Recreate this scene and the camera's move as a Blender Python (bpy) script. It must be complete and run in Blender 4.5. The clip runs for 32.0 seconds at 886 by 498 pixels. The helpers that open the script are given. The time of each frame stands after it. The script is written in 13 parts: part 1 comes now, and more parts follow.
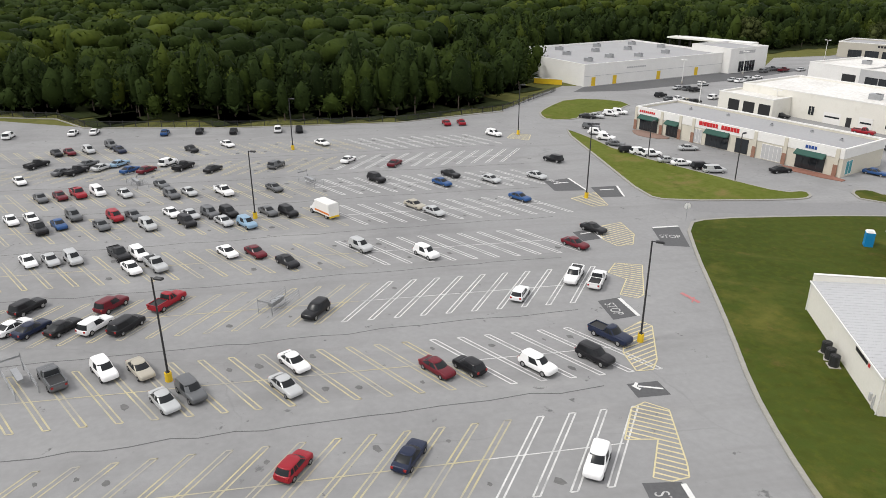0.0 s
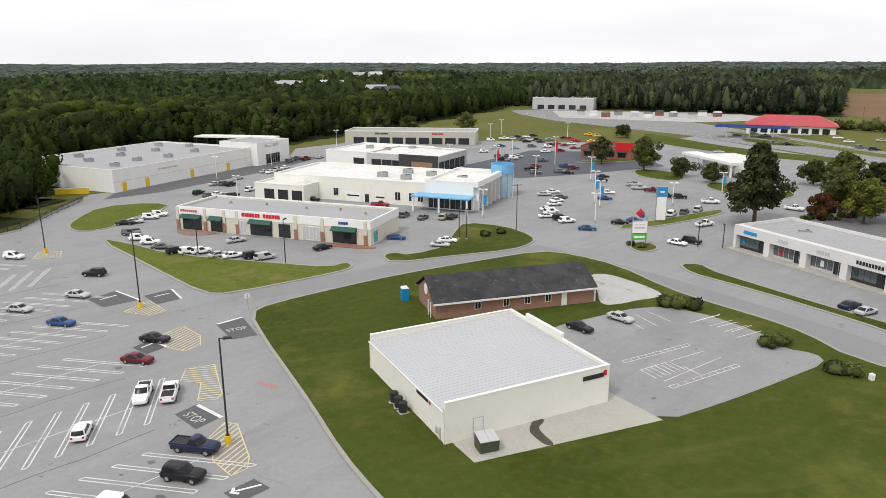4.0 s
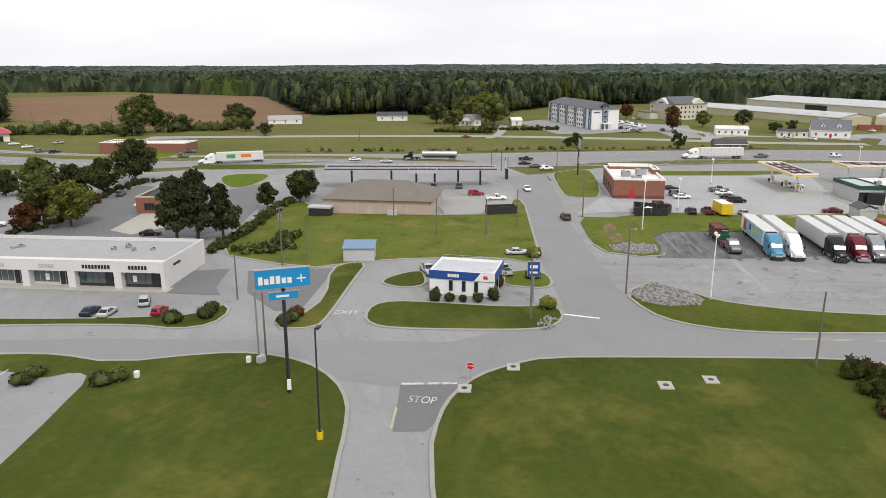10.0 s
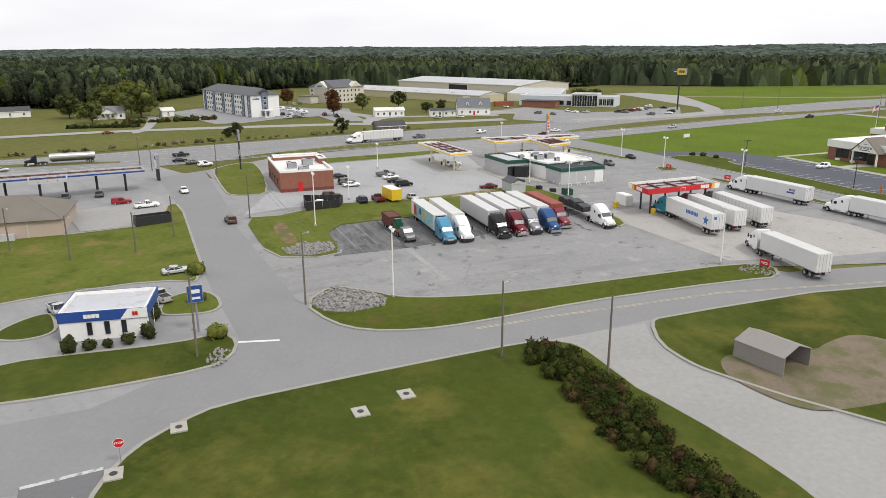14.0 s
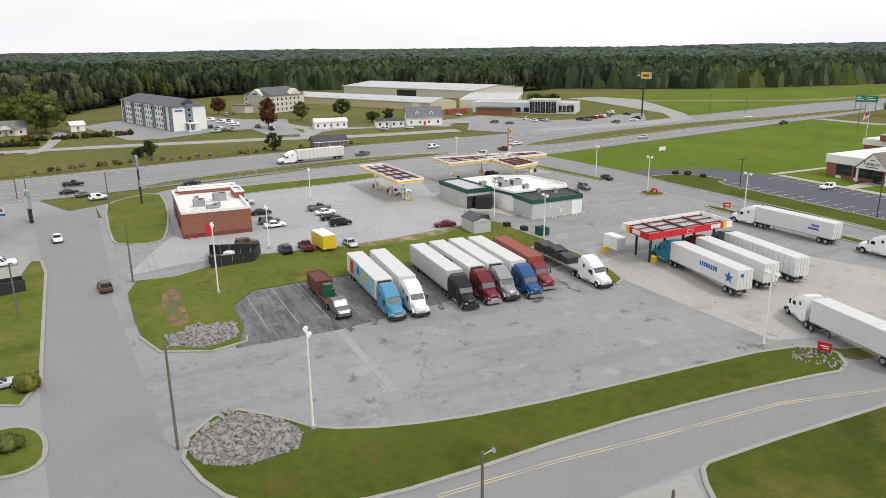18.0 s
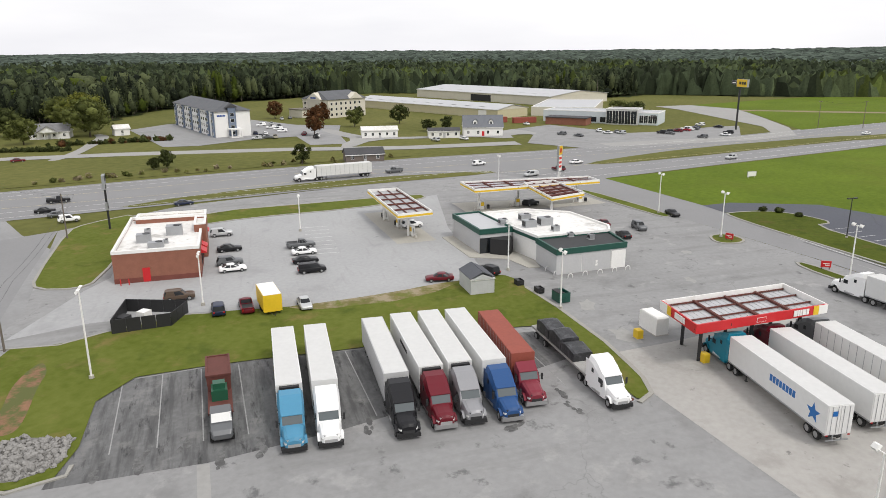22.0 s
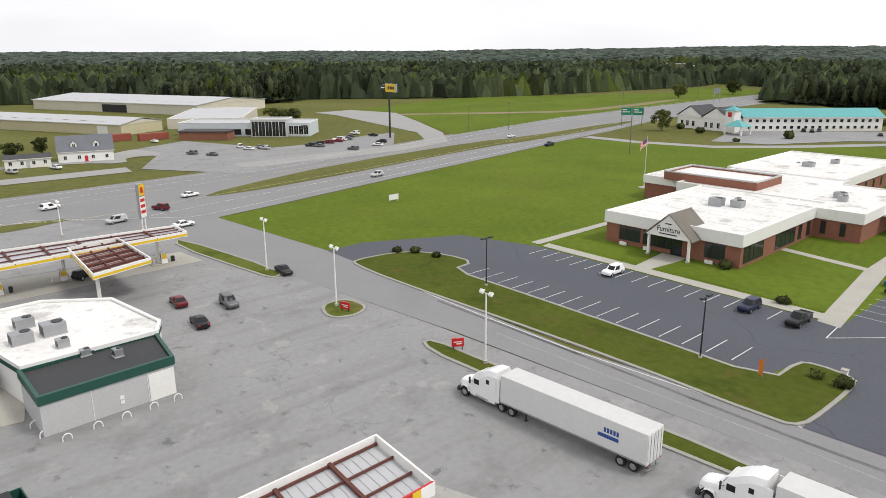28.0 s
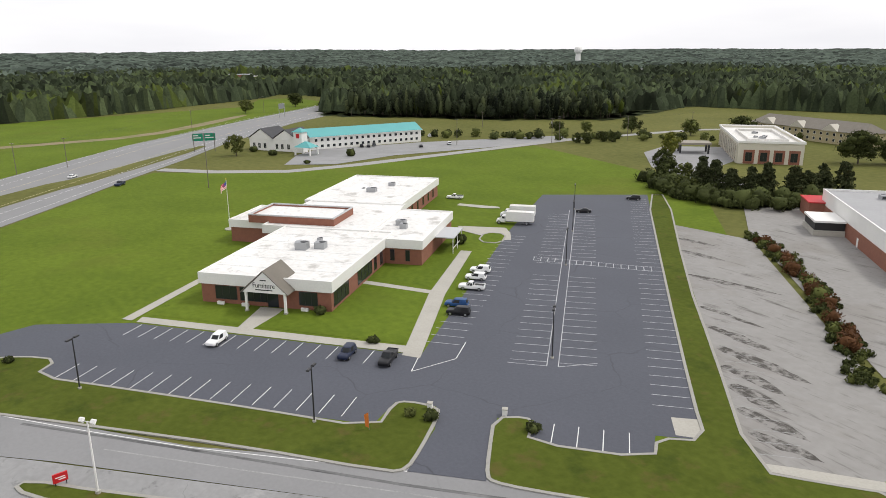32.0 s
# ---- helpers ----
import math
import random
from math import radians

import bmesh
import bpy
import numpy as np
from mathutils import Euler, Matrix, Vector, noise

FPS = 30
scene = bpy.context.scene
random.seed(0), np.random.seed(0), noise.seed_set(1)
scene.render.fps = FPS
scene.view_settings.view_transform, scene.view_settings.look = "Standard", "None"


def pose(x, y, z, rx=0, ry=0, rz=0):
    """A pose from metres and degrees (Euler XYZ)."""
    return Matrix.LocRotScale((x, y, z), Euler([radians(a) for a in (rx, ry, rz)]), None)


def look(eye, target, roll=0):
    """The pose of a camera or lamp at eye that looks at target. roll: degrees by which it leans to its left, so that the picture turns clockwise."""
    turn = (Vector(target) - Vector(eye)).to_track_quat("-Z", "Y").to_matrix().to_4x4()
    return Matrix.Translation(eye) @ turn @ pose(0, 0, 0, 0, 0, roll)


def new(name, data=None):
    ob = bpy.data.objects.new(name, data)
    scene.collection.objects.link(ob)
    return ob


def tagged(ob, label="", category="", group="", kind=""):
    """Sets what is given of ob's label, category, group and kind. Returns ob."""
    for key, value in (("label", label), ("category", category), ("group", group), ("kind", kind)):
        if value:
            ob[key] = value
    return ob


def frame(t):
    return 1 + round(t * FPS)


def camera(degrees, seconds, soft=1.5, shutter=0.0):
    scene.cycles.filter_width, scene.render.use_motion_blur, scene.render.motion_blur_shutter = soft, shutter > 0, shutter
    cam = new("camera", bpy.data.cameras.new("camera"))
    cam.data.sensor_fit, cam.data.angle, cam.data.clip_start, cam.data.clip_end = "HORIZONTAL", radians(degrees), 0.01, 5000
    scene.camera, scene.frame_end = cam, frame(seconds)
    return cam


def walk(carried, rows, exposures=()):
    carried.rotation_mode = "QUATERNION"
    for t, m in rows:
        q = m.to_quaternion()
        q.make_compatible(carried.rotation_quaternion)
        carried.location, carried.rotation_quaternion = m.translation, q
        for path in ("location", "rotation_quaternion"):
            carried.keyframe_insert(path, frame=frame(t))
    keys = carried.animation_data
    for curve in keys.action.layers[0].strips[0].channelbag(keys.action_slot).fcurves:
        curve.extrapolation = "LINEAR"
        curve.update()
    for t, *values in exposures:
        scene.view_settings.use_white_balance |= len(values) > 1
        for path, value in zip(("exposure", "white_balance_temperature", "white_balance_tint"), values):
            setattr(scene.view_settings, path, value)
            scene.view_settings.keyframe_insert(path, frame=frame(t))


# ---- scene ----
cam = camera(63.92, 32.0, 0.85)
PATH = [
    (0.0, (0.98, -2.74, 34.26), (-33.865, 27.639, 15.204), -0.02),
    (0.5, (0.79, -2.88, 34.02), (-29.965, 31.631, 14.967), 0.07),
    (1.0, (0.80, -2.82, 33.85), (-27.169, 33.997, 14.815), 0.07),
    (1.5, (0.87, -2.81, 33.78), (-23.687, 36.374, 14.764), -0.00),
    (2.0, (0.80, -2.83, 33.79), (-21.829, 37.490, 14.766), 0.00),
    (2.5, (0.80, -2.74, 33.91), (-21.185, 38.008, 15.042), -0.07),
    (3.0, (0.75, -2.43, 34.18), (-21.311, 39.850, 19.168), -0.14),
    (3.5, (1.13, -2.24, 34.17), (-17.523, 42.329, 21.302), -0.19),
    (4.0, (0.78, -1.97, 34.16), (-9.958, 45.146, 21.304), -0.12),
    (4.5, (0.55, -1.63, 34.21), (-9.921, 45.543, 21.354), -0.11),
    (6.5, (-0.05, 0.22, 34.25), (-7.599, 47.967, 21.477), -0.01),
    (7.0, (-0.14, 0.98, 34.23), (-5.279, 49.051, 21.457), -0.03),
    (7.5, (-0.18, 1.87, 34.24), (-2.033, 50.164, 21.421), -0.05),
    (8.0, (0.01, 2.96, 34.08), (5.038, 51.053, 21.353), -0.17),
    (8.5, (0.09, 4.12, 34.11), (14.714, 50.206, 21.371), -0.13),
    (9.0, (0.04, 4.75, 34.00), (22.552, 47.550, 21.313), -0.10),
    (9.5, (0.02, 4.84, 33.89), (29.566, 43.134, 21.220), 0.03),
    (10.0, (-0.01, 4.73, 33.79), (35.671, 37.394, 21.153), 0.01),
    (10.5, (-0.03, 4.60, 33.78), (40.772, 30.583, 21.144), 0.08),
    (11.0, (-0.10, 4.69, 33.64), (43.416, 25.714, 20.816), -0.01),
    (11.5, (0.56, 5.12, 33.67), (44.332, 25.076, 20.027), -0.02),
    (12.0, (1.96, 5.73, 33.71), (45.807, 25.464, 20.012), -0.12),
    (12.5, (3.96, 6.55, 33.76), (48.236, 25.313, 20.058), -0.21),
    (13.0, (6.40, 7.63, 33.82), (51.203, 25.087, 20.124), -0.26),
    (13.5, (9.31, 8.80, 33.95), (54.448, 25.342, 20.210), -0.27),
    (14.0, (12.32, 10.06, 33.89), (58.482, 23.504, 20.159), -0.30),
    (14.5, (15.71, 11.33, 33.90), (62.529, 22.265, 20.178), -0.35),
    (16.5, (32.32, 16.22, 34.58), (79.467, 25.727, 20.926), -0.54),
    (17.0, (36.86, 17.22, 34.59), (84.012, 26.762, 20.943), -0.59),
    (17.5, (41.40, 17.98, 34.69), (88.540, 27.507, 21.024), -0.63),
    (18.0, (45.89, 18.36, 34.72), (92.878, 28.636, 21.069), -0.65),
    (18.5, (50.41, 18.30, 34.78), (96.926, 30.569, 21.141), -0.68),
    (19.0, (54.91, 17.80, 34.84), (101.348, 30.386, 21.225), -0.64),
    (19.5, (59.51, 17.14, 34.89), (105.926, 29.805, 21.287), -0.62),
    (20.0, (64.10, 16.25, 34.89), (110.358, 29.504, 21.302), -0.59),
    (20.5, (68.64, 15.14, 34.89), (114.742, 28.971, 21.361), -0.57),
    (21.0, (73.20, 13.79, 34.88), (118.695, 29.542, 21.376), -0.54),
    (21.5, (77.77, 12.32, 34.89), (123.076, 28.606, 21.397), -0.45),
    (22.0, (82.33, 10.84, 34.83), (127.570, 27.302, 21.341), -0.38),
    (22.5, (86.81, 9.30, 34.79), (131.849, 26.326, 21.323), -0.34),
    (23.0, (91.22, 7.75, 34.79), (136.072, 25.288, 21.338), -0.29),
    (23.5, (95.72, 6.03, 34.73), (140.304, 24.263, 21.311), -0.17),
    (24.0, (100.17, 4.25, 34.71), (144.531, 23.034, 21.303), -0.12),
    (24.5, (104.68, 2.49, 34.73), (149.034, 21.271, 21.321), -0.08),
    (26.5, (123.46, -2.29, 34.86), (170.931, 5.792, 21.404), -0.17),
    (27.0, (125.35, -2.31, 34.80), (173.512, -2.286, 21.364), -0.24),
    (27.5, (126.85, -2.17, 34.74), (174.921, -5.035, 21.270), -0.29),
    (28.0, (127.92, -2.12, 35.07), (175.915, -5.780, 21.552), -0.28),
    (28.5, (128.31, -2.04, 36.03), (174.916, -14.045, 22.485), -0.19),
    (29.0, (128.34, -1.77, 37.36), (172.052, -21.855, 23.710), -0.09),
    (29.5, (128.27, -1.59, 38.67), (169.765, -25.907, 25.003), -0.05),
    (30.0, (128.27, -1.52, 39.91), (168.104, -28.495, 26.303), -0.10),
    (30.5, (128.34, -1.50, 41.22), (167.024, -30.115, 27.622), -0.14),
    (31.0, (128.38, -1.44, 42.63), (166.782, -30.441, 29.064), -0.21),
    (31.5, (128.34, -1.40, 44.10), (166.557, -30.660, 30.558), -0.27),
    (32.0, (128.24, -1.51, 45.55), (166.299, -30.974, 32.005), -0.26),
]
walk(cam, [(t, look(eye, target, roll)) for t, eye, target, roll in PATH])

# ---- light ----
world = bpy.data.worlds.new("overcast")
scene.world = world
world.use_nodes = True
wn, wl = world.node_tree.nodes, world.node_tree.links
wn.clear()
sky = wn.new("ShaderNodeTexSky")
sky.sky_type, sky.sun_disc = "NISHITA", False
SUN_EL, SUN_AZ = radians(52), radians(205)
sky.sun_elevation, sky.sun_rotation = SUN_EL, SUN_AZ
sky.air_density, sky.dust_density = 1.0, 4.0
skyc = wn.new("ShaderNodeMix")
skyc.data_type = "RGBA"
skyc.inputs["Factor"].default_value = 0.88
wm_coord = wn.new("ShaderNodeTexCoord")
wm_map = wn.new("ShaderNodeMapping")
wm_map.inputs["Scale"].default_value = (1.2, 1.2, 6.0)
wm_noise = wn.new("ShaderNodeTexNoise")
wm_noise.inputs["Scale"].default_value = 1.6
wm_noise.inputs["Detail"].default_value = 5
wm_ramp = wn.new("ShaderNodeValToRGB")
wm_ramp.color_ramp.elements[0].position, wm_ramp.color_ramp.elements[1].position = 0.35, 0.75
wm_ramp.color_ramp.elements[0].color = (11.0, 10.95, 11.4, 1)
wm_ramp.color_ramp.elements[1].color = (13.7, 13.55, 13.6, 1)
bg = wn.new("ShaderNodeBackground")
bg.inputs["Strength"].default_value = 0.092
wout = wn.new("ShaderNodeOutputWorld")
wl.new(wm_coord.outputs["Generated"], wm_map.inputs["Vector"])
wl.new(wm_map.outputs["Vector"], wm_noise.inputs["Vector"])
wl.new(wm_noise.outputs["Fac"], wm_ramp.inputs["Fac"])
wl.new(sky.outputs["Color"], skyc.inputs["A"])
wl.new(wm_ramp.outputs["Color"], skyc.inputs["B"])
wl.new(skyc.outputs["Result"], bg.inputs["Color"])
wl.new(bg.outputs["Background"], wout.inputs["Surface"])
sun = new("sun", bpy.data.lights.new("sun", "SUN"))
sun.data.energy, sun.data.angle, sun.data.color = 1.7, radians(12), (1.0, 0.97, 0.92)
sun.matrix_world = look((math.sin(SUN_AZ) * 50, math.cos(SUN_AZ) * 50, 64), (0, 0, 0))
tagged(sun, kind="structure")


# ---- materials ----
def mat(name, col, rough=0.8, var=0.2, scale=0.5, fine=8.0, metal=0.0, bump=0.0, bscale=30.0, col2=None, island=0.0, objrand=0.0, spec=0.5, coat=0.0, coord="Position"):
    m = bpy.data.materials.new(name)
    m.use_nodes = True
    n, l = m.node_tree.nodes, m.node_tree.links
    b = n["Principled BSDF"]
    b.inputs["Roughness"].default_value, b.inputs["Metallic"].default_value = rough, metal
    b.inputs["Specular IOR Level"].default_value = spec
    b.inputs["Coat Weight"].default_value = coat
    b.inputs["Coat Roughness"].default_value = 0.05
    col2 = col2 or tuple(c * (1 - var * 1.6) for c in col)
    if coord == "Position":
        src = n.new("ShaderNodeNewGeometry").outputs["Position"]
    else:
        src = n.new("ShaderNodeTexCoord").outputs["Object"]
    t1, t2 = n.new("ShaderNodeTexNoise"), n.new("ShaderNodeTexNoise")
    t1.inputs["Scale"].default_value, t1.inputs["Detail"].default_value = scale, 6
    t2.inputs["Scale"].default_value, t2.inputs["Detail"].default_value = fine, 4
    l.new(src, t1.inputs["Vector"])
    l.new(src, t2.inputs["Vector"])
    add = n.new("ShaderNodeMath")
    add.operation = "MULTIPLY_ADD"
    add.inputs[1].default_value, add.inputs[2].default_value = 0.55, -0.1
    l.new(t1.outputs["Fac"], add.inputs[0])
    add2 = n.new("ShaderNodeMath")
    add2.operation = "MULTIPLY_ADD"
    add2.inputs[1].default_value = 0.65
    l.new(t2.outputs["Fac"], add2.inputs[0])
    l.new(add.outputs[0], add2.inputs[2])
    last = add2.outputs[0]
    if island or objrand:
        rnd = n.new("ShaderNodeNewGeometry").outputs["Random Per Island"] if island else n.new("ShaderNodeObjectInfo").outputs["Random"]
        a3 = n.new("ShaderNodeMath")
        a3.operation = "MULTIPLY_ADD"
        a3.inputs[1].default_value = island or objrand
        sub = n.new("ShaderNodeMath")
        sub.operation = "SUBTRACT"
        sub.inputs[1].default_value = 0.5
        l.new(rnd, sub.inputs[0])
        l.new(sub.outputs[0], a3.inputs[0])
        l.new(last, a3.inputs[2])
        last = a3.outputs[0]
    mix = n.new("ShaderNodeMix")
    mix.data_type, mix.clamp_factor = "RGBA", True
    mix.inputs["A"].default_value, mix.inputs["B"].default_value = (*col2, 1), (*col, 1)
    ramp = n.new("ShaderNodeMapRange")
    ramp.inputs["From Min"].default_value, ramp.inputs["From Max"].default_value = 0.2, 0.75
    l.new(last, ramp.inputs["Value"])
    l.new(ramp.outputs["Result"], mix.inputs["Factor"])
    l.new(mix.outputs["Result"], b.inputs["Base Color"])
    if bump:
        t3, bp = n.new("ShaderNodeTexNoise"), n.new("ShaderNodeBump")
        t3.inputs["Scale"].default_value, t3.inputs["Detail"].default_value = bscale, 4
        bp.inputs["Strength"].default_value, bp.inputs["Distance"].default_value = bump, 0.1
        l.new(src, t3.inputs["Vector"])
        l.new(t3.outputs["Fac"], bp.inputs["Height"])
        l.new(bp.outputs["Normal"], b.inputs["Normal"])
    return m


def worn(m, col, scale, width, amount, warp=3.0):
    """Adds thin dark cracks or seams to a material, along warped cell borders."""
    n, l = m.node_tree.nodes, m.node_tree.links
    b = n["Principled BSDF"]
    old = b.inputs["Base Color"].links[0].from_socket
    pos = n.new("ShaderNodeNewGeometry").outputs["Position"]
    nz = n.new("ShaderNodeTexNoise")
    nz.inputs["Scale"].default_value = 0.18
    nz.inputs["Detail"].default_value = 5
    sc = n.new("ShaderNodeVectorMath")
    sc.operation = "SCALE"
    sc.inputs["Scale"].default_value = warp
    ad = n.new("ShaderNodeVectorMath")
    vo = n.new("ShaderNodeTexVoronoi")
    vo.feature = "DISTANCE_TO_EDGE"
    vo.inputs["Scale"].default_value = scale
    l.new(pos, nz.inputs["Vector"])
    l.new(nz.outputs["Color"], sc.inputs[0])
    l.new(pos, ad.inputs[0])
    l.new(sc.outputs[0], ad.inputs[1])
    l.new(ad.outputs[0], vo.inputs["Vector"])
    mr = n.new("ShaderNodeMapRange")
    mr.inputs["From Min"].default_value, mr.inputs["From Max"].default_value = 0.0, width
    mr.inputs["To Min"].default_value, mr.inputs["To Max"].default_value = amount, 0.0
    l.new(vo.outputs["Distance"], mr.inputs["Value"])
    n2 = n.new("ShaderNodeTexNoise")
    n2.inputs["Scale"].default_value = 0.06
    l.new(pos, n2.inputs["Vector"])
    m2 = n.new("ShaderNodeMapRange")
    m2.inputs["From Min"].default_value, m2.inputs["From Max"].default_value = 0.42, 0.62
    l.new(n2.outputs["Fac"], m2.inputs["Value"])
    mu = n.new("ShaderNodeMath")
    mu.operation = "MULTIPLY"
    l.new(mr.outputs["Result"], mu.inputs[0])
    l.new(m2.outputs["Result"], mu.inputs[1])
    mx = n.new("ShaderNodeMix")
    mx.data_type = "RGBA"
    l.new(mu.outputs[0], mx.inputs["Factor"])
    l.new(old, mx.inputs["A"])
    mx.inputs["B"].default_value = (*col, 1)
    l.new(mx.outputs["Result"], b.inputs["Base Color"])
    return m


def glass(name, col, rough=0.08):
    m = bpy.data.materials.new(name)
    m.use_nodes = True
    b = m.node_tree.nodes["Principled BSDF"]
    b.inputs["Base Color"].default_value, b.inputs["Roughness"].default_value = (*col, 1), rough
    b.inputs["Specular IOR Level"].default_value = 0.6
    return m


def dry(m, col, scale=0.06, lo=0.52, hi=0.68, amount=0.8):
    """Adds uneven patches of a second colour to a material."""
    n, l = m.node_tree.nodes, m.node_tree.links
    b = n["Principled BSDF"]
    old = b.inputs["Base Color"].links[0].from_socket
    nz = n.new("ShaderNodeTexNoise")
    nz.inputs["Scale"].default_value, nz.inputs["Detail"].default_value, nz.inputs["Roughness"].default_value = scale, 8, 0.65
    l.new(n.new("ShaderNodeNewGeometry").outputs["Position"], nz.inputs["Vector"])
    mr = n.new("ShaderNodeMapRange")
    mr.inputs["From Min"].default_value, mr.inputs["From Max"].default_value, mr.inputs["To Max"].default_value = lo, hi, amount
    l.new(nz.outputs["Fac"], mr.inputs["Value"])
    mx = n.new("ShaderNodeMix")
    mx.data_type = "RGBA"
    l.new(mr.outputs["Result"], mx.inputs["Factor"])
    l.new(old, mx.inputs["A"])
    mx.inputs["B"].default_value = (*col, 1)
    l.new(mx.outputs["Result"], b.inputs["Base Color"])
    return m


def streaks(m, col, turn, along, across, lo, hi, amount):
    """Adds long stains that run one way over the ground."""
    n, l = m.node_tree.nodes, m.node_tree.links
    b = n["Principled BSDF"]
    old = b.inputs["Base Color"].links[0].from_socket
    mp, nz, mr, mx = n.new("ShaderNodeMapping"), n.new("ShaderNodeTexNoise"), n.new("ShaderNodeMapRange"), n.new("ShaderNodeMix")
    mp.vector_type = "TEXTURE"
    mp.inputs["Rotation"].default_value = (0, 0, radians(turn))
    mp.inputs["Scale"].default_value = (along, across, 1)
    nz.inputs["Scale"].default_value, nz.inputs["Detail"].default_value, nz.inputs["Roughness"].default_value = 1.0, 7, 0.62
    mr.inputs["From Min"].default_value, mr.inputs["From Max"].default_value, mr.inputs["To Max"].default_value = lo, hi, amount
    mx.data_type = "RGBA"
    mx.inputs["B"].default_value = (*col, 1)
    l.new(n.new("ShaderNodeNewGeometry").outputs["Position"], mp.inputs["Vector"])
    l.new(mp.outputs["Vector"], nz.inputs["Vector"])
    l.new(nz.outputs["Fac"], mr.inputs["Value"])
    l.new(mr.outputs["Result"], mx.inputs["Factor"])
    l.new(old, mx.inputs["A"])
    l.new(mx.outputs["Result"], b.inputs["Base Color"])
    return m


def mown(m, turn, scale, amount):
    """Adds faint mowing stripes to a grass material."""
    n, l = m.node_tree.nodes, m.node_tree.links
    b = n["Principled BSDF"]
    old = b.inputs["Base Color"].links[0].from_socket
    mp, wv, mr, mx = n.new("ShaderNodeMapping"), n.new("ShaderNodeTexWave"), n.new("ShaderNodeMapRange"), n.new("ShaderNodeMix")
    mp.inputs["Rotation"].default_value = (0, 0, radians(turn))
    wv.inputs["Scale"].default_value, wv.inputs["Distortion"].default_value, wv.inputs["Detail"].default_value, wv.inputs["Detail Scale"].default_value = scale, 3.0, 3, 0.6
    mr.inputs["To Max"].default_value = amount
    mx.data_type, mx.blend_type = "RGBA", "MULTIPLY"
    mx.inputs["B"].default_value = (0.6, 0.62, 0.6, 1)
    l.new(n.new("ShaderNodeNewGeometry").outputs["Position"], mp.inputs["Vector"])
    l.new(mp.outputs["Vector"], wv.inputs["Vector"])
    l.new(wv.outputs["Fac"], mr.inputs["Value"])
    l.new(mr.outputs["Result"], mx.inputs["Factor"])
    l.new(old, mx.inputs["A"])
    l.new(mx.outputs["Result"], b.inputs["Base Color"])
    return m


ASPHALT = dry(worn(mat("asphalt_grey", (0.29, 0.29, 0.289), 0.9, 0.12, 0.05, 1.6, bump=0.15, bscale=6), (0.15, 0.15, 0.15), 0.03, 0.004, 0.4), (0.2, 0.2, 0.198), 0.12, 0.5, 0.75, 0.6)
ASPHALT = streaks(streaks(ASPHALT, (0.215, 0.213, 0.21), 59, 30.0, 3.2, 0.5, 0.68, 0.6), (0.34, 0.338, 0.33), 59, 12.0, 5.0, 0.56, 0.72, 0.5)
ASPHALT = dry(dry(ASPHALT, (0.09, 0.09, 0.09), 0.55, 0.655, 0.7, 0.75), (0.185, 0.185, 0.185), 0.028, 0.53, 0.63, 0.5)
ROADTOP = worn(mat("road_asphalt", (0.242, 0.241, 0.242), 0.9, 0.1, 0.06, 2.0, bump=0.12, bscale=6), (0.15, 0.15, 0.15), 0.05, 0.006, 0.2)
ROADTOP = dry(ROADTOP, (0.2, 0.2, 0.2), 0.09, 0.5, 0.7, 0.6)
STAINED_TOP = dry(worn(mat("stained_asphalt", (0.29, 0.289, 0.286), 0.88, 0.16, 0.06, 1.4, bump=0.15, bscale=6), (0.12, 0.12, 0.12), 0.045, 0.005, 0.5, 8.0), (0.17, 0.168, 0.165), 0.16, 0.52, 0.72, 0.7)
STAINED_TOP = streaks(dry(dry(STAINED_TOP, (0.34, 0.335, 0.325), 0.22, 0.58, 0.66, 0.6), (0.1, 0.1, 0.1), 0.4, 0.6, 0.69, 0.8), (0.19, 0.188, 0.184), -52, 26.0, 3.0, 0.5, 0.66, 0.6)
CONC_LOT = mat("pale_lot", (0.335, 0.33, 0.315), 0.9, 0.15, 0.08, 1.5, bump=0.1, bscale=8)
DARK_LOT = worn(mat("dark_asphalt", (0.083, 0.088, 0.108), 0.85, 0.16, 0.06, 2.0, bump=0.15, bscale=7), (0.03, 0.03, 0.033), 0.05, 0.008, 0.55)
BLACK_TOP = mat("fresh_asphalt", (0.11, 0.111, 0.114), 0.85, 0.2, 0.1, 3.0, bump=0.15, bscale=7)
TRUCK_TOP = dry(streaks(streaks(mat("tyre_darkened_asphalt", (0.165, 0.165, 0.164), 0.9, 0.25, 0.3, 2.0, bump=0.15, bscale=7), (0.06, 0.06, 0.06), 37.5, 9.0, 1.1, 0.46, 0.62, 0.8), (0.03, 0.03, 0.03), 37.5, 3.2, 0.7, 0.58, 0.68, 0.85), (0.24, 0.235, 0.225), 0.3, 0.56, 0.7, 0.5)
OLD_LOT = mat("mossy_lot", (0.285, 0.275, 0.26), 0.95, 0.2, 0.12, 0.7, bump=0.15, bscale=6, col2=(0.22, 0.212, 0.2))
OLD_LOT = streaks(streaks(dry(OLD_LOT, (0.2, 0.185, 0.165), 0.05, 0.5, 0.62, 0.5), (0.075, 0.068, 0.06), -6, 14.0, 2.6, 0.6, 0.7, 0.8), (0.13, 0.122, 0.11), -6, 6.0, 0.9, 0.57, 0.68, 0.6)
GRAVEL = mat("white_gravel", (0.5, 0.49, 0.47), 0.95, 0.25, 0.2, 5.0, bump=0.4, bscale=4)
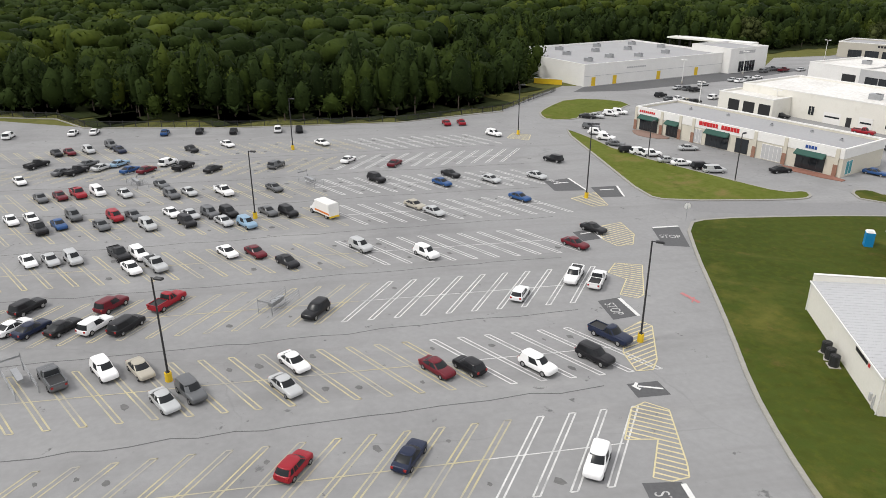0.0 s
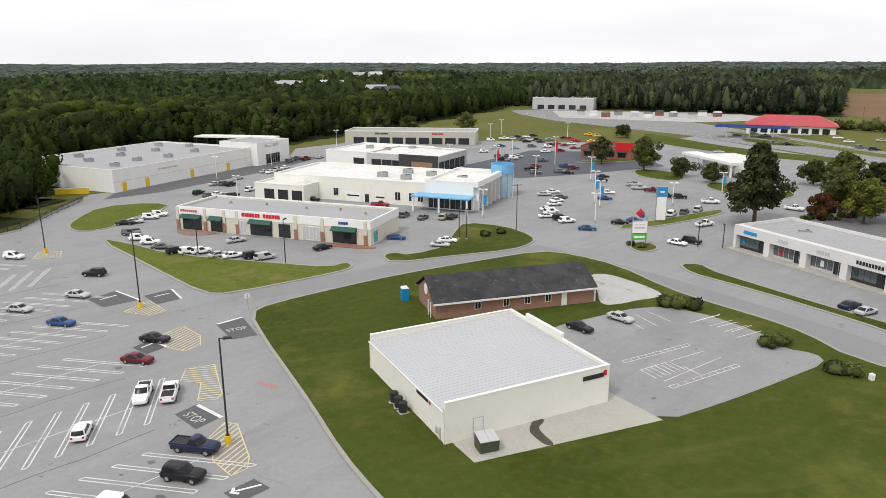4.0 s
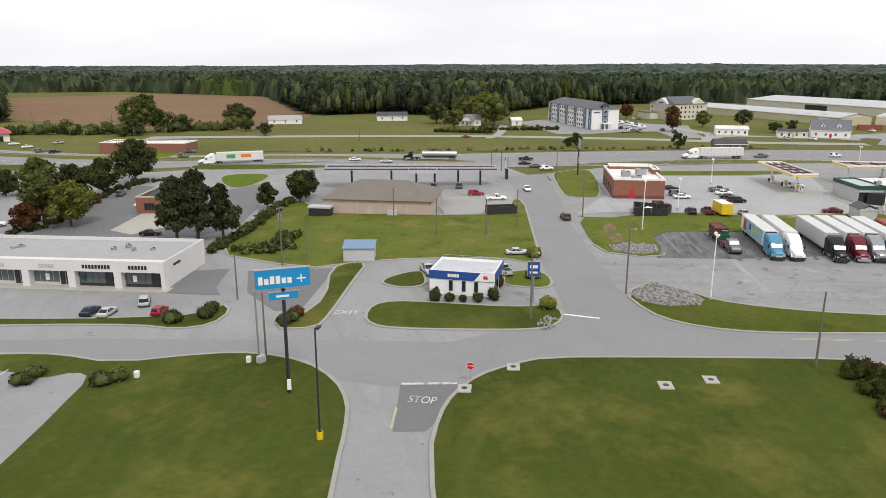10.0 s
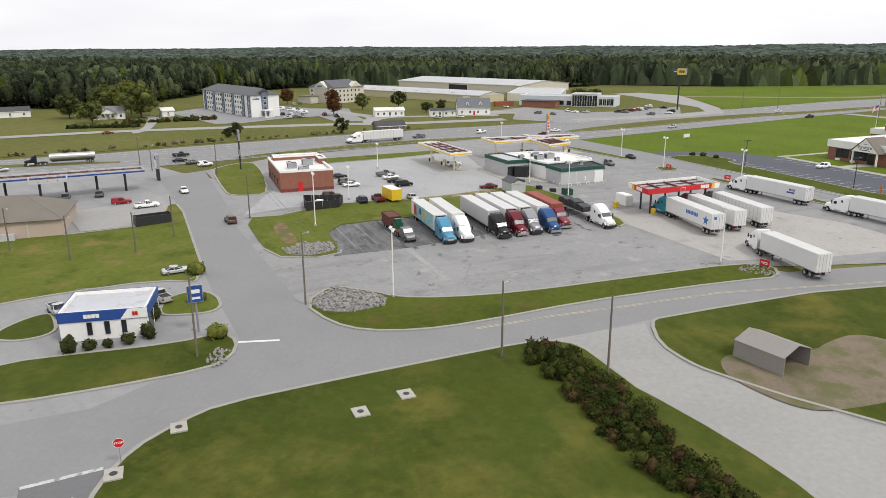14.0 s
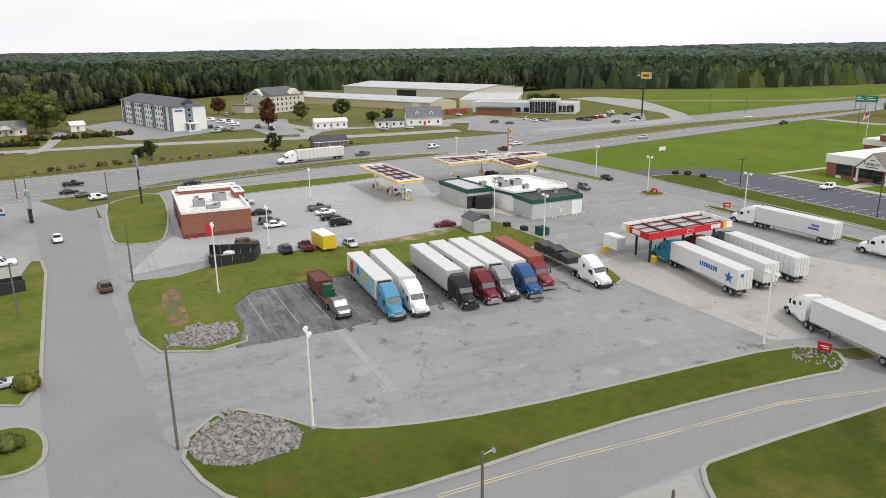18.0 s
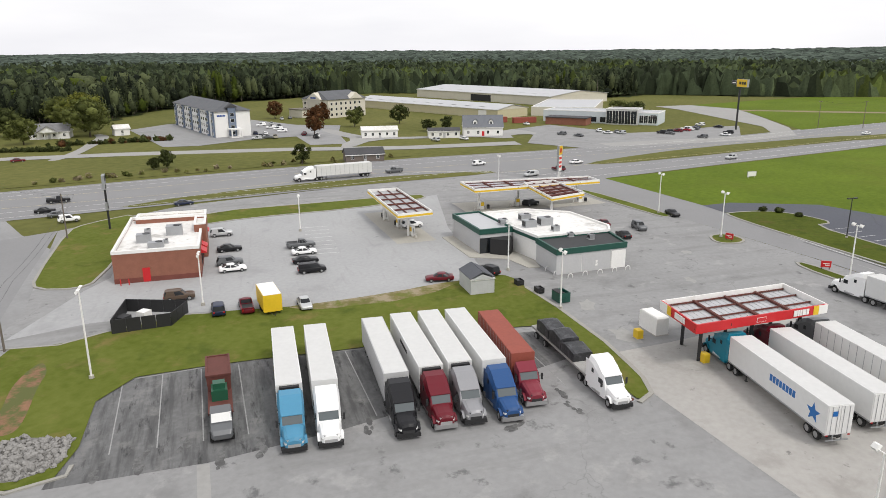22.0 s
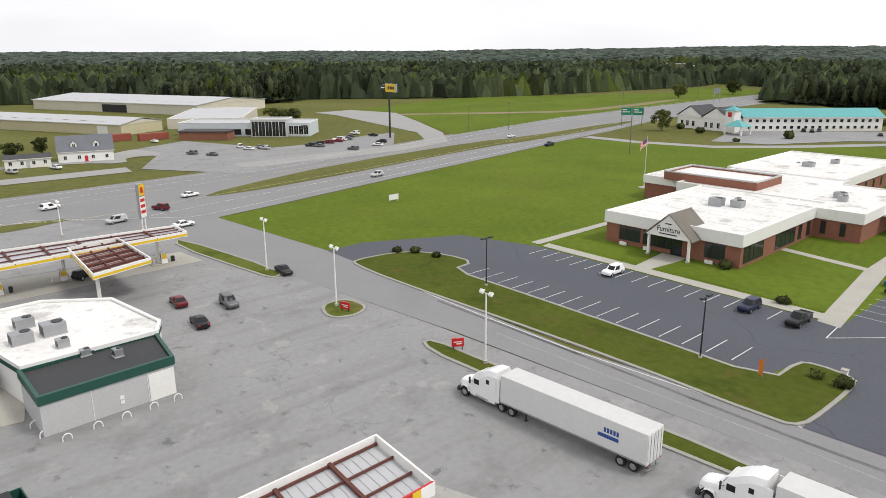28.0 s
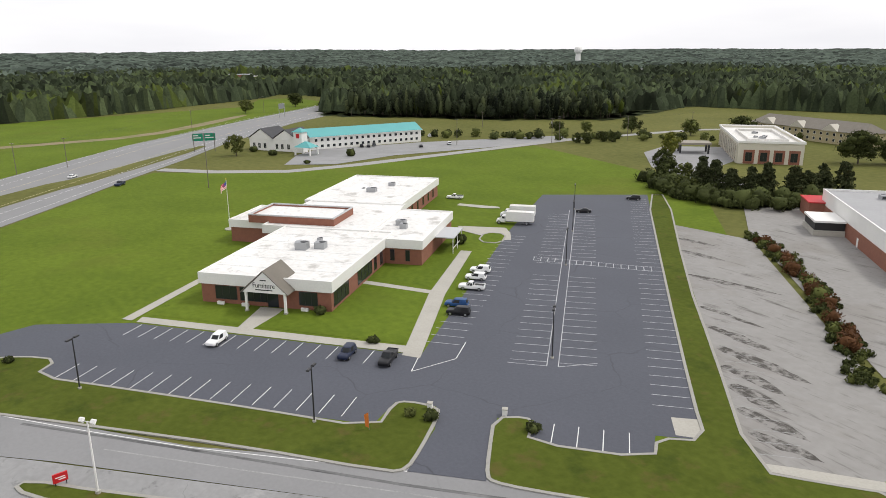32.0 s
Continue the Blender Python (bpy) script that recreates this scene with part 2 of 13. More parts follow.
FORECOURT = streaks(dry(dry(mat("forecourt_asphalt", (0.375, 0.377, 0.377), 0.9, 0.13, 0.08, 1.5, bump=0.1, bscale=8), (0.26, 0.26, 0.26), 0.1, 0.55, 0.68, 0.6), (0.13, 0.13, 0.13), 0.5, 0.65, 0.7, 0.7), (0.29, 0.288, 0.285), 35, 9.0, 1.2, 0.56, 0.68, 0.6)
APRON = dry(dry(mat("apron_concrete", (0.4, 0.385, 0.36), 0.9, 0.14, 0.1, 1.5, bump=0.1, bscale=8), (0.27, 0.255, 0.235), 0.22, 0.54, 0.68, 0.7), (0.12, 0.115, 0.11), 0.6, 0.63, 0.7, 0.7)
CONCRETE = mat("concrete", (0.43, 0.41, 0.36), 0.9, 0.14, 0.3, 3.0, bump=0.08, bscale=12)
KERB = mat("kerb_concrete", (0.34, 0.328, 0.295), 0.9, 0.15, 0.5, 4.0)
GRASS = mown(dry(dry(mat("mown_grass", (0.066, 0.093, 0.018), 0.95, 0.3, 0.05, 0.8, bump=0.6, bscale=2.2, col2=(0.05, 0.056, 0.009), spec=0.06), (0.034, 0.048, 0.008), 0.03, 0.46, 0.68, 0.75), (0.15, 0.125, 0.03), 0.05, 0.57, 0.72, 0.5), 38, 0.13, 0.12)
GRASS = dry(dry(GRASS, (0.12, 0.085, 0.03), 0.35, 0.6, 0.72, 0.6), (0.1, 0.112, 0.014), 1.1, 0.5, 0.72, 0.4)
GRASS = streaks(dry(dry(GRASS, (0.175, 0.152, 0.038), 0.055, 0.52, 0.68, 0.6), (0.04, 0.062, 0.009), 0.4, 0.54, 0.68, 0.6), (0.13, 0.125, 0.035), 28, 30.0, 5.0, 0.56, 0.74, 0.35)
LAWN = dry(mat("bright_lawn", (0.134, 0.182, 0.021), 0.95, 0.3, 0.035, 0.7, bump=0.6, bscale=2.2, col2=(0.07, 0.105, 0.012), spec=0.06), (0.16, 0.15, 0.033), 0.02, 0.55, 0.75, 0.6)
LAWN = dry(dry(LAWN, (0.08, 0.12, 0.014), 0.08, 0.5, 0.66, 0.55), (0.06, 0.085, 0.012), 0.5, 0.63, 0.7, 0.6)
VERGE = dry(dry(mat("rough_verge", (0.09, 0.112, 0.018), 0.95, 0.3, 0.08, 0.9, bump=0.6, bscale=2.2, col2=(0.05, 0.065, 0.009), spec=0.06), (0.11, 0.08, 0.03), 0.22, 0.55, 0.68, 0.6), (0.035, 0.052, 0.009), 0.15, 0.54, 0.66, 0.6)
TRUCKGRASS = dry(dry(mat("sunburnt_grass", (0.135, 0.152, 0.034), 0.95, 0.3, 0.09, 1.0, bump=0.6, bscale=2.2, col2=(0.075, 0.1, 0.012), spec=0.06), (0.2, 0.15, 0.06), 0.16, 0.54, 0.68, 0.7), (0.05, 0.075, 0.012), 0.12, 0.54, 0.66, 0.6)
MID_TOP = worn(mat("darker_asphalt", (0.165, 0.165, 0.168), 0.9, 0.14, 0.08, 2.0, bump=0.12, bscale=6), (0.08, 0.08, 0.08), 0.06, 0.008, 0.4)
FIELD = mat("rough_grass", (0.16, 0.155, 0.05), 0.95, 0.3, 0.02, 0.4, bump=0.6, bscale=1.5, col2=(0.075, 0.085, 0.022), spec=0.06)
DRYGRASS = mat("dry_grass", (0.2, 0.165, 0.07), 0.95, 0.3, 0.1, 0.8, bump=0.5, bscale=2.0, col2=(0.105, 0.105, 0.03), spec=0.2)
BROWNFIELD = mat("ploughed_field", (0.21, 0.125, 0.065), 0.95, 0.3, 0.015, 0.3, bump=0.3, bscale=1.5, col2=(0.14, 0.085, 0.045), spec=0.2)
SHADED_FLOOR = mat("wood_floor", (0.035, 0.045, 0.015), 1.0, 0.3, 0.02, 0.3, spec=0.1)
LEAF = mat("dark_foliage", (0.035, 0.051, 0.010), 0.9, 0.3, 0.06, 0.8, bump=1.0, bscale=1.3, col2=(0.013, 0.022, 0.005), island=0.5, spec=0.05)
LEAF2 = mat("broadleaf_foliage", (0.064, 0.071, 0.017), 0.9, 0.3, 0.1, 1.6, bump=1.0, bscale=2.0, col2=(0.019, 0.028, 0.007), island=0.5, spec=0.05)
PINE = mat("pine_needles", (0.025, 0.039, 0.010), 0.9, 0.3, 0.1, 1.8, bump=0.8, bscale=2.5, col2=(0.010, 0.017, 0.005), island=0.5, spec=0.05)
LEAF3 = mat("pale_foliage", (0.063, 0.081, 0.013), 0.9, 0.3, 0.06, 0.8, bump=1.0, bscale=1.3, col2=(0.029, 0.043, 0.008), island=0.5, spec=0.05)
TREELEAF = mat("tree_leaves", (0.125, 0.14, 0.042), 0.85, 0.3, 0.1, 1.6, col2=(0.047, 0.056, 0.016), island=0.6, spec=0.06)
TREEDARK = mat("dark_tree_leaves", (0.076, 0.09, 0.03), 0.85, 0.3, 0.1, 1.6, col2=(0.025, 0.030, 0.011), island=0.6, spec=0.06)
TREEPINE = mat("pine_leaves", (0.066, 0.076, 0.033), 0.85, 0.3, 0.1, 1.6, col2=(0.022, 0.027, 0.011), island=0.6, spec=0.06)
# east woods: paler than the west, partly distance haze put into the colour
EASTWOOD = mat("hazed_east_foliage", (0.092, 0.108, 0.05), 0.9, 0.3, 0.05, 0.8, bump=1.0, bscale=1.3, col2=(0.015, 0.02, 0.012), island=0.75, spec=0.05)
EASTPINE = mat("hazed_east_pine", (0.05, 0.062, 0.032), 0.9, 0.3, 0.05, 0.8, bump=1.0, bscale=1.3, col2=(0.009, 0.012, 0.008), island=0.75, spec=0.05)
def crowned(m, scale, lo=0.3, hi=1.55):
    """Gives each tree of a canopy its own tone."""
    n, l = m.node_tree.nodes, m.node_tree.links
    b = n["Principled BSDF"]
    old = b.inputs["Base Color"].links[0].from_socket
    vo, mr, mx = n.new("ShaderNodeTexVoronoi"), n.new("ShaderNodeMapRange"), n.new("ShaderNodeMix")
    vo.voronoi_dimensions = "2D"
    vo.inputs["Scale"].default_value = scale
    l.new(n.new("ShaderNodeNewGeometry").outputs["Position"], vo.inputs["Vector"])
    mr.inputs["To Min"].default_value, mr.inputs["To Max"].default_value = lo, hi
    sx = n.new("ShaderNodeSeparateColor")
    l.new(vo.outputs["Color"], sx.inputs[0])
    l.new(sx.outputs[0], mr.inputs["Value"])
    mx.data_type, mx.blend_type = "RGBA", "MULTIPLY"
    mx.inputs["Factor"].default_value = 1.0
    l.new(old, mx.inputs["A"])
    l.new(mr.outputs["Result"], mx.inputs["B"])
    l.new(mx.outputs["Result"], b.inputs["Base Color"])
    return m


# mixed and fir repeat the haze-paled tones of the east woods
CANOPY = [crowned(mat(f"canopy_{nm}", c, 0.95, 0.3, 0.05, 0.7, bump=1.0, bscale=0.9, col2=d, spec=0.05), 0.13) for nm, c, d in
          (("pine", (0.027, 0.042, 0.013), (0.011, 0.019, 0.007)), ("leaf", (0.04, 0.057, 0.015), (0.016, 0.027, 0.009)), ("pale", (0.07, 0.088, 0.02), (0.034, 0.048, 0.014)), ("mixed", (0.066, 0.083, 0.037), (0.022, 0.031, 0.017)))]
# far crowns: distance haze is mixed into the colour, paler and bluer
CANOPY += [crowned(mat("canopy_hazed_far", (0.08, 0.1, 0.078), 0.95, 0.3, 0.006, 0.05, col2=(0.044, 0.058, 0.048), spec=0.05), 0.05), crowned(mat("canopy_fir", (0.04, 0.052, 0.027), 0.95, 0.3, 0.05, 0.7, bump=1.0, bscale=0.9, col2=(0.017, 0.023, 0.013), spec=0.05), 0.13)]
DRYLEAF = mat("dead_weeds", (0.075, 0.05, 0.022), 0.9, 0.3, 0.3, 2.0, island=0.6, spec=0.1)
REDLEAF = mat("autumn_foliage", (0.11, 0.05, 0.02), 0.9, 0.3, 0.3, 2.0, island=0.5, spec=0.15)
YELLEAF = mat("yellow_green_foliage", (0.17, 0.17, 0.03), 0.9, 0.3, 0.3, 2.0, island=0.5, spec=0.15, col2=(0.06, 0.075, 0.015))
BARK = mat("bark", (0.11, 0.085, 0.065), 0.95, 0.3, 2.0, 12.0, bump=0.5, bscale=10)
PAINT_W = mat("white_road_paint", (0.78, 0.78, 0.76), 0.8, 0.2, 0.4, 5.0)
PAINT_LOT = dry(mat("stall_paint", (0.7, 0.7, 0.685), 0.8, 0.2, 0.4, 5.0), (0.3, 0.3, 0.3), 0.5, 0.52, 0.68, 0.7)
PAINT_LOT_Y = dry(mat("faded_yellow_paint", (0.55, 0.49, 0.3), 0.8, 0.2, 0.4, 5.0), (0.3, 0.295, 0.28), 0.25, 0.42, 0.62, 0.85)
PAINT_DIM = dry(mat("dulled_white_paint", (0.55, 0.55, 0.56), 0.8, 0.2, 0.4, 5.0), (0.16, 0.165, 0.18), 0.4, 0.5, 0.64, 0.8)
PAINT_WORN = dry(mat("worn_road_paint", (0.6, 0.6, 0.585), 0.8, 0.2, 0.6, 5.0), (0.2, 0.2, 0.2), 1.3, 0.5, 0.62, 0.85)
PAINT_FADED = mat("faded_road_paint", (0.36, 0.36, 0.35), 0.85, 0.3, 0.5, 4.0, col2=(0.17, 0.17, 0.17))
PAINT_Y = mat("yellow_road_paint", (0.68, 0.6, 0.36), 0.8, 0.2, 0.4, 5.0)
WHITE = mat("white_paint", (0.82, 0.81, 0.78), 0.6, 0.08, 0.3, 3.0)
CREAM = mat("cream_wall", (0.62, 0.585, 0.49), 0.8, 0.08, 0.3, 4.0, bump=0.05)
OFFWHITE = dry(mat("offwhite_wall", (0.78, 0.76, 0.69), 0.8, 0.06, 0.3, 4.0, bump=0.05), (0.6, 0.57, 0.48), 0.5, 0.56, 0.75, 0.5)
TAN = mat("tan_wall", (0.5, 0.47, 0.4), 0.8, 0.1, 0.3, 4.0, bump=0.05)
GREYWALL = mat("grey_wall", (0.5, 0.5, 0.5), 0.8, 0.1, 0.3, 4.0)
BRICK = mat("red_brick", (0.29, 0.12, 0.078), 0.9, 0.2, 1.0, 14.0, bump=0.3, bscale=16)
PINKBRICK = mat("pink_brick", (0.33, 0.18, 0.125), 0.9, 0.2, 1.0, 14.0, bump=0.3, bscale=16)
ROOF_W = mat("white_membrane", (0.82, 0.81, 0.78), 0.7, 0.16, 0.12, 1.2, col2=(0.5, 0.48, 0.44))
STORE_ROOF = dry(dry(mat("stained_membrane", (0.82, 0.81, 0.79), 0.7, 0.12, 0.12, 1.2, col2=(0.6, 0.585, 0.55)), (0.36, 0.34, 0.31), 0.16, 0.56, 0.66, 0.75), (0.28, 0.27, 0.25), 0.5, 0.6, 0.7, 0.6)
SHINY_ROOF = dry(mat("shiny_metal_roof", (0.72, 0.73, 0.75), 0.28, 0.1, 0.3, 3.0, metal=0.85), (0.45, 0.46, 0.48), 0.5, 0.52, 0.66, 0.6)
HOTEL_ROOF = mat("hotel_shingles", (0.125, 0.13, 0.14), 0.9, 0.2, 0.3, 6.0, bump=0.3, bscale=9)
MALLWALL = mat("pale_stucco", (0.66, 0.65, 0.63), 0.8, 0.08, 0.3, 3.0)
TRAILER_W = mat("trailer_white", (0.7, 0.7, 0.685), 0.5, 0.06, 0.4, 2.0, objrand=0.35, coord="Object")
TRAILER_TOP = mat("trailer_roof", (0.6, 0.6, 0.585), 0.6, 0.06, 0.5, 2.0, coord="Object")
ROOF_G = mat("grey_membrane", (0.36, 0.36, 0.365), 0.8, 0.1, 0.15, 1.5)
ROOF_METAL = mat("pale_metal_roof", (0.47, 0.475, 0.485), 0.6, 0.05, 0.2, 2.0)
ROOF_DARK = mat("black_membrane", (0.045, 0.046, 0.048), 0.8, 0.2, 0.3, 2.0)
SHINGLE = mat("dark_shingles", (0.075, 0.075, 0.08), 0.9, 0.25, 0.3, 6.0, bump=0.3, bscale=9)
STREAKED = dry(dry(mat("streaked_shingles", (0.06, 0.06, 0.063), 0.9, 0.25, 0.3, 6.0, bump=0.3, bscale=9), (0.018, 0.018, 0.019), 0.35, 0.4, 0.62, 0.9), (0.1, 0.1, 0.1), 0.8, 0.58, 0.7, 0.7)
SHINGLE_B = mat("brown_shingles", (0.2, 0.18, 0.15), 0.9, 0.2, 0.3, 6.0, bump=0.3, bscale=9)
TEAL = mat("teal_metal_roof", (0.1, 0.38, 0.38), 0.5, 0.08, 0.2, 2.0)
REDROOF = mat("red_roof", (0.45, 0.06, 0.07), 0.6, 0.12, 0.2, 2.0)
GREENPAINT = mat("dark_green_paint", (0.012, 0.075, 0.055), 0.5, 0.1, 0.5, 4.0)
REDPAINT = mat("signal_red", (0.55, 0.015, 0.02), 0.45, 0.08, 0.5, 4.0)
YELLOW = mat("signal_yellow", (0.75, 0.5, 0.02), 0.5, 0.08, 0.5, 4.0)
BLUE = mat("sign_blue", (0.01, 0.25, 0.55), 0.4, 0.05, 0.5, 4.0)
NAVY = mat("navy_blue", (0.02, 0.07, 0.28), 0.45, 0.08, 0.5, 4.0)
ORANGE = mat("orange", (0.7, 0.2, 0.04), 0.5, 0.08, 0.5, 4.0)
STEEL = mat("galvanised_steel", (0.4, 0.41, 0.42), 0.45, 0.12, 1.0, 8.0, metal=0.6)
DARKSTEEL = mat("black_steel", (0.025, 0.025, 0.027), 0.5, 0.1, 1.0, 8.0)
RUST = mat("red_oxide_steel", (0.13, 0.04, 0.03), 0.8, 0.2, 0.8, 6.0)
WOODPOLE = mat("weathered_pole", (0.17, 0.145, 0.12), 0.9, 0.2, 0.8, 8.0)
BLACK = mat("black_plastic", (0.018, 0.018, 0.019), 0.6, 0.1, 1.0, 8.0)
TYRE = mat("tyre_rubber", (0.02, 0.02, 0.02), 0.9, 0.1, 2.0, 12.0)
RIM = mat("alloy_rim", (0.5, 0.5, 0.5), 0.35, 0.05, 2.0, 9.0, metal=0.8)
PANE = glass("dark_window_glass", (0.02, 0.024, 0.028))
CARGLASS = glass("car_glass", (0.012, 0.014, 0.016), 0.3)
CARGLASS.node_tree.nodes["Principled BSDF"].inputs["Specular IOR Level"].default_value = 0.3
# base colour paled for the sky mirrored in windscreens, and the dash behind
TRUCKGLASS = glass("sky_paled_windscreen", (0.09, 0.105, 0.11), 0.12)
STONE = mat("grey_riprap", (0.3, 0.29, 0.275), 0.9, 0.25, 1.0, 6.0, objrand=0.4, island=0.4)
SOIL = mat("red_soil", (0.26, 0.14, 0.075), 0.95, 0.25, 0.4, 3.0)
LAMP_R = mat("red_lamp", (0.35, 0.01, 0.01), 0.3, 0.05, 2.0, 9.0)
LAMP_W = mat("clear_lamp", (0.7, 0.7, 0.68), 0.2, 0.05, 2.0, 9.0)


# ---- mesh helpers ----
def gz(x):
    return -2.6 + 2.6 * min(max((x - 50) / 110.0, 0.0), 1.0)


class M:
    """Collects vertices and faces for one mesh."""

    def __init__(s):
        s.v, s.f = [], []

    def loop(s, pts):
        k = len(s.v)
        s.v += [tuple(p) for p in pts]
        return list(range(k, k + len(pts)))

    def face(s, pts):
        s.f.append(s.loop(pts))
        return s

    def box(s, x0, y0, z0, x1, y1, z1):
        return s.prism([(x0, y0), (x1, y0), (x1, y1), (x0, y1)], z0, z1)

    def prism(s, pts, z0, z1, bottom=True):
        a, b = s.loop([(x, y, z0) for x, y in pts]), s.loop([(x, y, z1) for x, y in pts])
        n = len(pts)
        for i in range(n):
            s.f.append([a[i], a[(i + 1) % n], b[(i + 1) % n], b[i]])
        s.f.append(b)
        if bottom:
            s.f.append(a[::-1])
        return s

    def loft(s, loops, cap=True):
        ids = [s.loop(p) for p in loops]
        n = len(ids[0])
        for a, b in zip(ids, ids[1:]):
            for i in range(n):
                s.f.append([a[i], a[(i + 1) % n], b[(i + 1) % n], b[i]])
        if cap:
            s.f.append(ids[0][::-1])
            s.f.append(ids[-1])
        return s

    def rod(s, p, q, r0, r1=None, n=6):
        p, q = Vector(p), Vector(q)
        d = (q - p).normalized()
        u = d.orthogonal().normalized()
        w = d.cross(u)
        r1 = r0 if r1 is None else r1
        ring = lambda c, r: [c + (u * math.cos(2 * math.pi * i / n) + w * math.sin(2 * math.pi * i / n)) * r for i in range(n)]
        return s.loft([ring(p, r0), ring(q, r1)])

    def ring(s, outer, inner, z0, z1):
        """A wall that follows a closed outline, from the outer to the inner edge."""
        n = len(outer)
        a, b = s.loop([(x, y, z0) for x, y in outer]), s.loop([(x, y, z1) for x, y in outer])
        c, d = s.loop([(x, y, z1) for x, y in inner]), s.loop([(x, y, z0) for x, y in inner])
        for p, q in ((a, b), (b, c), (c, d), (d, a)):
            for i in range(n):
                j = (i + 1) % n
                s.f.append([p[i], p[j], q[j], q[i]])
        return s


def mesh_of(name, m, material, smooth=False):
    me = bpy.data.meshes.new(name)
    me.from_pydata(m.v, [], m.f)
    if material:
        me.materials.append(material)
    if smooth:
        me.polygons.foreach_set("use_smooth", [True] * len(me.polygons))
    me.update()
    return me


def part(name, m, material, parent=None, label="", smooth=False, at=None):
    me = m if isinstance(m, bpy.types.Mesh) else mesh_of(name, m, material, smooth)
    ob = new(name, me)
    if parent is not None:
        ob.parent = parent
    if at is not None:
        ob.matrix_basis = at
    if label:
        tagged(ob, label)
    return ob


def thing(name, x, y, z=None, rz=0.0, label="", category="", group="", kind=""):
    ob = new(name)
    ob.empty_display_size = 0.2
    ob.matrix_basis = pose(x, y, gz(x) if z is None else z, 0, 0, rz)
    return tagged(ob, label, category, group, kind)


def area(pts):
    return 0.5 * sum(a[0] * b[1] - b[0] * a[1] for a, b in zip(pts, pts[1:] + pts[:1]))


def ccw(pts):
    pts = [tuple(p) for p in pts]
    return pts if area(pts) > 0 else pts[::-1]


def inset(pts, d):
    """A closed outline (counter-clockwise) moved inwards by d."""
    out = []
    n = len(pts)
    for i in range(n):
        p, a, b = Vector(pts[i]), Vector(pts[i - 1]), Vector(pts[(i + 1) % n])
        e, f = (p - a).normalized(), (b - p).normalized()
        n1, n2 = Vector((-e.y, e.x)), Vector((-f.y, f.x))
        k = (n1 + n2) / max(1 + n1.dot(n2), 0.4)
        out.append(tuple(p + k * d))
    return out


def rounded(pts, times=2, closed=True):
    """Cuts the corners of an outline, so that it runs smoothly."""
    for _ in range(times):
        out = []
        n = len(pts)
        for i in range(n if closed else n - 1):
            a, b = Vector(pts[i]), Vector(pts[(i + 1) % n])
            out += [tuple(a.lerp(b, 0.25)), tuple(a.lerp(b, 0.75))]
        pts = out if closed else [pts[0], *out[1:-1], pts[-1]]
    return pts


def fine(pts, step=6.0, closed=True):
    out = []
    n = len(pts)
    for i in range(n if closed else n - 1):
        a, b = Vector(pts[i]), Vector(pts[(i + 1) % n])
        k = max(1, math.ceil((b - a).length / step))
        out += [tuple(a.lerp(b, j / k)) for j in range(k)]
    return out if closed else out + [tuple(pts[-1])]


def lay(name, pts, z, material, label="", depth=0.0, parent=None, kind="structure", category=""):
    """A sheet on the sloping ground, z above it, with sides if depth is given."""
    pts = ccw(pts)
    bm = bmesh.new()
    bm.faces.new([bm.verts.new((x, y, 0)) for x, y in pts])
    for cut in (50.0, 160.0):
        bmesh.ops.bisect_plane(bm, geom=bm.verts[:] + bm.edges[:] + bm.faces[:], plane_co=(cut, 0, 0), plane_no=(1, 0, 0))
    if depth:
        ret = bmesh.ops.extrude_face_region(bm, geom=bm.faces[:])
        up = {v for v in ret["geom"] if isinstance(v, bmesh.types.BMVert)}
    for v in bm.verts:
        v.co.z = gz(v.co.x) + z - (depth if depth and v not in up else 0)
    me = bpy.data.meshes.new(name)
    bm.to_mesh(me)
    bm.free()
    me.materials.append(material)
    ob = new(name, me)
    if parent is not None:
        ob.parent = parent
    return tagged(ob, label, category, kind=kind)


def strip(name, pts, w, z0, z1, material, closed=False, label="", parent=None, kind="structure", category=""):
    """A bar of width w that follows a line over the ground."""
    pts = fine(pts, 6.0, closed)
    n = len(pts)
    m = M()
    loops = []
    for i in range(n):
        p = Vector(pts[i])
        a = Vector(pts[i - 1]) if closed or i else p
        b = Vector(pts[(i + 1) % n]) if closed or i < n - 1 else p
        d = (b - a).normalized()
        s = Vector((-d.y, d.x)) * w / 2
        g = gz(p.x)
        loops.append([(p.x + s.x, p.y + s.y, g + z0), (p.x - s.x, p.y - s.y, g + z0), (p.x - s.x, p.y - s.y, g + z1), (p.x + s.x, p.y + s.y, g + z1)])
    if closed:
        loops.append(loops[0])
    m.loft(loops, cap=not closed)
    ob = part(name, m, material, parent)
    return tagged(ob, label, category, kind=kind)


def patch(pts, material=None, times=2, kerb=True, z=0.12, label="mown grass island with a concrete kerb", name="grass_island"):
    """A raised grass patch with a kerb round it."""
    pts = rounded(ccw(pts), times)
    g = lay(name, pts, z, material or GRASS, label)
    if kerb:
        strip("kerb", inset(pts, 0.1), 0.46, -0.05, z + 0.035, KERB, True, "pale concrete kerb round grass")
    return g


def line(pts, w, z=0.012, material=None, name="road_marking", closed=False, parent=None, label=""):
    return strip(name, pts, w, z - 0.004, z, material or PAINT_W, closed, label, parent)


# ---- ground ----
# clearings with a few roofs among the trees: x, y, radius, rise of the land
TOWNS = ((-300, 702, 75, 9), (-195, 610, 42, 5), (-330, 1010, 80, 12), (796, -905, 85, 10), (965, -340, 45, 9), (1040, -470, 60, 7), (-60, 690, 40, 6))


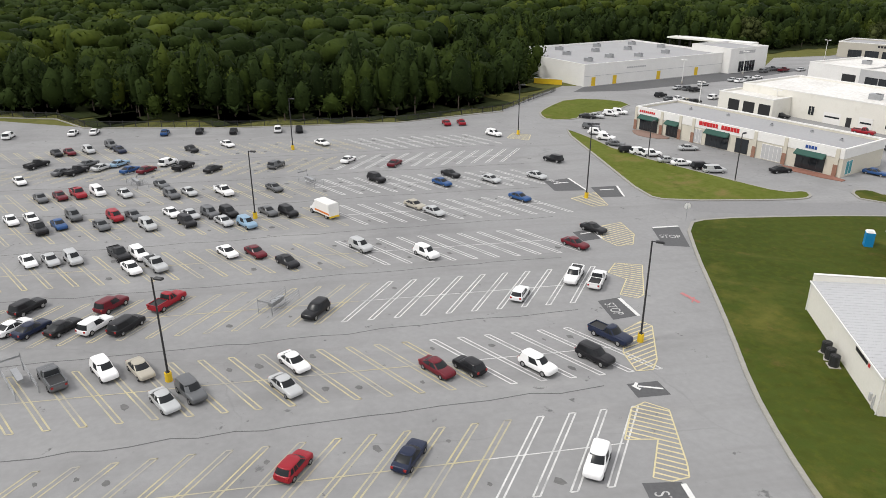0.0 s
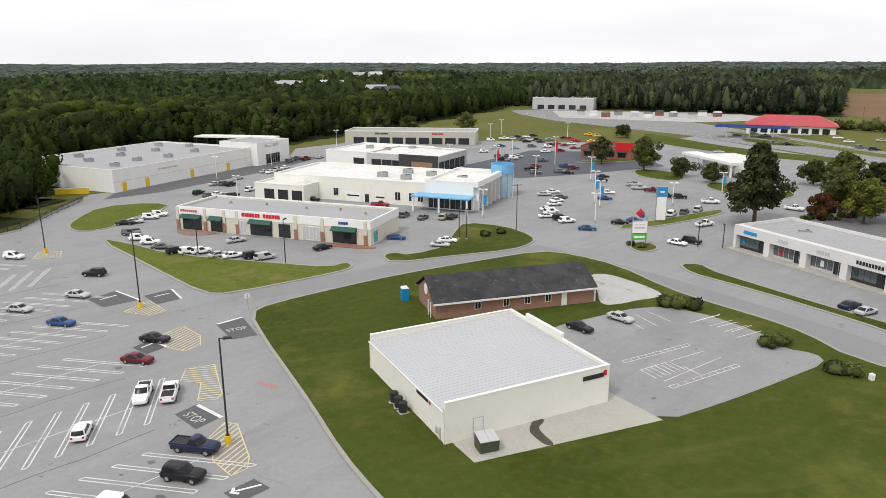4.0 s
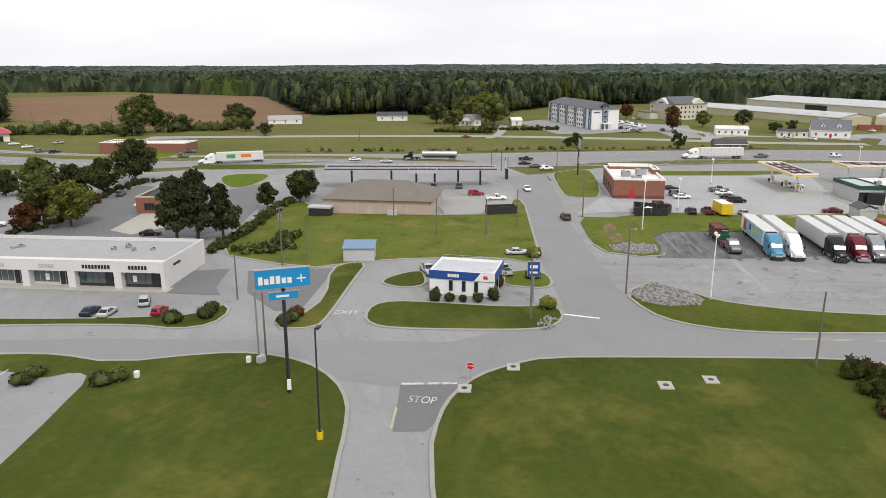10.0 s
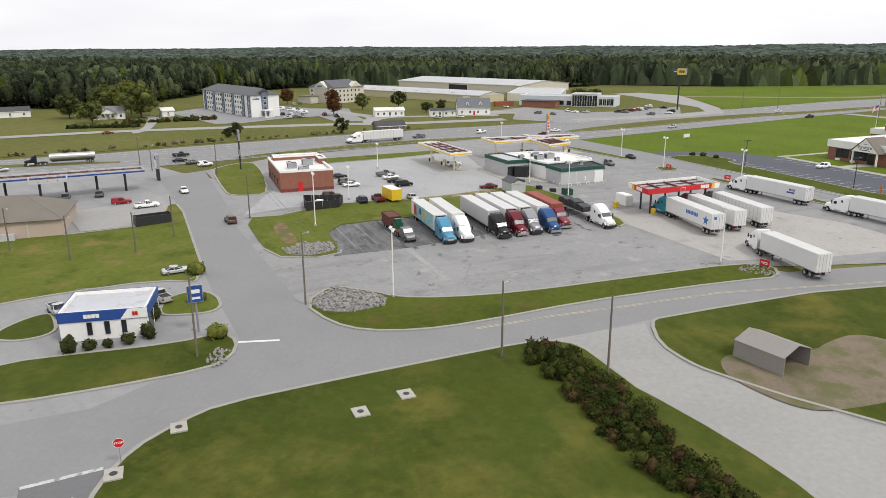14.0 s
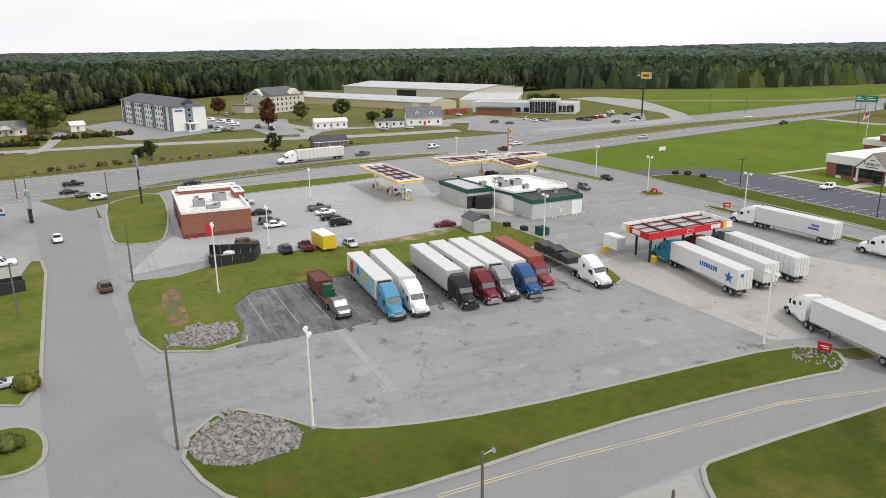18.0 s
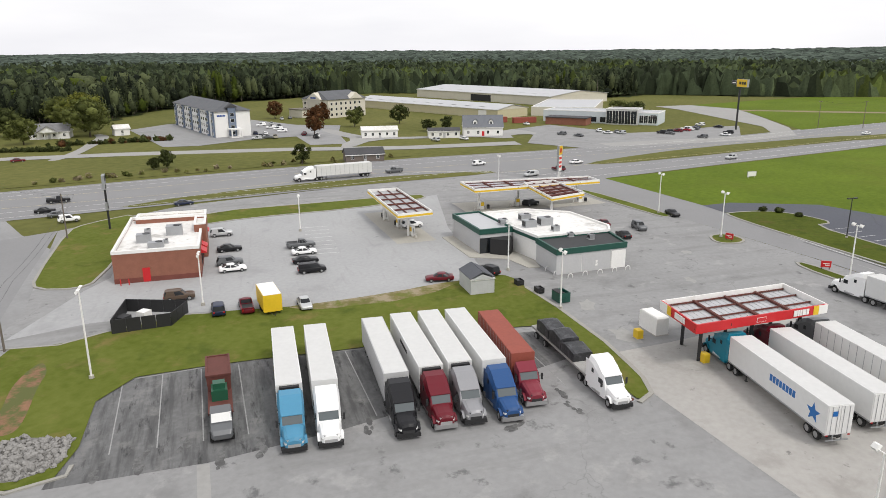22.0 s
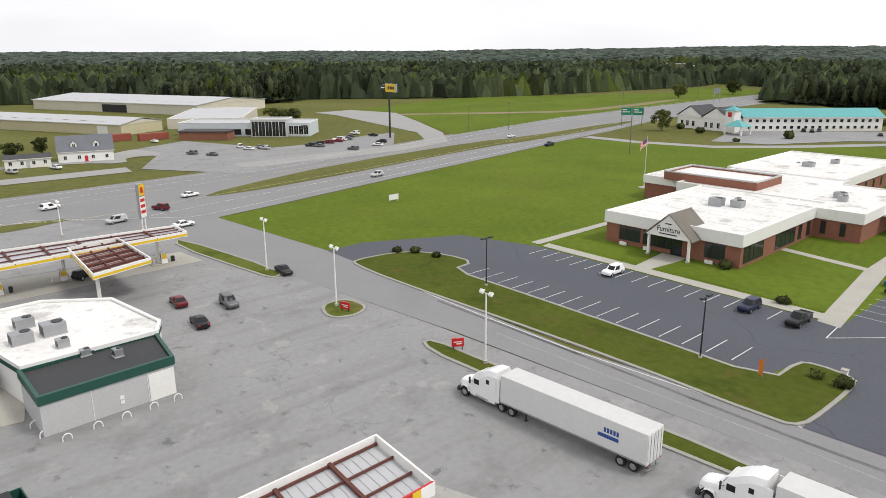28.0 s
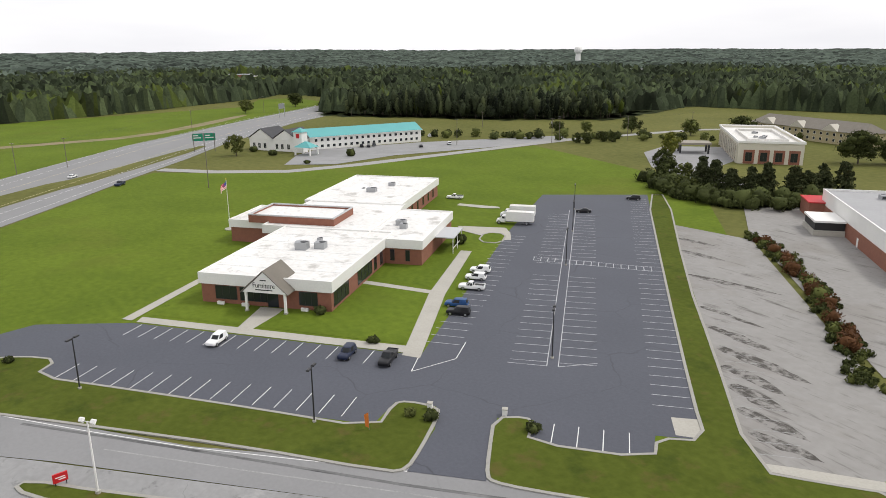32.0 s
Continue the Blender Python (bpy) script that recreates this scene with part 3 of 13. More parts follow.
def hills(x, y):
    """The land: level near, rolling far off."""
    d = math.hypot(x - 150, y - 50)
    k = min(max((d - 650) / 1500, 0), 1)
    k = k * k * (3 - 2 * k)
    h = 14 * noise.noise((x / 900, y / 900, 0.3)) + 7 * noise.noise((x / 350, y / 350, 5.3))
    rise = sum(a * math.exp(-((x - p) ** 2 + (y - q) ** 2) / (2.2 * r * r)) for p, q, r, a in TOWNS)
    return gz(x) - 0.08 + rise + k * (3 + 0.55 * h + min(max((d - 1700) / 2600, 0), 1) * (6 + 9 * min(max(((x - 150) / max(d, 1) - 0.5) / 0.35, 0), 1) + 16 * min(max((-(y - 50) / max(d, 1) - 0.05) / 0.4, 0), 1)))


def ground_sheet():
    half = [0, 40, 80, 120, 160, 200, 260, 320, 400, 500, 620, 760, 900, 1050, 1200, 1400, 1600, 1850, 2100, 2400, 2800, 3300, 3900, 4600]
    xs = sorted({50.0, 160.0, *(150 + a for a in half), *(150 - a for a in half)})
    ys = sorted({50 + s * a for a in half for s in (1, -1)})
    m = M()
    m.v = [(x, y, hills(x, y)) for y in ys for x in xs]
    n = len(xs)
    m.f = [[j * n + i, j * n + i + 1, (j + 1) * n + i + 1, (j + 1) * n + i] for j in range(len(ys) - 1) for i in range(n - 1)]
    tagged(part("ground", m, FIELD), "rough grassland that reaches the horizon", kind="structure")


ground_sheet()

# paved land, lowest first
lay("pavement", [(-215, -60), (-215, 20), (-178, 44), (-155, 71), (-135, 102), (-128, 131), (-137, 155), (-142, 172), (-137, 178), (-122, 262),
                 (-130, 285), (-118, 308), (-118, 330), (20, 335), (44, 372), (108, 235), (158, 206), (190, 150), (182, 136), (150, 60), (128, -20), (150, -85), (70, -60)],
    0.0, ASPHALT, "worn grey asphalt of the parking lots and drives")
lay("road", [(187, 132), (174, 138), (149, 114), (123, 92), (100, 72), (84, 57), (70, 51), (78, 42), (88, 30), (95, 20), (106, 7), (121, -21), (150, -85), (162, -80),
             (131, -14), (119, 4), (109, 17), (98, 31), (94, 37), (92, 44), (94, 50), (98, 56), (117, 73), (134, 88)], 0.004, ROADTOP, "grey asphalt side street")
lay("road", [(-52, 98), (-60, 100), (-85, 112), (-45, 113), (-30, 130), (-12, 142), (2, 132), (14, 122), (34, 102), (50, 84), (66, 64), (84, 57), (70, 51), (55, 54), (49, 66), (50, 74), (43, 85), (33, 91), (26, 104),
             (12, 117), (2, 131), (-11, 138), (-23, 127), (-42, 107)], 0.008, ROADTOP, "grey asphalt ring road round the shops")
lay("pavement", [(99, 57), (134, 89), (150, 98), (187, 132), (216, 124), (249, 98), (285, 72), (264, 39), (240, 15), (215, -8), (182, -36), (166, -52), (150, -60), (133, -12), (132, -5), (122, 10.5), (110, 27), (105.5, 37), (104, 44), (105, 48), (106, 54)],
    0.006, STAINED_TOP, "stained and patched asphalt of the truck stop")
lay("road", [(285, 72), (264, 39), (240, 15), (213, -10), (182, -36), (150, -62), (150, -86), (187, -42), (206, -24), (218, -15.5), (243.5, 2.5), (253, 9), (282, 35), (300, 40)], 0.012, ROADTOP, "grey asphalt drive")
lay("pavement", [(142, 92), (150, 86), (157, 76), (163, 64), (176, 48), (188, 42), (215, 58), (246, 72), (236, 78), (225, 85), (209, 103), (199, 109), (193, 101), (185, 112), (166, 98), (160, 97)], 0.011, FORECOURT, "pale worn asphalt of the forecourt")
lay("pavement", [(120, 61), (137, 70.5), (146, 60), (154, 47.5), (166, 29), (161, 22), (149, 31), (137, 41), (128, 50)], 0.016, TRUCK_TOP, "tyre-darkened asphalt of the truck bays")
lay("pavement", [(153.5, 13.2), (158, 15.6), (163.1, 17.9), (167.9, 12.5), (174, 6.4), (182, -2), (178, -8), (165, -28), (150, -38), (140, -20), (134, -4)], 0.016, APRON, "pale concrete apron by the diesel canopy")

# highway
NEAR = [(-60, 505), (-32, 455), (44, 372), (108, 245), (158, 207), (188, 152), (217, 126), (249, 98), (285, 70), (283, 35), (296, 23.5), (310.6, 11.2), (326, -2), (347, -20.5), (373, -43.3), (403, -68.6), (440, -102), (480, -135), (552, -208), (700, -395)]
FAR = [(-100, 640), (-39, 570), (54, 452), (121, 279), (167, 229), (205, 188), (249, 151), (273, 130), (305, 98), (330, 68), (350, 46), (400, -2), (455, -46), (505, -90), (590, -180), (740, -360)]
lay("road", NEAR + FAR[::-1], 0.02, ROADTOP, "grey divided highway")
for mp in ([(204, 139), (225, 131), (259, 104), (285, 70), (282, 66), (260, 88), (229, 118.5)], [(304, 45), (318, 26.4), (392, -38.6), (410, -62), (475, -125), (482, -122), (418, -55), (409, -38.6), (356, 14), (316, 41)],
           [(60, 390), (115, 262), (160, 220), (192, 165), (196, 168), (165, 226), (120, 270), (66, 398)]):
    patch(mp, FIELD, 1, False, 0.06, "mown grass median between carriageways", "grass_median")

# grass
patch([(-50.6, 91.5), (-49.5, 96.3), (-41.6, 106.8), (-34.3, 115.7), (-23, 126.7), (-11.4, 137.4), (-4.7, 136), (4, 129.6), (12.1, 116.6), (18.6, 109.8), (25.5, 103.6), (29.5, 99), (33, 91), (42.8, 85), (47.2, 80.3), (49.7, 73.6), (48.8, 66.6), (46, 61),
       (41.9, 56.5), (36.5, 51.5), (22, 37), (8, 30), (-3, 38), (-7.7, 43.1), (-12.4, 46.7), (-17.4, 51.3), (-23, 57.2), (-29.7, 65.7), (-36.4, 73.8), (-42.8, 81.4)], GRASS, 1)
patch([(44, 47), (50.4, 51.6), (55.2, 53.8), (60.7, 54.7), (65.8, 53.4), (70.2, 51.4), (78.4, 41.9), (87.8, 30.4), (92.8, 24.2), (95, 20.1), (94.6, 16.5), (90.3, 13.2), (81.4, 6.5), (72.6, -1.2), (64, -12), (40, -20), (24, 5), (30, 32)], GRASS, 1)
patch([(-104.6, 126.9), (-95.7, 125.3), (-82, 119.2), (-57.2, 117.7), (-48.1, 117.4), (-46, 121.5), (-43.5, 118.3), (-45.4, 114.3), (-58.1, 99.2), (-62.5, 98.5), (-78.6, 109.3)], TRUCKGRASS, 1)
patch([(-118.4, 134.6), (-122.2, 141), (-127.4, 156.9), (-116.5, 165.4), (-108.4, 161), (-110.8, 142.2), (-107.9, 136.9), (-112.1, 131)], TRUCKGRASS, 1)
patch([(-41.2, 126.8), (-37.4, 122.4), (-27.1, 129.9), (-16.9, 136.4), (-13.1, 143.2), (-13.7, 149.1), (-20.9, 157.4), (-31.2, 159.4), (-31.5, 148), (-30.4, 137), (-35.9, 128.5), (-39.2, 130)], GRASS, 1)
patch([(5.7, 144.5), (7.8, 139.6), (11.1, 141.2), (12.3, 144.1), (10.9, 147.5), (7.5, 147.7)], GRASS, 2)
patch([(14.9, 132.2), (16.4, 126.5), (21.8, 121.5), (31.6, 112.2), (41.1, 101.7), (44, 96), (48.4, 94), (53.5, 97), (54.3, 101.2), (48.6, 99.8), (42.8, 105), (36.5, 110.8), (24.1, 124.5), (20.7, 128.6), (19.3, 132.9)], GRASS, 1)
patch([(57.4, 81.5), (61.9, 84.1), (75.8, 94.6), (83.2, 99.7), (82.2, 103), (76.6, 102.5), (66.5, 91), (58.3, 87), (52.8, 86.4)], GRASS, 1)
patch([(64.6, 79.7), (63.3, 76.6), (64.2, 73.3), (70.3, 65.1), (76.8, 57.5), (80.5, 56.3), (84.7, 58), (86.6, 61.4), (81.7, 66.2), (75.9, 76.2), (72.3, 81.6), (68.8, 82.6)], GRASS, 1)
patch([(76.9, 90.3), (82.7, 90.9), (86.7, 89.2), (84.4, 86), (80.8, 82.4), (77.1, 85.2)], GRASS, 2)
patch([(89.9, 74.1), (89.6, 71.4), (92.9, 65.6), (98.3, 69.6), (99.6, 74.2), (95.7, 76.9)], TRUCKGRASS, 2)
patch([(102.9, 74.5), (123.5, 91.6), (147, 111), (145.9, 114.5), (131.6, 104.5), (123, 114), (119.2, 118.3), (106.1, 143), (112, 160), (96, 152), (68, 131), (74, 106), (79.9, 103), (86.8, 99), (93.2, 93), (101.5, 83)], TRUCKGRASS, 1)
patch([(187.3, 129.9), (160.8, 108.7), (157.5, 104.5), (159.7, 98.5), (164, 98.5), (188, 113.5), (206, 128), (193.2, 131.2)], TRUCKGRASS, 1)
patch([(199.3, 108.2), (208.8, 101.7), (224.9, 84), (235.7, 76.2), (241.5, 72.7), (245.1, 76.2), (233.7, 88.6), (208.8, 116.6)], TRUCKGRASS, 1)
patch([(143.1, 84), (148.1, 81.5), (156.4, 75.5), (157.9, 73), (165.4, 60.4), (172.6, 52.7), (181.1, 45.6), (187.1, 41), (187.4, 37.6), (182.8, 34.1), (175.6, 27.7), (165.3, 19.8), (157, 14.6), (153.4, 13.4), (151.4, 14.4), (153.4, 16.2), (158.4, 19.2), (163.6, 23.4), (168, 28.2), (166.6, 31.6), (153.8, 48), (145.7, 60.7), (137, 71), (122.4, 60.5), (118.5, 63.5), (117.2, 69.9), (120.7, 75), (139.5, 90.5)], TRUCKGRASS, 1, False)
for ln, w in (([(182.8, 34.1), (175.6, 27.7), (165.3, 19.8), (157, 14.7), (153.6, 13.5), (151.2, 14.5)], 0.55), ([(157.9, 72.6), (156.4, 75.5), (148.1, 81.5), (143.1, 84), (139.5, 90.3)], 0.32), ([(123.6, 61.4), (122.2, 60.6), (118.6, 63.5), (117.3, 69.8), (120.8, 75)], 0.4)):
    strip("kerb", ln, w, -0.05, 0.155, KERB, False, "pale concrete kerb beside grass")
patch([(98.3, 56), (106.5, 55.3), (105.6, 47.8), (104.3, 43.8), (106, 36.8), (110.8, 26.8), (122, 10.5), (132.6, -5), (132.8, -10.8), (127.1, -10.8), (124.5, -6), (118.4, 3.8), (109, 17.4), (97.5, 31), (93.6, 37.1), (91.7, 43.7), (93, 49.2)], VERGE, 1)
patch([(224.3, 8.2), (227, 4.8), (223.4, 1.2), (219.8, 2.6), (218.8, 6.6)], TRUCKGRASS, 2)
patch([(209.5, -5.4), (210.6, -7.2), (203, -13.2), (187.4, -27.4), (176, -36), (166, -44.5), (165.5, -43), (174, -35), (186.6, -24.0), (204, -8.6)], VERGE, 1)
patch([(265, 38.9), (241, 15.4), (237.5, 16.4), (239.6, 19.2), (259, 38)], TRUCKGRASS, 1)
patch([(126, -21), (105.9, 7.2), (103.8, 8.3), (97.2, 7.2), (92.9, 4.1), (90.9, 1.6), (85.7, -8.2), (78, -30), (110, -60), (140, -60)], GRASS, 1)
lay("gravel_drive", [(95, 20.5), (103.5, 9), (97, 7.6), (92, 4), (90, 1), (85, -9), (76, -32), (60, -30), (66, -9), (73, -1), (81, 6.5), (91, 13.5)], 0.02, CONC_LOT, "pale gravelled drive beside a hedge")

# phone shop lot, pad and church drive lie in the grass
lay("pavement", rounded([(-7, 92.5), (-5.2, 96.1), (-0.5, 100.5), (7.5, 107), (14.5, 106.2), (22.4, 99), (24.5, 95), (25, 92.5), (28.8, 91.5), (29.2, 88.6), (23.3, 82.7), (14.6, 75.1), (7.9, 70.0), (2.1, 74), (2.4, 76.4)], 1), 0.135, ASPHALT, "grey asphalt of the phone shop's lot")
lay("concrete_pad", [(2.0, 76.4), (7.9, 70.3), (-3.1, 63.4), (-10.2, 58.5), (-13.2, 61.8)], 0.14, CONCRETE, "stained concrete pad behind the shop")
lay("gravel_drive", rounded([(-1.7, 122.7), (1.8, 123.9), (6.2, 119.6), (8.6, 117.2), (11.2, 112.9), (9.2, 111.0), (6.6, 109.7), (4, 107.4), (0.7, 106.3), (0.2, 114.7)], 2), 0.135, dry(GRAVEL, (0.16, 0.13, 0.06), 0.35, 0.58, 0.68, 0.8), "white gravel yard beside the brick hall")

# open land east and north
lay("meadow", [(282, 35), (253, 9), (243.5, 2.5), (218, -15.5), (187, -41), (150, -84), (153, -79), (262, -215), (300, -230), (376, -250), (376, -146), (396, -100), (412, -80), (403, -70), (373, -44.7), (347, -21.9), (326, -3.4), (310.6, 9.8), (296, 22.1), (284, 33.6)], 0.03, LAWN, "bright green mown field")
lay("ploughed_field", [(148, 519), (170, 388), (215, 330), (298, 395), (446, 660), (389, 896), (278, 965)], 0.05, BROWNFIELD, "brown harvested field")
lay("meadow", [(124, 292), (170, 236), (207, 194), (250, 156), (276, 135), (306, 104), (318, 112), (304, 152), (276, 200), (250, 228), (190, 300)], 0.04, FIELD, "rough olive verge along the highway")
lay("road", [(150, 330), (205, 282), (256, 229), (276, 200), (304, 152), (322, 111), (347, 75), (356, 80), (331, 115), (312, 157), (284, 205), (262, 235), (210, 290), (158, 338)], 0.045, CONC_LOT, "pale frontage road")
lay("pavement", [(345, 261), (300, 203), (307, 192), (331, 184), (345, 172), (322, 152), (330, 140), (360, 160), (392, 176), (388, 198), (404, 234), (372, 262)], 0.05, ASPHALT, "hotel parking lot")
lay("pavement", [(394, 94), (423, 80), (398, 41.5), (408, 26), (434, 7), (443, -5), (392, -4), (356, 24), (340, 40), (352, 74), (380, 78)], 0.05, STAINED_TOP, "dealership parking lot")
lay("road", rounded([(318, 133), (345, 136), (355, 117), (366, 100), (364, 82), (378, 88), (384, 74), (400, 92), (394, 94), (378, 98), (370, 108), (360, 121), (352, 140), (362, 156), (376, 172), (371, 176), (354, 158), (345, 145), (322, 140)], 1), 0.056, CONC_LOT, "pale drive round the white houses")
lay("road", [(569, 20), (545, -7), (490, -18), (441, -26), (408, -26), (386, -8), (366, 20), (352, 42), (359, 48), (378, 24), (396, -2), (415, -17), (442, -15), (531, 25), (552, 40)], 0.055, CONC_LOT, "pale curving ramp road")
lay("meadow", [(569, 20), (545, -8), (447, -27), (432, -30), (455, -50), (505, -95), (590, -190), (700, -320), (836, -320), (704, -239), (672, -60)], 0.035, LAWN, "grassy rise beyond the highway")

lay("bare_soil", rounded([(529, -8), (531, -19), (531, -60), (536, -112), (580, -165), (629, -212), (634, -208), (590, -160), (546, -112), (541, -60), (541, -10)], 1), 0.05, dry(mat("tan_bank", (0.26, 0.2, 0.12), 0.95, 0.2, 0.1, 1.0), (0.12, 0.13, 0.035), 0.05, 0.45, 0.62, 0.9), "tan cutting bank across the grassy rise")

# verges and islands between the mall, the dealership and the highway
patch([(3.9, 159.6), (5.4, 164.1), (11.7, 168.8), (20.1, 176.4), (30.3, 186.1), (30.6, 180.7), (19.1, 168.5), (10.5, 161.7)], TRUCKGRASS, 1)
patch([(9.7, 247.5), (13.0, 253.8), (24.5, 248.1), (27.0, 235.1), (22.4, 227.5), (12.0, 235.9)], VERGE, 2)
patch([(-13.3, 264.5), (9.7, 272.0), (23.9, 286.7), (22.9, 296.0), (-3.1, 275.4)], VERGE, 1)
patch([(30.1, 223.1), (35.7, 230.3), (53.0, 216.4), (53.8, 208.9), (45.9, 200.9), (32.9, 212.2)], VERGE, 2)
patch([(62.2, 362.2), (70.4, 359.0), (87.8, 330.9), (79.9, 326.4), (64.3, 342.2)], VERGE, 1)
patch([(122.9, 273.3), (140.0, 286.9), (144.7, 279.2), (131.7, 265.0), (120.8, 263.4)], LAWN, 2)
patch([(122.0, 236.7), (129.0, 234.5), (153.9, 199.0), (149.3, 192.9), (131.8, 212.0), (118.9, 226.8)], VERGE, 1)
patch([(117.2, 209.3), (125.1, 207.1), (130.4, 198.2), (122.1, 190.6), (111.6, 184.3), (108.1, 189.7)], LAWN, 2)
patch([(20.4, 386.6), (40.4, 349.0), (61.6, 314.6), (93.7, 283.2), (89.4, 270.2), (57.8, 295.3), (34.5, 320.9), (18.2, 347.1)], VERGE, 1, False, 0.1)
lay("pavement", [(49.6, 172.6), (62.3, 189.3), (93.8, 213.7), (104.5, 186.1), (119.7, 186.6), (100.4, 160.4), (83.7, 143.6), (73.4, 143.3), (65.2, 150.5)], 0.02, MID_TOP, "darker asphalt lot behind the strip mall")
lay("concrete_pad", [(63.8, 163.9), (80.0, 178.4), (78.6, 162.3), (74.7, 157.0), (64.9, 156.2)], 0.03, CONCRETE, "pale concrete yard beside a brick shop")
lay("pavement", [(50.5, 113.5), (60.1, 120.9), (65.2, 116.7), (57.8, 109.0), (56.2, 104.9)], 0.03, MID_TOP, "darker asphalt beside the strip mall")
lay("pavement", [(66.5, 113.0), (77.8, 102.2), (60.5, 89.3), (57.6, 92.0), (59.8, 102.8)], 0.03, MID_TOP, "darker asphalt beyond the strip mall")

# furniture store land
lay("pavement", [(238.2, -12), (197.1, -43.5), (200.3, -49.1), (196, -52.7), (191.4, -49), (186, -41), (179.1, -46.7), (188.7, -57), (185.3, -60.2), (181.8, -55.8), (170.4, -64.5), (173.5, -69.2), (169, -73.1), (266, -191.6),
                 (287.3, -165.5), (258.8, -124.1), (210.3, -60.6), (252.4, -29.4), (262, -16), (258.2, 3.4), (252.9, 9.3), (246.5, 4.5), (252, -3), (250.4, -9.3), (244, -15.5)], 0.05, DARK_LOT, "dark asphalt parking lot with cracks")
lay("pavement", [(162, -71.5), (152.8, -78.5), (150, -92), (160.6, -102.5), (215.2, -164.9), (237.5, -163.3)], 0.05, OLD_LOT, "old stained lot with moss streaks")
lay("pavement", [(237, -199), (220, -172), (163, -108), (156, -112), (160, -140), (184, -180), (221.5, -216)], 0.05, OLD_LOT, "old grey lot beside a brick store")
lay("pavement", [(420, -144.6), (431, -160), (421.6, -214.8), (395, -292), (378, -276), (391.7, -178.9), (386, -145), (398, -128)], 0.05, ASPHALT, "motel parking lot")
strip("road", [(418, -84), (399, -99), (382, -122), (379, -150), (380, -200), (381, -283), (366, -370), (330, -430)], 6.5, 0.02, 0.06, CONC_LOT, label="pale access road")
lay("pavement", [(327, -271), (334, -296), (300, -330), (281, -252.6), (252.7, -231), (266, -215), (300, -240)], 0.05, ASPHALT, "grey motel forecourt")


# ---- woods ----
def ico(level=0):
    bm = bmesh.new()
    bmesh.ops.create_icosphere(bm, subdivisions=1 + level, radius=1)
    v = np.array([x.co[:] for x in bm.verts])
    f = np.array([[x.index for x in p.verts] for p in bm.faces])
    bm.free()
    return v, f


ICO = [ico(0), ico(1)]
RNG = np.random.default_rng(7)


def blobs(name, pts, radii, level, material, label, squash=1.0, jag=0.3, parent=None, kind="stuff", smooth=True):
    """Many uneven crowns as one mesh; pts are centres, radii (n, 3)."""
    v, f = ICO[level]
    pts, radii = np.asarray(pts, float), np.asarray(radii, float)
    n, k = len(pts), len(v)
    r = 1 + jag * RNG.standard_normal((n, k, 1)).clip(-1.6, 1.6)
    V = (v[None] * r) * radii[:, None, :] + pts[:, None, :]
    F = (f[None] + (np.arange(n) * k)[:, None, None]).reshape(-1, 3)
    me = bpy.data.meshes.new(name)
    me.vertices.add(n * k)
    me.vertices.foreach_set("co", V.reshape(-1).astype(np.float32))
    me.loops.add(F.size)
    me.loops.foreach_set("vertex_index", F.reshape(-1).astype(np.int32))
    me.polygons.add(len(F))
    me.polygons.foreach_set("loop_start", np.arange(0, F.size, 3, dtype=np.int32))
    if smooth:
        me.polygons.foreach_set("use_smooth", np.ones(len(F), dtype=bool))
    me.materials.append(material)
    me.update()
    me.validate()
    ob = new(name, me)
    if parent is not None:
        ob.parent = parent
    if kind:
        tagged(ob, label, "trees" if kind == "stuff" else "", kind=kind)
    return ob


def leaves(name, centres, radii, size, material, label="", parent=None, per=60, kind="stuff"):
    """Leaf sprays: small tilted triangles and quads spread over ellipsoid shells, as one mesh."""
    c, r = np.asarray(centres, float), np.asarray(radii, float)
    n = len(c) * per
    d = RNG.standard_normal((len(c), per, 3))
    d /= np.linalg.norm(d, axis=2, keepdims=True)
    p = (c[:, None] + d * r[:, None] * RNG.uniform(0.75, 1.12, (len(c), per, 1))).reshape(-1, 3)
    a = RNG.standard_normal((n, 3)) * size
    b = RNG.standard_normal((n, 3)) * size
    V = np.stack([p - a, p + b * 0.6, p + a, p - b * 0.6], 1).reshape(-1, 3)
    me = bpy.data.meshes.new(name)
    me.vertices.add(4 * n)
    me.vertices.foreach_set("co", V.reshape(-1).astype(np.float32))
    me.loops.add(4 * n)
    me.loops.foreach_set("vertex_index", np.arange(4 * n, dtype=np.int32))
    me.polygons.add(n)
    me.polygons.foreach_set("loop_start", np.arange(0, 4 * n, 4, dtype=np.int32))
    me.materials.append(material)
    me.update()
    me.validate()
    ob = new(name, me)
    if parent is not None:
        ob.parent = parent
    if kind:
        tagged(ob, label, "trees" if kind == "stuff" else "", kind=kind)
    return ob


CLEAR = [(-215, -60), (-215, 28), (-194, 48), (-180, 50), (-158, 76), (-140, 104), (-134, 131), (-144, 155), (-160, 180), (-192, 205), (-196, 275), (-145, 292), (-110, 420), (-75, 575), (20, 560), (140, 490), (150, 520), (278, 960), (390, 895), (440, 660), (300, 400), (350, 370), (352, 300), (480, 338), (640, 280), (660, 200),
         (610, 90), (675, 50), (668, -50), (700, -130), (800, -300), (830, -330), (735, -370), (700, -310), (590, -250), (480, -330), (440, -380), (470, -520), (330, -560), (60, -560), (60, -300), (-200, -200)]


def inside(poly, X, Y):
    c = np.zeros(X.shape, bool)
    for (x0, y0), (x1, y1) in zip(poly, poly[1:] + poly[:1]):
        k = (y0 > Y) != (y1 > Y)
        c ^= k & (X < (x1 - x0) * (Y - y0) / ((y1 - y0) or 1e-9) + x0)
    return c


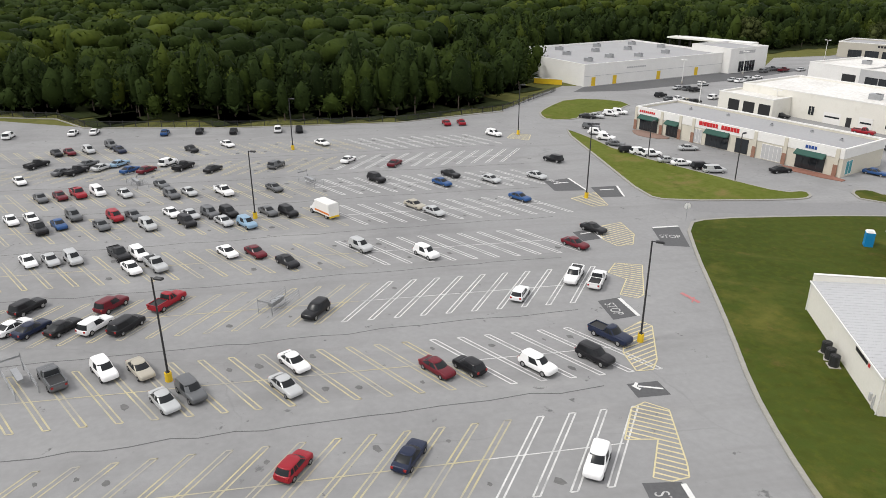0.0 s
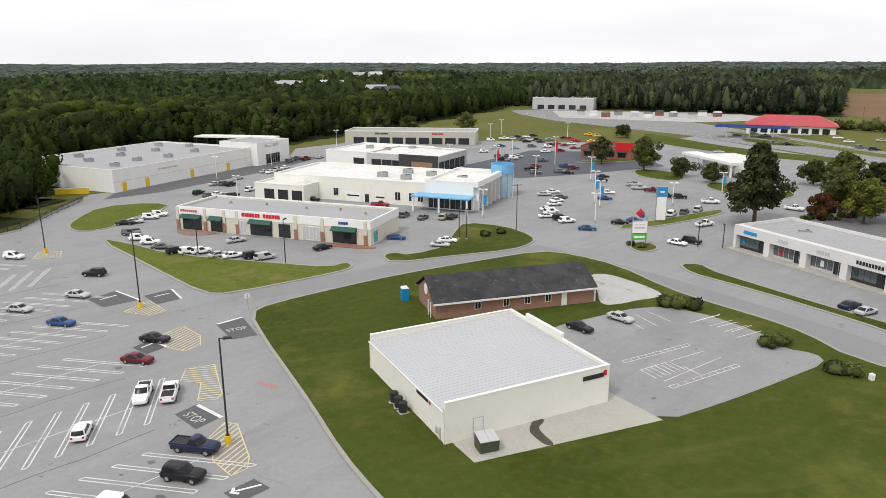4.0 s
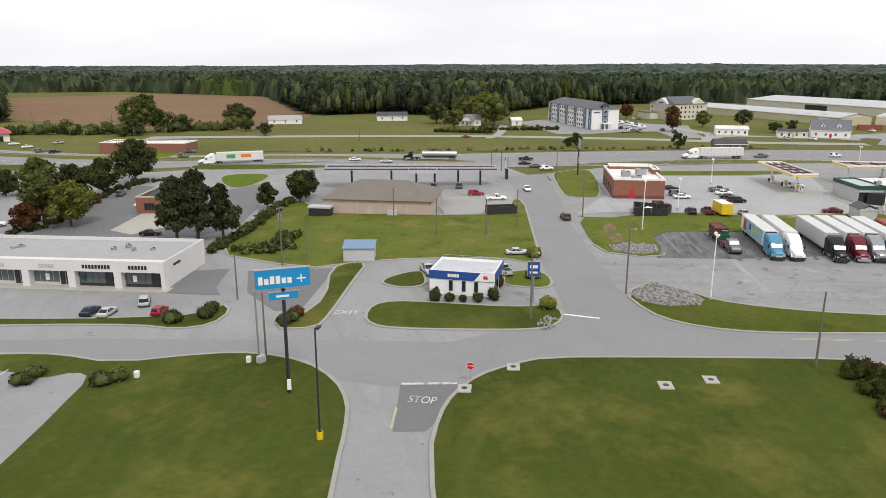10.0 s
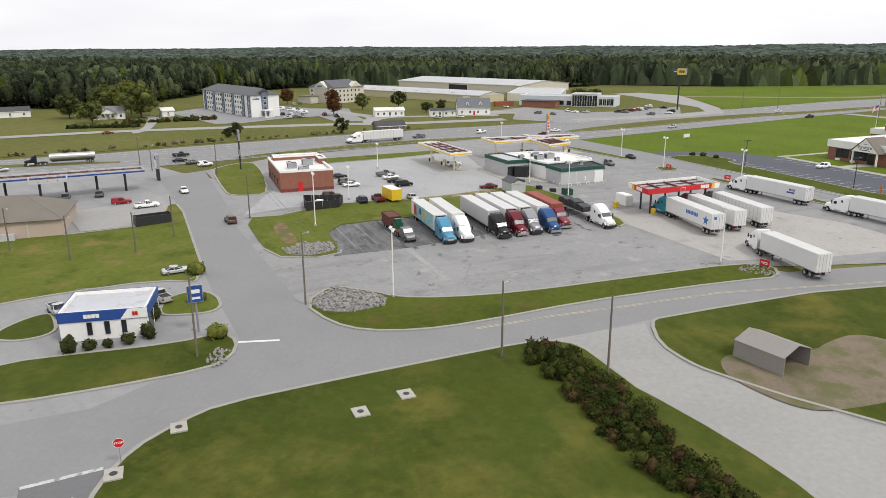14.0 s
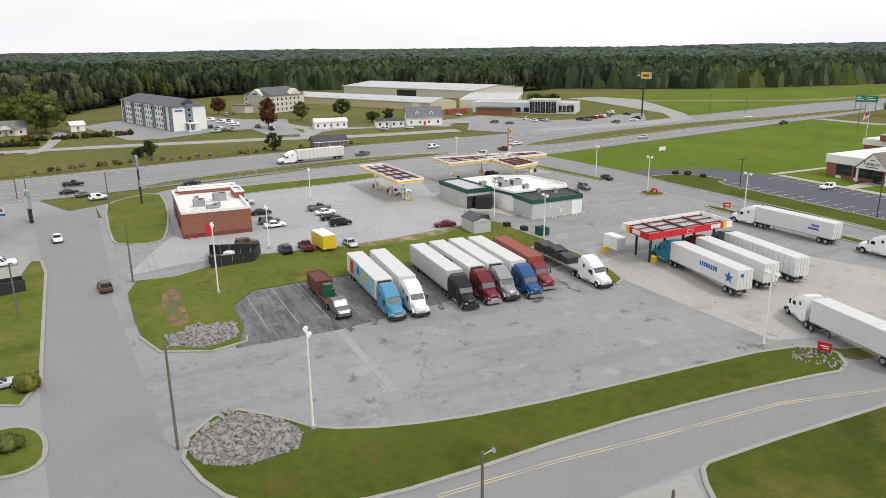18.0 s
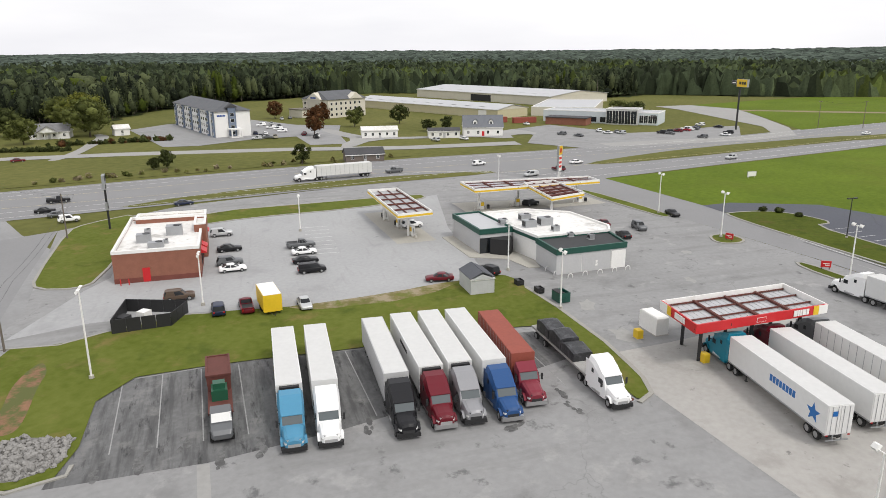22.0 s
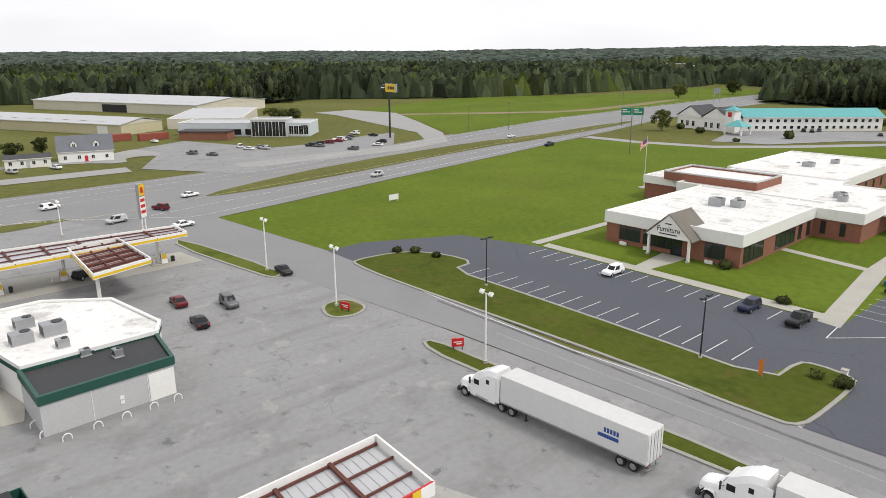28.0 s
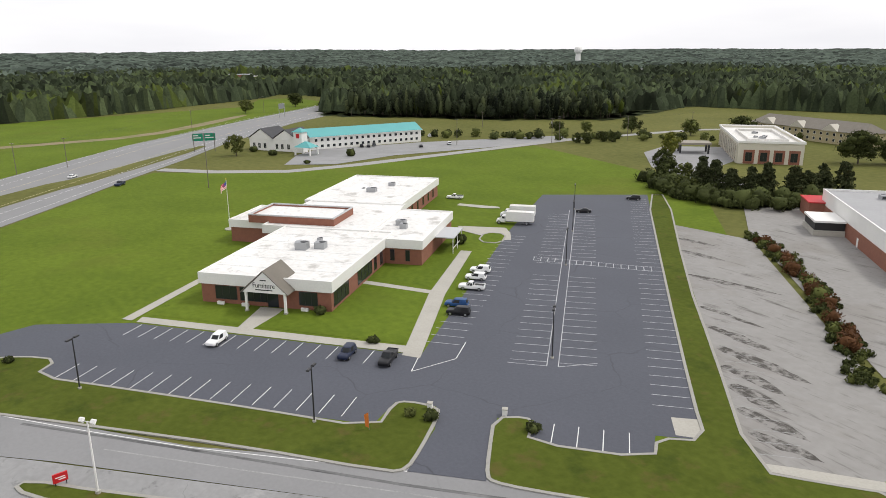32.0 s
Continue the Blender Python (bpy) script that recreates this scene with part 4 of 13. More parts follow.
def edge_distance(poly, X, Y):
    best = np.full(X.shape, 1e9)
    for (x0, y0), (x1, y1) in zip(poly, poly[1:] + poly[:1]):
        dx, dy = x1 - x0, y1 - y0
        t = np.clip(((X - x0) * dx + (Y - y0) * dy) / (dx * dx + dy * dy), 0, 1)
        best = np.minimum(best, np.hypot(X - x0 - t * dx, Y - y0 - t * dy))
    return best


def seen(X, Y):
    """The sectors of the land that the flight looks over."""
    a = np.degrees(np.arctan2(-(X - 60), Y - 5))
    return (a > -168) & (a < 88)


def grid(step, reach):
    g = np.arange(-reach, reach, step)
    X, Y = np.meshgrid(g + 150, g + 50)
    X, Y = X.ravel(), Y.ravel()
    return X + RNG.uniform(-.45, .45, X.size) * step, Y + RNG.uniform(-.45, .45, X.size) * step


def woods():
    hz = np.vectorize(hills)
    X, Y = grid(8.0, 1250)
    D = np.hypot(X - 60, Y - 40)
    ok = ~inside(CLEAR, X, Y) & seen(X, Y) & (D < 1200)
    X, Y = X[ok], Y[ok]
    E = edge_distance(CLEAR, X, Y)
    openings = np.array([noise.noise((x / 160, y / 160, 2.2)) for x, y in zip(X, Y)])
    ok = (openings < 0.42) | (E < 90)
    X, Y, E = X[ok], Y[ok], E[ok]
    D = np.hypot(X - 60, Y - 40)
    Z = hz(X, Y)
    big = np.array([noise.noise((x / 60, y / 60, 8)) for x, y in zip(X, Y)])
    kind = np.array([noise.noise((x / 75, y / 75, 31)) for x, y in zip(X, Y)]) + RNG.normal(0, 0.3, X.size) + np.where(X < -90, 0.22, 0)
    Hh = (RNG.uniform(9.5, 15.5, X.size) + 4 * big) * np.where(X < -60, 1, 1.34)
    R = RNG.uniform(2.6, 5.4, X.size) * np.where(X < -90, 1.12, 1.1)
    tint = np.where(kind > 0.6, 2, np.where(kind > 0.05, 1, 0))
    near = (E < 26) & (D < 620)
    mid = ~near & (D < 540)
    P = np.stack([X, Y, Z + Hh - 3.4], 1)
    Rr = np.stack([R * 1.08, R * 1.08, RNG.uniform(2.8, 4.4, X.size) * np.where(X < -60, 1, 1.5)], 1)
    west = X < -60
    for k, mt, side in ((0, PINE, west), (1, LEAF, west), (2, LEAF3, west), (0, EASTPINE, ~west), (1, EASTWOOD, ~west), (2, LEAF3, ~west)):
        s = (tint == k) & side
        blobs("woodland", P[mid & s], Rr[mid & s] * 0.9, 1, mt, "dense dark mixed woodland canopy", jag=0.16)
        leaves("woodland", P[mid & s], Rr[mid & s], 0.42, mt, "leafy tops of the woodland", per=55)
    # the edge, of smaller trees that are leafy to the ground
    Xe, Ye = grid(4.6, 620)
    De = np.hypot(Xe - 60, Ye - 40)
    ok = ~inside(CLEAR, Xe, Ye) & seen(Xe, Ye) & (De < 600)
    Xe, Ye = Xe[ok], Ye[ok]
    Ee = edge_distance(CLEAR, Xe, Ye)
    Xe, Ye = Xe[Ee < 26], Ye[Ee < 26]
    Ee = Ee[Ee < 26]
    Ze = hz(Xe, Ye)
    He = RNG.uniform(5.0, 14.0, Xe.size) + np.clip(Ee / 26, 0, 1) * 3 + 3 * np.array([noise.noise((x / 40, y / 40, 8)) for x, y in zip(Xe, Ye)])
    He = He * np.where(Xe < -60, 1, 1.34)
    ke = np.array([noise.noise((x / 45, y / 45, 31)) for x, y in zip(Xe, Ye)]) + RNG.normal(0, 0.28, Xe.size)
    te = np.where(ke > 0.62, 2, np.where(ke > 0.1, 1, 0))
    re_ = RNG.uniform(1.6, 4.2, Xe.size)
    Pe = np.stack([Xe, Ye, Ze + He * 0.58], 1)
    Re = np.stack([re_, re_, He * 0.43], 1)
    west = Xe < -60
    for k, mt, side in ((0, PINE, west), (1, LEAF, west), (2, LEAF3, west), (0, EASTPINE, ~west), (1, EASTWOOD, ~west), (2, LEAF3, ~west)):
        s = (te == k) & side
        blobs("woodland_edge", Pe[s], Re[s] * [0.7, 0.7, 0.95], 0, mt, "trees along the edge of the wood", jag=0.2)
        leaves("woodland_edge", Pe[s], Re[s], 0.36, mt, "leafy edge of the wood", per=100)
    m = M()
    for x, y, z, h in list(zip(Xe, Ye, Ze, He))[::2]:
        m.rod((x, y, z - 0.3), (x, y, z + h * 0.6), 0.2, 0.1, 4)
    tagged(part("woodland_edge", m, BARK), "bare trunks at the edge of the wood", "trees", kind="stuff")
    # floor of the wood; its dark colour carries the shade of the gaps
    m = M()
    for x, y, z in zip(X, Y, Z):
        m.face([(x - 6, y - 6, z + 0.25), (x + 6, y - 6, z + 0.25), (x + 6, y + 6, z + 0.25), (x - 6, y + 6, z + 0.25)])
    tagged(part("wood_floor", m, SHADED_FLOOR), "wood floor coloured dark for the shade under trees", "ground", kind="stuff")


def wood_tops():
    """The closed tops of the deep woods, a sheet of crowns that coarsens with distance."""
    ang = np.radians(np.arange(-171, 90.5, 0.26))
    rad = 520 * np.exp(np.arange(0, math.log(4400 / 520), 0.0058))
    A, Q = np.meshgrid(ang, rad)
    Q = Q * (1 + RNG.uniform(-0.0022, 0.0022, Q.shape))
    A = A + RNG.uniform(-0.0016, 0.0016, A.shape)
    X, Y = 60 - Q * np.sin(A), 5 + Q * np.cos(A)
    # crowns on an uneven lattice
    cell = 7.6
    I, J = np.floor(X / cell).astype(int), np.floor(Y / cell).astype(int)

    def chance(i, j, k):
        v = np.sin(i * 127.1 + j * 311.7 + k * 74.7) * 43758.5453
        return v - np.floor(v)

    top = np.zeros(X.shape)
    for di in (-1, 0, 1):
        for dj in (-1, 0, 1):
            i, j = I + di, J + dj
            d = np.hypot(X - (i + 0.15 + 0.7 * chance(i, j, 1)) * cell, Y - (j + 0.15 + 0.7 * chance(i, j, 2)) * cell)
            r = 3.6 + 2.4 * chance(i, j, 3)
            top = np.maximum(top, (9.5 + 6.5 * chance(i, j, 4)) * (1 - 0.78 * np.clip(d / r, 0, 1.3) ** 2))
    far = np.clip((Q - 1300) / 900, 0, 1)
    top = top * (1 - far) + far * RNG.uniform(5, 13, X.shape)
    broad = np.vectorize(lambda x, y: noise.noise((x / 90, y / 90, 8)))(X, Y)
    top = (top + 5.0 * broad) * np.where(X < -60, 1.0, 1.3 - 0.3 * far)
    bare = inside(CLEAR, X, Y) | (np.vectorize(lambda x, y: noise.noise((x / 260, y / 260, 2.2)))(X, Y) > 0.5)
    E = edge_distance(CLEAR, X, Y)
    bare |= ((Q < 560) | ((E < 20) & (Q < 620)))
    for x, y, r, _ in TOWNS:
        bare |= np.hypot(X - x, Y - y) < r
    Z = np.vectorize(hills)(X, Y) + np.where(bare, -0.5, top)
    n, k = X.shape
    a = (np.arange(n - 1)[:, None] * k + np.arange(k - 1)).ravel()
    F = np.stack([a, a + k, a + k + 1, a + 1], 1)
    F = F[~bare.ravel()[F].all(1)]
    tone = np.vectorize(lambda x, y: noise.noise((x / 75, y / 75, 31)))(X, Y).ravel()[F[:, 0]] + RNG.normal(0, 0.14, len(F))
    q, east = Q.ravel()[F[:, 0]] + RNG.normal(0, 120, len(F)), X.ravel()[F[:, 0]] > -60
    # past about 1350 m the tone with painted-in haze takes over
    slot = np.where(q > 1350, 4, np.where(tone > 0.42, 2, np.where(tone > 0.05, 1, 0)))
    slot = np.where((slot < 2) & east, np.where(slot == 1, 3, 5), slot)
    me = bpy.data.meshes.new("far_woodland")
    me.vertices.add(n * k)
    me.vertices.foreach_set("co", np.stack([X, Y, Z], 2).reshape(-1).astype(np.float32))
    me.loops.add(F.size)
    me.loops.foreach_set("vertex_index", F.reshape(-1).astype(np.int32))
    me.polygons.add(len(F))
    me.polygons.foreach_set("loop_start", np.arange(0, F.size, 4, dtype=np.int32))
    me.polygons.foreach_set("use_smooth", np.ones(len(F), dtype=bool))
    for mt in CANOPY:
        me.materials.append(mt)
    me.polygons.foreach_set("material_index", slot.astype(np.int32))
    me.update()
    me.validate()
    tagged(new("far_woodland", me), "rolling mixed woodland that reaches the horizon", "trees", kind="stuff")


woods()
wood_tops()


# ---- building helpers ----
def site(name, p0, p1, label, category="building", z=None):
    """A building whose front runs from p0 to p1; its parts use x along the front and y to the back."""
    d = Vector(p1) - Vector(p0)
    g = gz((p0[0] + p1[0]) / 2) if z is None else z
    t = thing(name, p0[0], p0[1], g, math.degrees(math.atan2(d.y, d.x)), label, category)
    return t, d.length


def block(t, x0, y0, x1, y1, h, wall, roof, parapet=0.5, coping=None, z0=-0.8, ch=0.2):
    pts = [(x0, y0), (x1, y0), (x1, y1), (x0, y1)]
    part("wall", M().ring(pts, inset(pts, 0.3), z0, h), wall, t)
    part("roof", M().prism(inset(pts, 0.25), h - parapet - 0.2, h - parapet), roof, t)
    part("coping", M().ring(inset(pts, -0.06), inset(pts, 0.34), h - ch, h + 0.05), coping or WHITE, t)


def window(t, x, y, z, w, h, rz=0.0, cols=1, frame_mat=None, pane_mat=None, name="window", label=""):
    """A framed window in a wall that faces -y before the turn rz; x, y, z is its lower corner."""
    m = M()
    f = 0.07
    for a, b, c, d in ((0, 0, w, f), (0, h - f, w, h), (0, f, f, h - f), (w - f, f, w, h - f)):
        m.box(a, -0.06, b, c, 0.06, d)
    for i in range(1, cols):
        m.box(w * i / cols - 0.03, -0.06, f, w * i / cols + 0.03, 0.06, h - f)
    o = part(name, m, frame_mat or WHITE, t, label, at=pose(x, y, z, 0, 0, rz))
    for i in range(cols):
        part("pane", M().box(w * i / cols + 0.03, -0.03, f, w * (i + 1) / cols - 0.03, 0.02, h - f), pane_mat or PANE, o)
    return o


def hvac(x, y, z, rz=0.0, sx=1.8, sy=1.4, sz=1.1):
    t = thing("rooftop_unit", x, y, z, rz, "grey metal air conditioning unit on a roof", "rooftop unit", "rooftop units")
    part("housing", M().box(-sx / 2, -sy / 2, 0.08, sx / 2, sy / 2, sz), STEEL, t)
    part("curb", M().box(-sx / 2 - 0.05, -sy / 2 - 0.05, 0, sx / 2 + 0.05, sy / 2 + 0.05, 0.1), GREYWALL, t)
    part("fan_guard", M().rod((sx * 0.2, 0, sz), (sx * 0.2, 0, sz + 0.07), min(sx, sy) * 0.34, n=12), DARKSTEEL, t)
    part("grille", M().box(-sx / 2 - 0.015, -sy * 0.4, 0.25, -sx / 2 + 0.01, sy * 0.4, sz - 0.2), DARKSTEEL, t)


def on(t, x, y):
    """A place on a site in world axes."""
    p = t.matrix_basis @ Vector((x, y, 0))
    return p.x, p.y


def units(t, z, rz, *spots):
    for x, y, *s in spots:
        wx, wy = on(t, x, y)
        hvac(wx, wy, t.matrix_basis.translation.z + z, rz, *s)


def awning(t, x0, x1, z0, z1, out, material):
    m = M().loft([[(x, 0.0, z0), (x, -out, z0), (x, -out, z0 + 0.15), (x, 0.0, z1)] for x in (x0, x1)])
    part("awning", m, material, t, "green canvas awning" if material is GREENPAINT else "")


def word(text, size, material, t, at, depth=0.03, name="lettering"):
    cu = bpy.data.curves.new("lettering", "FONT")
    cu.body, cu.size, cu.extrude, cu.align_x = text, size, depth, "CENTER"
    tmp = bpy.data.objects.new("lettering", cu)
    me = bpy.data.meshes.new_from_object(tmp)
    bpy.data.objects.remove(tmp)
    me.materials.clear()
    me.materials.append(material)
    ob = new(name, me)
    ob.parent, ob.matrix_basis = t, at
    return ob


def signbars(t, x, y, z, widths, h, material, gap=0.1, rz=0.0, label="brand sign shown as plain bars"):
    m = M()
    a = 0
    for w in widths:
        m.box(a, -0.06, 0, a + w, 0.0, h)
        a += w + gap
    return part("sign", m, material, t, label, at=pose(x, y, z, 0, 0, rz))


def gable(t, x0, y0, x1, y1, eave, ridge, roof, wall, over=0.4, axis="x", hip=0.0):
    """A pitched roof of two slopes along x or y, with gable walls, or hipped ends."""
    if axis == "x":
        ym = (y0 + y1) / 2
        P = [(x0 - over, y0 - over, eave - 0.12), (x1 + over, y0 - over, eave - 0.12), (x1 + over, y1 + over, eave - 0.12), (x0 - over, y1 + over, eave - 0.12), (x0 - over + hip, ym, ridge), (x1 + over - hip, ym, ridge)]
        slopes = [[0, 1, 5, 4], [2, 3, 4, 5]]
        ends = [[3, 0, 4], [1, 2, 5]]
        walls = [[(x0, y0, eave - 0.2), (x0, y1, eave - 0.2), (x0, ym, ridge - 0.3)], [(x1, y0, eave - 0.2), (x1, y1, eave - 0.2), (x1, ym, ridge - 0.3)]]
    else:
        xm = (x0 + x1) / 2
        P = [(x0 - over, y0 - over, eave - 0.12), (x1 + over, y0 - over, eave - 0.12), (x1 + over, y1 + over, eave - 0.12), (x0 - over, y1 + over, eave - 0.12), (xm, y0 - over + hip, ridge), (xm, y1 + over - hip, ridge)]
        slopes = [[1, 2, 5, 4], [3, 0, 4, 5]]
        ends = [[0, 1, 4], [2, 3, 5]]
        walls = [[(x0, y0, eave - 0.2), (x1, y0, eave - 0.2), (xm, y0, ridge - 0.3)], [(x0, y1, eave - 0.2), (x1, y1, eave - 0.2), (xm, y1, ridge - 0.3)]]
    for s in slopes + (ends if hip else []):
        q = [Vector(P[i]) for i in s]
        n = (q[1] - q[0]).cross(q[2] - q[0]).normalized()
        n = n if n.z > 0 else -n
        part("roof_slope", M().loft([[tuple(p) for p in q], [tuple(p + n * 0.14) for p in q]]), roof, t)
    if not hip:
        for q in walls:
            d = Vector((0.15, 0, 0)) if axis == "x" else Vector((0, 0.15, 0))
            part("gable_wall", M().loft([[tuple(Vector(p) - d) for p in q], [tuple(Vector(p) + d) for p in q]]), wall, t)
        part("fascia", M().box(P[0][0], P[0][1] - 0.03, eave - 0.3, P[1][0], P[0][1] + 0.03, eave - 0.05).box(P[0][0], P[2][1] - 0.03, eave - 0.3, P[1][0], P[2][1] + 0.03, eave - 0.05), WHITE, t)


# ---- west side ----
def phone_shop():
    t, L = site("phone_shop", (-13.6, 61.1), (2.0, 73.9), "off-white single-storey phone shop with a ribbed metal roof")
    D, h = 20.4, 4.4
    pts = [(0, 0), (L, 0), (L, D), (0, D)]
    part("wall", M().ring(pts, inset(pts, 0.3), -0.6, 3.75), OFFWHITE, t)
    part("parapet", M().box(0, 0, 3.75, L, 0.3, h + 0.15), OFFWHITE, t)
    part("parapet", M().box(L - 0.3, 0.3, 3.75, L, D, h + 0.1), OFFWHITE, t)
    part("parapet", M().box(L - 0.35, D * 0.42, h + 0.1, L + 0.05, D * 0.8, h + 0.75), OFFWHITE, t)
    part("parapet", M().box(0, D - 0.3, 3.75, L - 0.3, D, h + 0.1), OFFWHITE, t)
    for q in ((0, -0.04, L, 0.36, 4.55), (L - 0.36, 0.36, L + 0.04, D, 4.5), (0, D - 0.34, L - 0.36, D + 0.04, 4.5), (L - 0.4, D * 0.42, L + 0.1, D * 0.8, 5.15)):
        part("coping", M().box(q[0], q[1], q[4], q[2], q[3], q[4] + 0.06), WHITE, t)
    part("roof", M().loft([[(-0.15, 0.3, 3.68), (L - 0.3, 0.3, 4.08), (L - 0.3, 0.3, 4.16), (-0.15, 0.3, 3.76)], [(-0.15, D - 0.3, 3.68), (L - 0.3, D - 0.3, 4.08), (L - 0.3, D - 0.3, 4.16), (-0.15, D - 0.3, 3.76)]]), ROOF_METAL, t)
    seam = mesh_of("seam", M().loft([[(-0.15, -0.025, 3.76), (-0.15, 0.025, 3.76), (-0.15, 0.015, 3.79), (-0.15, -0.015, 3.79)], [(L - 0.3, -0.025, 4.16), (L - 0.3, 0.025, 4.16), (L - 0.3, 0.015, 4.19), (L - 0.3, -0.015, 4.19)]]), ROOF_METAL)
    for i in range(32):
        part("seam", seam, None, t, at=pose(0, 0.6 + i * (D - 1.2) / 31, 0))
    part("gutter", M().box(-0.28, 0.1, 3.55, -0.14, D - 0.1, 3.7), WHITE, t)
    for x, y in ((-0.12, 0.15), (-0.12, D - 0.2)):
        part("downpipe", M().rod((x, y, 0), (x, y, 3.6), 0.05), WHITE, t)
    part("door", M().box(3.2, -0.05, 0.05, 4.2, 0.04, 2.15), WHITE, t, "pale steel service door")
    part("door_frame", M().box(3.1, -0.03, 0.0, 3.2, 0.03, 2.25).box(4.2, -0.03, 0.0, 4.3, 0.03, 2.25).box(3.1, -0.03, 2.15, 4.3, 0.03, 2.25), GREYWALL, t)
    signbars(t, L - 3.6, -0.02, 3.35, (0.42, 0.36, 0.3, 0.14, 0.4, 0.42, 0.4), 0.5, BLACK, 0.05)
    signbars(t, L - 0.85, -0.02, 3.5, (0.12, 0.12, 0.14), 0.6, REDPAINT, 0.02, label="red tick mark shown as bars")
    signbars(t, -0.02, 6.6, 2.9, (0.42, 0.36, 0.3, 0.14, 0.4, 0.42, 0.4), 0.6, BLACK, 0.05, -90)
    signbars(t, -0.02, 3.6, 2.9, (0.12, 0.2), 0.6, REDPAINT, 0.02, -90, "red tick mark shown as bars")
    for i in range(4):
        window(t, L, 3.0 + i * 3.4, 0.6, 2.6, 2.4, 90, 2)
    part("meter", M().box(-0.2, 1.6, 0.6, 0, 1.9, 1.3).rod((-0.08, 1.0, 0), (-0.08, 1.0, 1.6), 0.05).rod((-0.08, 1.25, 0), (-0.08, 1.25, 1.2), 0.05), GREYWALL, t, "grey meter box and pipes")


phone_shop()
for i in range(3):
    a = thing("condenser", -21.1 + i * 0.8, 68.8 - i * 1.05, gz(0) + 0.12, 20 * i, "dark grey round air condenser beside the wall", "condenser", "wall condensers")
    part("casing", M().rod((0, 0, 0.05), (0, 0, 1.15), 0.48, 0.48, 12), DARKSTEEL, a)
    part("fan_guard", M().rod((0, 0, 1.15), (0, 0, 1.22), 0.4, 0.36, 12), BLACK, a)
    part("pad", M().box(-0.55, -0.55, -0.1, 0.55, 0.55, 0.05), CONCRETE, a)
a = thing("skip", -9.5, 61.2, gz(0) + 0.14, 30, "rusty green waste skip with pale lids", "skip")
part("bin", M().loft([[(-1.0, -0.8, 0.1), (1.0, -0.8, 0.1), (1.0, 0.7, 0.1), (-1.0, 0.7, 0.1)], [(-1.0, -0.95, 1.25), (1.0, -0.95, 1.25), (1.0, 0.8, 1.5), (-1.0, 0.8, 1.5)]]), mat("faded_green", (0.075, 0.09, 0.05), 0.8, 0.3, 1.0, 5.0), a)
part("lid", M().loft([[(-0.98, -0.98, 1.26), (-0.02, -0.98, 1.26), (-0.02, 0.82, 1.52), (-0.98, 0.82, 1.52)], [(-0.98, -0.98, 1.33), (-0.02, -0.98, 1.33), (-0.02, 0.82, 1.59), (-0.98, 0.82, 1.59)]]), GREYWALL, a)
part("lid", M().loft([[(0.02, -0.98, 1.26), (0.98, -0.98, 1.26), (0.98, 0.82, 1.52), (0.02, 0.82, 1.52)], [(0.02, -0.98, 1.33), (0.98, -0.98, 1.33), (0.98, 0.82, 1.59), (0.02, 0.82, 1.59)]]), GREYWALL, a)
lay("water_stain", rounded([(-5.7, 67.9), (-4.6, 68.6), (-4.5, 67.6), (-5.0, 66.6), (-4.5, 65.4), (-2.9, 63.4), (-3.9, 63.0), (-5.2, 64.5), (-5.9, 65.6)], 2), 0.146, mat("damp_stain", (0.07, 0.055, 0.035), 0.7), "dark damp stain on concrete")


def brick_hall():
    t, L = site("brick_hall", (-22.6, 95.0), (-0.4, 107.8), "long brick hall with a dark streaked shingle roof")
    D, e = 9.2, 2.7
    pts = [(0, 0), (L, 0), (L, D), (0, D)]
    part("wall", M().ring(pts, inset(pts, 0.3), -0.6, e), PINKBRICK, t)
    gable(t, 0, 0, L, D, e, 5.35, STREAKED, PINKBRICK, 0.5)
    for x in (6.0, 10.5, 14.0, 17.4):
        window(t, x, -0.05, 1.0, 1.0, 1.2, 0, 2)
    part("door", M().box(20.2, -0.05, 0.1, 21.1, 0.05, 2.1), WHITE, t)
    part("round_emblem", M().rod((-0.1, D / 2, 3.4), (-0.25, D / 2, 3.4), 0.85, n=16), WHITE, t, "round white gable emblem")
    part("porch_post", M().rod((-0.5, 1.0, 0.1), (-0.5, 1.0, 2.5), 0.09), WHITE, t)
    part("porch_post", M().rod((-0.5, 2.2, 0.1), (-0.5, 2.2, 2.5), 0.09), WHITE, t)
    part("porch_post", M().box(L + 0.35, 0.3, 0, L + 0.6, 0.55, 2.5), WHITE, t)
    part("downpipe", M().rod((L - 4.6, -0.08, 0.1), (L - 4.6, -0.08, 2.5), 0.05), WHITE, t)
    part("fascia", M().box(-0.5, -0.58, 2.35, L + 0.5, -0.5, 2.6), WHITE, t)
    a = thing("portable_toilet", *on(t, -2.2, D + 0.6), gz(0) + 0.12, 30, "blue plastic portable toilet beside the hall", "portable toilet")
    part("cabin", M().box(-0.55, -0.55, 0, 0.55, 0.55, 2.0), BLUE, a)
    part("roof", M().loft([[(-0.58, -0.58, 2.0), (0.58, -0.58, 2.0), (0.58, 0.58, 2.0), (-0.58, 0.58, 2.0)], [(-0.4, -0.4, 2.25), (0.4, -0.4, 2.25), (0.4, 0.4, 2.25), (-0.4, 0.4, 2.25)]]), WHITE, a)


brick_hall()


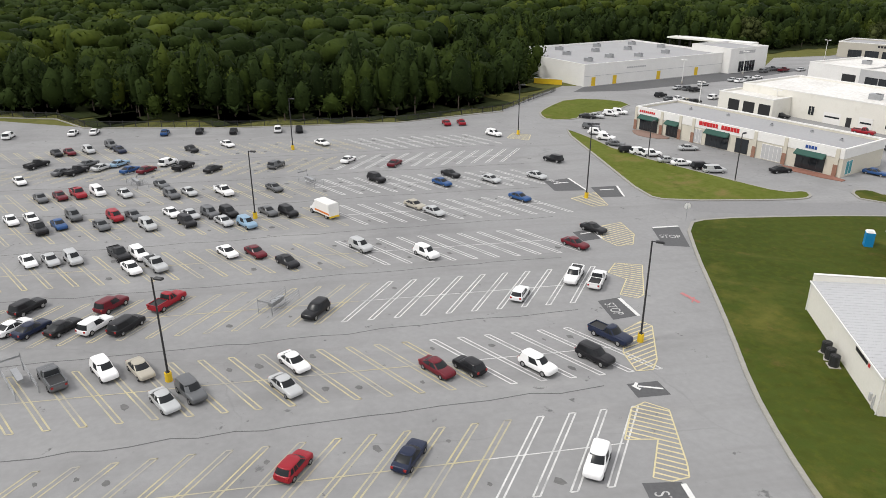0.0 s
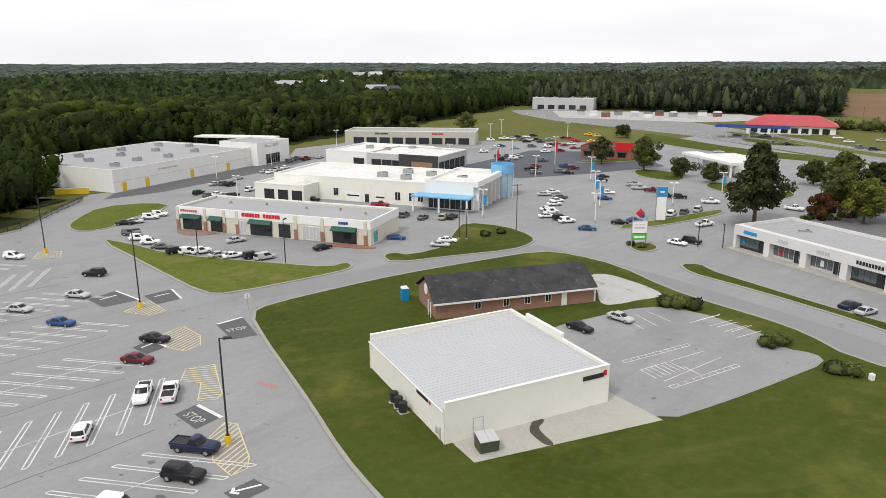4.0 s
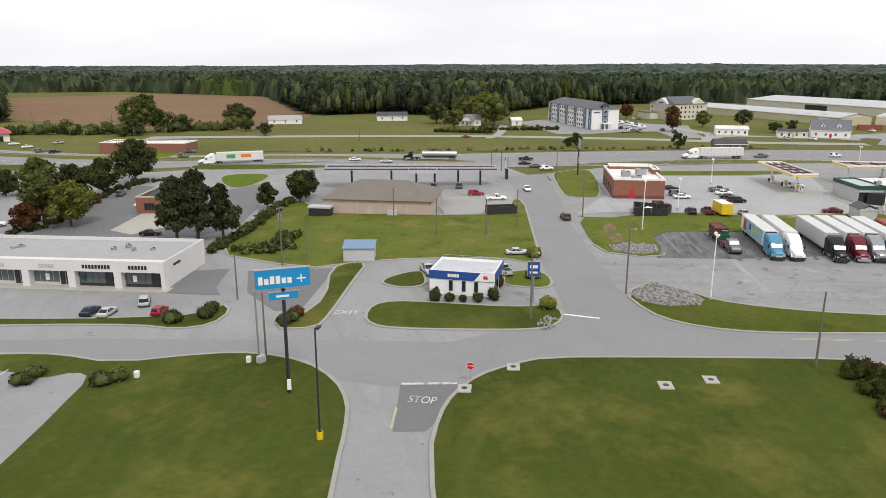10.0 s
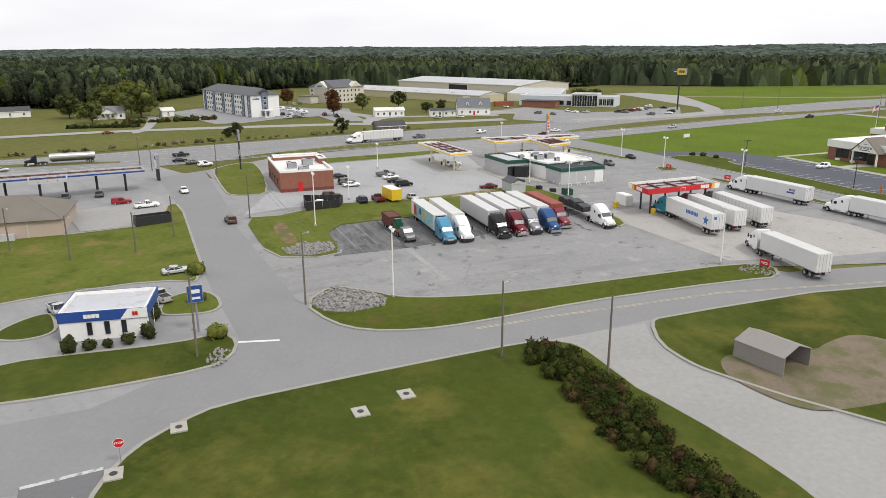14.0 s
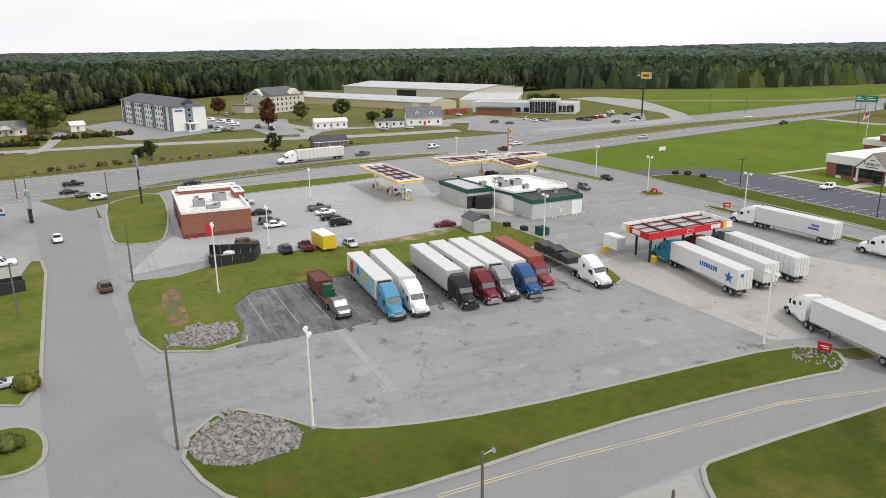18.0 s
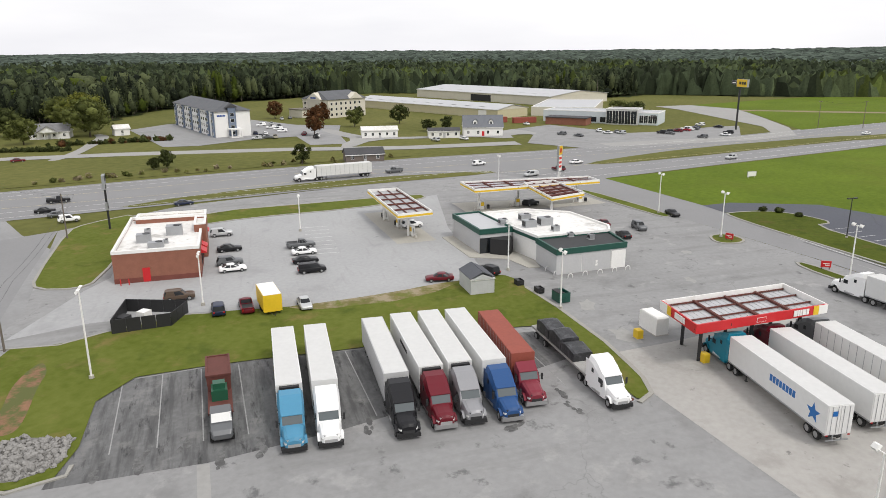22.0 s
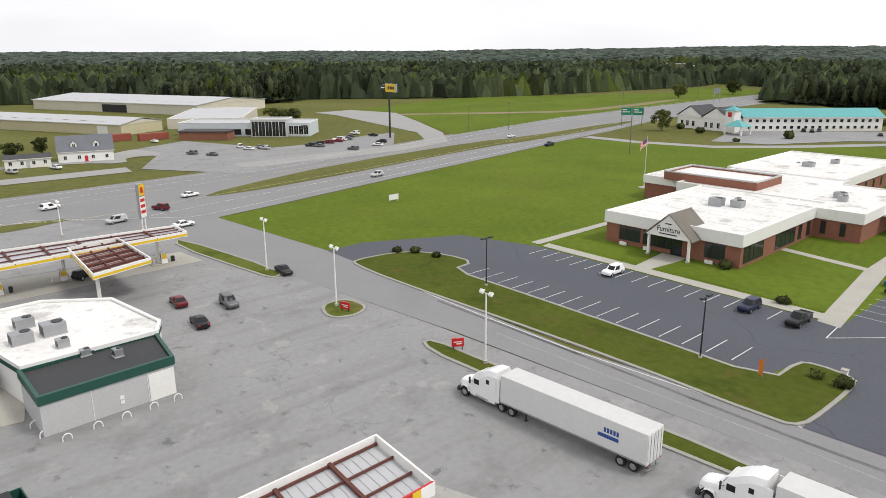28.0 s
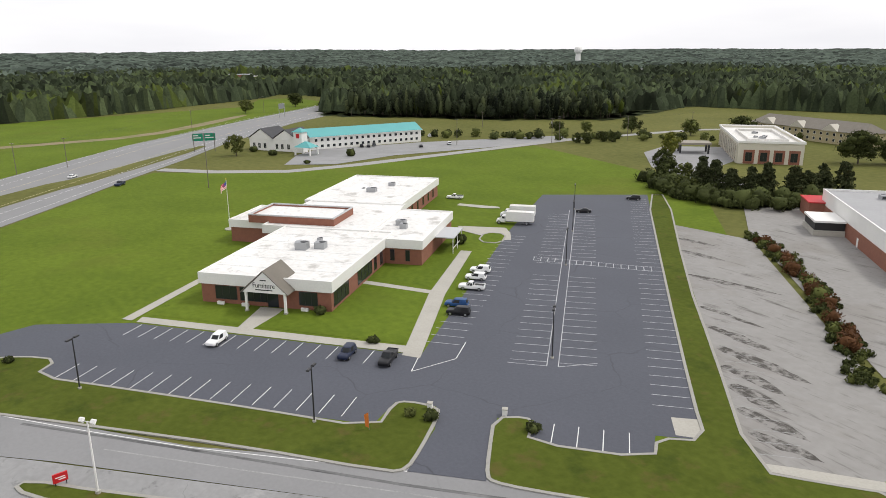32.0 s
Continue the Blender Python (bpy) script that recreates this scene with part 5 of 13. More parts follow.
def sports_shop():
    t, L = site("sports_shop", (-93.1, 139.4), (-45.4, 133.7), "long cream shop row with green awnings and white parapet")
    D, h = 14.3, 5.2
    block(t, 0, 0, L, D, h, CREAM, ROOF_G, 0.6)
    part("parapet_band", M().box(-0.08, -0.1, 3.45, L + 0.08, -0.003, h - 0.21), WHITE, t)
    part("parapet_band", M().box(L + 0.003, -0.1, 3.45, L + 0.1, D, h - 0.21), WHITE, t)
    for x in (0.3, 7.6, 12.6, 16.0, 30.6, 37.0, 46.9):
        part("pilaster", M().box(x - 0.35, -0.22, 0, x + 0.35, -0.101, h - 0.1), CREAM, t)
        part("pilaster_base", M().box(x - 0.4, -0.28, 0, x + 0.4, -0.221, 2.2), PINKBRICK, t)
    for x0, x1 in ((1.4, 6.6), (8.9, 12.3), (19.2, 24.8), (39.2, 44.9)):
        awning(t, x0, x1, 2.75, 3.7, 1.1, GREENPAINT)
        window(t, x0 + 0.1, -0.06, 0.15, x1 - x0 - 0.2, 2.6, 0, 4, DARKSTEEL)
    for x0, w, c in ((15.4, 2.9, 4), (26.4, 2.8, 2), (32.2, 4.2, 5)):
        window(t, x0, -0.06, 0.2, w, 2.9, 0, c, WHITE if c != 2 else DARKSTEEL, GREYWALL if c != 2 else PANE)
    window(t, L, 1.2, 0.3, 2.2, 2.6, 90, 2, WHITE, mat("teal_pane", (0.1, 0.35, 0.38), 0.2))
    signbars(t, 17.3, -0.1, 4.05, (0.7, 0.3, 0.65, 0.65, 0.55, 0.55, 0.55), 0.85, REDPAINT)
    signbars(t, 22.7, -0.1, 4.05, (0.6, 0.6, 0.65, 0.65, 0.55, 0.6), 0.85, REDPAINT)
    signbars(t, 1.2, -0.1, 4.1, (0.4,) * 8, 0.5, REDPAINT, 0.16)
    signbars(t, 40.8, -0.1, 4.05, (0.5, 0.4, 0.5, 0.4), 0.6, NAVY, 0.12)
    part("shop_light", M().box(1.6, -0.04, 2.0, 6.4, -0.02, 2.15), BLUE, t, "blue window trim")
    units(t, h - 0.6, 0, (8, 9, 0.5, 0.5, 0.5), (17, 10, 0.5, 0.5, 0.5), (28, 9, 0.5, 0.5, 0.5), (36, 10, 0.5, 0.5, 0.5), (43, 8, 0.5, 0.5, 0.5))
    lay("paving", rounded([on(t, 0.5, -0.3), on(t, 11, -0.3), on(t, 11, -3.0), on(t, 6, -5.2), on(t, 2, -3.2)], 1), 0.13, mat("brick_paving", (0.3, 0.2, 0.16), 0.9, 0.2, 0.5, 6.0), "reddish brick paving before the shops", 0.12)
    lay("paving", rounded([on(t, 38, -0.3), on(t, 49.5, -0.3), on(t, 49.5, -2.6), on(t, 37, -3.2)], 1), 0.13, mat("red_paving", (0.3, 0.14, 0.1), 0.9, 0.2, 0.5, 6.0), "reddish brick paving before the shops", 0.12)


sports_shop()


def big_store():
    t, L = site("big_store", (-136.8, 175.6), (-123.8, 236.0), "large white metal store with a pale grey roof")
    D, h = 46.0, 6.6
    block(t, 0, 0, L, D, h, WHITE, ROOF_G, 0.5)
    block(t, L - 2.0, -3.2, L + 16.5, 14, 8.2, WHITE, ROOF_G, 0.6)
    window(t, L + 2.5, -3.25, 0.2, 8.0, 3.6, 0, 6, GREYWALL)
    signbars(t, L + 2.2, -3.2, 6.3, (0.9, 0.9, 0.3, 0.9, 0.6, 0.8, 0.7, 0.7, 0.8), 1.0, GREYWALL, 0.15)
    for x in (3.0, 11.5, 30, 47):
        part("door", M().box(x, -0.06, 0, x + 1.5, 0.02, 2.6), YELLOW, t, "yellow steel door")
    signbars(t, 17, -0.02, 4.4, (0.7,) * 9, 0.45, GREYWALL, 0.2)
    part("cladding_seam", M().box(0.1, -0.04, 2.95, L - 2.1, -0.003, 3.05), GREYWALL, t)
    for i, (x, y) in enumerate(((8, 8), (20, 12), (30, 9), (44, 11), (12, 24), (26, 26), (40, 25), (55, 24), (18, 36), (36, 37), (52, 36))):
        units(t, h - 0.5, 10, (x, y, 2.4, 1.8, 1.2))
    w = thing("garden_wall", -146, 172, None, 25, "low yellow wall beside the white store", "wall")
    part("panel", M().box(-6, -0.1, 0, 3, 0.1, 1.6), YELLOW, w)
    part("panel", M().box(-6.1, -0.15, 1.6, 3.1, 0.15, 1.75), WHITE, w)
    c = thing("canopy", -150, 279, None, 0, "white flat roofed open canopy behind the store", "canopy")
    part("roof", M().box(-22, -4, 5.0, 14, 4, 5.6), WHITE, c)
    for i in range(8):
        part("post", M().box(-21 + i * 4.9, -3.8, 0, -20.6 + i * 4.9, -3.4, 5.0), DARKSTEEL, c)
        part("post", M().box(-21 + i * 4.9, 3.4, 0, -20.6 + i * 4.9, 3.8, 5.0), DARKSTEEL, c)


big_store()
lay("pavement", [(-136.2, 174.5), (-122.6, 236), (-119, 262), (-108, 262), (-112, 225), (-124, 180), (-133, 166)], 0.012, BLACK_TOP, "fresh black asphalt strip beside the white store")
lay("pavement", [(-62, 232), (-48, 254), (-30, 300), (10, 300), (22, 262), (-5, 240), (-26, 226)], 0.012, DARK_LOT, "dark asphalt display lot")


SKY_B = mat("pale_sign_blue", (0.16, 0.42, 0.68), 0.35, 0.05, 0.5, 4.0)


def dealership():
    t, L = site("car_dealership", (-90, 182.4), (-43.9, 175.0), "cream car dealership with a blue corner tower")
    block(t, 0, 0, L, 24, 6.3, OFFWHITE, ROOF_W, 0.5)
    block(t, -1.5, -7.2, 14.2, 3, 4.7, OFFWHITE, ROOF_W, 0.4)
    # black panels on the uncut wall stand for the shade inside open bays
    for x in (1.6, 6.0, 10.4):
        part("bay_opening", M().box(x, -7.24, 0, x + 3.2, -7.19, 3.2), BLACK, t, "black panel for the shade inside a service bay")
    for x, w, hh, mt in ((23, 4.2, 2.6, WHITE), (28.6, 1.2, 2.2, DARKSTEEL), (31.5, 3.2, 2.8, WHITE)):
        part("door", M().box(x, -0.06, 0, x + w, 0.02, hh), mt, t, "white roll-up service door" if mt is WHITE else "")
        if w > 2:
            part("door_window", M().box(x + 0.3, -0.08, 1.4, x + w - 0.3, -0.061, 1.8), PANE, t)
    for x in (19, 37.5, 41.5, 44.0):
        window(t, x, -0.05, 1.2, 1.6, 2.2, 0, 2, OFFWHITE)
    # showroom
    block(t, L, -1.0, L + 13, 22, 7.3, WHITE, ROOF_W, 0.6)
    for i in range(4):
        window(t, L + 0.8 + i * 3.0, -1.06, 0.2, 2.8, 3.0, 0, 2, WHITE)
    for i in range(6):
        window(t, L + 13, 0.2 + i * 3.4, 0.3, 3.1, 4.4, 90, 2, WHITE)
        part("fin", M().box(L + 12.9, -0.1 + i * 3.4, 0, L + 14.2, 0.15 + i * 3.4, 6.9), WHITE, t)
    part("entrance_canopy", M().box(L - 2.0, -6.0, 3.7, L + 13.6, -1.0, 4.0), SKY_B, t, "pale blue entrance canopy")
    for x in (L - 1.5, L + 5.5, L + 12.9):
        part("column", M().rod((x, -5.6, 0), (x, -5.6, 3.5), 0.25, n=10), WHITE, t)
    circ = lambda r: [(L + 13.5 + r * math.cos(math.pi * i / 12), 21.5 + r * math.sin(math.pi * i / 12)) for i in range(24)]
    part("tower_band", M().ring(circ(3.2), circ(3.0), 6.6, 9.2), SKY_B, t, "pale blue round tower band")
    part("tower_glass", M().ring(circ(2.7), circ(2.6), 0, 7.0), mat("pale_tower_glass", (0.45, 0.58, 0.66), 0.15, 0.05), t, "pale glazed tower")
    for i in range(0, 24, 3):
        part("tower_column", M().rod((*circ(3.1)[i], 0), (*circ(3.1)[i], 6.6), 0.14, n=6), SKY_B if i % 2 else WHITE, t)
    part("arch", M().box(L + 13.0, -1.4, 6.2, L + 14.3, 22, 7.6), WHITE, t)
    units(t, 5.8, 0, (30, 8, 2.6, 2, 1.3), (38, 6, 2.6, 2, 1.3), (42, 14, 2.6, 2, 1.3), (34, 16, 2.6, 2, 1.3), (L + 6, 10, 2.6, 2, 1.3))
    u, L2 = site("car_dealership", (-99, 243.2), (-68.7, 235.5), "white dealership with a black showroom front")
    block(u, 0, 0, L2, 26, 5.4, WHITE, ROOF_W, 0.5)
    block(u, L2 - 12, -2.5, L2 + 16, 20, 5.8, GREYWALL, ROOF_W, 0.5, WHITE)
    part("front_panel", M().box(L2 + 1, -2.62, 0, L2 + 16.1, -2.503, 5.9), ROOF_DARK, u, "black showroom front")
    part("front_panel", M().box(L2 + 6, -2.66, 0, L2 + 14, -2.622, 3.6), mat("wood_cladding", (0.3, 0.2, 0.12), 0.7, 0.2), u, "wooden entrance cladding")
    for i in range(6):
        window(u, L2 - 10 + i * 4.2, -2.55, 0.2, 3.9, 3.4, 0, 2, DARKSTEEL)
    for i in range(5):
        window(u, L2 + 16, -1.5 + i * 4.0, 0.2, 3.7, 3.6, 90, 2, STEEL)
    part("bay_opening", M().box(12, -0.05, 0, 16.5, 0.02, 3.2), BLACK, u)
    units(u, 4.9, 0, (10, 14, 2.4, 2, 1.2), (20, 10, 2.4, 2, 1.2), (26, 18, 2.4, 2, 1.2))
    v, L3 = site("car_dealership", (-115.8, 308), (-56.5, 314), "low tan dealership with a shaded front")
    block(v, 0, 0, L3, 18, 5.8, TAN, ROOF_G, 0.6)
    for i in range(9):
        window(v, 4 + i * 6.0, -0.05, 0.2, 4.8, 2.8, 0, 3, DARKSTEEL)
    signbars(v, 14, -0.02, 4.3, (0.8,) * 6, 0.8, BLACK, 0.25)
    signbars(v, 40, -0.02, 4.3, (0.8,) * 5, 0.8, REDPAINT, 0.25)


dealership()


def strip_mall():
    t, L = site("strip_mall", (27.0, 146.3), (51.6, 114.2), "white strip mall with five glazed shopfronts")
    D, h = 16.2, 4.8
    pts = [(0.0, 1.3), (L, 1.3), (L, D), (0, D)]
    part("wall", M().ring(pts, inset(pts, 0.3), -0.8, h), MALLWALL, t)
    part("fascia", M().box(0, 0, 2.95, L, 1.3, h), MALLWALL, t)
    part("roof", M().box(0.3, 0.3, h - 0.75, L - 0.3, D - 0.3, h - 0.55), ROOF_G, t)
    part("parapet", M().ring([(0, 0), (L, 0), (L, D), (0, D)], [(0.3, 0.3), (L - 0.3, 0.3), (L - 0.3, D - 0.3), (0.3, D - 0.3)], h - 0.02, h + 0.05), MALLWALL, t)
    part("walkway", M().box(-0.5, -1.3, -0.5, L + 0.8, 1.3, 0.14), CONCRETE, t)
    n = 5
    for i in range(n + 1):
        x = i * L / n
        part("pillar", M().box(max(0, x - 0.65), 0.02, 0.1, min(L, x + 0.65), 1.3, 2.95), MALLWALL, t)
    # pane colour lightened in place of the reflections on the shopfronts
    shopglass = glass("reflection_paled_glass", (0.1, 0.115, 0.12), 0.06)
    for i in range(n):
        w = L / n - 1.4
        window(t, i * L / n + 0.7, 1.25, 0.55, w - 2.1, 2.35, 0, 4, ROOF_METAL if i in (1, 2) else DARKSTEEL, shopglass)
        part("stall_riser", M().box(i * L / n + 0.7, 1.15, 0.14, i * L / n + w - 1.4, 1.29, 0.55), GREYWALL if i in (1, 2) else DARKSTEEL, t)
        window(t, i * L / n + w - 1.4, 1.25, 0.15, 2.1, 2.75, 0, 2, ROOF_METAL if i in (1, 2) else DARKSTEEL, name="door")
        part("poster", M().box(i * L / n + 1.2 + 0.8 * (i % 3), 1.13, 1.0, i * L / n + 1.9 + 0.8 * (i % 3), 1.16, 2.1), (BLUE, REDPAINT, WHITE, GREENPAINT, WHITE)[i], t, "small window poster")
    for i in range(1, 12):
        part("roof_seam", M().box(i * L / 12 - 0.04, 0.35, h - 0.55, i * L / 12 + 0.04, D - 0.35, h - 0.51), GREYWALL, t)
    for x, w, mt in ((2.4, 3.2, BLUE), (10.6, 2.6, GREYWALL), (18.8, 2.8, GREYWALL), (26.4, 5.0, BLACK), (34.4, 3.6, BLACK)):
        signbars(t, x, -0.02, 3.5, (w,) if mt is BLUE else (0.4,) * int(w / 0.55), 0.65, mt, 0.15)
    signbars(t, L + 0.02, 3.5, 3.3, (0.4,) * 5, 0.4, BLACK, 0.15, 90)
    units(t, h - 0.55, 0, (9, 9, 2.2, 1.0, 0.5), (27, 9, 0.7, 0.7, 0.6), (29, 10.5, 0.9, 0.7, 0.7), (31, 8.5, 0.6, 0.6, 0.6), (34, 9.5, 0.8, 0.6, 0.5), (28, 12, 0.5, 0.5, 0.5))


strip_mall()


def fuel_shop():
    t, L = site("fuel_shop", (104.6, 139.8), (119.4, 117.9), "tan fuel station shop with a brown hipped roof")
    D = 17.5
    pts = [(0, 0), (L, 0), (L, D), (0, D)]
    part("wall", M().ring(pts, inset(pts, 0.3), -0.8, 3.5), mat("pinkish_wall", (0.5, 0.4, 0.33), 0.85, 0.1, 0.3, 4.0), t)
    gable(t, 0, 0, L, D, 3.5, 6.9, SHINGLE_B, TAN, 0.5, "x", 8.0)
    for x in (8.5, 14.2, 20.5):
        part("downpipe", M().box(x, -0.15, 0, x + 0.25, 0, 3.2), TAN, t)
    part("door", M().box(11, -0.05, 0, 12, 0.03, 2.1), TAN, t)
    part("service_box", M().box(16.0, -1.2, 0, 18.5, -0.1, 1.3), GREYWALL, t)
    b = thing("storage_box", *on(t, -2.5, -3.2), None, -56, "grey store shed with a pale roof", "shed")
    part("body", M().box(0, 0, 0, 5.2, 2.6, 2.0), DARKSTEEL, b)
    part("roof", M().box(-0.2, -0.2, 2.0, 5.4, 2.8, 2.4), GREYWALL, b)
    e = thing("screen_fence", 127.8, 107.6, None, -40, "dark timber bin screen beside the lawn", "fence")
    part("panel", M().box(0, -0.08, 0, 7.0, 0.08, 2.0), DARKSTEEL, e)
    part("panel", M().box(0, 2.6, 0, 7.0, 2.76, 2.0), DARKSTEEL, e)
    part("panel", M().box(-0.08, 0, 0, 0.08, 2.7, 2.0), DARKSTEEL, e)
    part("panel", M().box(6.92, 0, 0, 7.08, 2.7, 2.0), DARKSTEEL, e)
    lay("pavement", [(131.6, 104.8), (122, 116), (134, 131), (152, 120), (146, 113.5)], 0.13, CONC_LOT, "pale concrete beside the fuel shop")


fuel_shop()


def canopy(name, pts, z, fascia, depth, label, posts, post_mat, beam=None, bays=4, rim_h=0.9, deck=None, band=None):
    """A fuel canopy seen from above: deck, fascia on four sides, rafters, posts."""
    pts = ccw(pts)
    cx, cy = sum(p[0] for p in pts) / 4, sum(p[1] for p in pts) / 4
    g = gz(cx)
    t = thing(name, cx, cy, g, 0, label, "canopy")
    q = [(x - cx, y - cy) for x, y in pts]
    inner = inset(q, 0.18)
    part("deck", M().prism(inset(q, 0.2), z + 0.15, z + 0.28), deck or ROOF_METAL, t, "ribbed pale metal deck")
    for i in range(4):
        a, b, c, d = q[i], q[(i + 1) % 4], inner[(i + 1) % 4], inner[i]
        part("fascia", M().prism([a, b, c, d], z, z + rim_h), fascia[i], t)
        if band:
            oa, ob = inset(q, -0.02)[i], inset(q, -0.02)[(i + 1) % 4]
            part("fascia_band", M().prism([oa, ob, b, a], z + 0.12, z + rim_h * 0.55), band, t)
    A, B, C, D = [Vector(p) for p in q]
    lng = (B - A).length > (C - B).length
    P0, P1, Q0, Q1 = (A, B, D, C) if lng else (B, C, A, D)
    bm_ = beam or RUST
    for i in range(1, bays):
        k = i / bays
        p, r = P0.lerp(P1, k), Q0.lerp(Q1, k)
        part("rafter", M().rod((p.x, p.y, z + 0.5), (r.x, r.y, z + 0.5), 0.2, n=4), bm_, t)
    for k in (0.04, 0.34, 0.66, 0.96):
        p, r = P0.lerp(Q0, k), P1.lerp(Q1, k)
        part("purlin", M().rod((p.x, p.y, z + 0.45), (r.x, r.y, z + 0.45), 0.12, n=4), bm_, t)
    n = int((P1 - P0).length / 0.8)
    rib = M()
    for i in range(n):
        k = (i + 0.5) / n
        p, r = P0.lerp(P1, k).lerp(Q0.lerp(Q1, k), 0.03), P0.lerp(P1, k).lerp(Q0.lerp(Q1, k), 0.97)
        rib.rod((p.x, p.y, z + 0.31), (r.x, r.y, z + 0.31), 0.035, n=3)
    tagged(part("deck_ribs", rib, GREYWALL, t), kind="stuff")
    for x, y in posts:
        part("post", M().box(x - cx - 0.2, y - cy - 0.2, gz(x) - g - 0.1, x - cx + 0.2, y - cy + 0.2, z + 0.2), post_mat, t)
    return t


canopy("fuel_canopy", [(124.5, 164.0), (157.5, 128.3), (160.9, 131.9), (129.0, 168.5)], 5.0, [GREYWALL] * 4, 1, "long pale fuel canopy with dark red rafters", [(131, 160), (139, 152), (147.5, 143), (152, 138), (156.5, 133.5)], DARKSTEEL, bays=12, band=NAVY)
canopy("fuel_canopy", [(136.5, 142.5), (142, 137), (146.5, 141), (141, 147)], 5.0, [GREYWALL] * 4, 1, "short pale fuel canopy with dark red rafters", [(139, 142)], DARKSTEEL, bays=4)


def oil_shop():
    t, L = site("oil_change_shop", (78.6, 79.6), (83.6, 70.4), "blue and white oil change shop with a shiny roof")
    D, h = 8.2, 3.9
    pts = [(0, 0), (L, 0), (L, D), (0, D)]
    part("wall", M().ring(pts, inset(pts, 0.25), -0.6, h), WHITE, t)
    part("roof", M().box(0.2, 0.2, h - 0.55, L - 0.2, D - 0.2, h - 0.4), SHINY_ROOF, t)
    part("fascia", M().ring(inset(pts, -0.12), inset(pts, -0.003), 2.55, h + 0.02), NAVY, t, "deep blue fascia band")
    part("fascia_stripe", M().loft([[(L - 3.2, -0.16, 2.6), (L + 0.1, -0.16, 2.6), (L + 0.1, -0.16, h), (L - 2.2, -0.16, h)], [(L - 3.2, -0.125, 2.6), (L + 0.1, -0.125, 2.6), (L + 0.1, -0.125, h), (L - 2.2, -0.125, h)]]), WHITE, t)
    signbars(t, 3.0, -0.14, 3.0, (0.4, 0.4, 0.45, 0.4), 0.5, WHITE, 0.06)
    signbars(t, L - 1.7, -0.18, 3.0, (0.3, 0.3), 0.5, REDPAINT, 0.05)
    for x in (3.2, 5.3, 7.3):
        window(t, x, -0.05, 0.7, 0.6, 1.7, 0, 1, DARKSTEEL)
    for x in (0.4, 5.2):
        part("bay_door", M().box(-0.06, 0.6 + x * 0.0 + (0 if x < 1 else 3.8), 0, 0.02, 3.6 + (0 if x < 1 else 3.8), 2.5), PANE, t)
        part("bay_door", M().box(L - 0.02, 0.6 + (0 if x < 1 else 3.8), 0, L + 0.06, 3.6 + (0 if x < 1 else 3.8), 2.5), PANE, t)
    rail = M()
    for i in range(18):
        rail.rod((0.2 + i * (L - 0.4) / 17, D - 0.1, h), (0.2 + i * (L - 0.4) / 17, D - 0.1, h + 0.45), 0.025, n=4)
    rail.rod((0.2, D - 0.1, h + 0.45), (L - 0.2, D - 0.1, h + 0.45), 0.03, n=4)
    part("roof_rail", rail, STEEL, t)
    return t


oil = oil_shop()
sh = thing("store_shed", 81.1, 104.0, None, -47, "grey metal shed with a faded blue roof", "shed")
part("body", M().box(0, 0, 0, 5.7, 3.9, 2.5), GREYWALL, sh)
part("roof", M().loft([[(-0.2, -0.25, 2.55), (5.9, -0.25, 2.55), (5.9, -0.25, 2.67), (-0.2, -0.25, 2.67)], [(-0.2, 4.1, 3.2), (5.9, 4.1, 3.2), (5.9, 4.1, 3.32), (-0.2, 4.1, 3.32)]]), mat("slate_blue_roof", (0.17, 0.26, 0.38), 0.5, 0.1, 0.5, 4.0), sh, "faded blue metal roof")
part("gable_wall", M().prism([(0, 0), (5.7, 0), (5.7, 0.1), (0, 0.1)], 2.5, 2.6).box(0, 3.8, 2.5, 5.7, 3.9, 3.2), GREYWALL, sh)


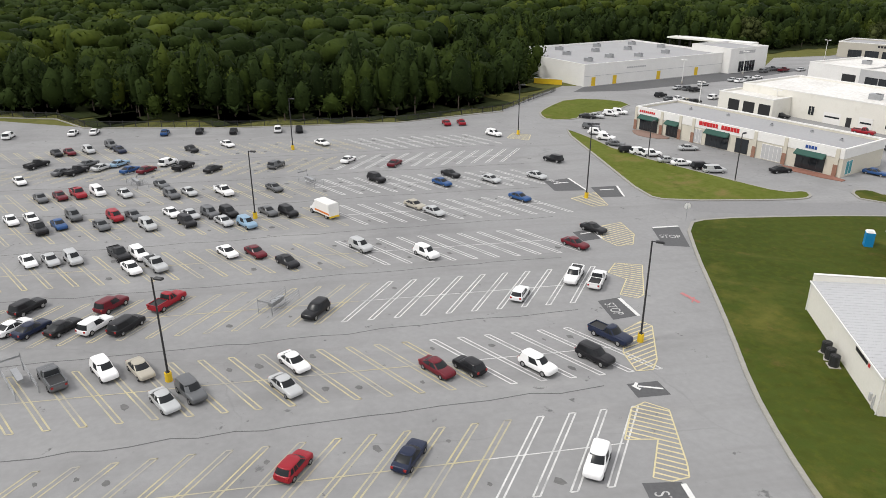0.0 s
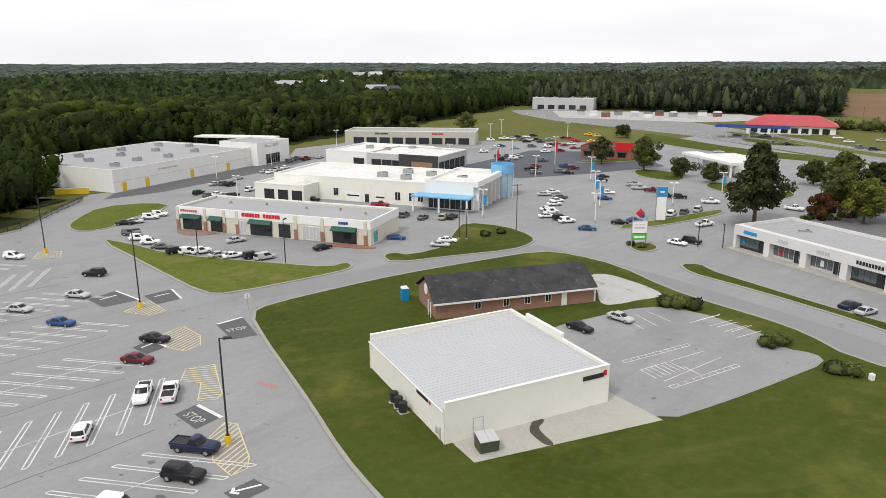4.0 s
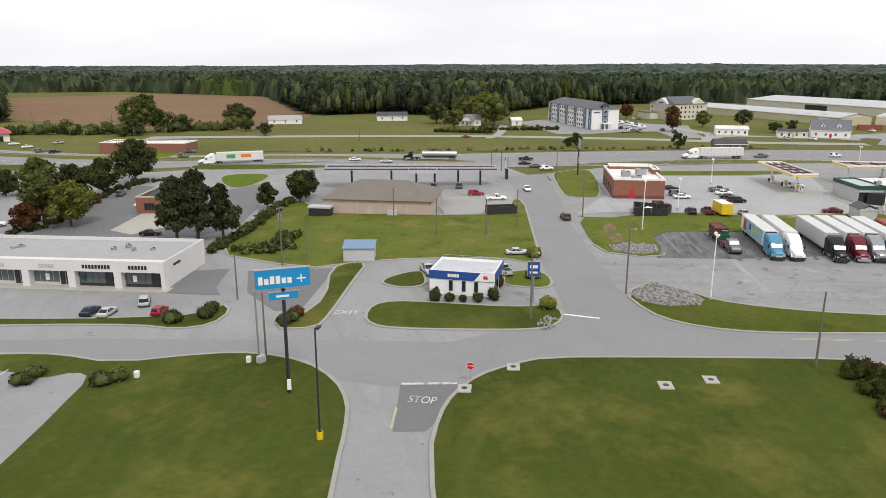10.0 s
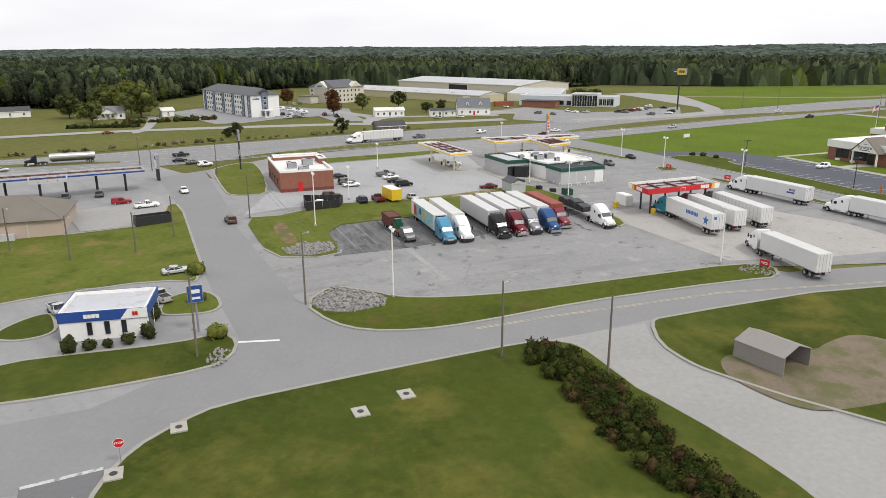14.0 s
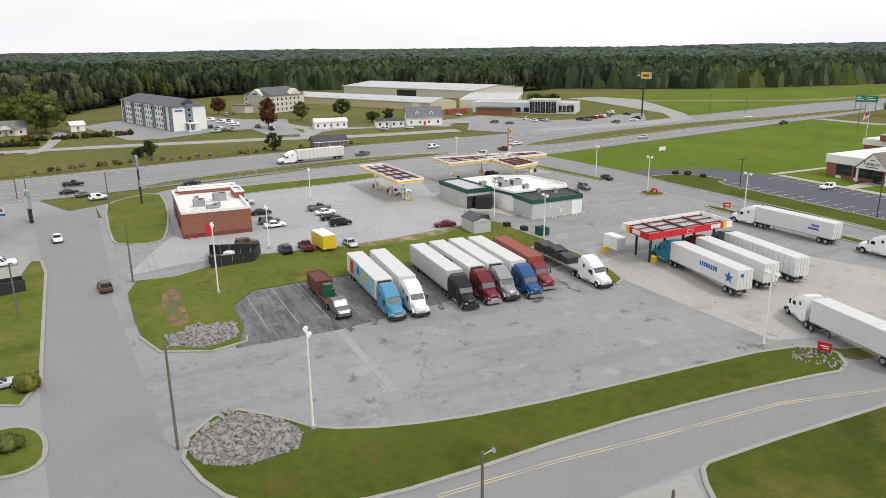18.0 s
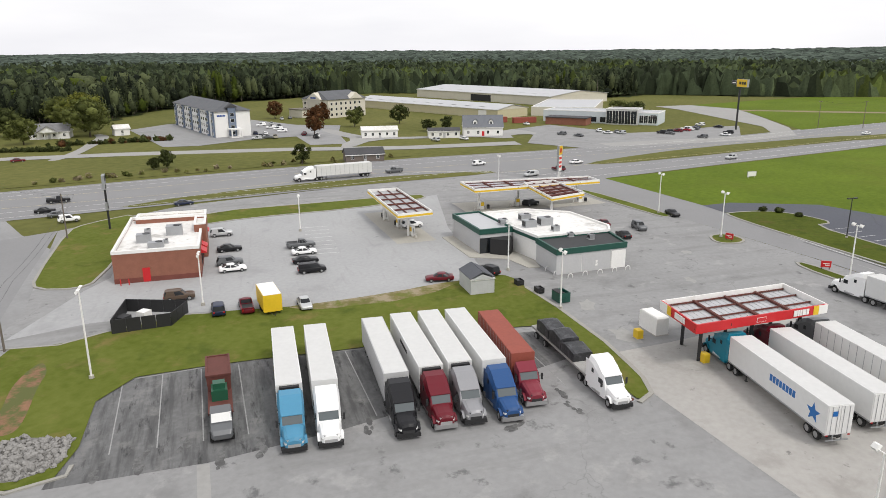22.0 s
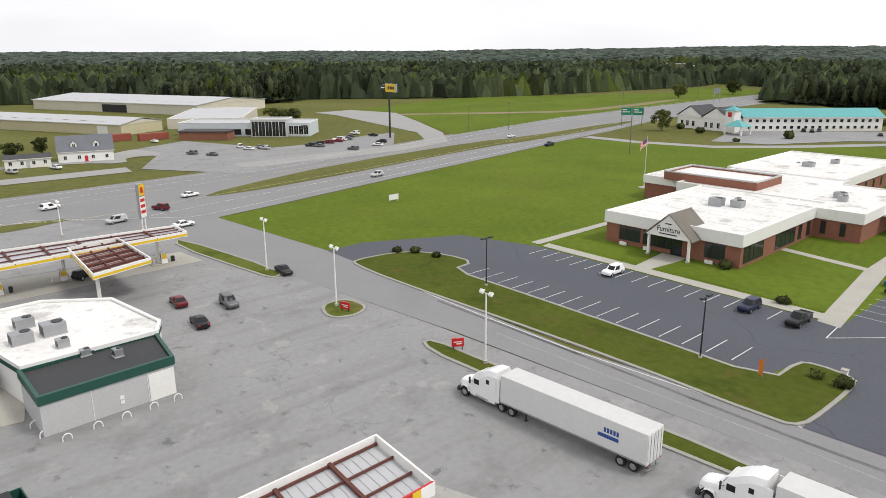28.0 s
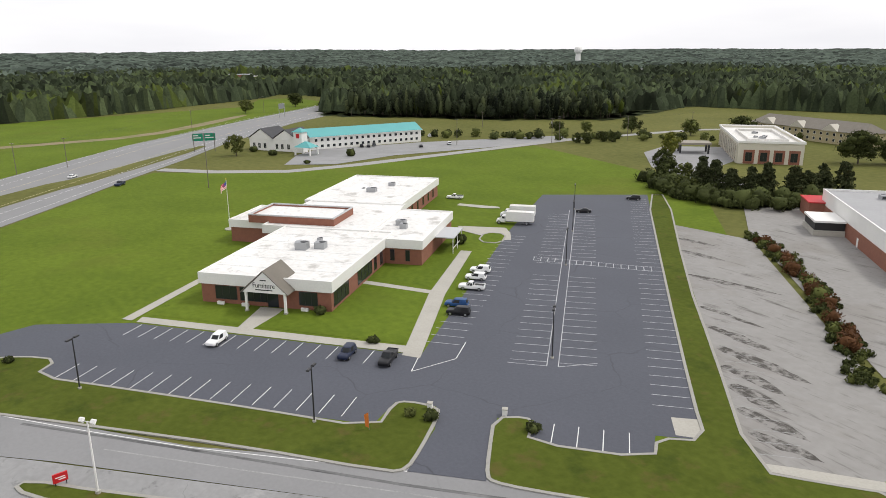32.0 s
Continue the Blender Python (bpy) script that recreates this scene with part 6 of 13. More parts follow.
# ---- truck stop ----
def chicken():
    t, L = site("chicken_restaurant", (163.6, 94.8), (171.2, 84.4), "red brick restaurant with a white flat roof")
    D, h = 24.6, 5.2
    block(t, 0, 0, L, D, h, BRICK, STORE_ROOF, 0.6, WHITE, ch=0.45)
    part("plinth", M().ring([(-0.04, -0.04), (L + 0.04, -0.04), (L + 0.04, D + 0.04), (-0.04, D + 0.04)], [(0, 0), (L, 0), (L, D), (0, D)], -0.5, 0.8), mat("dark_brick", (0.19, 0.06, 0.045), 0.9, 0.2, 1.0, 14.0), t)
    part("door", M().box(4.2, -0.07, 0.05, 5.3, 0.02, 2.3), REDPAINT, t, "bright red steel door")
    block(t, 1.2, D - 3.2, L + 0.5, D + 0.6, 5.7, BRICK, ROOF_W, 0.4, WHITE, 3.0, 0.35)
    block(t, L - 1.2, 12.0, L + 0.7, 18.5, 6.1, BRICK, ROOF_W, 0.4, WHITE, -0.5)
    for y in (4.5, 8.0, 19.5):
        window(t, L, y, 0.9, 2.0, 1.8, 90, 2, DARKSTEEL)
        part("awning", M().loft([[(L, y - 0.2, 2.8), (L + 0.9, y - 0.2, 2.8), (L + 0.9, y - 0.2, 2.95), (L, y - 0.2, 3.5)], [(L, y + 2.3, 2.8), (L + 0.9, y + 2.3, 2.8), (L + 0.9, y + 2.3, 2.95), (L, y + 2.3, 3.5)]]), REDPAINT, t, "red awning")
    for x in (1.0, 2.2):
        part("bollard", M().rod((x, -1.0, 0), (x, -1.0, 1.0), 0.09), REDPAINT, t)
    for y in (5, 10, 15, 20):
        window(t, 0, y + 1.6, 1.0, 1.6, 1.6, -90, 2, DARKSTEEL)
    units(t, h - 0.6, -53, (4.0, 7.5, 2.2, 1.8, 1.4), (8.5, 11.5, 2.6, 2.0, 1.6), (6.2, 3.5, 2.4, 1.6, 0.9), (4.0, 13.0, 1.0, 1.0, 0.9), (7.5, 5.5, 0.8, 0.8, 0.7))


chicken()


def truck_stop_shop():
    t = thing("truck_stop_shop", 199.1, 45.0, None, 0, "pale grey truck stop shop with dark green fascias", "building")
    o = Vector((199.0, 44.0))
    loc = lambda pts: [(x - o.x, y - o.y) for x, y in pts]
    main = ccw(loc([(196.6, 34.4), (201.8, 40.0), (211.0, 48.5), (216.8, 41.5), (217.0, 32.8), (208.4, 24.2), (205.2, 23.6)]))
    wing = ccw(loc([(197.8, 45.0), (208.3, 53.6), (212.2, 49.6), (201.8, 40.2)]))
    low = ccw(loc([(190.2, 29.9), (198.6, 20.0), (205.4, 23.8), (196.4, 34.6)]))
    for pts, h, roof, fas, wall in ((main, 4.6, STORE_ROOF, WHITE, WHITE), (wing, 4.5, ROOF_METAL, GREENPAINT, GREYWALL), (low, 4.25, ROOF_DARK, GREENPAINT, GREYWALL)):
        part("wall", M().ring(inset(pts, 0.02), inset(pts, 0.3), -0.3, h - 0.3), wall, t)
        part("roof", M().prism(inset(pts, 0.25), h - 0.5, h - 0.3), roof, t)
        part("fascia", M().ring(inset(pts, -0.12), inset(pts, 0.25), h - 0.95 if fas is GREENPAINT else h - 0.45, h), fas, t, "dark green fascia" if fas is GREENPAINT else "white parapet")
    part("fascia", M().ring(inset(main, -0.1), inset(main, 0.0), 3.55, 4.14), GREENPAINT, t, "dark green fascia")
    d = math.degrees(math.atan2(20.0 - 29.9, 198.6 - 190.2))
    a = Vector((190.2, 29.9)) - o
    u = Vector((198.6 - 190.2, 20.0 - 29.9)).normalized()
    p = a + u * 10.6
    window(t, p.x, p.y, 1.5, 1.8, 1.2, d, 2, WHITE)
    part("wall_panel", M().box(10.2, -0.05, 0.0, 12.9, 0.0, 3.0), WHITE, t, at=pose(a.x, a.y, 0, 0, 0, d))
    for k in (4.6, 10.1):
        part("panel_seam", M().box(k - 0.03, -0.03, 0, k + 0.03, 0.01, 3.2), WHITE, t, at=pose(a.x, a.y, 0, 0, 0, d))
    part("notice", M().box(7.2, -0.05, 1.3, 7.6, 0, 1.7).box(7.2, -0.05, 0.8, 7.6, 0, 1.15), WHITE, t, "small white notices", at=pose(a.x, a.y, 0, 0, 0, d))
    # recessed entry between the wings
    part("shop_entry", M().box(-0.3, -4.6, 0.0, 2.4, -1.2, 2.9), BLACK, t, "dark glazed shop entry", at=pose(-0.5, 0.4, 0, 0, 0, 0))
    w = Vector((197.8, 45.0)) - o
    dw = math.degrees(math.atan2(40.2 - 45.0, 201.8 - 197.8))
    window(t, w.x, w.y, 0.1, 6.0, 2.8, dw, 4, DARKSTEEL)
    part("walkway", M().prism(ccw(loc([(192.5, 35.0), (196.4, 39.6), (195.2, 46.0), (206.5, 55.2), (213.0, 50.2), (203.0, 40.5), (197.0, 34.8), (193.4, 33.2)])), -0.02, 0.12), CONCRETE, t)
    for i, (sx, sy) in enumerate(((192.3, 27.0), (190.2, 29.0), (194.0, 24.9), (195.8, 22.8), (197.5, 20.9), (191.0, 31.4), (193.0, 33.2))):
        h = thing("hoop_bollard", sx - 0.55, sy - 0.5, None, d, "white steel hoop bollard on asphalt", "bollard", "hoop bollards")
        m = M()
        pr = [(0.42 * math.cos(math.pi * k / 8), 0, 0.25 + 0.45 * math.sin(math.pi * k / 8)) for k in range(9)]
        pr = [(0.42, 0, 0)] + pr + [(-0.42, 0, 0)]
        for p0, p1 in zip(pr, pr[1:]):
            m.rod(p0, p1, 0.06, n=6)
        part("hoop", m, WHITE, h)
    for x, y, s in ((203.5, 38.5, (2.2, 1.6, 1.3)), (206.0, 36.2, (2.4, 1.8, 1.4)), (208.3, 40.5, (2.0, 1.5, 1.2)), (202.0, 33.5, (1.2, 1.0, 1.0)), (199.8, 27.0, (0.9, 0.9, 0.9)), (204.0, 43.5, (1.4, 1.2, 1.0)), (200.4, 30.6, (1.0, 0.9, 0.7))):
        hvac(x, y, gz(x) + (4.3 if (x, y) not in ((199.8, 27.0), (200.4, 30.6)) else 3.95), d, *s)


truck_stop_shop()
canopy("fuel_canopy", [(220.5, 78.6), (224.5, 73.3), (205.2, 57.6), (200.2, 62.6)], 4.7, [WHITE] * 4, 1, "small fuel canopy with a yellow band and rusty beams", [(206.0, 63.0), (216.5, 73.0)], WHITE, bays=5, band=YELLOW)
canopy("fuel_canopy", [(235.5, 62.2), (227.5, 56.2), (247.5, 32.2), (252.2, 35.6)], 4.8, [WHITE] * 4, 1, "long fuel canopy with yellow band and rusty beams", [(233.0, 57.0), (239.5, 49.5), (247.8, 37.5)], WHITE, bays=6, band=YELLOW)
canopy("fuel_canopy", [(238.5, 48.1), (244.3, 42.5), (231.5, 33.2), (223.8, 38.6)], 4.85, [WHITE] * 4, 1, "wedge fuel canopy with a yellow band and rusty beams", [(226.0, 39.0)], WHITE, bays=6, band=YELLOW, deck=mat("rust_red_deck", (0.17, 0.07, 0.06), 0.8, 0.25, 0.8, 4.0))
canopy("diesel_canopy", [(159.6, 9.6), (171.6, -4.8), (178.4, -0.6), (166.6, 13.8)], 4.7, [REDPAINT, WHITE, WHITE, REDPAINT], 1, "red diesel canopy with rusty rafters and open deck", [(163.5, 9.0), (168.2, 3.4), (172.8, -2.2), (167.8, 11.0), (172.0, 6.0), (176.0, 0.6)], DARKSTEEL, bays=4, rim_h=1.1)
dc = thing("canopy_sign", 159.6, 9.6, None, math.degrees(math.atan2(-14.4, 12.0)), "white and yellow sign panels on the red fascia", "sign")
signbars(dc, 13.6, -0.05, 4.95, (0.5, 0.25, 0.3, 0.5, 0.35), 0.7, WHITE, 0.08)
part("yellow_band", M().box(16.6, -0.03, 4.7, 17.4, -0.005, 5.8), YELLOW, dc)
part("white_band", M().box(17.4, -0.03, 4.7, 18.75, -0.005, 5.8), WHITE, dc)
ds = thing("canopy_sign", 166.6, 13.8, None, math.degrees(math.atan2(-4.2, -7.0)), "white and yellow end panels of the canopy fascia", "sign")
part("white_band", M().box(0.0, -0.03, 4.7, 1.7, -0.005, 5.8), WHITE, ds)
part("yellow_band", M().box(1.7, -0.03, 4.7, 2.6, -0.005, 5.8), YELLOW, ds)
signbars(ds, 3.6, -0.05, 4.95, (0.5, 0.25, 0.3, 0.5, 0.35), 0.7, WHITE, 0.08)
part("small_sign", M().box(8.3, -0.05, 4.95, 9.6, -0.01, 5.5), WHITE, dc)
part("small_sign", M().box(8.35, -0.07, 5.0, 9.55, -0.05, 5.45), REDPAINT, dc)


def pump(x, y, rz):
    t = thing("fuel_pump", x, y, None, rz, "white and yellow fuel pump on a kerb island", "fuel pump", "fuel pumps")
    part("island", M().prism(rounded([(-2.2, -0.6), (2.2, -0.6), (2.2, 0.6), (-2.2, 0.6)], 1), -0.02, 0.18), CONCRETE, t)
    part("cabinet", M().box(-0.5, -0.35, 0.18, 0.5, 0.35, 2.0), WHITE, t)
    part("panel", M().box(-0.4, -0.38, 1.0, 0.4, -0.35, 1.8).box(-0.4, 0.35, 1.0, 0.4, 0.38, 1.8), YELLOW, t)
    part("hose", M().rod((0.52, 0, 1.6), (0.7, 0, 0.6), 0.04).rod((-0.52, 0, 1.6), (-0.7, 0, 0.6), 0.04), BLACK, t)
    part("bin", M().box(1.3, -0.25, 0.18, 1.8, 0.25, 1.1), BLACK, t)
    part("bollard", M().rod((-1.7, 0, 0.18), (-1.7, 0, 1.0), 0.08), WHITE, t)


for x, y in ((206.2, 62.2), (211.8, 67.6), (217.2, 73.0)):
    pump(x, y, 45)
for x, y in ((232.8, 56.2), (239.2, 49.6), (247.6, 36.6)):
    pump(x, y, -50)
lay("concrete_pad", [(199.6, 62.6), (204.6, 56.6), (226.0, 74.0), (221.0, 80.0)], 0.02, CONCRETE, "pale concrete pad under the canopy")
lay("concrete_pad", [(237.5, 65.0), (227.0, 57.0), (249.0, 30.5), (255.0, 36.0)], 0.02, CONCRETE, "pale concrete pad under the canopy")
SHEDBOARD = mat("weathered_board", (0.52, 0.53, 0.53), 0.9, 0.12, 0.8, 6.0)
sd = thing("garden_shed", 176.5, 40.8, None, -53, "pale grey boarded shed with a slate-grey shingle roof", "shed")
part("wall", M().box(0, 0, -0.3, 3.7, 5.3, 2.55), SHEDBOARD, sd)
for i in range(9):
    part("board_joint", M().box(0.4 * i + 0.2, -0.012, 0.02, 0.4 * i + 0.225, 0.01, 2.5), GREYWALL, sd)
gable(sd, 0, 0, 3.7, 5.3, 2.55, 3.4, mat("slate_shingles", (0.1, 0.105, 0.12), 0.9, 0.2, 0.3, 6.0), SHEDBOARD, 0.08, "y")
for x, y, c_, nm, lb in ((178.6, 27.9, GREENPAINT, "skip", "dark green open waste skip on asphalt"), (181.0, 31.6, BLACK, "skip", "black waste bin tipped open on the kerb"), (183.6, 35.3, BLACK, "skip", "black waste bin beside the kerb")):
    b = thing(nm, x, y, None, 40, lb, "skip")
    s = 1.0 if c_ is GREENPAINT else 0.6
    part("bin", M().ring([(-1.1 * s, -0.9 * s), (1.1 * s, -0.9 * s), (1.1 * s, 0.9 * s), (-1.1 * s, 0.9 * s)], [(-s, -0.8 * s), (s, -0.8 * s), (s, 0.8 * s), (-s, 0.8 * s)], 0.1, 1.5 * s), c_, b)
    part("floor", M().box(-s, -0.8 * s, 0.1, s, 0.8 * s, 0.2), BLACK, b)
    part("pocket", M().box(-1.25 * s, -0.3 * s, 0.5 * s, -1.1 * s, 0.3 * s, 0.8 * s).box(1.1 * s, -0.3 * s, 0.5 * s, 1.25 * s, 0.3 * s, 0.8 * s), c_, b)
    part("lid", M().box(-1.1 * s, 0.0, 1.5 * s, 1.1 * s, 0.95 * s, 1.57 * s), BLACK, b)


def screen(pts, h):
    t = thing("bin_enclosure", pts[0][0], pts[0][1], None, 0, "black boarded bin enclosure beside the restaurant", "fence")
    for i in range(len(pts) - 1):
        a, b = Vector(pts[i]) - Vector(pts[0]), Vector(pts[i + 1]) - Vector(pts[0])
        k = max(2, int((b - a).length / 1.6))
        for j in range(k):
            p, q = a.lerp(b, j / k), a.lerp(b, (j + 0.97) / k)
            n = Vector((-(q - p).y, (q - p).x)).normalized() * 0.05
            part("board", M().prism([tuple(p - n), tuple(q - n), tuple(q + n), tuple(p + n)], 0, h), BLACK, t)
    part("bin", M().box(2.2, 0.2, 0.1, 3.8, 1.6, 1.4), BLACK, t)
    part("bin", M().box(4.6, -1.2, 0.1, 6.0, 0.2, 1.5), WHITE, t)


screen([(147.9, 80.2), (152.6, 74.7), (157.4, 75.9), (155.0, 84.4), (147.9, 80.2)], 2.0)
yt = thing("cargo_trailer", 160.0, 63.8, None, 44, "yellow rental cargo trailer with a white roof", "trailer")
part("box", M().box(0, -1.25, 0.6, 5.6, 1.25, 3.0), YELLOW, yt)
part("roof", M().box(0, -1.2, 3.0, 5.6, 1.2, 3.06), WHITE, yt)
part("drawbar", M().rod((0, 0.4, 0.5), (-1.2, 0, 0.45), 0.05).rod((0, -0.4, 0.5), (-1.2, 0, 0.45), 0.05), BLACK, yt)
for s in (1, -1):
    for a in (2.2, 3.1):
        part("wheel", M().rod((a, s * 1.05, 0.35), (a, s * 1.28, 0.35), 0.35, n=10), TYRE, yt)
cp = thing("carport", 95.9, -1.2, None, math.degrees(math.atan2(-4.7, -4.2)), "grey metal carport with an open end", "carport")
CPM = mat("grey_metal_sheet", (0.28, 0.26, 0.24), 0.5, 0.12, 0.4, 4.0)
for s in (0, 1):
    part("side_wall", M().box(0, 4.9 * s - 0.06, 0, 6.4, 4.9 * s + 0.06, 2.2), CPM, cp)
for i in range(8):
    part("roof_sheet", M().loft([[(i * 0.8, -0.2, 2.15), (i * 0.8, 2.45, 3.1), (i * 0.8, 5.1, 2.15), (i * 0.8, 5.1, 2.22), (i * 0.8, 2.45, 3.18), (i * 0.8, -0.2, 2.22)], [(i * 0.8 + 0.79, -0.2, 2.15), (i * 0.8 + 0.79, 2.45, 3.1), (i * 0.8 + 0.79, 5.1, 2.15), (i * 0.8 + 0.79, 5.1, 2.22), (i * 0.8 + 0.79, 2.45, 3.18), (i * 0.8 + 0.79, -0.2, 2.22)]]), CPM, cp)
part("end_wall", M().box(0, 0, 0, 0.08, 4.9, 2.3), CPM, cp)
lay("bare_soil", rounded([(91.4, 0.4), (95.5, 0.2), (97, -3), (99.5, -10.5), (103, -12.7), (107, -17), (104, -22), (90, -18), (85, -10), (84.6, -6.4), (88, -2)], 2), 0.13, dry(mat("trampled_soil", (0.21, 0.165, 0.115), 0.95, 0.25, 0.4, 3.0), (0.1, 0.105, 0.035), 0.25, 0.46, 0.62, 0.9), "bare reddish soil round the carport")


# ---- vehicles ----
def paint(name, col, metal=0.0):
    """Glossy car paint, with the dark plastic of sills and bumpers along its foot."""
    m = mat(name, col, 0.32, 0.04, 0.8, 5.0, metal=metal, coat=0.12, spec=0.25, coord="Object")
    n, l = m.node_tree.nodes, m.node_tree.links
    b = n["Principled BSDF"]
    old = b.inputs["Base Color"].links[0].from_socket
    sep, mr, mx = n.new("ShaderNodeSeparateXYZ"), n.new("ShaderNodeMapRange"), n.new("ShaderNodeMix")
    mr.inputs["From Min"].default_value, mr.inputs["From Max"].default_value = 0.36, 0.40
    mx.data_type = "RGBA"
    mx.inputs["A"].default_value = (0.02, 0.02, 0.021, 1)
    l.new(n.new("ShaderNodeTexCoord").outputs["Object"], sep.inputs[0])
    l.new(sep.outputs["Z"], mr.inputs["Value"])
    l.new(mr.outputs["Result"], mx.inputs["Factor"])
    l.new(old, mx.inputs["B"])
    l.new(mx.outputs["Result"], b.inputs["Base Color"])
    return m


PAINTS = {"white": paint("white_car_paint", (0.84, 0.84, 0.83)), "silver": paint("silver_car_paint", (0.52, 0.53, 0.53), 0.3), "grey": paint("grey_car_paint", (0.14, 0.145, 0.15), 0.3),
          "black": paint("black_car_paint", (0.012, 0.012, 0.014)), "navy": paint("navy_car_paint", (0.015, 0.022, 0.05)), "blue": paint("blue_car_paint", (0.022, 0.075, 0.21)),
          "red": paint("red_car_paint", (0.3, 0.012, 0.022)), "maroon": paint("maroon_car_paint", (0.13, 0.01, 0.018)), "beige": paint("beige_car_paint", (0.42, 0.39, 0.32)),
          "light blue": paint("light_blue_car_paint", (0.25, 0.38, 0.5)), "brown": paint("brown_car_paint", (0.1, 0.07, 0.05)), "teal": paint("teal_truck_paint", (0.02, 0.23, 0.33)),
          "azure": paint("azure_truck_paint", (0.075, 0.25, 0.39)), "pewter": paint("pewter_truck_paint", (0.3, 0.3, 0.31), 0.3), "yellow": paint("yellow_truck_paint", (0.85, 0.55, 0.02)), "crimson": paint("crimson_truck_paint", (0.2, 0.025, 0.04)), "green": paint("green_truck_paint", (0.02, 0.09, 0.05))}

# length, width, height, belt, hood height, deck height, then stations along the length, from rear 0 to front 1: rear glass foot, roof rear, roof front, windscreen foot
KINDS = {"sedan": (4.8, 1.84, 1.46, 0.93, 0.93, 0.99, 0.09, 0.27, 0.58, 0.745), "hatchback": (4.25, 1.8, 1.55, 0.97, 0.98, 1.0, 0.02, 0.10, 0.61, 0.77), "suv": (4.75, 1.92, 1.76, 1.06, 1.1, 1.08, 0.012, 0.06, 0.60, 0.735),
         "minivan": (5.0, 1.96, 1.76, 1.03, 1.04, 1.06, 0.012, 0.05, 0.69, 0.85), "pickup": (5.7, 1.98, 1.85, 1.15, 1.16, 1.12, 0.40, 0.43, 0.62, 0.73)}


def section(x, w, z0, z1, taper=0.92):
    zm = z0 + (z1 - z0) * 0.55
    return [(x, -w * 0.9, z0), (x, -w, z0 + 0.12), (x, -w, zm), (x, -w * taper, z1 - 0.03), (x, -w * taper * 0.9, z1), (x, w * taper * 0.9, z1), (x, w * taper, z1 - 0.03), (x, w, zm), (x, w, z0 + 0.12), (x, w * 0.9, z0)]


def wheel_mesh(r, w, joined=False):
    """A tyre and its rim; joined for far cars, as one mesh with two materials."""
    n = 12
    circle = lambda a, b: [(a * math.cos(2 * math.pi * i / n), b, a * math.sin(2 * math.pi * i / n)) for i in range(n)]
    m = M()
    m.loft([circle(a, b) for a, b in ((r * 0.62, -w / 2), (r * 0.93, -w / 2), (r, -w / 2 + 0.05), (r, w / 2 - 0.05), (r * 0.93, w / 2), (r * 0.62, w / 2))], cap=False)
    rim = M()
    rim.loft([circle(r * k, b) for k, b in ((0.64, -w / 2 + 0.02), (0.3, -w / 2 + 0.05), (0.3, w / 2 - 0.05), (0.64, w / 2 - 0.02))])
    if joined:
        k = len(m.f)
        off = len(m.v)
        m.v += rim.v
        m.f += [[i + off for i in f] for f in rim.f]
        me = mesh_of("wheel", m, TYRE)
        me.materials.append(RIM)
        me.polygons.foreach_set("material_index", [0] * k + [1] * len(rim.f))
        return me
    return mesh_of("wheel", m, TYRE), mesh_of("rim", rim, RIM)


def softened(me):
    """The same mesh with its edges rounded by one step of subdivision."""
    ob = bpy.data.objects.new("soft", me)
    scene.collection.objects.link(ob)
    md = ob.modifiers.new("soft", "SUBSURF")
    md.levels = 1
    out = bpy.data.meshes.new_from_object(ob.evaluated_get(bpy.context.evaluated_depsgraph_get()))
    bpy.data.objects.remove(ob)
    out.polygons.foreach_set("use_smooth", [True] * len(out.polygons))
    return out


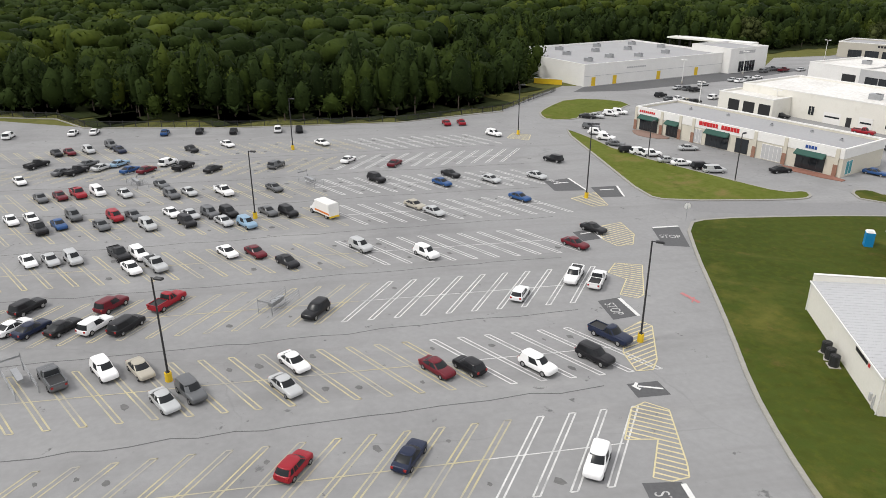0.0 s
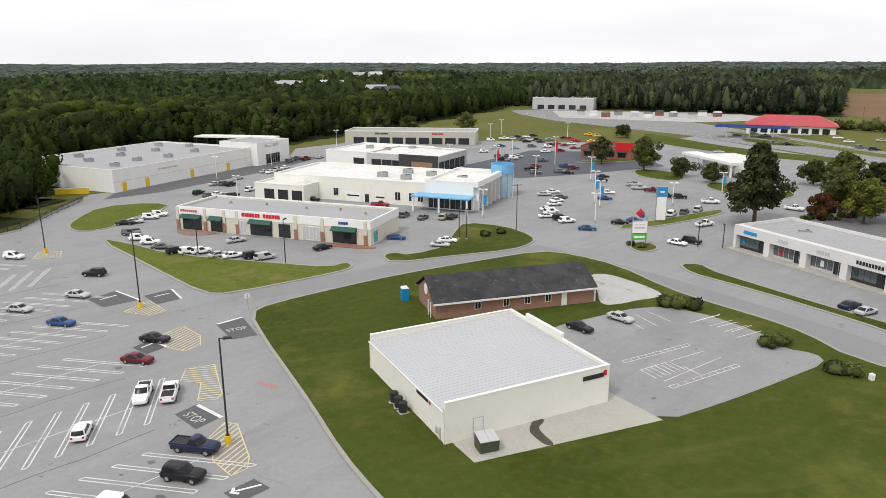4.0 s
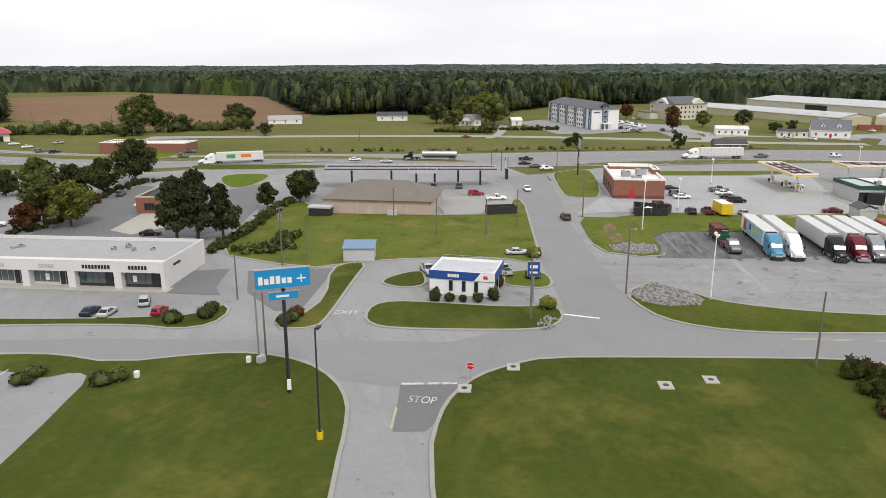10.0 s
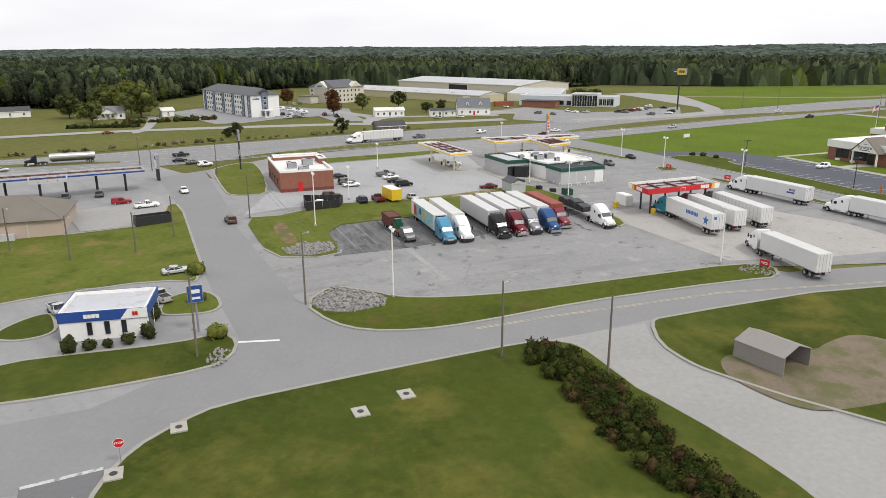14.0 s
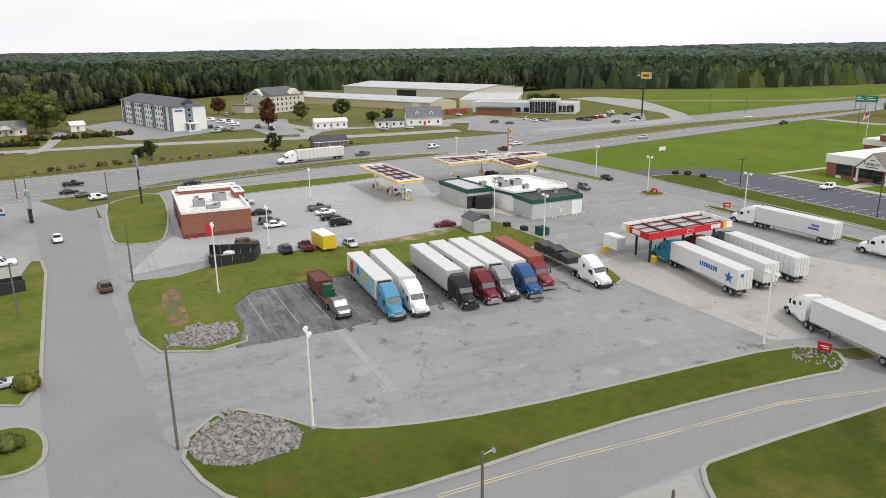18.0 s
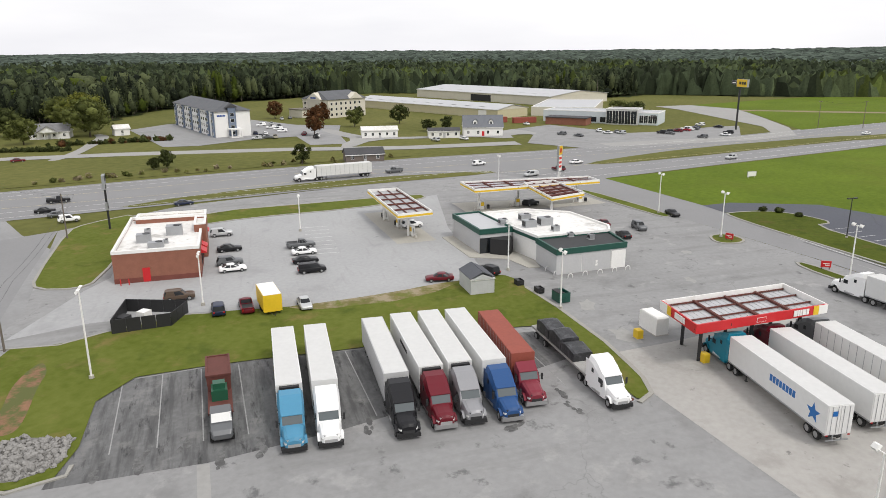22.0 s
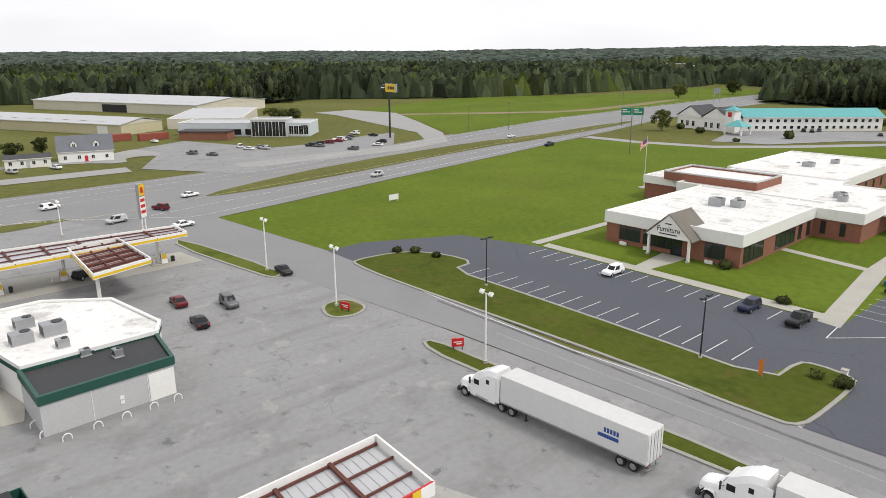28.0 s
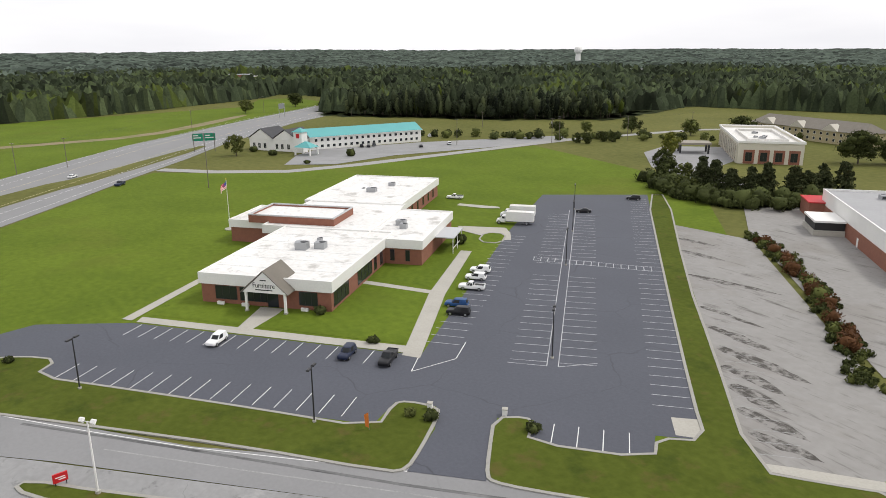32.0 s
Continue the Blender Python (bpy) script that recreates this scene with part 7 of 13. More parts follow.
def car_meshes(kind):
    L, W, H, belt, hood, deck, s0, s1, s2, s3 = KINDS[kind]
    X = lambda s: (s - 0.5) * L
    w = W / 2
    low = 0.3 if kind in ("suv", "pickup") else 0.2
    body = M()
    st = [(0.0, 0.82, low + 0.2, deck * 0.78), (0.008, 0.91, low + 0.1, deck * 0.9), (0.03, 0.97, low + 0.02, deck * 0.98), (0.07, 1.0, low, deck), (max(s0, 0.1), 1.0, low, max(deck, belt)), (s3 - 0.03, 1.0, low, belt), (s3 + 0.02, 1.0, low, hood + 0.03),
          (0.87, 1.0, low, hood - 0.03), (0.94, 0.97, low, hood - 0.08), (0.972, 0.91, low + 0.03, hood - 0.14), (0.99, 0.83, low + 0.08, hood - 0.24), (1.0, 0.72, low + 0.16, hood - 0.36)]
    body.loft([section(X(s), w * k, a, b + 0.02, 0.95) for s, k, a, b in st])
    glass_, roof = M(), M()
    gw, rw = w * 0.93, w * (0.76 if kind == "sedan" else 0.8)

    def curve(x0, x1, y):
        """One side of a rounded plan, from the rear middle to the front middle."""
        return [(x0, 0.0), (x0 + 0.03, y * 0.5), (x0 + 0.1, y * 0.86), (x0 + 0.24, y), ((x0 + x1) / 2, y * 1.02), (x1 - 0.36, y * 0.98), (x1 - 0.2, y * 0.86), (x1 - 0.05, y * 0.5), (x1, 0.0)]

    ringp = lambda pts, z, o=0.0: [(x, y + o if y else 0.0, z) for x, y in pts] + [(x, -y - o, z) for x, y in pts[-2:0:-1]]
    mid = lambda k: curve(X(s0 + (s1 - s0) * k), X(s3 + (s2 - s3) * k), gw + (rw - gw) * k ** 1.3)
    zs = [(0.0, belt - 0.03), (0.35, belt + 0.36 * (H - belt - 0.08)), (0.7, belt + 0.74 * (H - belt - 0.08)), (1.0, H - 0.09)]
    glass_.loft([ringp(mid(k), z) for k, z in zs], cap=False)
    top = mid(1.0)
    inner = lambda q, f: [(x * f + X((s1 + s2) / 2) * (1 - f), y * f) for x, y in q]
    roof.loft([ringp(top, H - 0.1, 0.012), ringp(inner(top, 0.99), H - 0.055), ringp(inner(top, 0.9), H - 0.015), ringp(inner(top, 0.5), H)])
    # rounded pillars at the four corners and between the side windows
    for i in (2, 3, 5, 9, 10, 12) if kind in ("suv", "minivan") else (2, 5, 10, 13):
        below = [ringp(mid(k), z, 0.014)[i:i + 2] for k, z in zs[:-1]]
        rows_ = [roof.loop(q) for q in below] + [[i, i + 1]]
        for lo_, hi_ in zip(rows_, rows_[1:]):
            roof.f.append([lo_[0], lo_[1], hi_[1], hi_[0]])
    # door pillars half way along each side
    for sy in (1, -1):
        for f in ((0.52,) if kind in ("sedan", "pickup") else (0.5, 0.24)):
            pts = []
            for k, z in zs:
                q = mid(k)
                x = q[3][0] + (q[5][0] - q[3][0]) * f
                y = sy * (max(p[1] for p in q) + 0.012)
                pts.append([(x - 0.05, y, z), (x + 0.05, y, z)])
            rows_ = [roof.loop(q) for q in pts]
            for lo_, hi_ in zip(rows_, rows_[1:]):
                roof.f.append([lo_[0], lo_[1], hi_[1], hi_[0]])
    me = mesh_of("window", glass_, CARGLASS)
    me.polygons.foreach_set("use_smooth", [True] * len(me.polygons))
    mr = mesh_of("roof", roof, PAINTS["white"])
    mr.polygons.foreach_set("use_smooth", [True] * len(mr.polygons))
    parts = [("body", softened(mesh_of("body", body, PAINTS["white"], True)), 1), ("window", me, 0), ("roof", mr, 1)]
    if kind == "pickup":
        bed = M()
        bed.box(X(0.03), -w * 0.78, belt - 0.45, X(0.385), w * 0.78, belt + 0.012)
        rim = M().ring([(X(0.0), -w * 0.93), (X(0.395), -w * 0.93), (X(0.395), w * 0.93), (X(0.0), w * 0.93)], [(X(0.02), -w * 0.8), (X(0.385), -w * 0.8), (X(0.385), w * 0.8), (X(0.02), w * 0.8)], belt - 0.1, belt + 0.1)
        parts += [("bed", mesh_of("bed", bed, BLACK), 0), ("bed_side", mesh_of("bed_side", rim, PAINTS["white"]), 1)]
    lamps = []
    for sy in (1, -1):
        lamps.append(("headlight", mesh_of("headlight", M().loft([[(X(0.93), sy * w * 0.86, hood - 0.3), (X(0.93), sy * w * 0.86, hood - 0.17), (X(0.978), sy * w * 0.45, hood - 0.22), (X(0.984), sy * w * 0.45, hood - 0.36)], [(X(0.955), sy * w * 0.89, hood - 0.31), (X(0.95), sy * w * 0.89, hood - 0.16), (X(0.985), sy * w * 0.46, hood - 0.21), (X(0.99), sy * w * 0.46, hood - 0.36)]]), LAMP_W)))
        lamps.append(("taillight", mesh_of("taillight", M().box(X(0.0) - 0.02, sy * w * 0.72 - 0.13, deck - 0.34, X(0.02), sy * w * 0.72 + 0.13, deck - 0.1), LAMP_R)))
    r = 0.39 if kind in ("suv", "pickup") else 0.33
    wheels = [(X(a), sy * (w - 0.09), r) for a in (0.19, 0.81) for sy in (1, -1)]
    return parts, lamps, wheels, (*wheel_mesh(r, 0.24), wheel_mesh(r, 0.24, True))


CARS = {}
CAR_SIZE = (0.84, 0.92)
CAR_WORD = {"sedan": "sedan", "hatchback": "hatchback", "suv": "sport utility car", "minivan": "minivan", "pickup": "pickup truck"}


def car(kind, colour, x, y, rz, detail=2, where="parked on grey asphalt", dz=0.0):
    if kind not in CARS:
        CARS[kind] = car_meshes(kind)
    parts, lamps, wheels, (tyre, rim, joined) = CARS[kind]
    t = thing("pickup_truck" if kind == "pickup" else "car", x, y, gz(x) + 0.015 + dz, rz, f"{colour} {CAR_WORD[kind]} {where}", "car", "parked cars")
    size = CAR_SIZE[0] if x < 60 else CAR_SIZE[1]
    t.matrix_basis = t.matrix_basis @ Matrix.Diagonal((size, size, size, 1))
    for nm, me, pt in parts:
        o = part(nm, me, None, t)
        if pt:
            o.material_slots[0].link = "OBJECT"
            o.material_slots[0].material = PAINTS[colour]
    if detail > 1:
        for nm, me in lamps:
            part(nm, me, None, t)
    for p in wheels:
        o = part("wheel", tyre if detail > 1 else joined, None, t, at=pose(*p))
        if detail > 1:
            part("rim", rim, None, o)
    return t


def truck_wheel(t, x, y, r=0.5, w=0.3):
    o = part("wheel", TW[0], None, t, at=pose(x, y, r))
    part("rim", TW[1], None, o)


TW = wheel_mesh(0.5, 0.34)


def tractor(colour, x, y, rz, label, sleeper=True, long_nose=False):
    """A tractor unit; its front bumper stands at the origin and it faces +x."""
    t = thing("tractor_unit", x, y, None, rz, label, "truck", "parked trucks")
    P = PAINTS[colour]
    k = 0.5 if long_nose else 0.0
    hood = M()
    hood.loft([[(a, -b, c), (a, -b * 0.98, d - 0.3), (a, -b * 0.88, d - 0.06), (a, -b * 0.62, d + 0.08), (a, 0, d + 0.14), (a, b * 0.62, d + 0.08), (a, b * 0.88, d - 0.06), (a, b * 0.98, d - 0.3), (a, b, c)] for a, b, c, d in ((-0.12, 0.66, 0.72, 1.3), (-0.3, 0.84, 0.72, 1.55), (-0.62, 0.96, 1.12, 1.68), (-1.15, 0.98, 1.24, 1.8), (-1.68, 1.02, 1.1, 1.9), (-1.8, 1.06, 0.6, 1.93), (-2.0 - k, 1.08, 0.6, 1.98))])
    part("hood", hood, P, t)
    cabm = M()
    cabm.loft([[(a, -b, c), (a, -b, d), (a, -b * 0.86, e), (a, b * 0.86, e), (a, b, d), (a, b, c)] for a, b, c, d, e in ((-1.9 - k, 1.12, 0.6, 1.9, 2.02), (-2.45 - k, 1.16, 0.55, 2.4, 2.85), (-3.0 - k, 1.2, 0.55, 2.6, 3.2), (-3.5 - k, 1.22, 0.55, 2.9, 3.5))])
    part("cab", cabm, P, t)
    if sleeper:
        sl = M()
        sl.loft([[(a, -b, c), (a, -b, d), (a, -b * 0.82, e), (a, b * 0.82, e), (a, b, d), (a, b, c)] for a, b, c, d, e in ((-3.5 - k, 1.22, 0.55, 2.9, 3.5), (-4.4 - k, 1.25, 0.55, 3.4, 3.92), (-5.4 - k, 1.25, 0.6, 3.5, 4.02))])
        part("sleeper", sl, P, t)
    end = -5.4 - k if sleeper else -3.6 - k
    part("sun_visor", M().loft([[(a, -1.0, z), (a, 1.0, z), (a, 1.0, z + 0.07), (a, -1.0, z + 0.07)] for a, z in ((-2.3 - k, 2.8), (-2.56 - k, 2.95))]), P, t)
    part("windscreen", M().loft([[(-1.92 - k, -0.92, 2.1), (-1.92 - k, 0.92, 2.1), (-2.4 - k, 0.94, 2.83), (-2.4 - k, -0.94, 2.83)], [(-2.02 - k, -0.92, 2.02), (-2.02 - k, 0.92, 2.02), (-2.5 - k, 0.94, 2.75), (-2.5 - k, -0.94, 2.75)]]), TRUCKGLASS, t)
    for s in (1, -1):
        part("side_window", M().box(-3.2 - k, s * 1.19 - 0.03, 1.95, -2.5 - k, s * 1.19 + 0.03, 2.5), CARGLASS, t)
        part("mirror", M().box(-2.15 - k, s * 1.42 - 0.1, 1.9, -2.05 - k, s * 1.42 + 0.1, 2.6).rod((-2.3 - k, s * 1.15, 2.2), (-2.1 - k, s * 1.4, 2.25), 0.03), BLACK, t)
        part("headlight", M().loft([[(-0.5, s * 0.93, z), (-0.2, s * 0.78, z), (-0.16, s * 0.62, z), (-0.5, s * 0.62, z)] for z in (1.02, 1.2)]), LAMP_W, t)
        part("fender", M().loft([[(a, s * 0.78, z), (a, s * 1.22, z), (a, s * 1.22, z + 0.08), (a, s * 0.78, z + 0.08)] for a, z in ((-0.55, 0.75), (-0.75, 1.08), (-1.1, 1.22), (-1.5, 1.12), (-1.75, 0.75))]), P, t)
        part("fuel_tank", M().rod((end + 0.9, s * 0.95, 0.72), (end + 2.6, s * 0.95, 0.72), 0.32, n=10), RIM, t)
        if sleeper:
            part("sleeper_window", M().box(-4.6 - k, s * 1.26 - 0.02, 2.5, -4.2 - k, s * 1.26 + 0.02, 2.95), CARGLASS, t)
            part("fairing", M().box(end - 0.55, s * 1.2 - 0.03, 0.9, end, s * 1.2 + 0.03, 3.5), P, t)
        truck_wheel(t, -1.15, s * 1.02)
        for a in (end - 0.75, end - 2.05):
            truck_wheel(t, a, s * 0.98)
    part("grille", M().loft([[(-0.16, -0.62, 0.74), (-0.06, -0.55, 0.74), (-0.06, 0.55, 0.74), (-0.16, 0.62, 0.74)], [(-0.3, -0.7, 1.5), (-0.2, -0.6, 1.5), (-0.2, 0.6, 1.5), (-0.3, 0.7, 1.5)]]), RIM if colour in ("white", "azure", "maroon", "silver") else BLACK, t)
    part("bumper", M().loft([[(a, -1.15, 0.35), (a, 1.15, 0.35), (a, 1.1, 0.78), (a, -1.1, 0.78)] for a in (-0.4, -0.05)]), RIM if colour in ("blue", "crimson", "maroon") else BLACK, t)
    part("chassis", M().box(end - 2.7, -0.5, 0.6, -0.5, 0.5, 0.95), BLACK, t)
    part("fifth_wheel", M().box(end - 1.9, -0.55, 0.95, end - 0.9, 0.55, 1.12), BLACK, t)
    return t


def trailer(x, y, rz, label, length=16.15, body=None, roof=None, reefer=False, ribs=0, marks=()):
    """A box trailer with its nose at the origin, reaching back along -x."""
    t = thing("box_trailer", x, y, None, rz, label, "trailer", "parked trailers")
    b = body or TRAILER_W
    L, w, h0, h1 = length, 1.29, 1.12, 4.1
    side = M().loft([[(a, -w, h0), (a, w, h0), (a, w, h1 - 0.04), (a, w - 0.06, h1), (a, -w + 0.06, h1), (a, -w, h1 - 0.04)] for a in (0, -L)])
    part("box", side, b, t)
    part("roof", M().box(-L + 0.06, -w + 0.12, h1, -0.06, w - 0.12, h1 + 0.012), roof or TRAILER_TOP, t)
    part("frame_rail", M().box(-L + 0.02, -w - 0.012, h0 - 0.02, -0.02, -w + 0.05, h0 + 0.14).box(-L + 0.02, w - 0.05, h0 - 0.02, -0.02, w + 0.012, h0 + 0.14), STEEL, t)
    if ribs:
        for i in range(1, ribs):
            a = -L * i / ribs
            part("rib", M().box(a - 0.03, -w - 0.015, h0 + 0.15, a + 0.03, w + 0.015, h1 - 0.1), STEEL, t)
    for s in (1, -1):
        part("door", M().box(-L - 0.05, min(s * 0.03, s * 1.2), h0 + 0.1, -L, max(s * 0.03, s * 1.2), h1 - 0.1), b, t)
        part("lock_rod", M().rod((-L - 0.075, s * 0.3, h0 + 0.1), (-L - 0.075, s * 0.3, h1 - 0.12), 0.02, n=4).rod((-L - 0.075, s * 0.85, h0 + 0.1), (-L - 0.075, s * 0.85, h1 - 0.12), 0.02, n=4), STEEL, t)
        part("landing_leg", M().rod((-2.9, s * 0.75, 0.08), (-2.9, s * 0.75, h0), 0.07, n=6).box(-3.05, s * 0.75 - 0.12, 0.03, -2.75, s * 0.75 + 0.12, 0.09), DARKSTEEL, t)
        for a in (-L + 1.3, -L + 2.55):
            truck_wheel(t, a, s * 1.02)
        part("taillight", M().box(-L - 0.06, s * 1.1 - 0.12, h0 - 0.1, -L, s * 1.1 + 0.12, h0), LAMP_R, t)
    part("bogie", M().box(-L + 0.5, -0.6, 0.55, -L + 3.4, 0.6, h0 - 0.02), DARKSTEEL, t)
    part("underride_bar", M().box(-L - 0.03, -1.1, 0.5, -L + 0.08, 1.1, 0.62).box(-L, -0.5, 0.55, -L + 0.08, -0.4, h0).box(-L, 0.4, 0.55, -L + 0.08, 0.5, h0), STEEL, t)
    if reefer:
        part("cooling_unit", M().box(0, -0.95, 1.9, 0.42, 0.95, 3.95), BLACK, t)
    for nm, m, mt, lb in marks:
        part(nm, m, mt, t, lb)
    return t


def bars(widths, x0, y, z0, h, step=0.08, side=-1):
    """Unreadable lettering on a side wall, as plain bars."""
    m = M()
    for wd in widths:
        m.box(x0, y - 0.008, z0, x0 + wd, y + 0.008, z0 + h)
        x0 += wd + step
    return m


def star(cx, cy, cz, r):
    m = M()
    pts = [(cx + r * (1 if i % 2 == 0 else 0.42) * math.sin(math.pi * i / 5), cz + r * (1 if i % 2 == 0 else 0.42) * math.cos(math.pi * i / 5)) for i in range(10)]
    m.loft([[(x, cy - 0.008, z) for x, z in pts], [(x, cy + 0.008, z) for x, z in pts]])
    return m


def rig(front, rear, colour, label, trailer_label, **kw):
    """A tractor and its trailer, from front bumper to trailer tail."""
    sleeper = kw.pop("sleeper", True)
    nose = kw.pop("long_nose", False)
    gap = kw.pop("gap", 6.15 + (0.5 if nose else 0))
    d = Vector(front) - Vector(rear)
    rz = math.degrees(math.atan2(d.y, d.x))
    u = d.normalized()
    tractor(colour, *front, rz, label, sleeper, nose)
    p = Vector(front) - u * gap
    kw.setdefault("length", min(16.15, d.length - gap))
    return trailer(p.x, p.y, rz, trailer_label, **kw)


BAY = "parked in a truck bay"
rig((131.5, 43.2), (149.2, 55.4), "azure", "azure sleeper tractor " + BAY, "trailer with a turquoise picture side, behind an azure tractor", reefer=True,
    marks=[("side_picture", M().box(-13.6, -1.305, 1.3, -0.5, -1.296, 3.95), mat("turquoise_print", (0.05, 0.4, 0.5), 0.5, 0.3, 0.5, 2.0, col2=(0.55, 0.6, 0.55), coord="Object"), "turquoise printed side picture"),
           ("side_logo", M().rod((-5.6, -1.30, 2.9), (-5.6, -1.315, 2.9), 0.75, n=14), YELLOW, "yellow round emblem"), ("side_logo", M().box(-9.6, -1.312, 2.3, -8.2, -1.304, 3.5), NAVY, "dark blue printed block"), ("side_logo", M().box(-13.4, -1.312, 1.5, -11.6, -1.304, 3.6), REDPAINT, "red printed block")])
rig((133.3, 40.4), (151.2, 52.2), "white", "white sleeper tractor " + BAY, "plain white box trailer behind a white tractor")
rig((137.0, 34.2), (155.2, 46.6), "black", "black sleeper tractor " + BAY, "light grey box trailer behind a black tractor", body=GREYWALL)
rig((139.6, 31.4), (157.6, 43.9), "maroon", "maroon sleeper tractor " + BAY, "white refrigerated trailer behind a maroon tractor", reefer=True, marks=[("lettering", bars((0.5, 0.35, 0.5, 0.5, 0.4, 0.5, 0.4), -9.5, -1.3, 3.0, 0.4), BLACK, "dark unreadable lettering")])
rig((141.4, 29.0), (159.5, 41.0), "pewter", "pewter grey sleeper tractor " + BAY, "white box trailer behind a silver tractor", reefer=True)
rig((143.0, 25.7), (161.1, 38.0), "blue", "deep blue sleeper tractor " + BAY, "white box trailer behind a blue tractor")
BOXRED = mat("container_red", (0.3, 0.07, 0.045), 0.7, 0.15, 0.5, 3.0, coord="Object")
rig((146.7, 24.2), (161.6, 33.8), "crimson", "dark red day-cab tractor " + BAY, "rust-red ribbed container on a chassis", sleeper=False, long_nose=True, gap=4.6, body=BOXRED, roof=BOXRED, ribs=22)
STARBLUE = mat("emblem_blue", (0.01, 0.13, 0.4), 0.4, 0.05, 1.0, 4.0)
fuelling = "at the diesel canopy"
for nose, tail, col, lb, kw in (((167.8, 7.8), (148.3, -3.0), "teal", "white trailer with blue star emblem " + fuelling,
                                 dict(marks=[("lettering", bars((0.4,) * 8, -11.6, 1.3, 2.5, 0.7, 0.12), STARBLUE, "blue lettering shown as bars"), ("star_emblem", star(-14.3, 1.3, 2.5, 1.0), STARBLUE, "blue star emblem"), ("star_emblem", M().box(-16.22, 0.3, 3.0, -16.205, 0.8, 3.5), STARBLUE, "small blue emblem")])),
                                ((171.8, 3.5), (152.3, -7.3), "maroon", "plain white trailer " + fuelling, {}),
                                ((175.7, -1.6), (156.2, -12.4), "grey", "ribbed white trailer " + fuelling, dict(ribs=14))):
    rig(nose, tail, col, f"{col} sleeper tractor standing {fuelling}", lb, **kw)
rig((196.9, -9.6), (180.5, -23.6), "white", "white sleeper tractor stopped beside the kerb", "long white box trailer standing beside the kerb", length=16.15,
    marks=[("lettering", bars((0.22, 0.22, 0.22, 0.22, 0.22), -13.4, 1.3, 2.75, 0.45, 0.1).box(-13.4, 1.29, 2.2, -11.3, 1.308, 2.55), NAVY, "two lines of dark lettering shown as bars")])
rig((177.0, -27.0), (160.5, -41.0), "white", "white sleeper tractor waiting behind another rig", "white box trailer beside the kerb")
tractor("white", 144.7, -8.6, 12, "white sleeper tractor turning on the apron")
trailer(138.8, -10.2, 28, "white box trailer turning at the truck exit", 13.6)
tractor("white", 148.9, 15.9, 216, "white sleeper tractor with a flatbed " + BAY)


TARP = dry(mat("black_tarpaulin", (0.03, 0.031, 0.034), 0.5, 0.3, 0.8, 6.0, bump=0.4, bscale=3), (0.075, 0.077, 0.082), 0.9, 0.5, 0.62, 0.8)


def flatbed():
    t = thing("flatbed_trailer", 153.6, 19.3, None, 216, "black flatbed trailer with tarped machinery", "trailer", "parked trailers")
    part("deck", M().box(-14.8, -1.25, 1.2, 0, 1.25, 1.45), mat("worn_deck", (0.4, 0.39, 0.37), 0.8, 0.2, 0.5, 4.0), t)
    for a, b, h in ((-6.5, -3.2, 2.75), (-9.8, -6.6, 3.15), (-13.4, -10.0, 3.0)):
        part("tarped_load", M().loft([[(x, -1.2, 1.45), (x, -1.15, h - 0.1 + e), (x, -0.9, h + e), (x, 0.9, h + e), (x, 1.15, h - 0.1 + e), (x, 1.2, 1.45)] for x, e in ((a, -0.25), (a * 0.7 + b * 0.3, 0.05), (a * 0.4 + b * 0.6, -0.08), (b, -0.3))]), TARP, t, "black tarpaulin over a load")
    for s in (1, -1):
        for a in (-13.6, -11.0):
            truck_wheel(t, a, s * 1.0)
    part("headboard", M().box(-0.1, -1.2, 1.45, 0.0, 1.2, 2.6), STEEL, t)


flatbed()


def tow_truck():
    t = thing("flatbed_truck", 130.9, 50.6, None, 218, "dark truck with a rusty load and green machine", "truck", "parked trucks")
    body = M()
    body.loft([section(x, w, 0.55, h) for x, w, h in ((0, 0.85, 1.0), (-0.3, 1.0, 1.35), (-1.5, 1.05, 1.5))])
    part("hood", body, PAINTS["grey"], t)
    part("cab", M().loft([section(x, 1.05, 0.55, h) for x, h in ((-1.5, 1.55), (-2.1, 2.25), (-3.6, 2.3), (-3.9, 1.6))]), PAINTS["grey"], t)
    part("windscreen", M().loft([[(-1.5, -0.9, 1.6), (-1.5, 0.9, 1.6), (-2.05, 0.85, 2.24), (-2.05, -0.85, 2.24)], [(-1.56, -0.9, 1.6), (-1.56, 0.9, 1.6), (-2.1, 0.85, 2.24), (-2.1, -0.85, 2.24)]]), LAMP_W, t)
    part("deck", M().box(-15, -1.2, 0.95, -4.3, 1.2, 1.15), RUST, t)
    part("machine", M().box(-8.6, -0.8, 1.15, -6.8, 0.8, 2.3).box(-8.2, -0.6, 2.3, -7.2, 0.6, 2.9), PAINTS["green"], t, "dark green machine")
    part("skip", M().loft([[(x, -1.15, 1.15), (x, -1.25, 2.9), (x, 1.25, 2.9), (x, 1.15, 1.15)] for x in (-14.4, -9.3)]), RUST, t, "rust-brown steel box")
    part("skip_rim", M().ring([(-14.5, -1.3), (-9.2, -1.3), (-9.2, 1.3), (-14.5, 1.3)], [(-14.3, -1.1), (-9.4, -1.1), (-9.4, 1.1), (-14.3, 1.1)], 2.8, 3.0), RUST, t)
    for s in (1, -1):
        for a in (-0.9, -4.9, -6.0, -12.4, -13.5):
            truck_wheel(t, a, s * 0.95)


tow_truck()
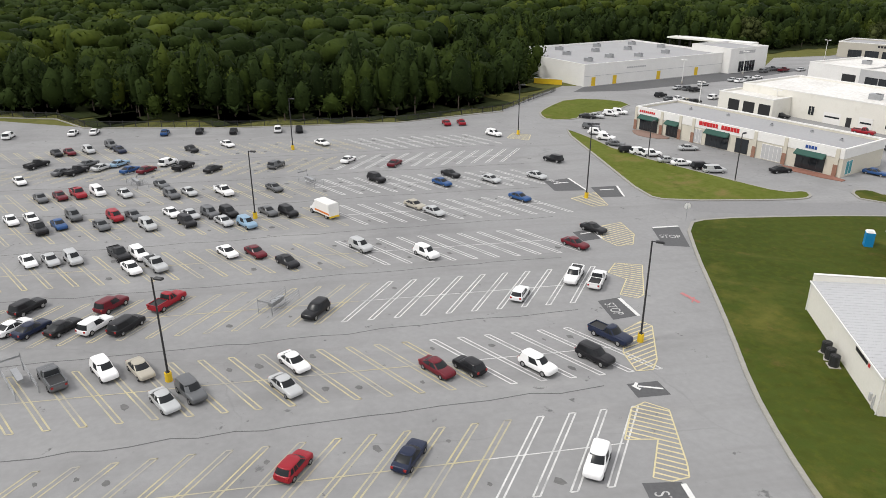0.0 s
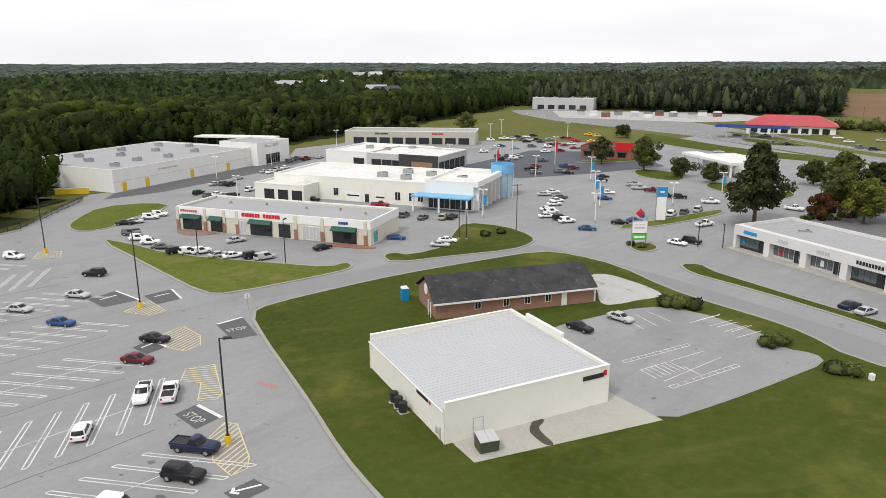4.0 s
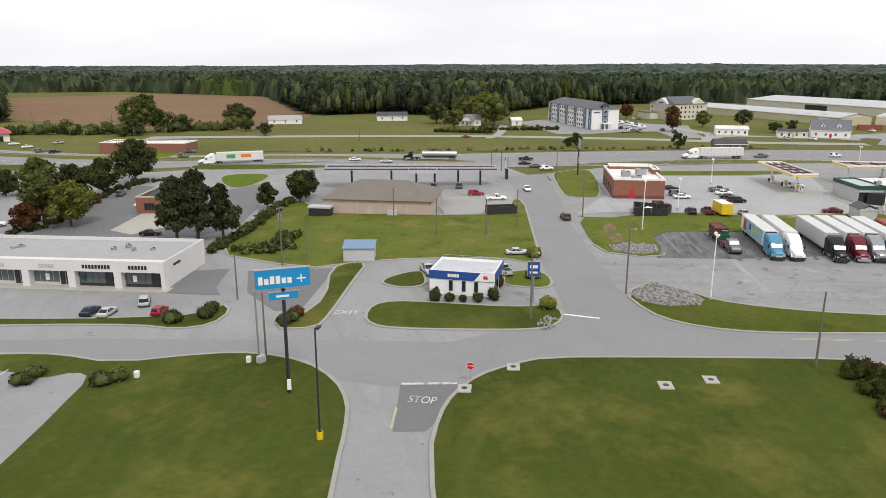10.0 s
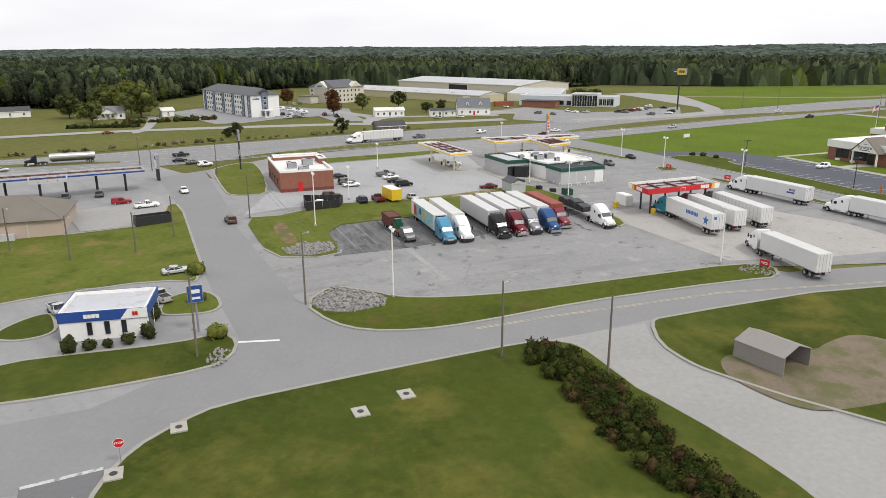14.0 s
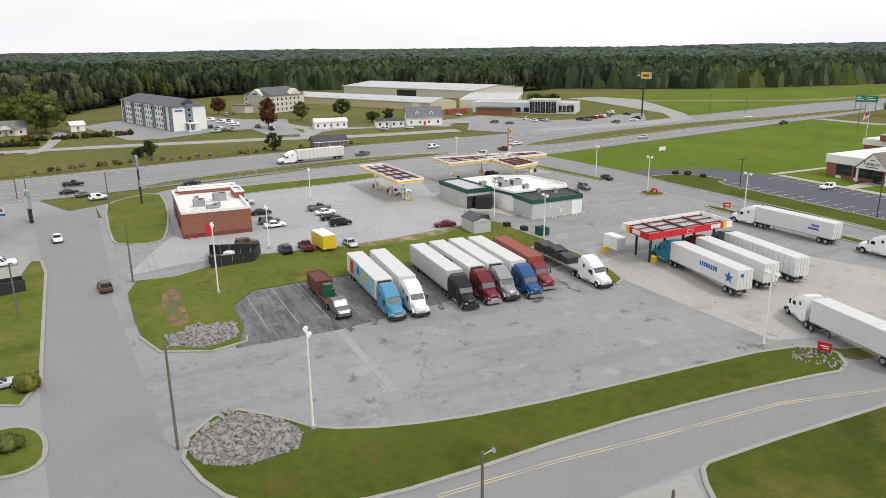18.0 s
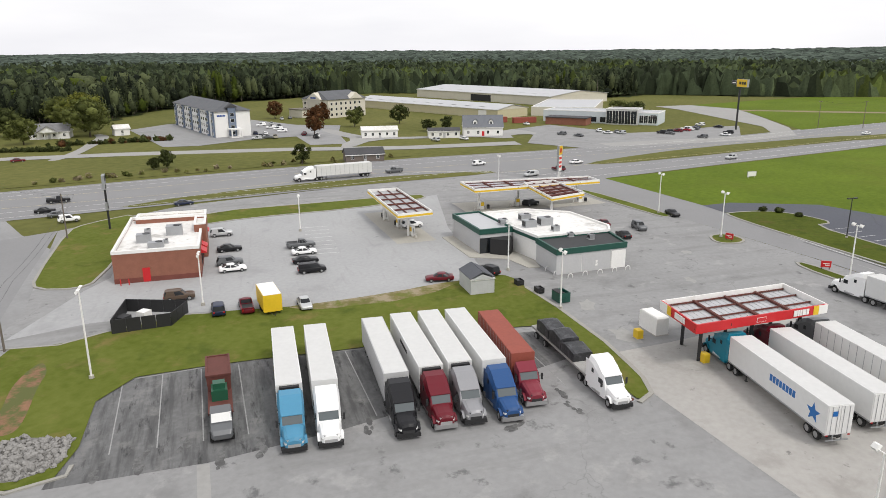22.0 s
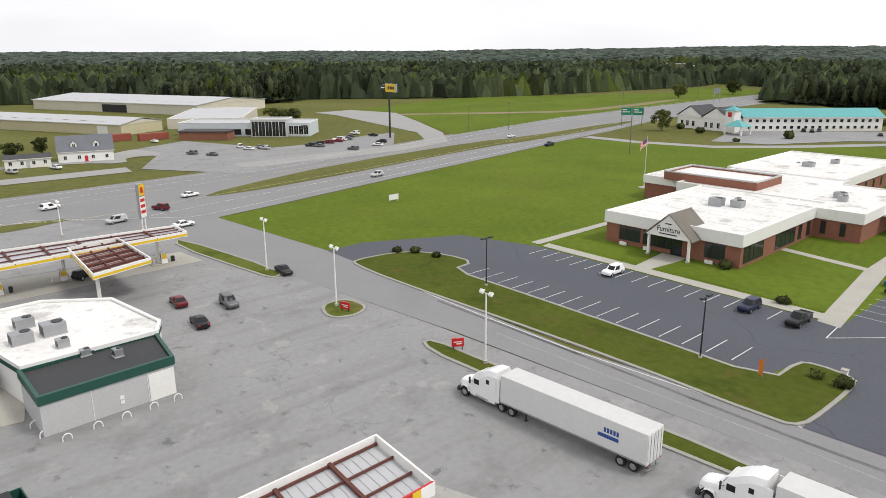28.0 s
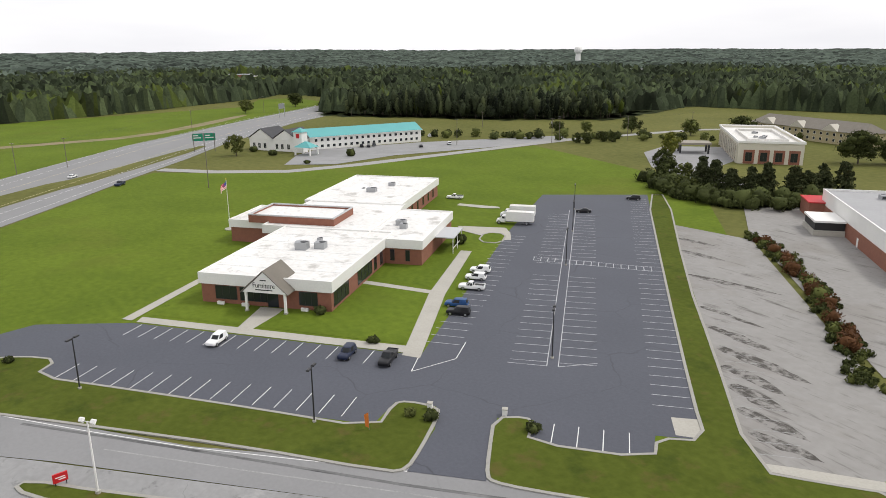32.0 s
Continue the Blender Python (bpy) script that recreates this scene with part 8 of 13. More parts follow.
# rigs on the highway
rig((250.5, 115.6), (268.5, 98.0), "white", "white sleeper tractor driving on the highway", "ribbed white trailer on the highway", ribs=12)
rig((125.7, 236.5), (146, 224.5), "white", "white tractor driving on the highway", "white trailer with coloured prints on the highway", marks=[("side_print", M().box(-12, 1.296, 2.2, -8.5, 1.305, 3.4), ORANGE, "orange print"), ("side_print", M().box(-6.5, 1.296, 2.0, -3.5, 1.305, 3.4), mat("green_print", (0.1, 0.35, 0.15), 0.5), "green print")])


def tanker():
    t = thing("tank_trailer", 184.3, 183.7, None, 133, "polished steel tank trailer on the highway", "trailer")
    part("tank", M().rod((0, 0, 2.3), (-12.5, 0, 2.2), 1.05, n=14), RIM, t)
    part("frame", M().box(-12, -0.5, 0.9, -0.5, 0.5, 1.25), DARKSTEEL, t)
    for s in (1, -1):
        for a in (-11.6, -10.4):
            truck_wheel(t, a, s * 1.0)
    tractor("black", 179.6, 188.7, 133, "black tractor pulling a tank on the highway", False)


tanker()


def box_truck(x, y, rz, L=7.0, label="white box truck parked by the store"):
    t = thing("box_truck", x, y, None, rz, label, "truck")
    part("box", M().box(-L, -1.2, 0.95, 0, 1.2, 3.5), WHITE, t)
    part("roof", M().box(-L + 0.05, -1.12, 3.5, -0.05, 1.12, 3.54), ROOF_W, t)
    part("cab", M().loft([section(a, b, 0.5, c) for a, b, c in ((0.15, 1.0, 2.4), (1.1, 1.0, 2.35), (1.75, 0.98, 1.5), (2.5, 0.95, 1.3), (2.7, 0.8, 1.0))]), PAINTS["white"], t)
    part("windscreen", M().loft([[(1.16, -0.85, 2.28), (1.16, 0.85, 2.28), (1.78, 0.88, 1.56), (1.78, -0.88, 1.56)], [(1.2, -0.85, 2.3), (1.2, 0.85, 2.3), (1.82, 0.88, 1.58), (1.82, -0.88, 1.58)]]), CARGLASS, t)
    for s in (1, -1):
        truck_wheel(t, 1.9, s * 0.9)
        truck_wheel(t, -L + 1.8, s * 0.95)
        part("side_window", M().box(0.35, s * 0.99 - 0.02, 1.6, 1.1, s * 0.99 + 0.02, 2.15), CARGLASS, t)
    part("chassis", M().box(-L, -0.5, 0.6, 2.0, 0.5, 0.95), BLACK, t)
    return t


# ---- parked cars ----
car("suv", "white", -25.5, 37.6, 296, where="parked in an angled bay")
car("sedan", "navy", -35.7, 27.1, 116, where="parked in an angled bay")
car("hatchback", "red", -40.6, 19.6, 116, where="parked in an angled bay")
car("pickup", "navy", -37.1, 54.9, 1, where="parked in an angled bay")
car("suv", "black", -35.5, 50.3, 1, where="parked in an angled bay")
car("suv", "white", -38.1, 44.8, 1, where="parked in an angled bay")
car("hatchback", "black", -42.3, 39.7, 181, where="parked in an angled bay")
car("sedan", "maroon", -44.1, 37.2, 1, where="parked in an angled bay")
car("sedan", "white", -54.0, 27.4, 1, where="parked in an angled bay")
car("sedan", "silver", -50.9, 24.7, 1, where="parked in an angled bay")
car("pickup", "grey", -66.3, 8.9, 181, where="parked in an angled bay")
car("suv", "white", -64.5, 13.0, 1, where="parked in an angled bay")
car("sedan", "beige", -62.5, 15.7, 1, where="parked in an angled bay")
car("sedan", "silver", -55.8, 15.4, 1, where="parked in an angled bay")
car("suv", "grey", -55.7, 17.8, 1, where="parked in an angled bay")
car("pickup", "white", -49.1, 63.7, 296, where="parked in an angled bay")
car("pickup", "white", -46.4, 64.8, 116, where="parked in an angled bay")
car("hatchback", "white", -50.0, 55.0, 116, where="parked in an angled bay")
car("suv", "black", -61.9, 34.7, 296, where="parked in an angled bay")
car("pickup", "red", -75.0, 23.2, 116, where="parked in an angled bay")
car("suv", "maroon", -78.3, 18.1, 116, where="parked in an angled bay")
car("suv", "black", -83.8, 10.8, 116, where="parked in an angled bay")
car("suv", "white", -74.4, 15.2, 116, where="parked in an angled bay")
car("minivan", "black", -72.3, 17.7, 116, where="parked in an angled bay")
car("sedan", "black", -76.3, 12.5, 116, where="parked in an angled bay")
car("sedan", "navy", -78.1, 9.9, 116, where="parked in an angled bay")
car("sedan", "white", -79.8, 8.5, 116, where="parked in an angled bay")
car("sedan", "maroon", -55.8, 72.2, 1, where="parked in an angled bay")
car("sedan", "black", -57.8, 78.8, 1, where="parked in an angled bay")
car("suv", "white", -66.6, 54.6, 1, where="parked in an angled bay")
car("suv", "silver", -74.3, 49.4, 1, where="parked in an angled bay")
car("sedan", "black", -76.2, 39.3, 1, where="parked in an angled bay")
car("sedan", "maroon", -81.8, 37.7, 1, where="parked in an angled bay")
car("sedan", "white", -84.3, 34.9, 1, where="parked in an angled bay")
car("pickup", "black", -92.8, 23.7, 1, where="parked in an angled bay")
car("suv", "white", -91.1, 25.7, 1, where="parked in an angled bay")
car("pickup", "silver", -86.3, 26.1, 1, where="parked in an angled bay")
car("sedan", "white", -87.3, 23.4, 1, where="parked in an angled bay")
car("sedan", "white", -98.2, 14.1, 1, 1, where="parked in an angled bay")
car("sedan", "silver", -96.8, 16.4, 1, 1, where="parked in an angled bay")
car("suv", "silver", -95.3, 18.7, 1, 1, where="parked in an angled bay")
car("sedan", "beige", -83.0, 65.9, 1, 1, where="parked in an angled bay")
car("sedan", "silver", -78.6, 66.2, 1, 1, where="parked in an angled bay")
car("suv", "black", -93.0, 49.0, 1, 1, where="parked in an angled bay")
car("sedan", "grey", -95.5, 46.9, 1, 1, where="parked in an angled bay")
car("suv", "light blue", -92.6, 41.9, 1, 1, where="parked in an angled bay")
car("suv", "black", -98.8, 42.0, 1, 1, where="parked in an angled bay")
car("sedan", "silver", -95.8, 39.8, 1, 1, where="parked in an angled bay")
car("suv", "grey", -100.5, 39.7, 1, 1, where="parked in an angled bay")
car("sedan", "silver", -101.9, 37.3, 1, 1, where="parked in an angled bay")
car("suv", "black", -99.0, 35.5, 1, 1, where="parked in an angled bay")
car("sedan", "white", -104.6, 35.4, 1, 1, where="parked in an angled bay")
car("suv", "silver", -101.4, 30.6, 1, 1, where="parked in an angled bay")
car("sedan", "grey", -107.2, 30.6, 1, 1, where="parked in an angled bay")
car("suv", "red", -108.3, 28.2, 1, 1, where="parked in an angled bay")
car("sedan", "grey", -105.9, 25.5, 1, 1, where="parked in an angled bay")
car("suv", "grey", -112.8, 23.6, 1, 1, where="parked in an angled bay")
car("sedan", "blue", -110.3, 20.9, 1, 1, where="parked in an angled bay")
car("pickup", "black", -110.2, 18.2, 1, 1, where="parked in an angled bay")
car("sedan", "white", -115.9, 18.5, 1, 1, where="parked in an angled bay")
car("sedan", "white", -116.8, 16.0, 1, 1, where="parked in an angled bay")
car("sedan", "blue", -74.7, 81.3, 1, 1, where="parked in an angled bay")
car("sedan", "blue", -89.3, 77.1, 1, 1, where="parked in an angled bay")
car("suv", "black", -98.6, 69.8, 1, 1, where="parked in an angled bay")
car("sedan", "silver", -81.2, 92.6, 1, 1, where="parked in an angled bay")
car("sedan", "silver", -85.1, 84.9, 1, 1, where="parked in an angled bay")
car("sedan", "black", -92.2, 81.7, 1, 1, where="parked in an angled bay")
car("sedan", "grey", -105.8, 53.6, 1, 1, where="parked in an angled bay")
car("pickup", "white", -109.4, 46.2, 1, 1, where="parked in an angled bay")
car("sedan", "silver", -113.0, 41.7, 1, 1, where="parked in an angled bay")
car("suv", "grey", -113.4, 38.9, 1, 1, where="parked in an angled bay")
car("sedan", "grey", -120.2, 39.8, 1, 1, where="parked in an angled bay")
car("sedan", "silver", -119.2, 33.3, 1, 1, where="parked in an angled bay")
car("minivan", "white", -123.1, 30.2, 1, 1, where="parked in an angled bay")
car("pickup", "red", -124.0, 27.4, 1, 1, where="parked in an angled bay")
car("sedan", "maroon", -124.7, 24.8, 1, 1, where="parked in an angled bay")
car("sedan", "grey", -125.6, 22.1, 1, 1, where="parked in an angled bay")
car("suv", "black", -86.6, 103.4, 190, 1, where="parked in an angled bay")
car("sedan", "maroon", -104.6, 78.5, 116, 1, where="parked in an angled bay")
car("sedan", "white", -112.5, 73.3, 116, 1, where="parked in an angled bay")
car("suv", "grey", -118.2, 60.8, 116, 1, where="parked in an angled bay")
car("sedan", "black", -123.6, 50.7, 116, 1, where="parked in an angled bay")
car("pickup", "black", -128.7, 47.2, 116, 1, where="parked in an angled bay")
car("suv", "white", -133.3, 46.1, 116, 1, where="parked in an angled bay")
car("sedan", "maroon", -131.0, 41.2, 116, 1, where="parked in an angled bay")
car("sedan", "blue", -133.0, 38.9, 116, 1, where="parked in an angled bay")
car("sedan", "light blue", -138.7, 38.9, 116, 1, where="parked in an angled bay")
car("sedan", "silver", -138.1, 35.5, 116, 1, where="parked in an angled bay")
car("sedan", "grey", -142.6, 34.5, 116, 1, where="parked in an angled bay")
car("pickup", "black", -138.4, 31.2, 116, 1, where="parked in an angled bay")
car("sedan", "grey", -139.7, 29.1, 116, 1, where="parked in an angled bay")
car("pickup", "black", -147.8, 26.8, 116, 1, where="parked in an angled bay")
car("sedan", "white", -138.3, 21.8, 1, 1, where="parked in an angled bay")
car("suv", "white", -109.4, 109.8, 1, 1, where="parked in an angled bay")
car("sedan", "white", -127.5, 76.7, 1, 1, where="parked in an angled bay")
car("sedan", "white", -139.4, 61.1, 1, 1, where="parked in an angled bay")
car("sedan", "black", -140.3, 53.7, 1, 1, where="parked in an angled bay")
car("sedan", "navy", -149.2, 42.4, 1, 1, where="parked in an angled bay")
car("suv", "grey", -154.2, 42.3, 1, 1, where="parked in an angled bay")
car("suv", "silver", -152.9, 37.5, 1, 1, where="parked in an angled bay")
car("sedan", "maroon", -154.0, 34.2, 1, 1, where="parked in an angled bay")
car("sedan", "black", -154.8, 32.0, 1, 1, where="parked in an angled bay")
car("sedan", "red", -124.6, 109.2, 150, 1, where="parked in an angled bay")
car("sedan", "red", -122.7, 112.2, 150, 1, where="parked in an angled bay")
car("suv", "black", -141.1, 79.2, 150, 1, where="parked in an angled bay")
car("suv", "white", -144.5, 75.7, 150, 1, where="parked in an angled bay")
car("sedan", "black", -149.7, 67.4, 150, 1, where="parked in an angled bay")
car("sedan", "black", -154.8, 61.7, 150, 1, where="parked in an angled bay")
car("sedan", "blue", -158.4, 55.2, 150, 1, where="parked in an angled bay")
car("sedan", "white", -169.5, 43.6, 150, 1, where="parked in an angled bay")
car("sedan", "white", -171.5, 39.7, 150, 1, where="parked in an angled bay")
car("minivan", "white", -177.5, 28.1, 150, 1, where="parked in an angled bay")
car("sedan", "black", -107.4, 140.2, 20, 1, where="parked nose to the grass island")
car("sedan", "silver", -106.3, 142.2, 20, 1, where="parked nose to the grass island")
car("suv", "white", -105.4, 146.9, 20, 1, where="parked nose to the grass island")
car("suv", "white", -105.1, 150.2, 20, 1, where="parked nose to the grass island")
car("suv", "grey", -99.6, 131.6, 20, 1, where="parked nose to the grass island")
car("suv", "white", -95.0, 127.9, 20, 1, where="parked nose to the grass island")
car("suv", "white", -90.6, 125.4, 20, 1, where="parked nose to the grass island")
car("sedan", "grey", -86.1, 122.6, 20, 1, where="parked nose to the grass island")
car("suv", "black", -81.1, 120.1, 52, 1, where="parked nose to the grass island")
car("suv", "white", -78.7, 120.6, 52, 1, where="parked nose to the grass island")
car("suv", "white", -76.3, 121.1, 52, 1, where="parked nose to the grass island")
car("sedan", "silver", -71.6, 119.5, 52, 1, where="parked nose to the grass island")
car("sedan", "white", -68.7, 119.7, 52, 1, where="parked nose to the grass island")
car("suv", "black", -64.8, 120.2, 52, 1, where="parked nose to the grass island")
car("minivan", "silver", -62.1, 119.9, 52, 1, where="parked nose to the grass island")
car("sedan", "silver", -74.1, 130.9, 50, 1)
car("sedan", "black", -54.1, 129.1, 60, 1)
car("sedan", "blue", -42.0, 140.4, 0, 1)
car("sedan", "silver", -31.5, 136.3, 0, 1)
car("sedan", "white", -30.8, 140.3, 0, 1)
car("suv", "black", -111.7, 178.6, 80, 1)
car("sedan", "grey", -107.1, 176.0, 80, 1)
car("sedan", "white", -105.7, 178.1, 80, 1)
car("sedan", "beige", -102.3, 177.0, 80, 1)
car("suv", "black", -99.8, 176.7, 80, 1)
car("sedan", "silver", -115.3, 193.4, 80, 1)
car("suv", "grey", -112.5, 194.1, 80, 1)
car("suv", "black", -109.9, 193.6, 80, 1)
car("sedan", "silver", -113.7, 204.8, 80, 1)
car("suv", "white", -99.9, 186.7, 80, 1)
car("sedan", "silver", -112.0, 219.8, 80, 1)
car("sedan", "white", -109.4, 219.1, 80, 1)
car("suv", "silver", -109.3, 224.4, 80, 1)
car("sedan", "white", -109.1, 229.9, 80, 1)
car("suv", "grey", -114.3, 245.0, 80, 1)
car("pickup", "grey", -114.5, 251.4, 80, 1)
car("pickup", "maroon", -110.9, 252.2, 80, 1)
car("sedan", "silver", -107.5, 257.9, 80, 1)
car("pickup", "red", -56.0, 173.0, 0, 1)
car("sedan", "black", -76.2, 176.6, 0, 1)
car("suv", "grey", -46.4, 162.2, 80, 1)
car("sedan", "grey", -41.4, 160.7, 80, 1)
car("suv", "beige", -36.5, 161.7, 80, 1)
car("sedan", "black", -34.6, 162.8, 80, 1)
car("sedan", "white", -13.1, 177.0, 30, 1)
car("sedan", "white", -11.9, 184.1, 30, 1)
car("sedan", "white", -12.7, 168.8, 30, 1)
car("suv", "white", -12.0, 173.7, 30, 1)
car("sedan", "grey", -11.0, 194.0, 30, 1)
car("sedan", "white", -11.6, 188.9, 30, 1)
car("suv", "white", -7.6, 164.2, 30, 1)
car("suv", "black", -9.3, 166.9, 30, 1)
car("sedan", "blue", -2.7, 157.5, 0, 1)
car("sedan", "white", 1.7, 203.8, 0, 1)
car("sedan", "blue", 0.9, 194.9, 0, 1)
car("sedan", "black", 4.5, 164.9, 0, 1)
car("sedan", "blue", 8.0, 167.5, 0, 1)
car("minivan", "white", 17.2, 175.9, 70, 1)
car("suv", "grey", 20.6, 178.7, 70, 1)
car("minivan", "silver", 24.3, 182.2, 70, 1)
car("pickup", "white", 23.9, 165.5, 40, 1)
car("pickup", "white", 28.7, 193.6, 0, 1)
car("pickup", "silver", 10.8, 212.4, 0, 1)
car("pickup", "maroon", 14.4, 208.4, 0, 1)
car("suv", "black", 18.0, 200.2, 0, 1)
car("suv", "black", 21.3, 199.3, 0, 1)
car("suv", "black", -0.4, 224.5, 0, 1)
car("sedan", "white", 16.1, 147.1, -30, 1)
car("suv", "black", 19.2, 148.7, -30, 1)
car("sedan", "light blue", -32.8, 236.7, 0, 1)
car("sedan", "silver", -33.7, 253.0, 0, 1)
car("suv", "grey", -35.7, 245.5, 0, 1)
car("suv", "grey", -22.0, 236.4, 0, 1)
car("sedan", "black", -11.5, 238.7, 0, 1)
car("suv", "grey", -14.2, 240.7, 0, 1)
car("sedan", "grey", -37.9, 337.0, 20, 1)
car("sedan", "white", -34.5, 337.7, 20, 1)
car("suv", "black", -30.9, 336.0, 20, 1)
car("sedan", "white", -23.6, 293.7, 20, 1)
car("sedan", "red", -21.1, 323.6, 20, 1)
car("sedan", "red", -17.2, 317.7, 20, 1)
car("sedan", "white", -14.4, 325.0, 20, 1)
car("suv", "grey", -30.9, 310.5, 20, 1)
car("suv", "black", -23.3, 316.4, 20, 1)
car("sedan", "red", -12.6, 308.0, 20, 1)
car("sedan", "maroon", -18.0, 298.8, 20, 1)
car("sedan", "grey", -9.1, 308.7, 20, 1)
car("sedan", "light blue", -37.3, 302.8, 20, 1)
car("sedan", "silver", -45.6, 301.1, 20, 1)
car("sedan", "blue", -44.4, 309.8, 20, 1)
car("suv", "white", -48.4, 288.5, 20, 1)
car("sedan", "yellow", -6.2, 336.2, 20, 1)
car("sedan", "silver", 46.1, 304.7, 0, 1)
car("suv", "grey", 72.4, 379.0, 0, 1)
car("pickup", "grey", 75.4, 367.9, 0, 1)
car("suv", "grey", 72.7, 336.2, 0, 1)
car("sedan", "black", 78.0, 334.0, 0, 1)
car("sedan", "silver", 94.1, 372.7, 0, 1)
car("sedan", "white", 105.2, 359.4, 0, 1)
car("sedan", "white", 105.1, 342.8, 0, 1)
car("suv", "grey", 103.1, 321.6, 0, 1)
car("suv", "black", 105.8, 313.9, 0, 1)
car("sedan", "silver", 119.4, 347.2, 0, 1)
car("sedan", "grey", 63.6, 373.6, 0, 1)
car("sedan", "black", -1.9, 95.1, -35, where="parked beside the brick hall", dz=0.14)
car("sedan", "silver", 3.8, 100.0, -35, 1, where="parked beside the brick hall", dz=0.14)
car("sedan", "navy", 38.5, 111.7, 40, 1, where="parked before the strip mall")
car("sedan", "silver", 40.1, 109.4, 40, 1, where="parked before the strip mall")
car("suv", "silver", 46.1, 110.1, 60, 1, where="parked before the strip mall")
car("hatchback", "red", 45.6, 104.1, 40, 1, where="parked before the strip mall")
car("pickup", "white", 48.1, 188.7, -30, 1)
car("sedan", "white", 80.2, 182.4, -45, 1)
car("sedan", "black", 67.5, 152.3, -45, 1)
car("suv", "black", 68.0, 188.9, 50, 1)
car("suv", "grey", 83.3, 202.5, 50, 1)
car("suv", "grey", 132.0, 258.9, -60, 1)
car("sedan", "grey", 141.2, 270.2, -60, 1)
car("pickup", "silver", 86.3, 87.3, -120)
car("pickup", "silver", 94.6, 77.0, 60)
car("sedan", "silver", 105.5, 82.2, -45)
car("suv", "red", 144.1, 124.7, -45, 1)
car("pickup", "white", 142.7, 116.7, -45, 1)
car("suv", "grey", 145.1, 141.1, 40, 1)
car("suv", "grey", 149.7, 135.6, 40, 1)
car("suv", "brown", 135.8, 91.2, 45)
car("sedan", "white", 158.2, 118.2, 225, 1)
car("suv", "silver", 194.2, 97.7, -50, 1)
car("sedan", "black", 185.5, 89.5, -50, 1)
car("suv", "grey", 178.2, 84.1, -50, 1)
car("sedan", "white", 175.4, 81.5, -50, 1)
car("pickup", "grey", 191.8, 78.5, -50, 1)
car("sedan", "white", 188.1, 75.6, -50, 1)
car("sedan", "black", 183.4, 72.6, -50)
car("minivan", "black", 179.2, 68.9, -50)
car("suv", "brown", 161.1, 80.4, -50)
car("sedan", "maroon", 181.6, 47.6, 118)
car("suv", "navy", 158.5, 71.7, 40)
car("pickup", "maroon", 160.8, 68.7, 40)
car("sedan", "silver", 164.5, 61.6, 220)
car("sedan", "black", 240.3, 15.4, -150, 1)
car("suv", "grey", 225.5, 21.1, -150, 1)
car("sedan", "black", 218.2, 23.4, 30)
car("sedan", "maroon", 226.5, 28.4, 30, 1)
car("suv", "black", 187.4, 41.4, 60)
car("suv", "black", 240.8, 46.8, -30, 1)
car("suv", "white", 212.6, 64.9, -50, 1)
car("suv", "white", 234.7, -37.7, 128, 1, where="parked on the dark store lot")
car("suv", "navy", 217.2, -51.6, 128, 1, where="parked on the dark store lot")
car("pickup", "black", 211.7, -55.5, 128, 1, where="parked on the dark store lot")
car("suv", "black", 220.4, -76.3, 39, 1, where="parked on the dark store lot")
car("suv", "blue", 223.8, -78.6, 39, 1, where="parked on the dark store lot")
car("pickup", "white", 229.5, -87.0, 39, 1, where="parked on the dark store lot")
car("suv", "white", 233.7, -91.6, 39, 1, where="parked on the dark store lot")
car("suv", "white", 236.9, -95.6, 39, 1, where="parked on the dark store lot")
car("pickup", "white", 300.1, -139.4, 39, 1, where="parked on the dark store lot")
car("sedan", "black", 261.5, -156.0, 39, 1, where="parked on the dark store lot")
car("suv", "black", 263.7, -181.5, 39, 1, where="parked on the dark store lot")
car("sedan", "white", 306.7, 47.5, -45, 1, where="driving on the highway", dz=0.02)
car("suv", "maroon", 291.6, 50.2, 60, 1, where="driving on the highway", dz=0.02)
car("sedan", "white", 274.7, 40.5, -45, 1, where="driving on the highway", dz=0.02)
car("suv", "silver", 331.2, 1.3, 140, 1, where="driving on the highway", dz=0.02)
car("pickup", "navy", 391.7, -62.5, 140, 1, where="driving on the highway", dz=0.02)
car("sedan", "white", 420.3, -53.0, -40, 1, where="driving on the highway", dz=0.02)
car("pickup", "black", 208.5, 155.2, -40, 1, where="driving on the highway", dz=0.02)
car("sedan", "black", 198.9, 148.7, -40, 1, where="driving on the highway", dz=0.02)
car("pickup", "grey", 273.2, 95.5, 140, 1, where="driving on the highway", dz=0.02)
car("minivan", "silver", 279.6, 55.7, 140, 1, where="driving on the highway", dz=0.02)
car("suv", "white", 294.3, 75.8, -40, 1, where="driving on the highway", dz=0.02)
car("sedan", "maroon", 254.6, 223.0, -40, 1, where="driving on the highway", dz=0.02)
car("sedan", "white", 166.4, 199.9, -40, 1, where="driving on the highway", dz=0.02)
car("sedan", "silver", 170.6, 187.9, -40, 1, where="driving on the highway", dz=0.02)
car("sedan", "grey", 196.8, 142.5, -40, 1, where="driving on the highway", dz=0.02)
car("suv", "white", 193.9, 136.3, -40, 1, where="driving on the highway", dz=0.02)
car("sedan", "navy", 215.6, 124.2, -40, 1, where="driving on the highway", dz=0.02)
car("suv", "white", 380.6, 211.9, 40, 1)
car("sedan", "silver", 386.6, 211.2, 40, 1)
car("pickup", "grey", 374.0, 198.9, 40, 1)
car("suv", "black", 338.5, 185.4, 40, 1)
car("sedan", "white", 348.0, 189.2, 40, 1)
car("pickup", "beige", 337.1, 177.3, 40, 1)
car("suv", "navy", 346.6, 193.4, 40, 1)
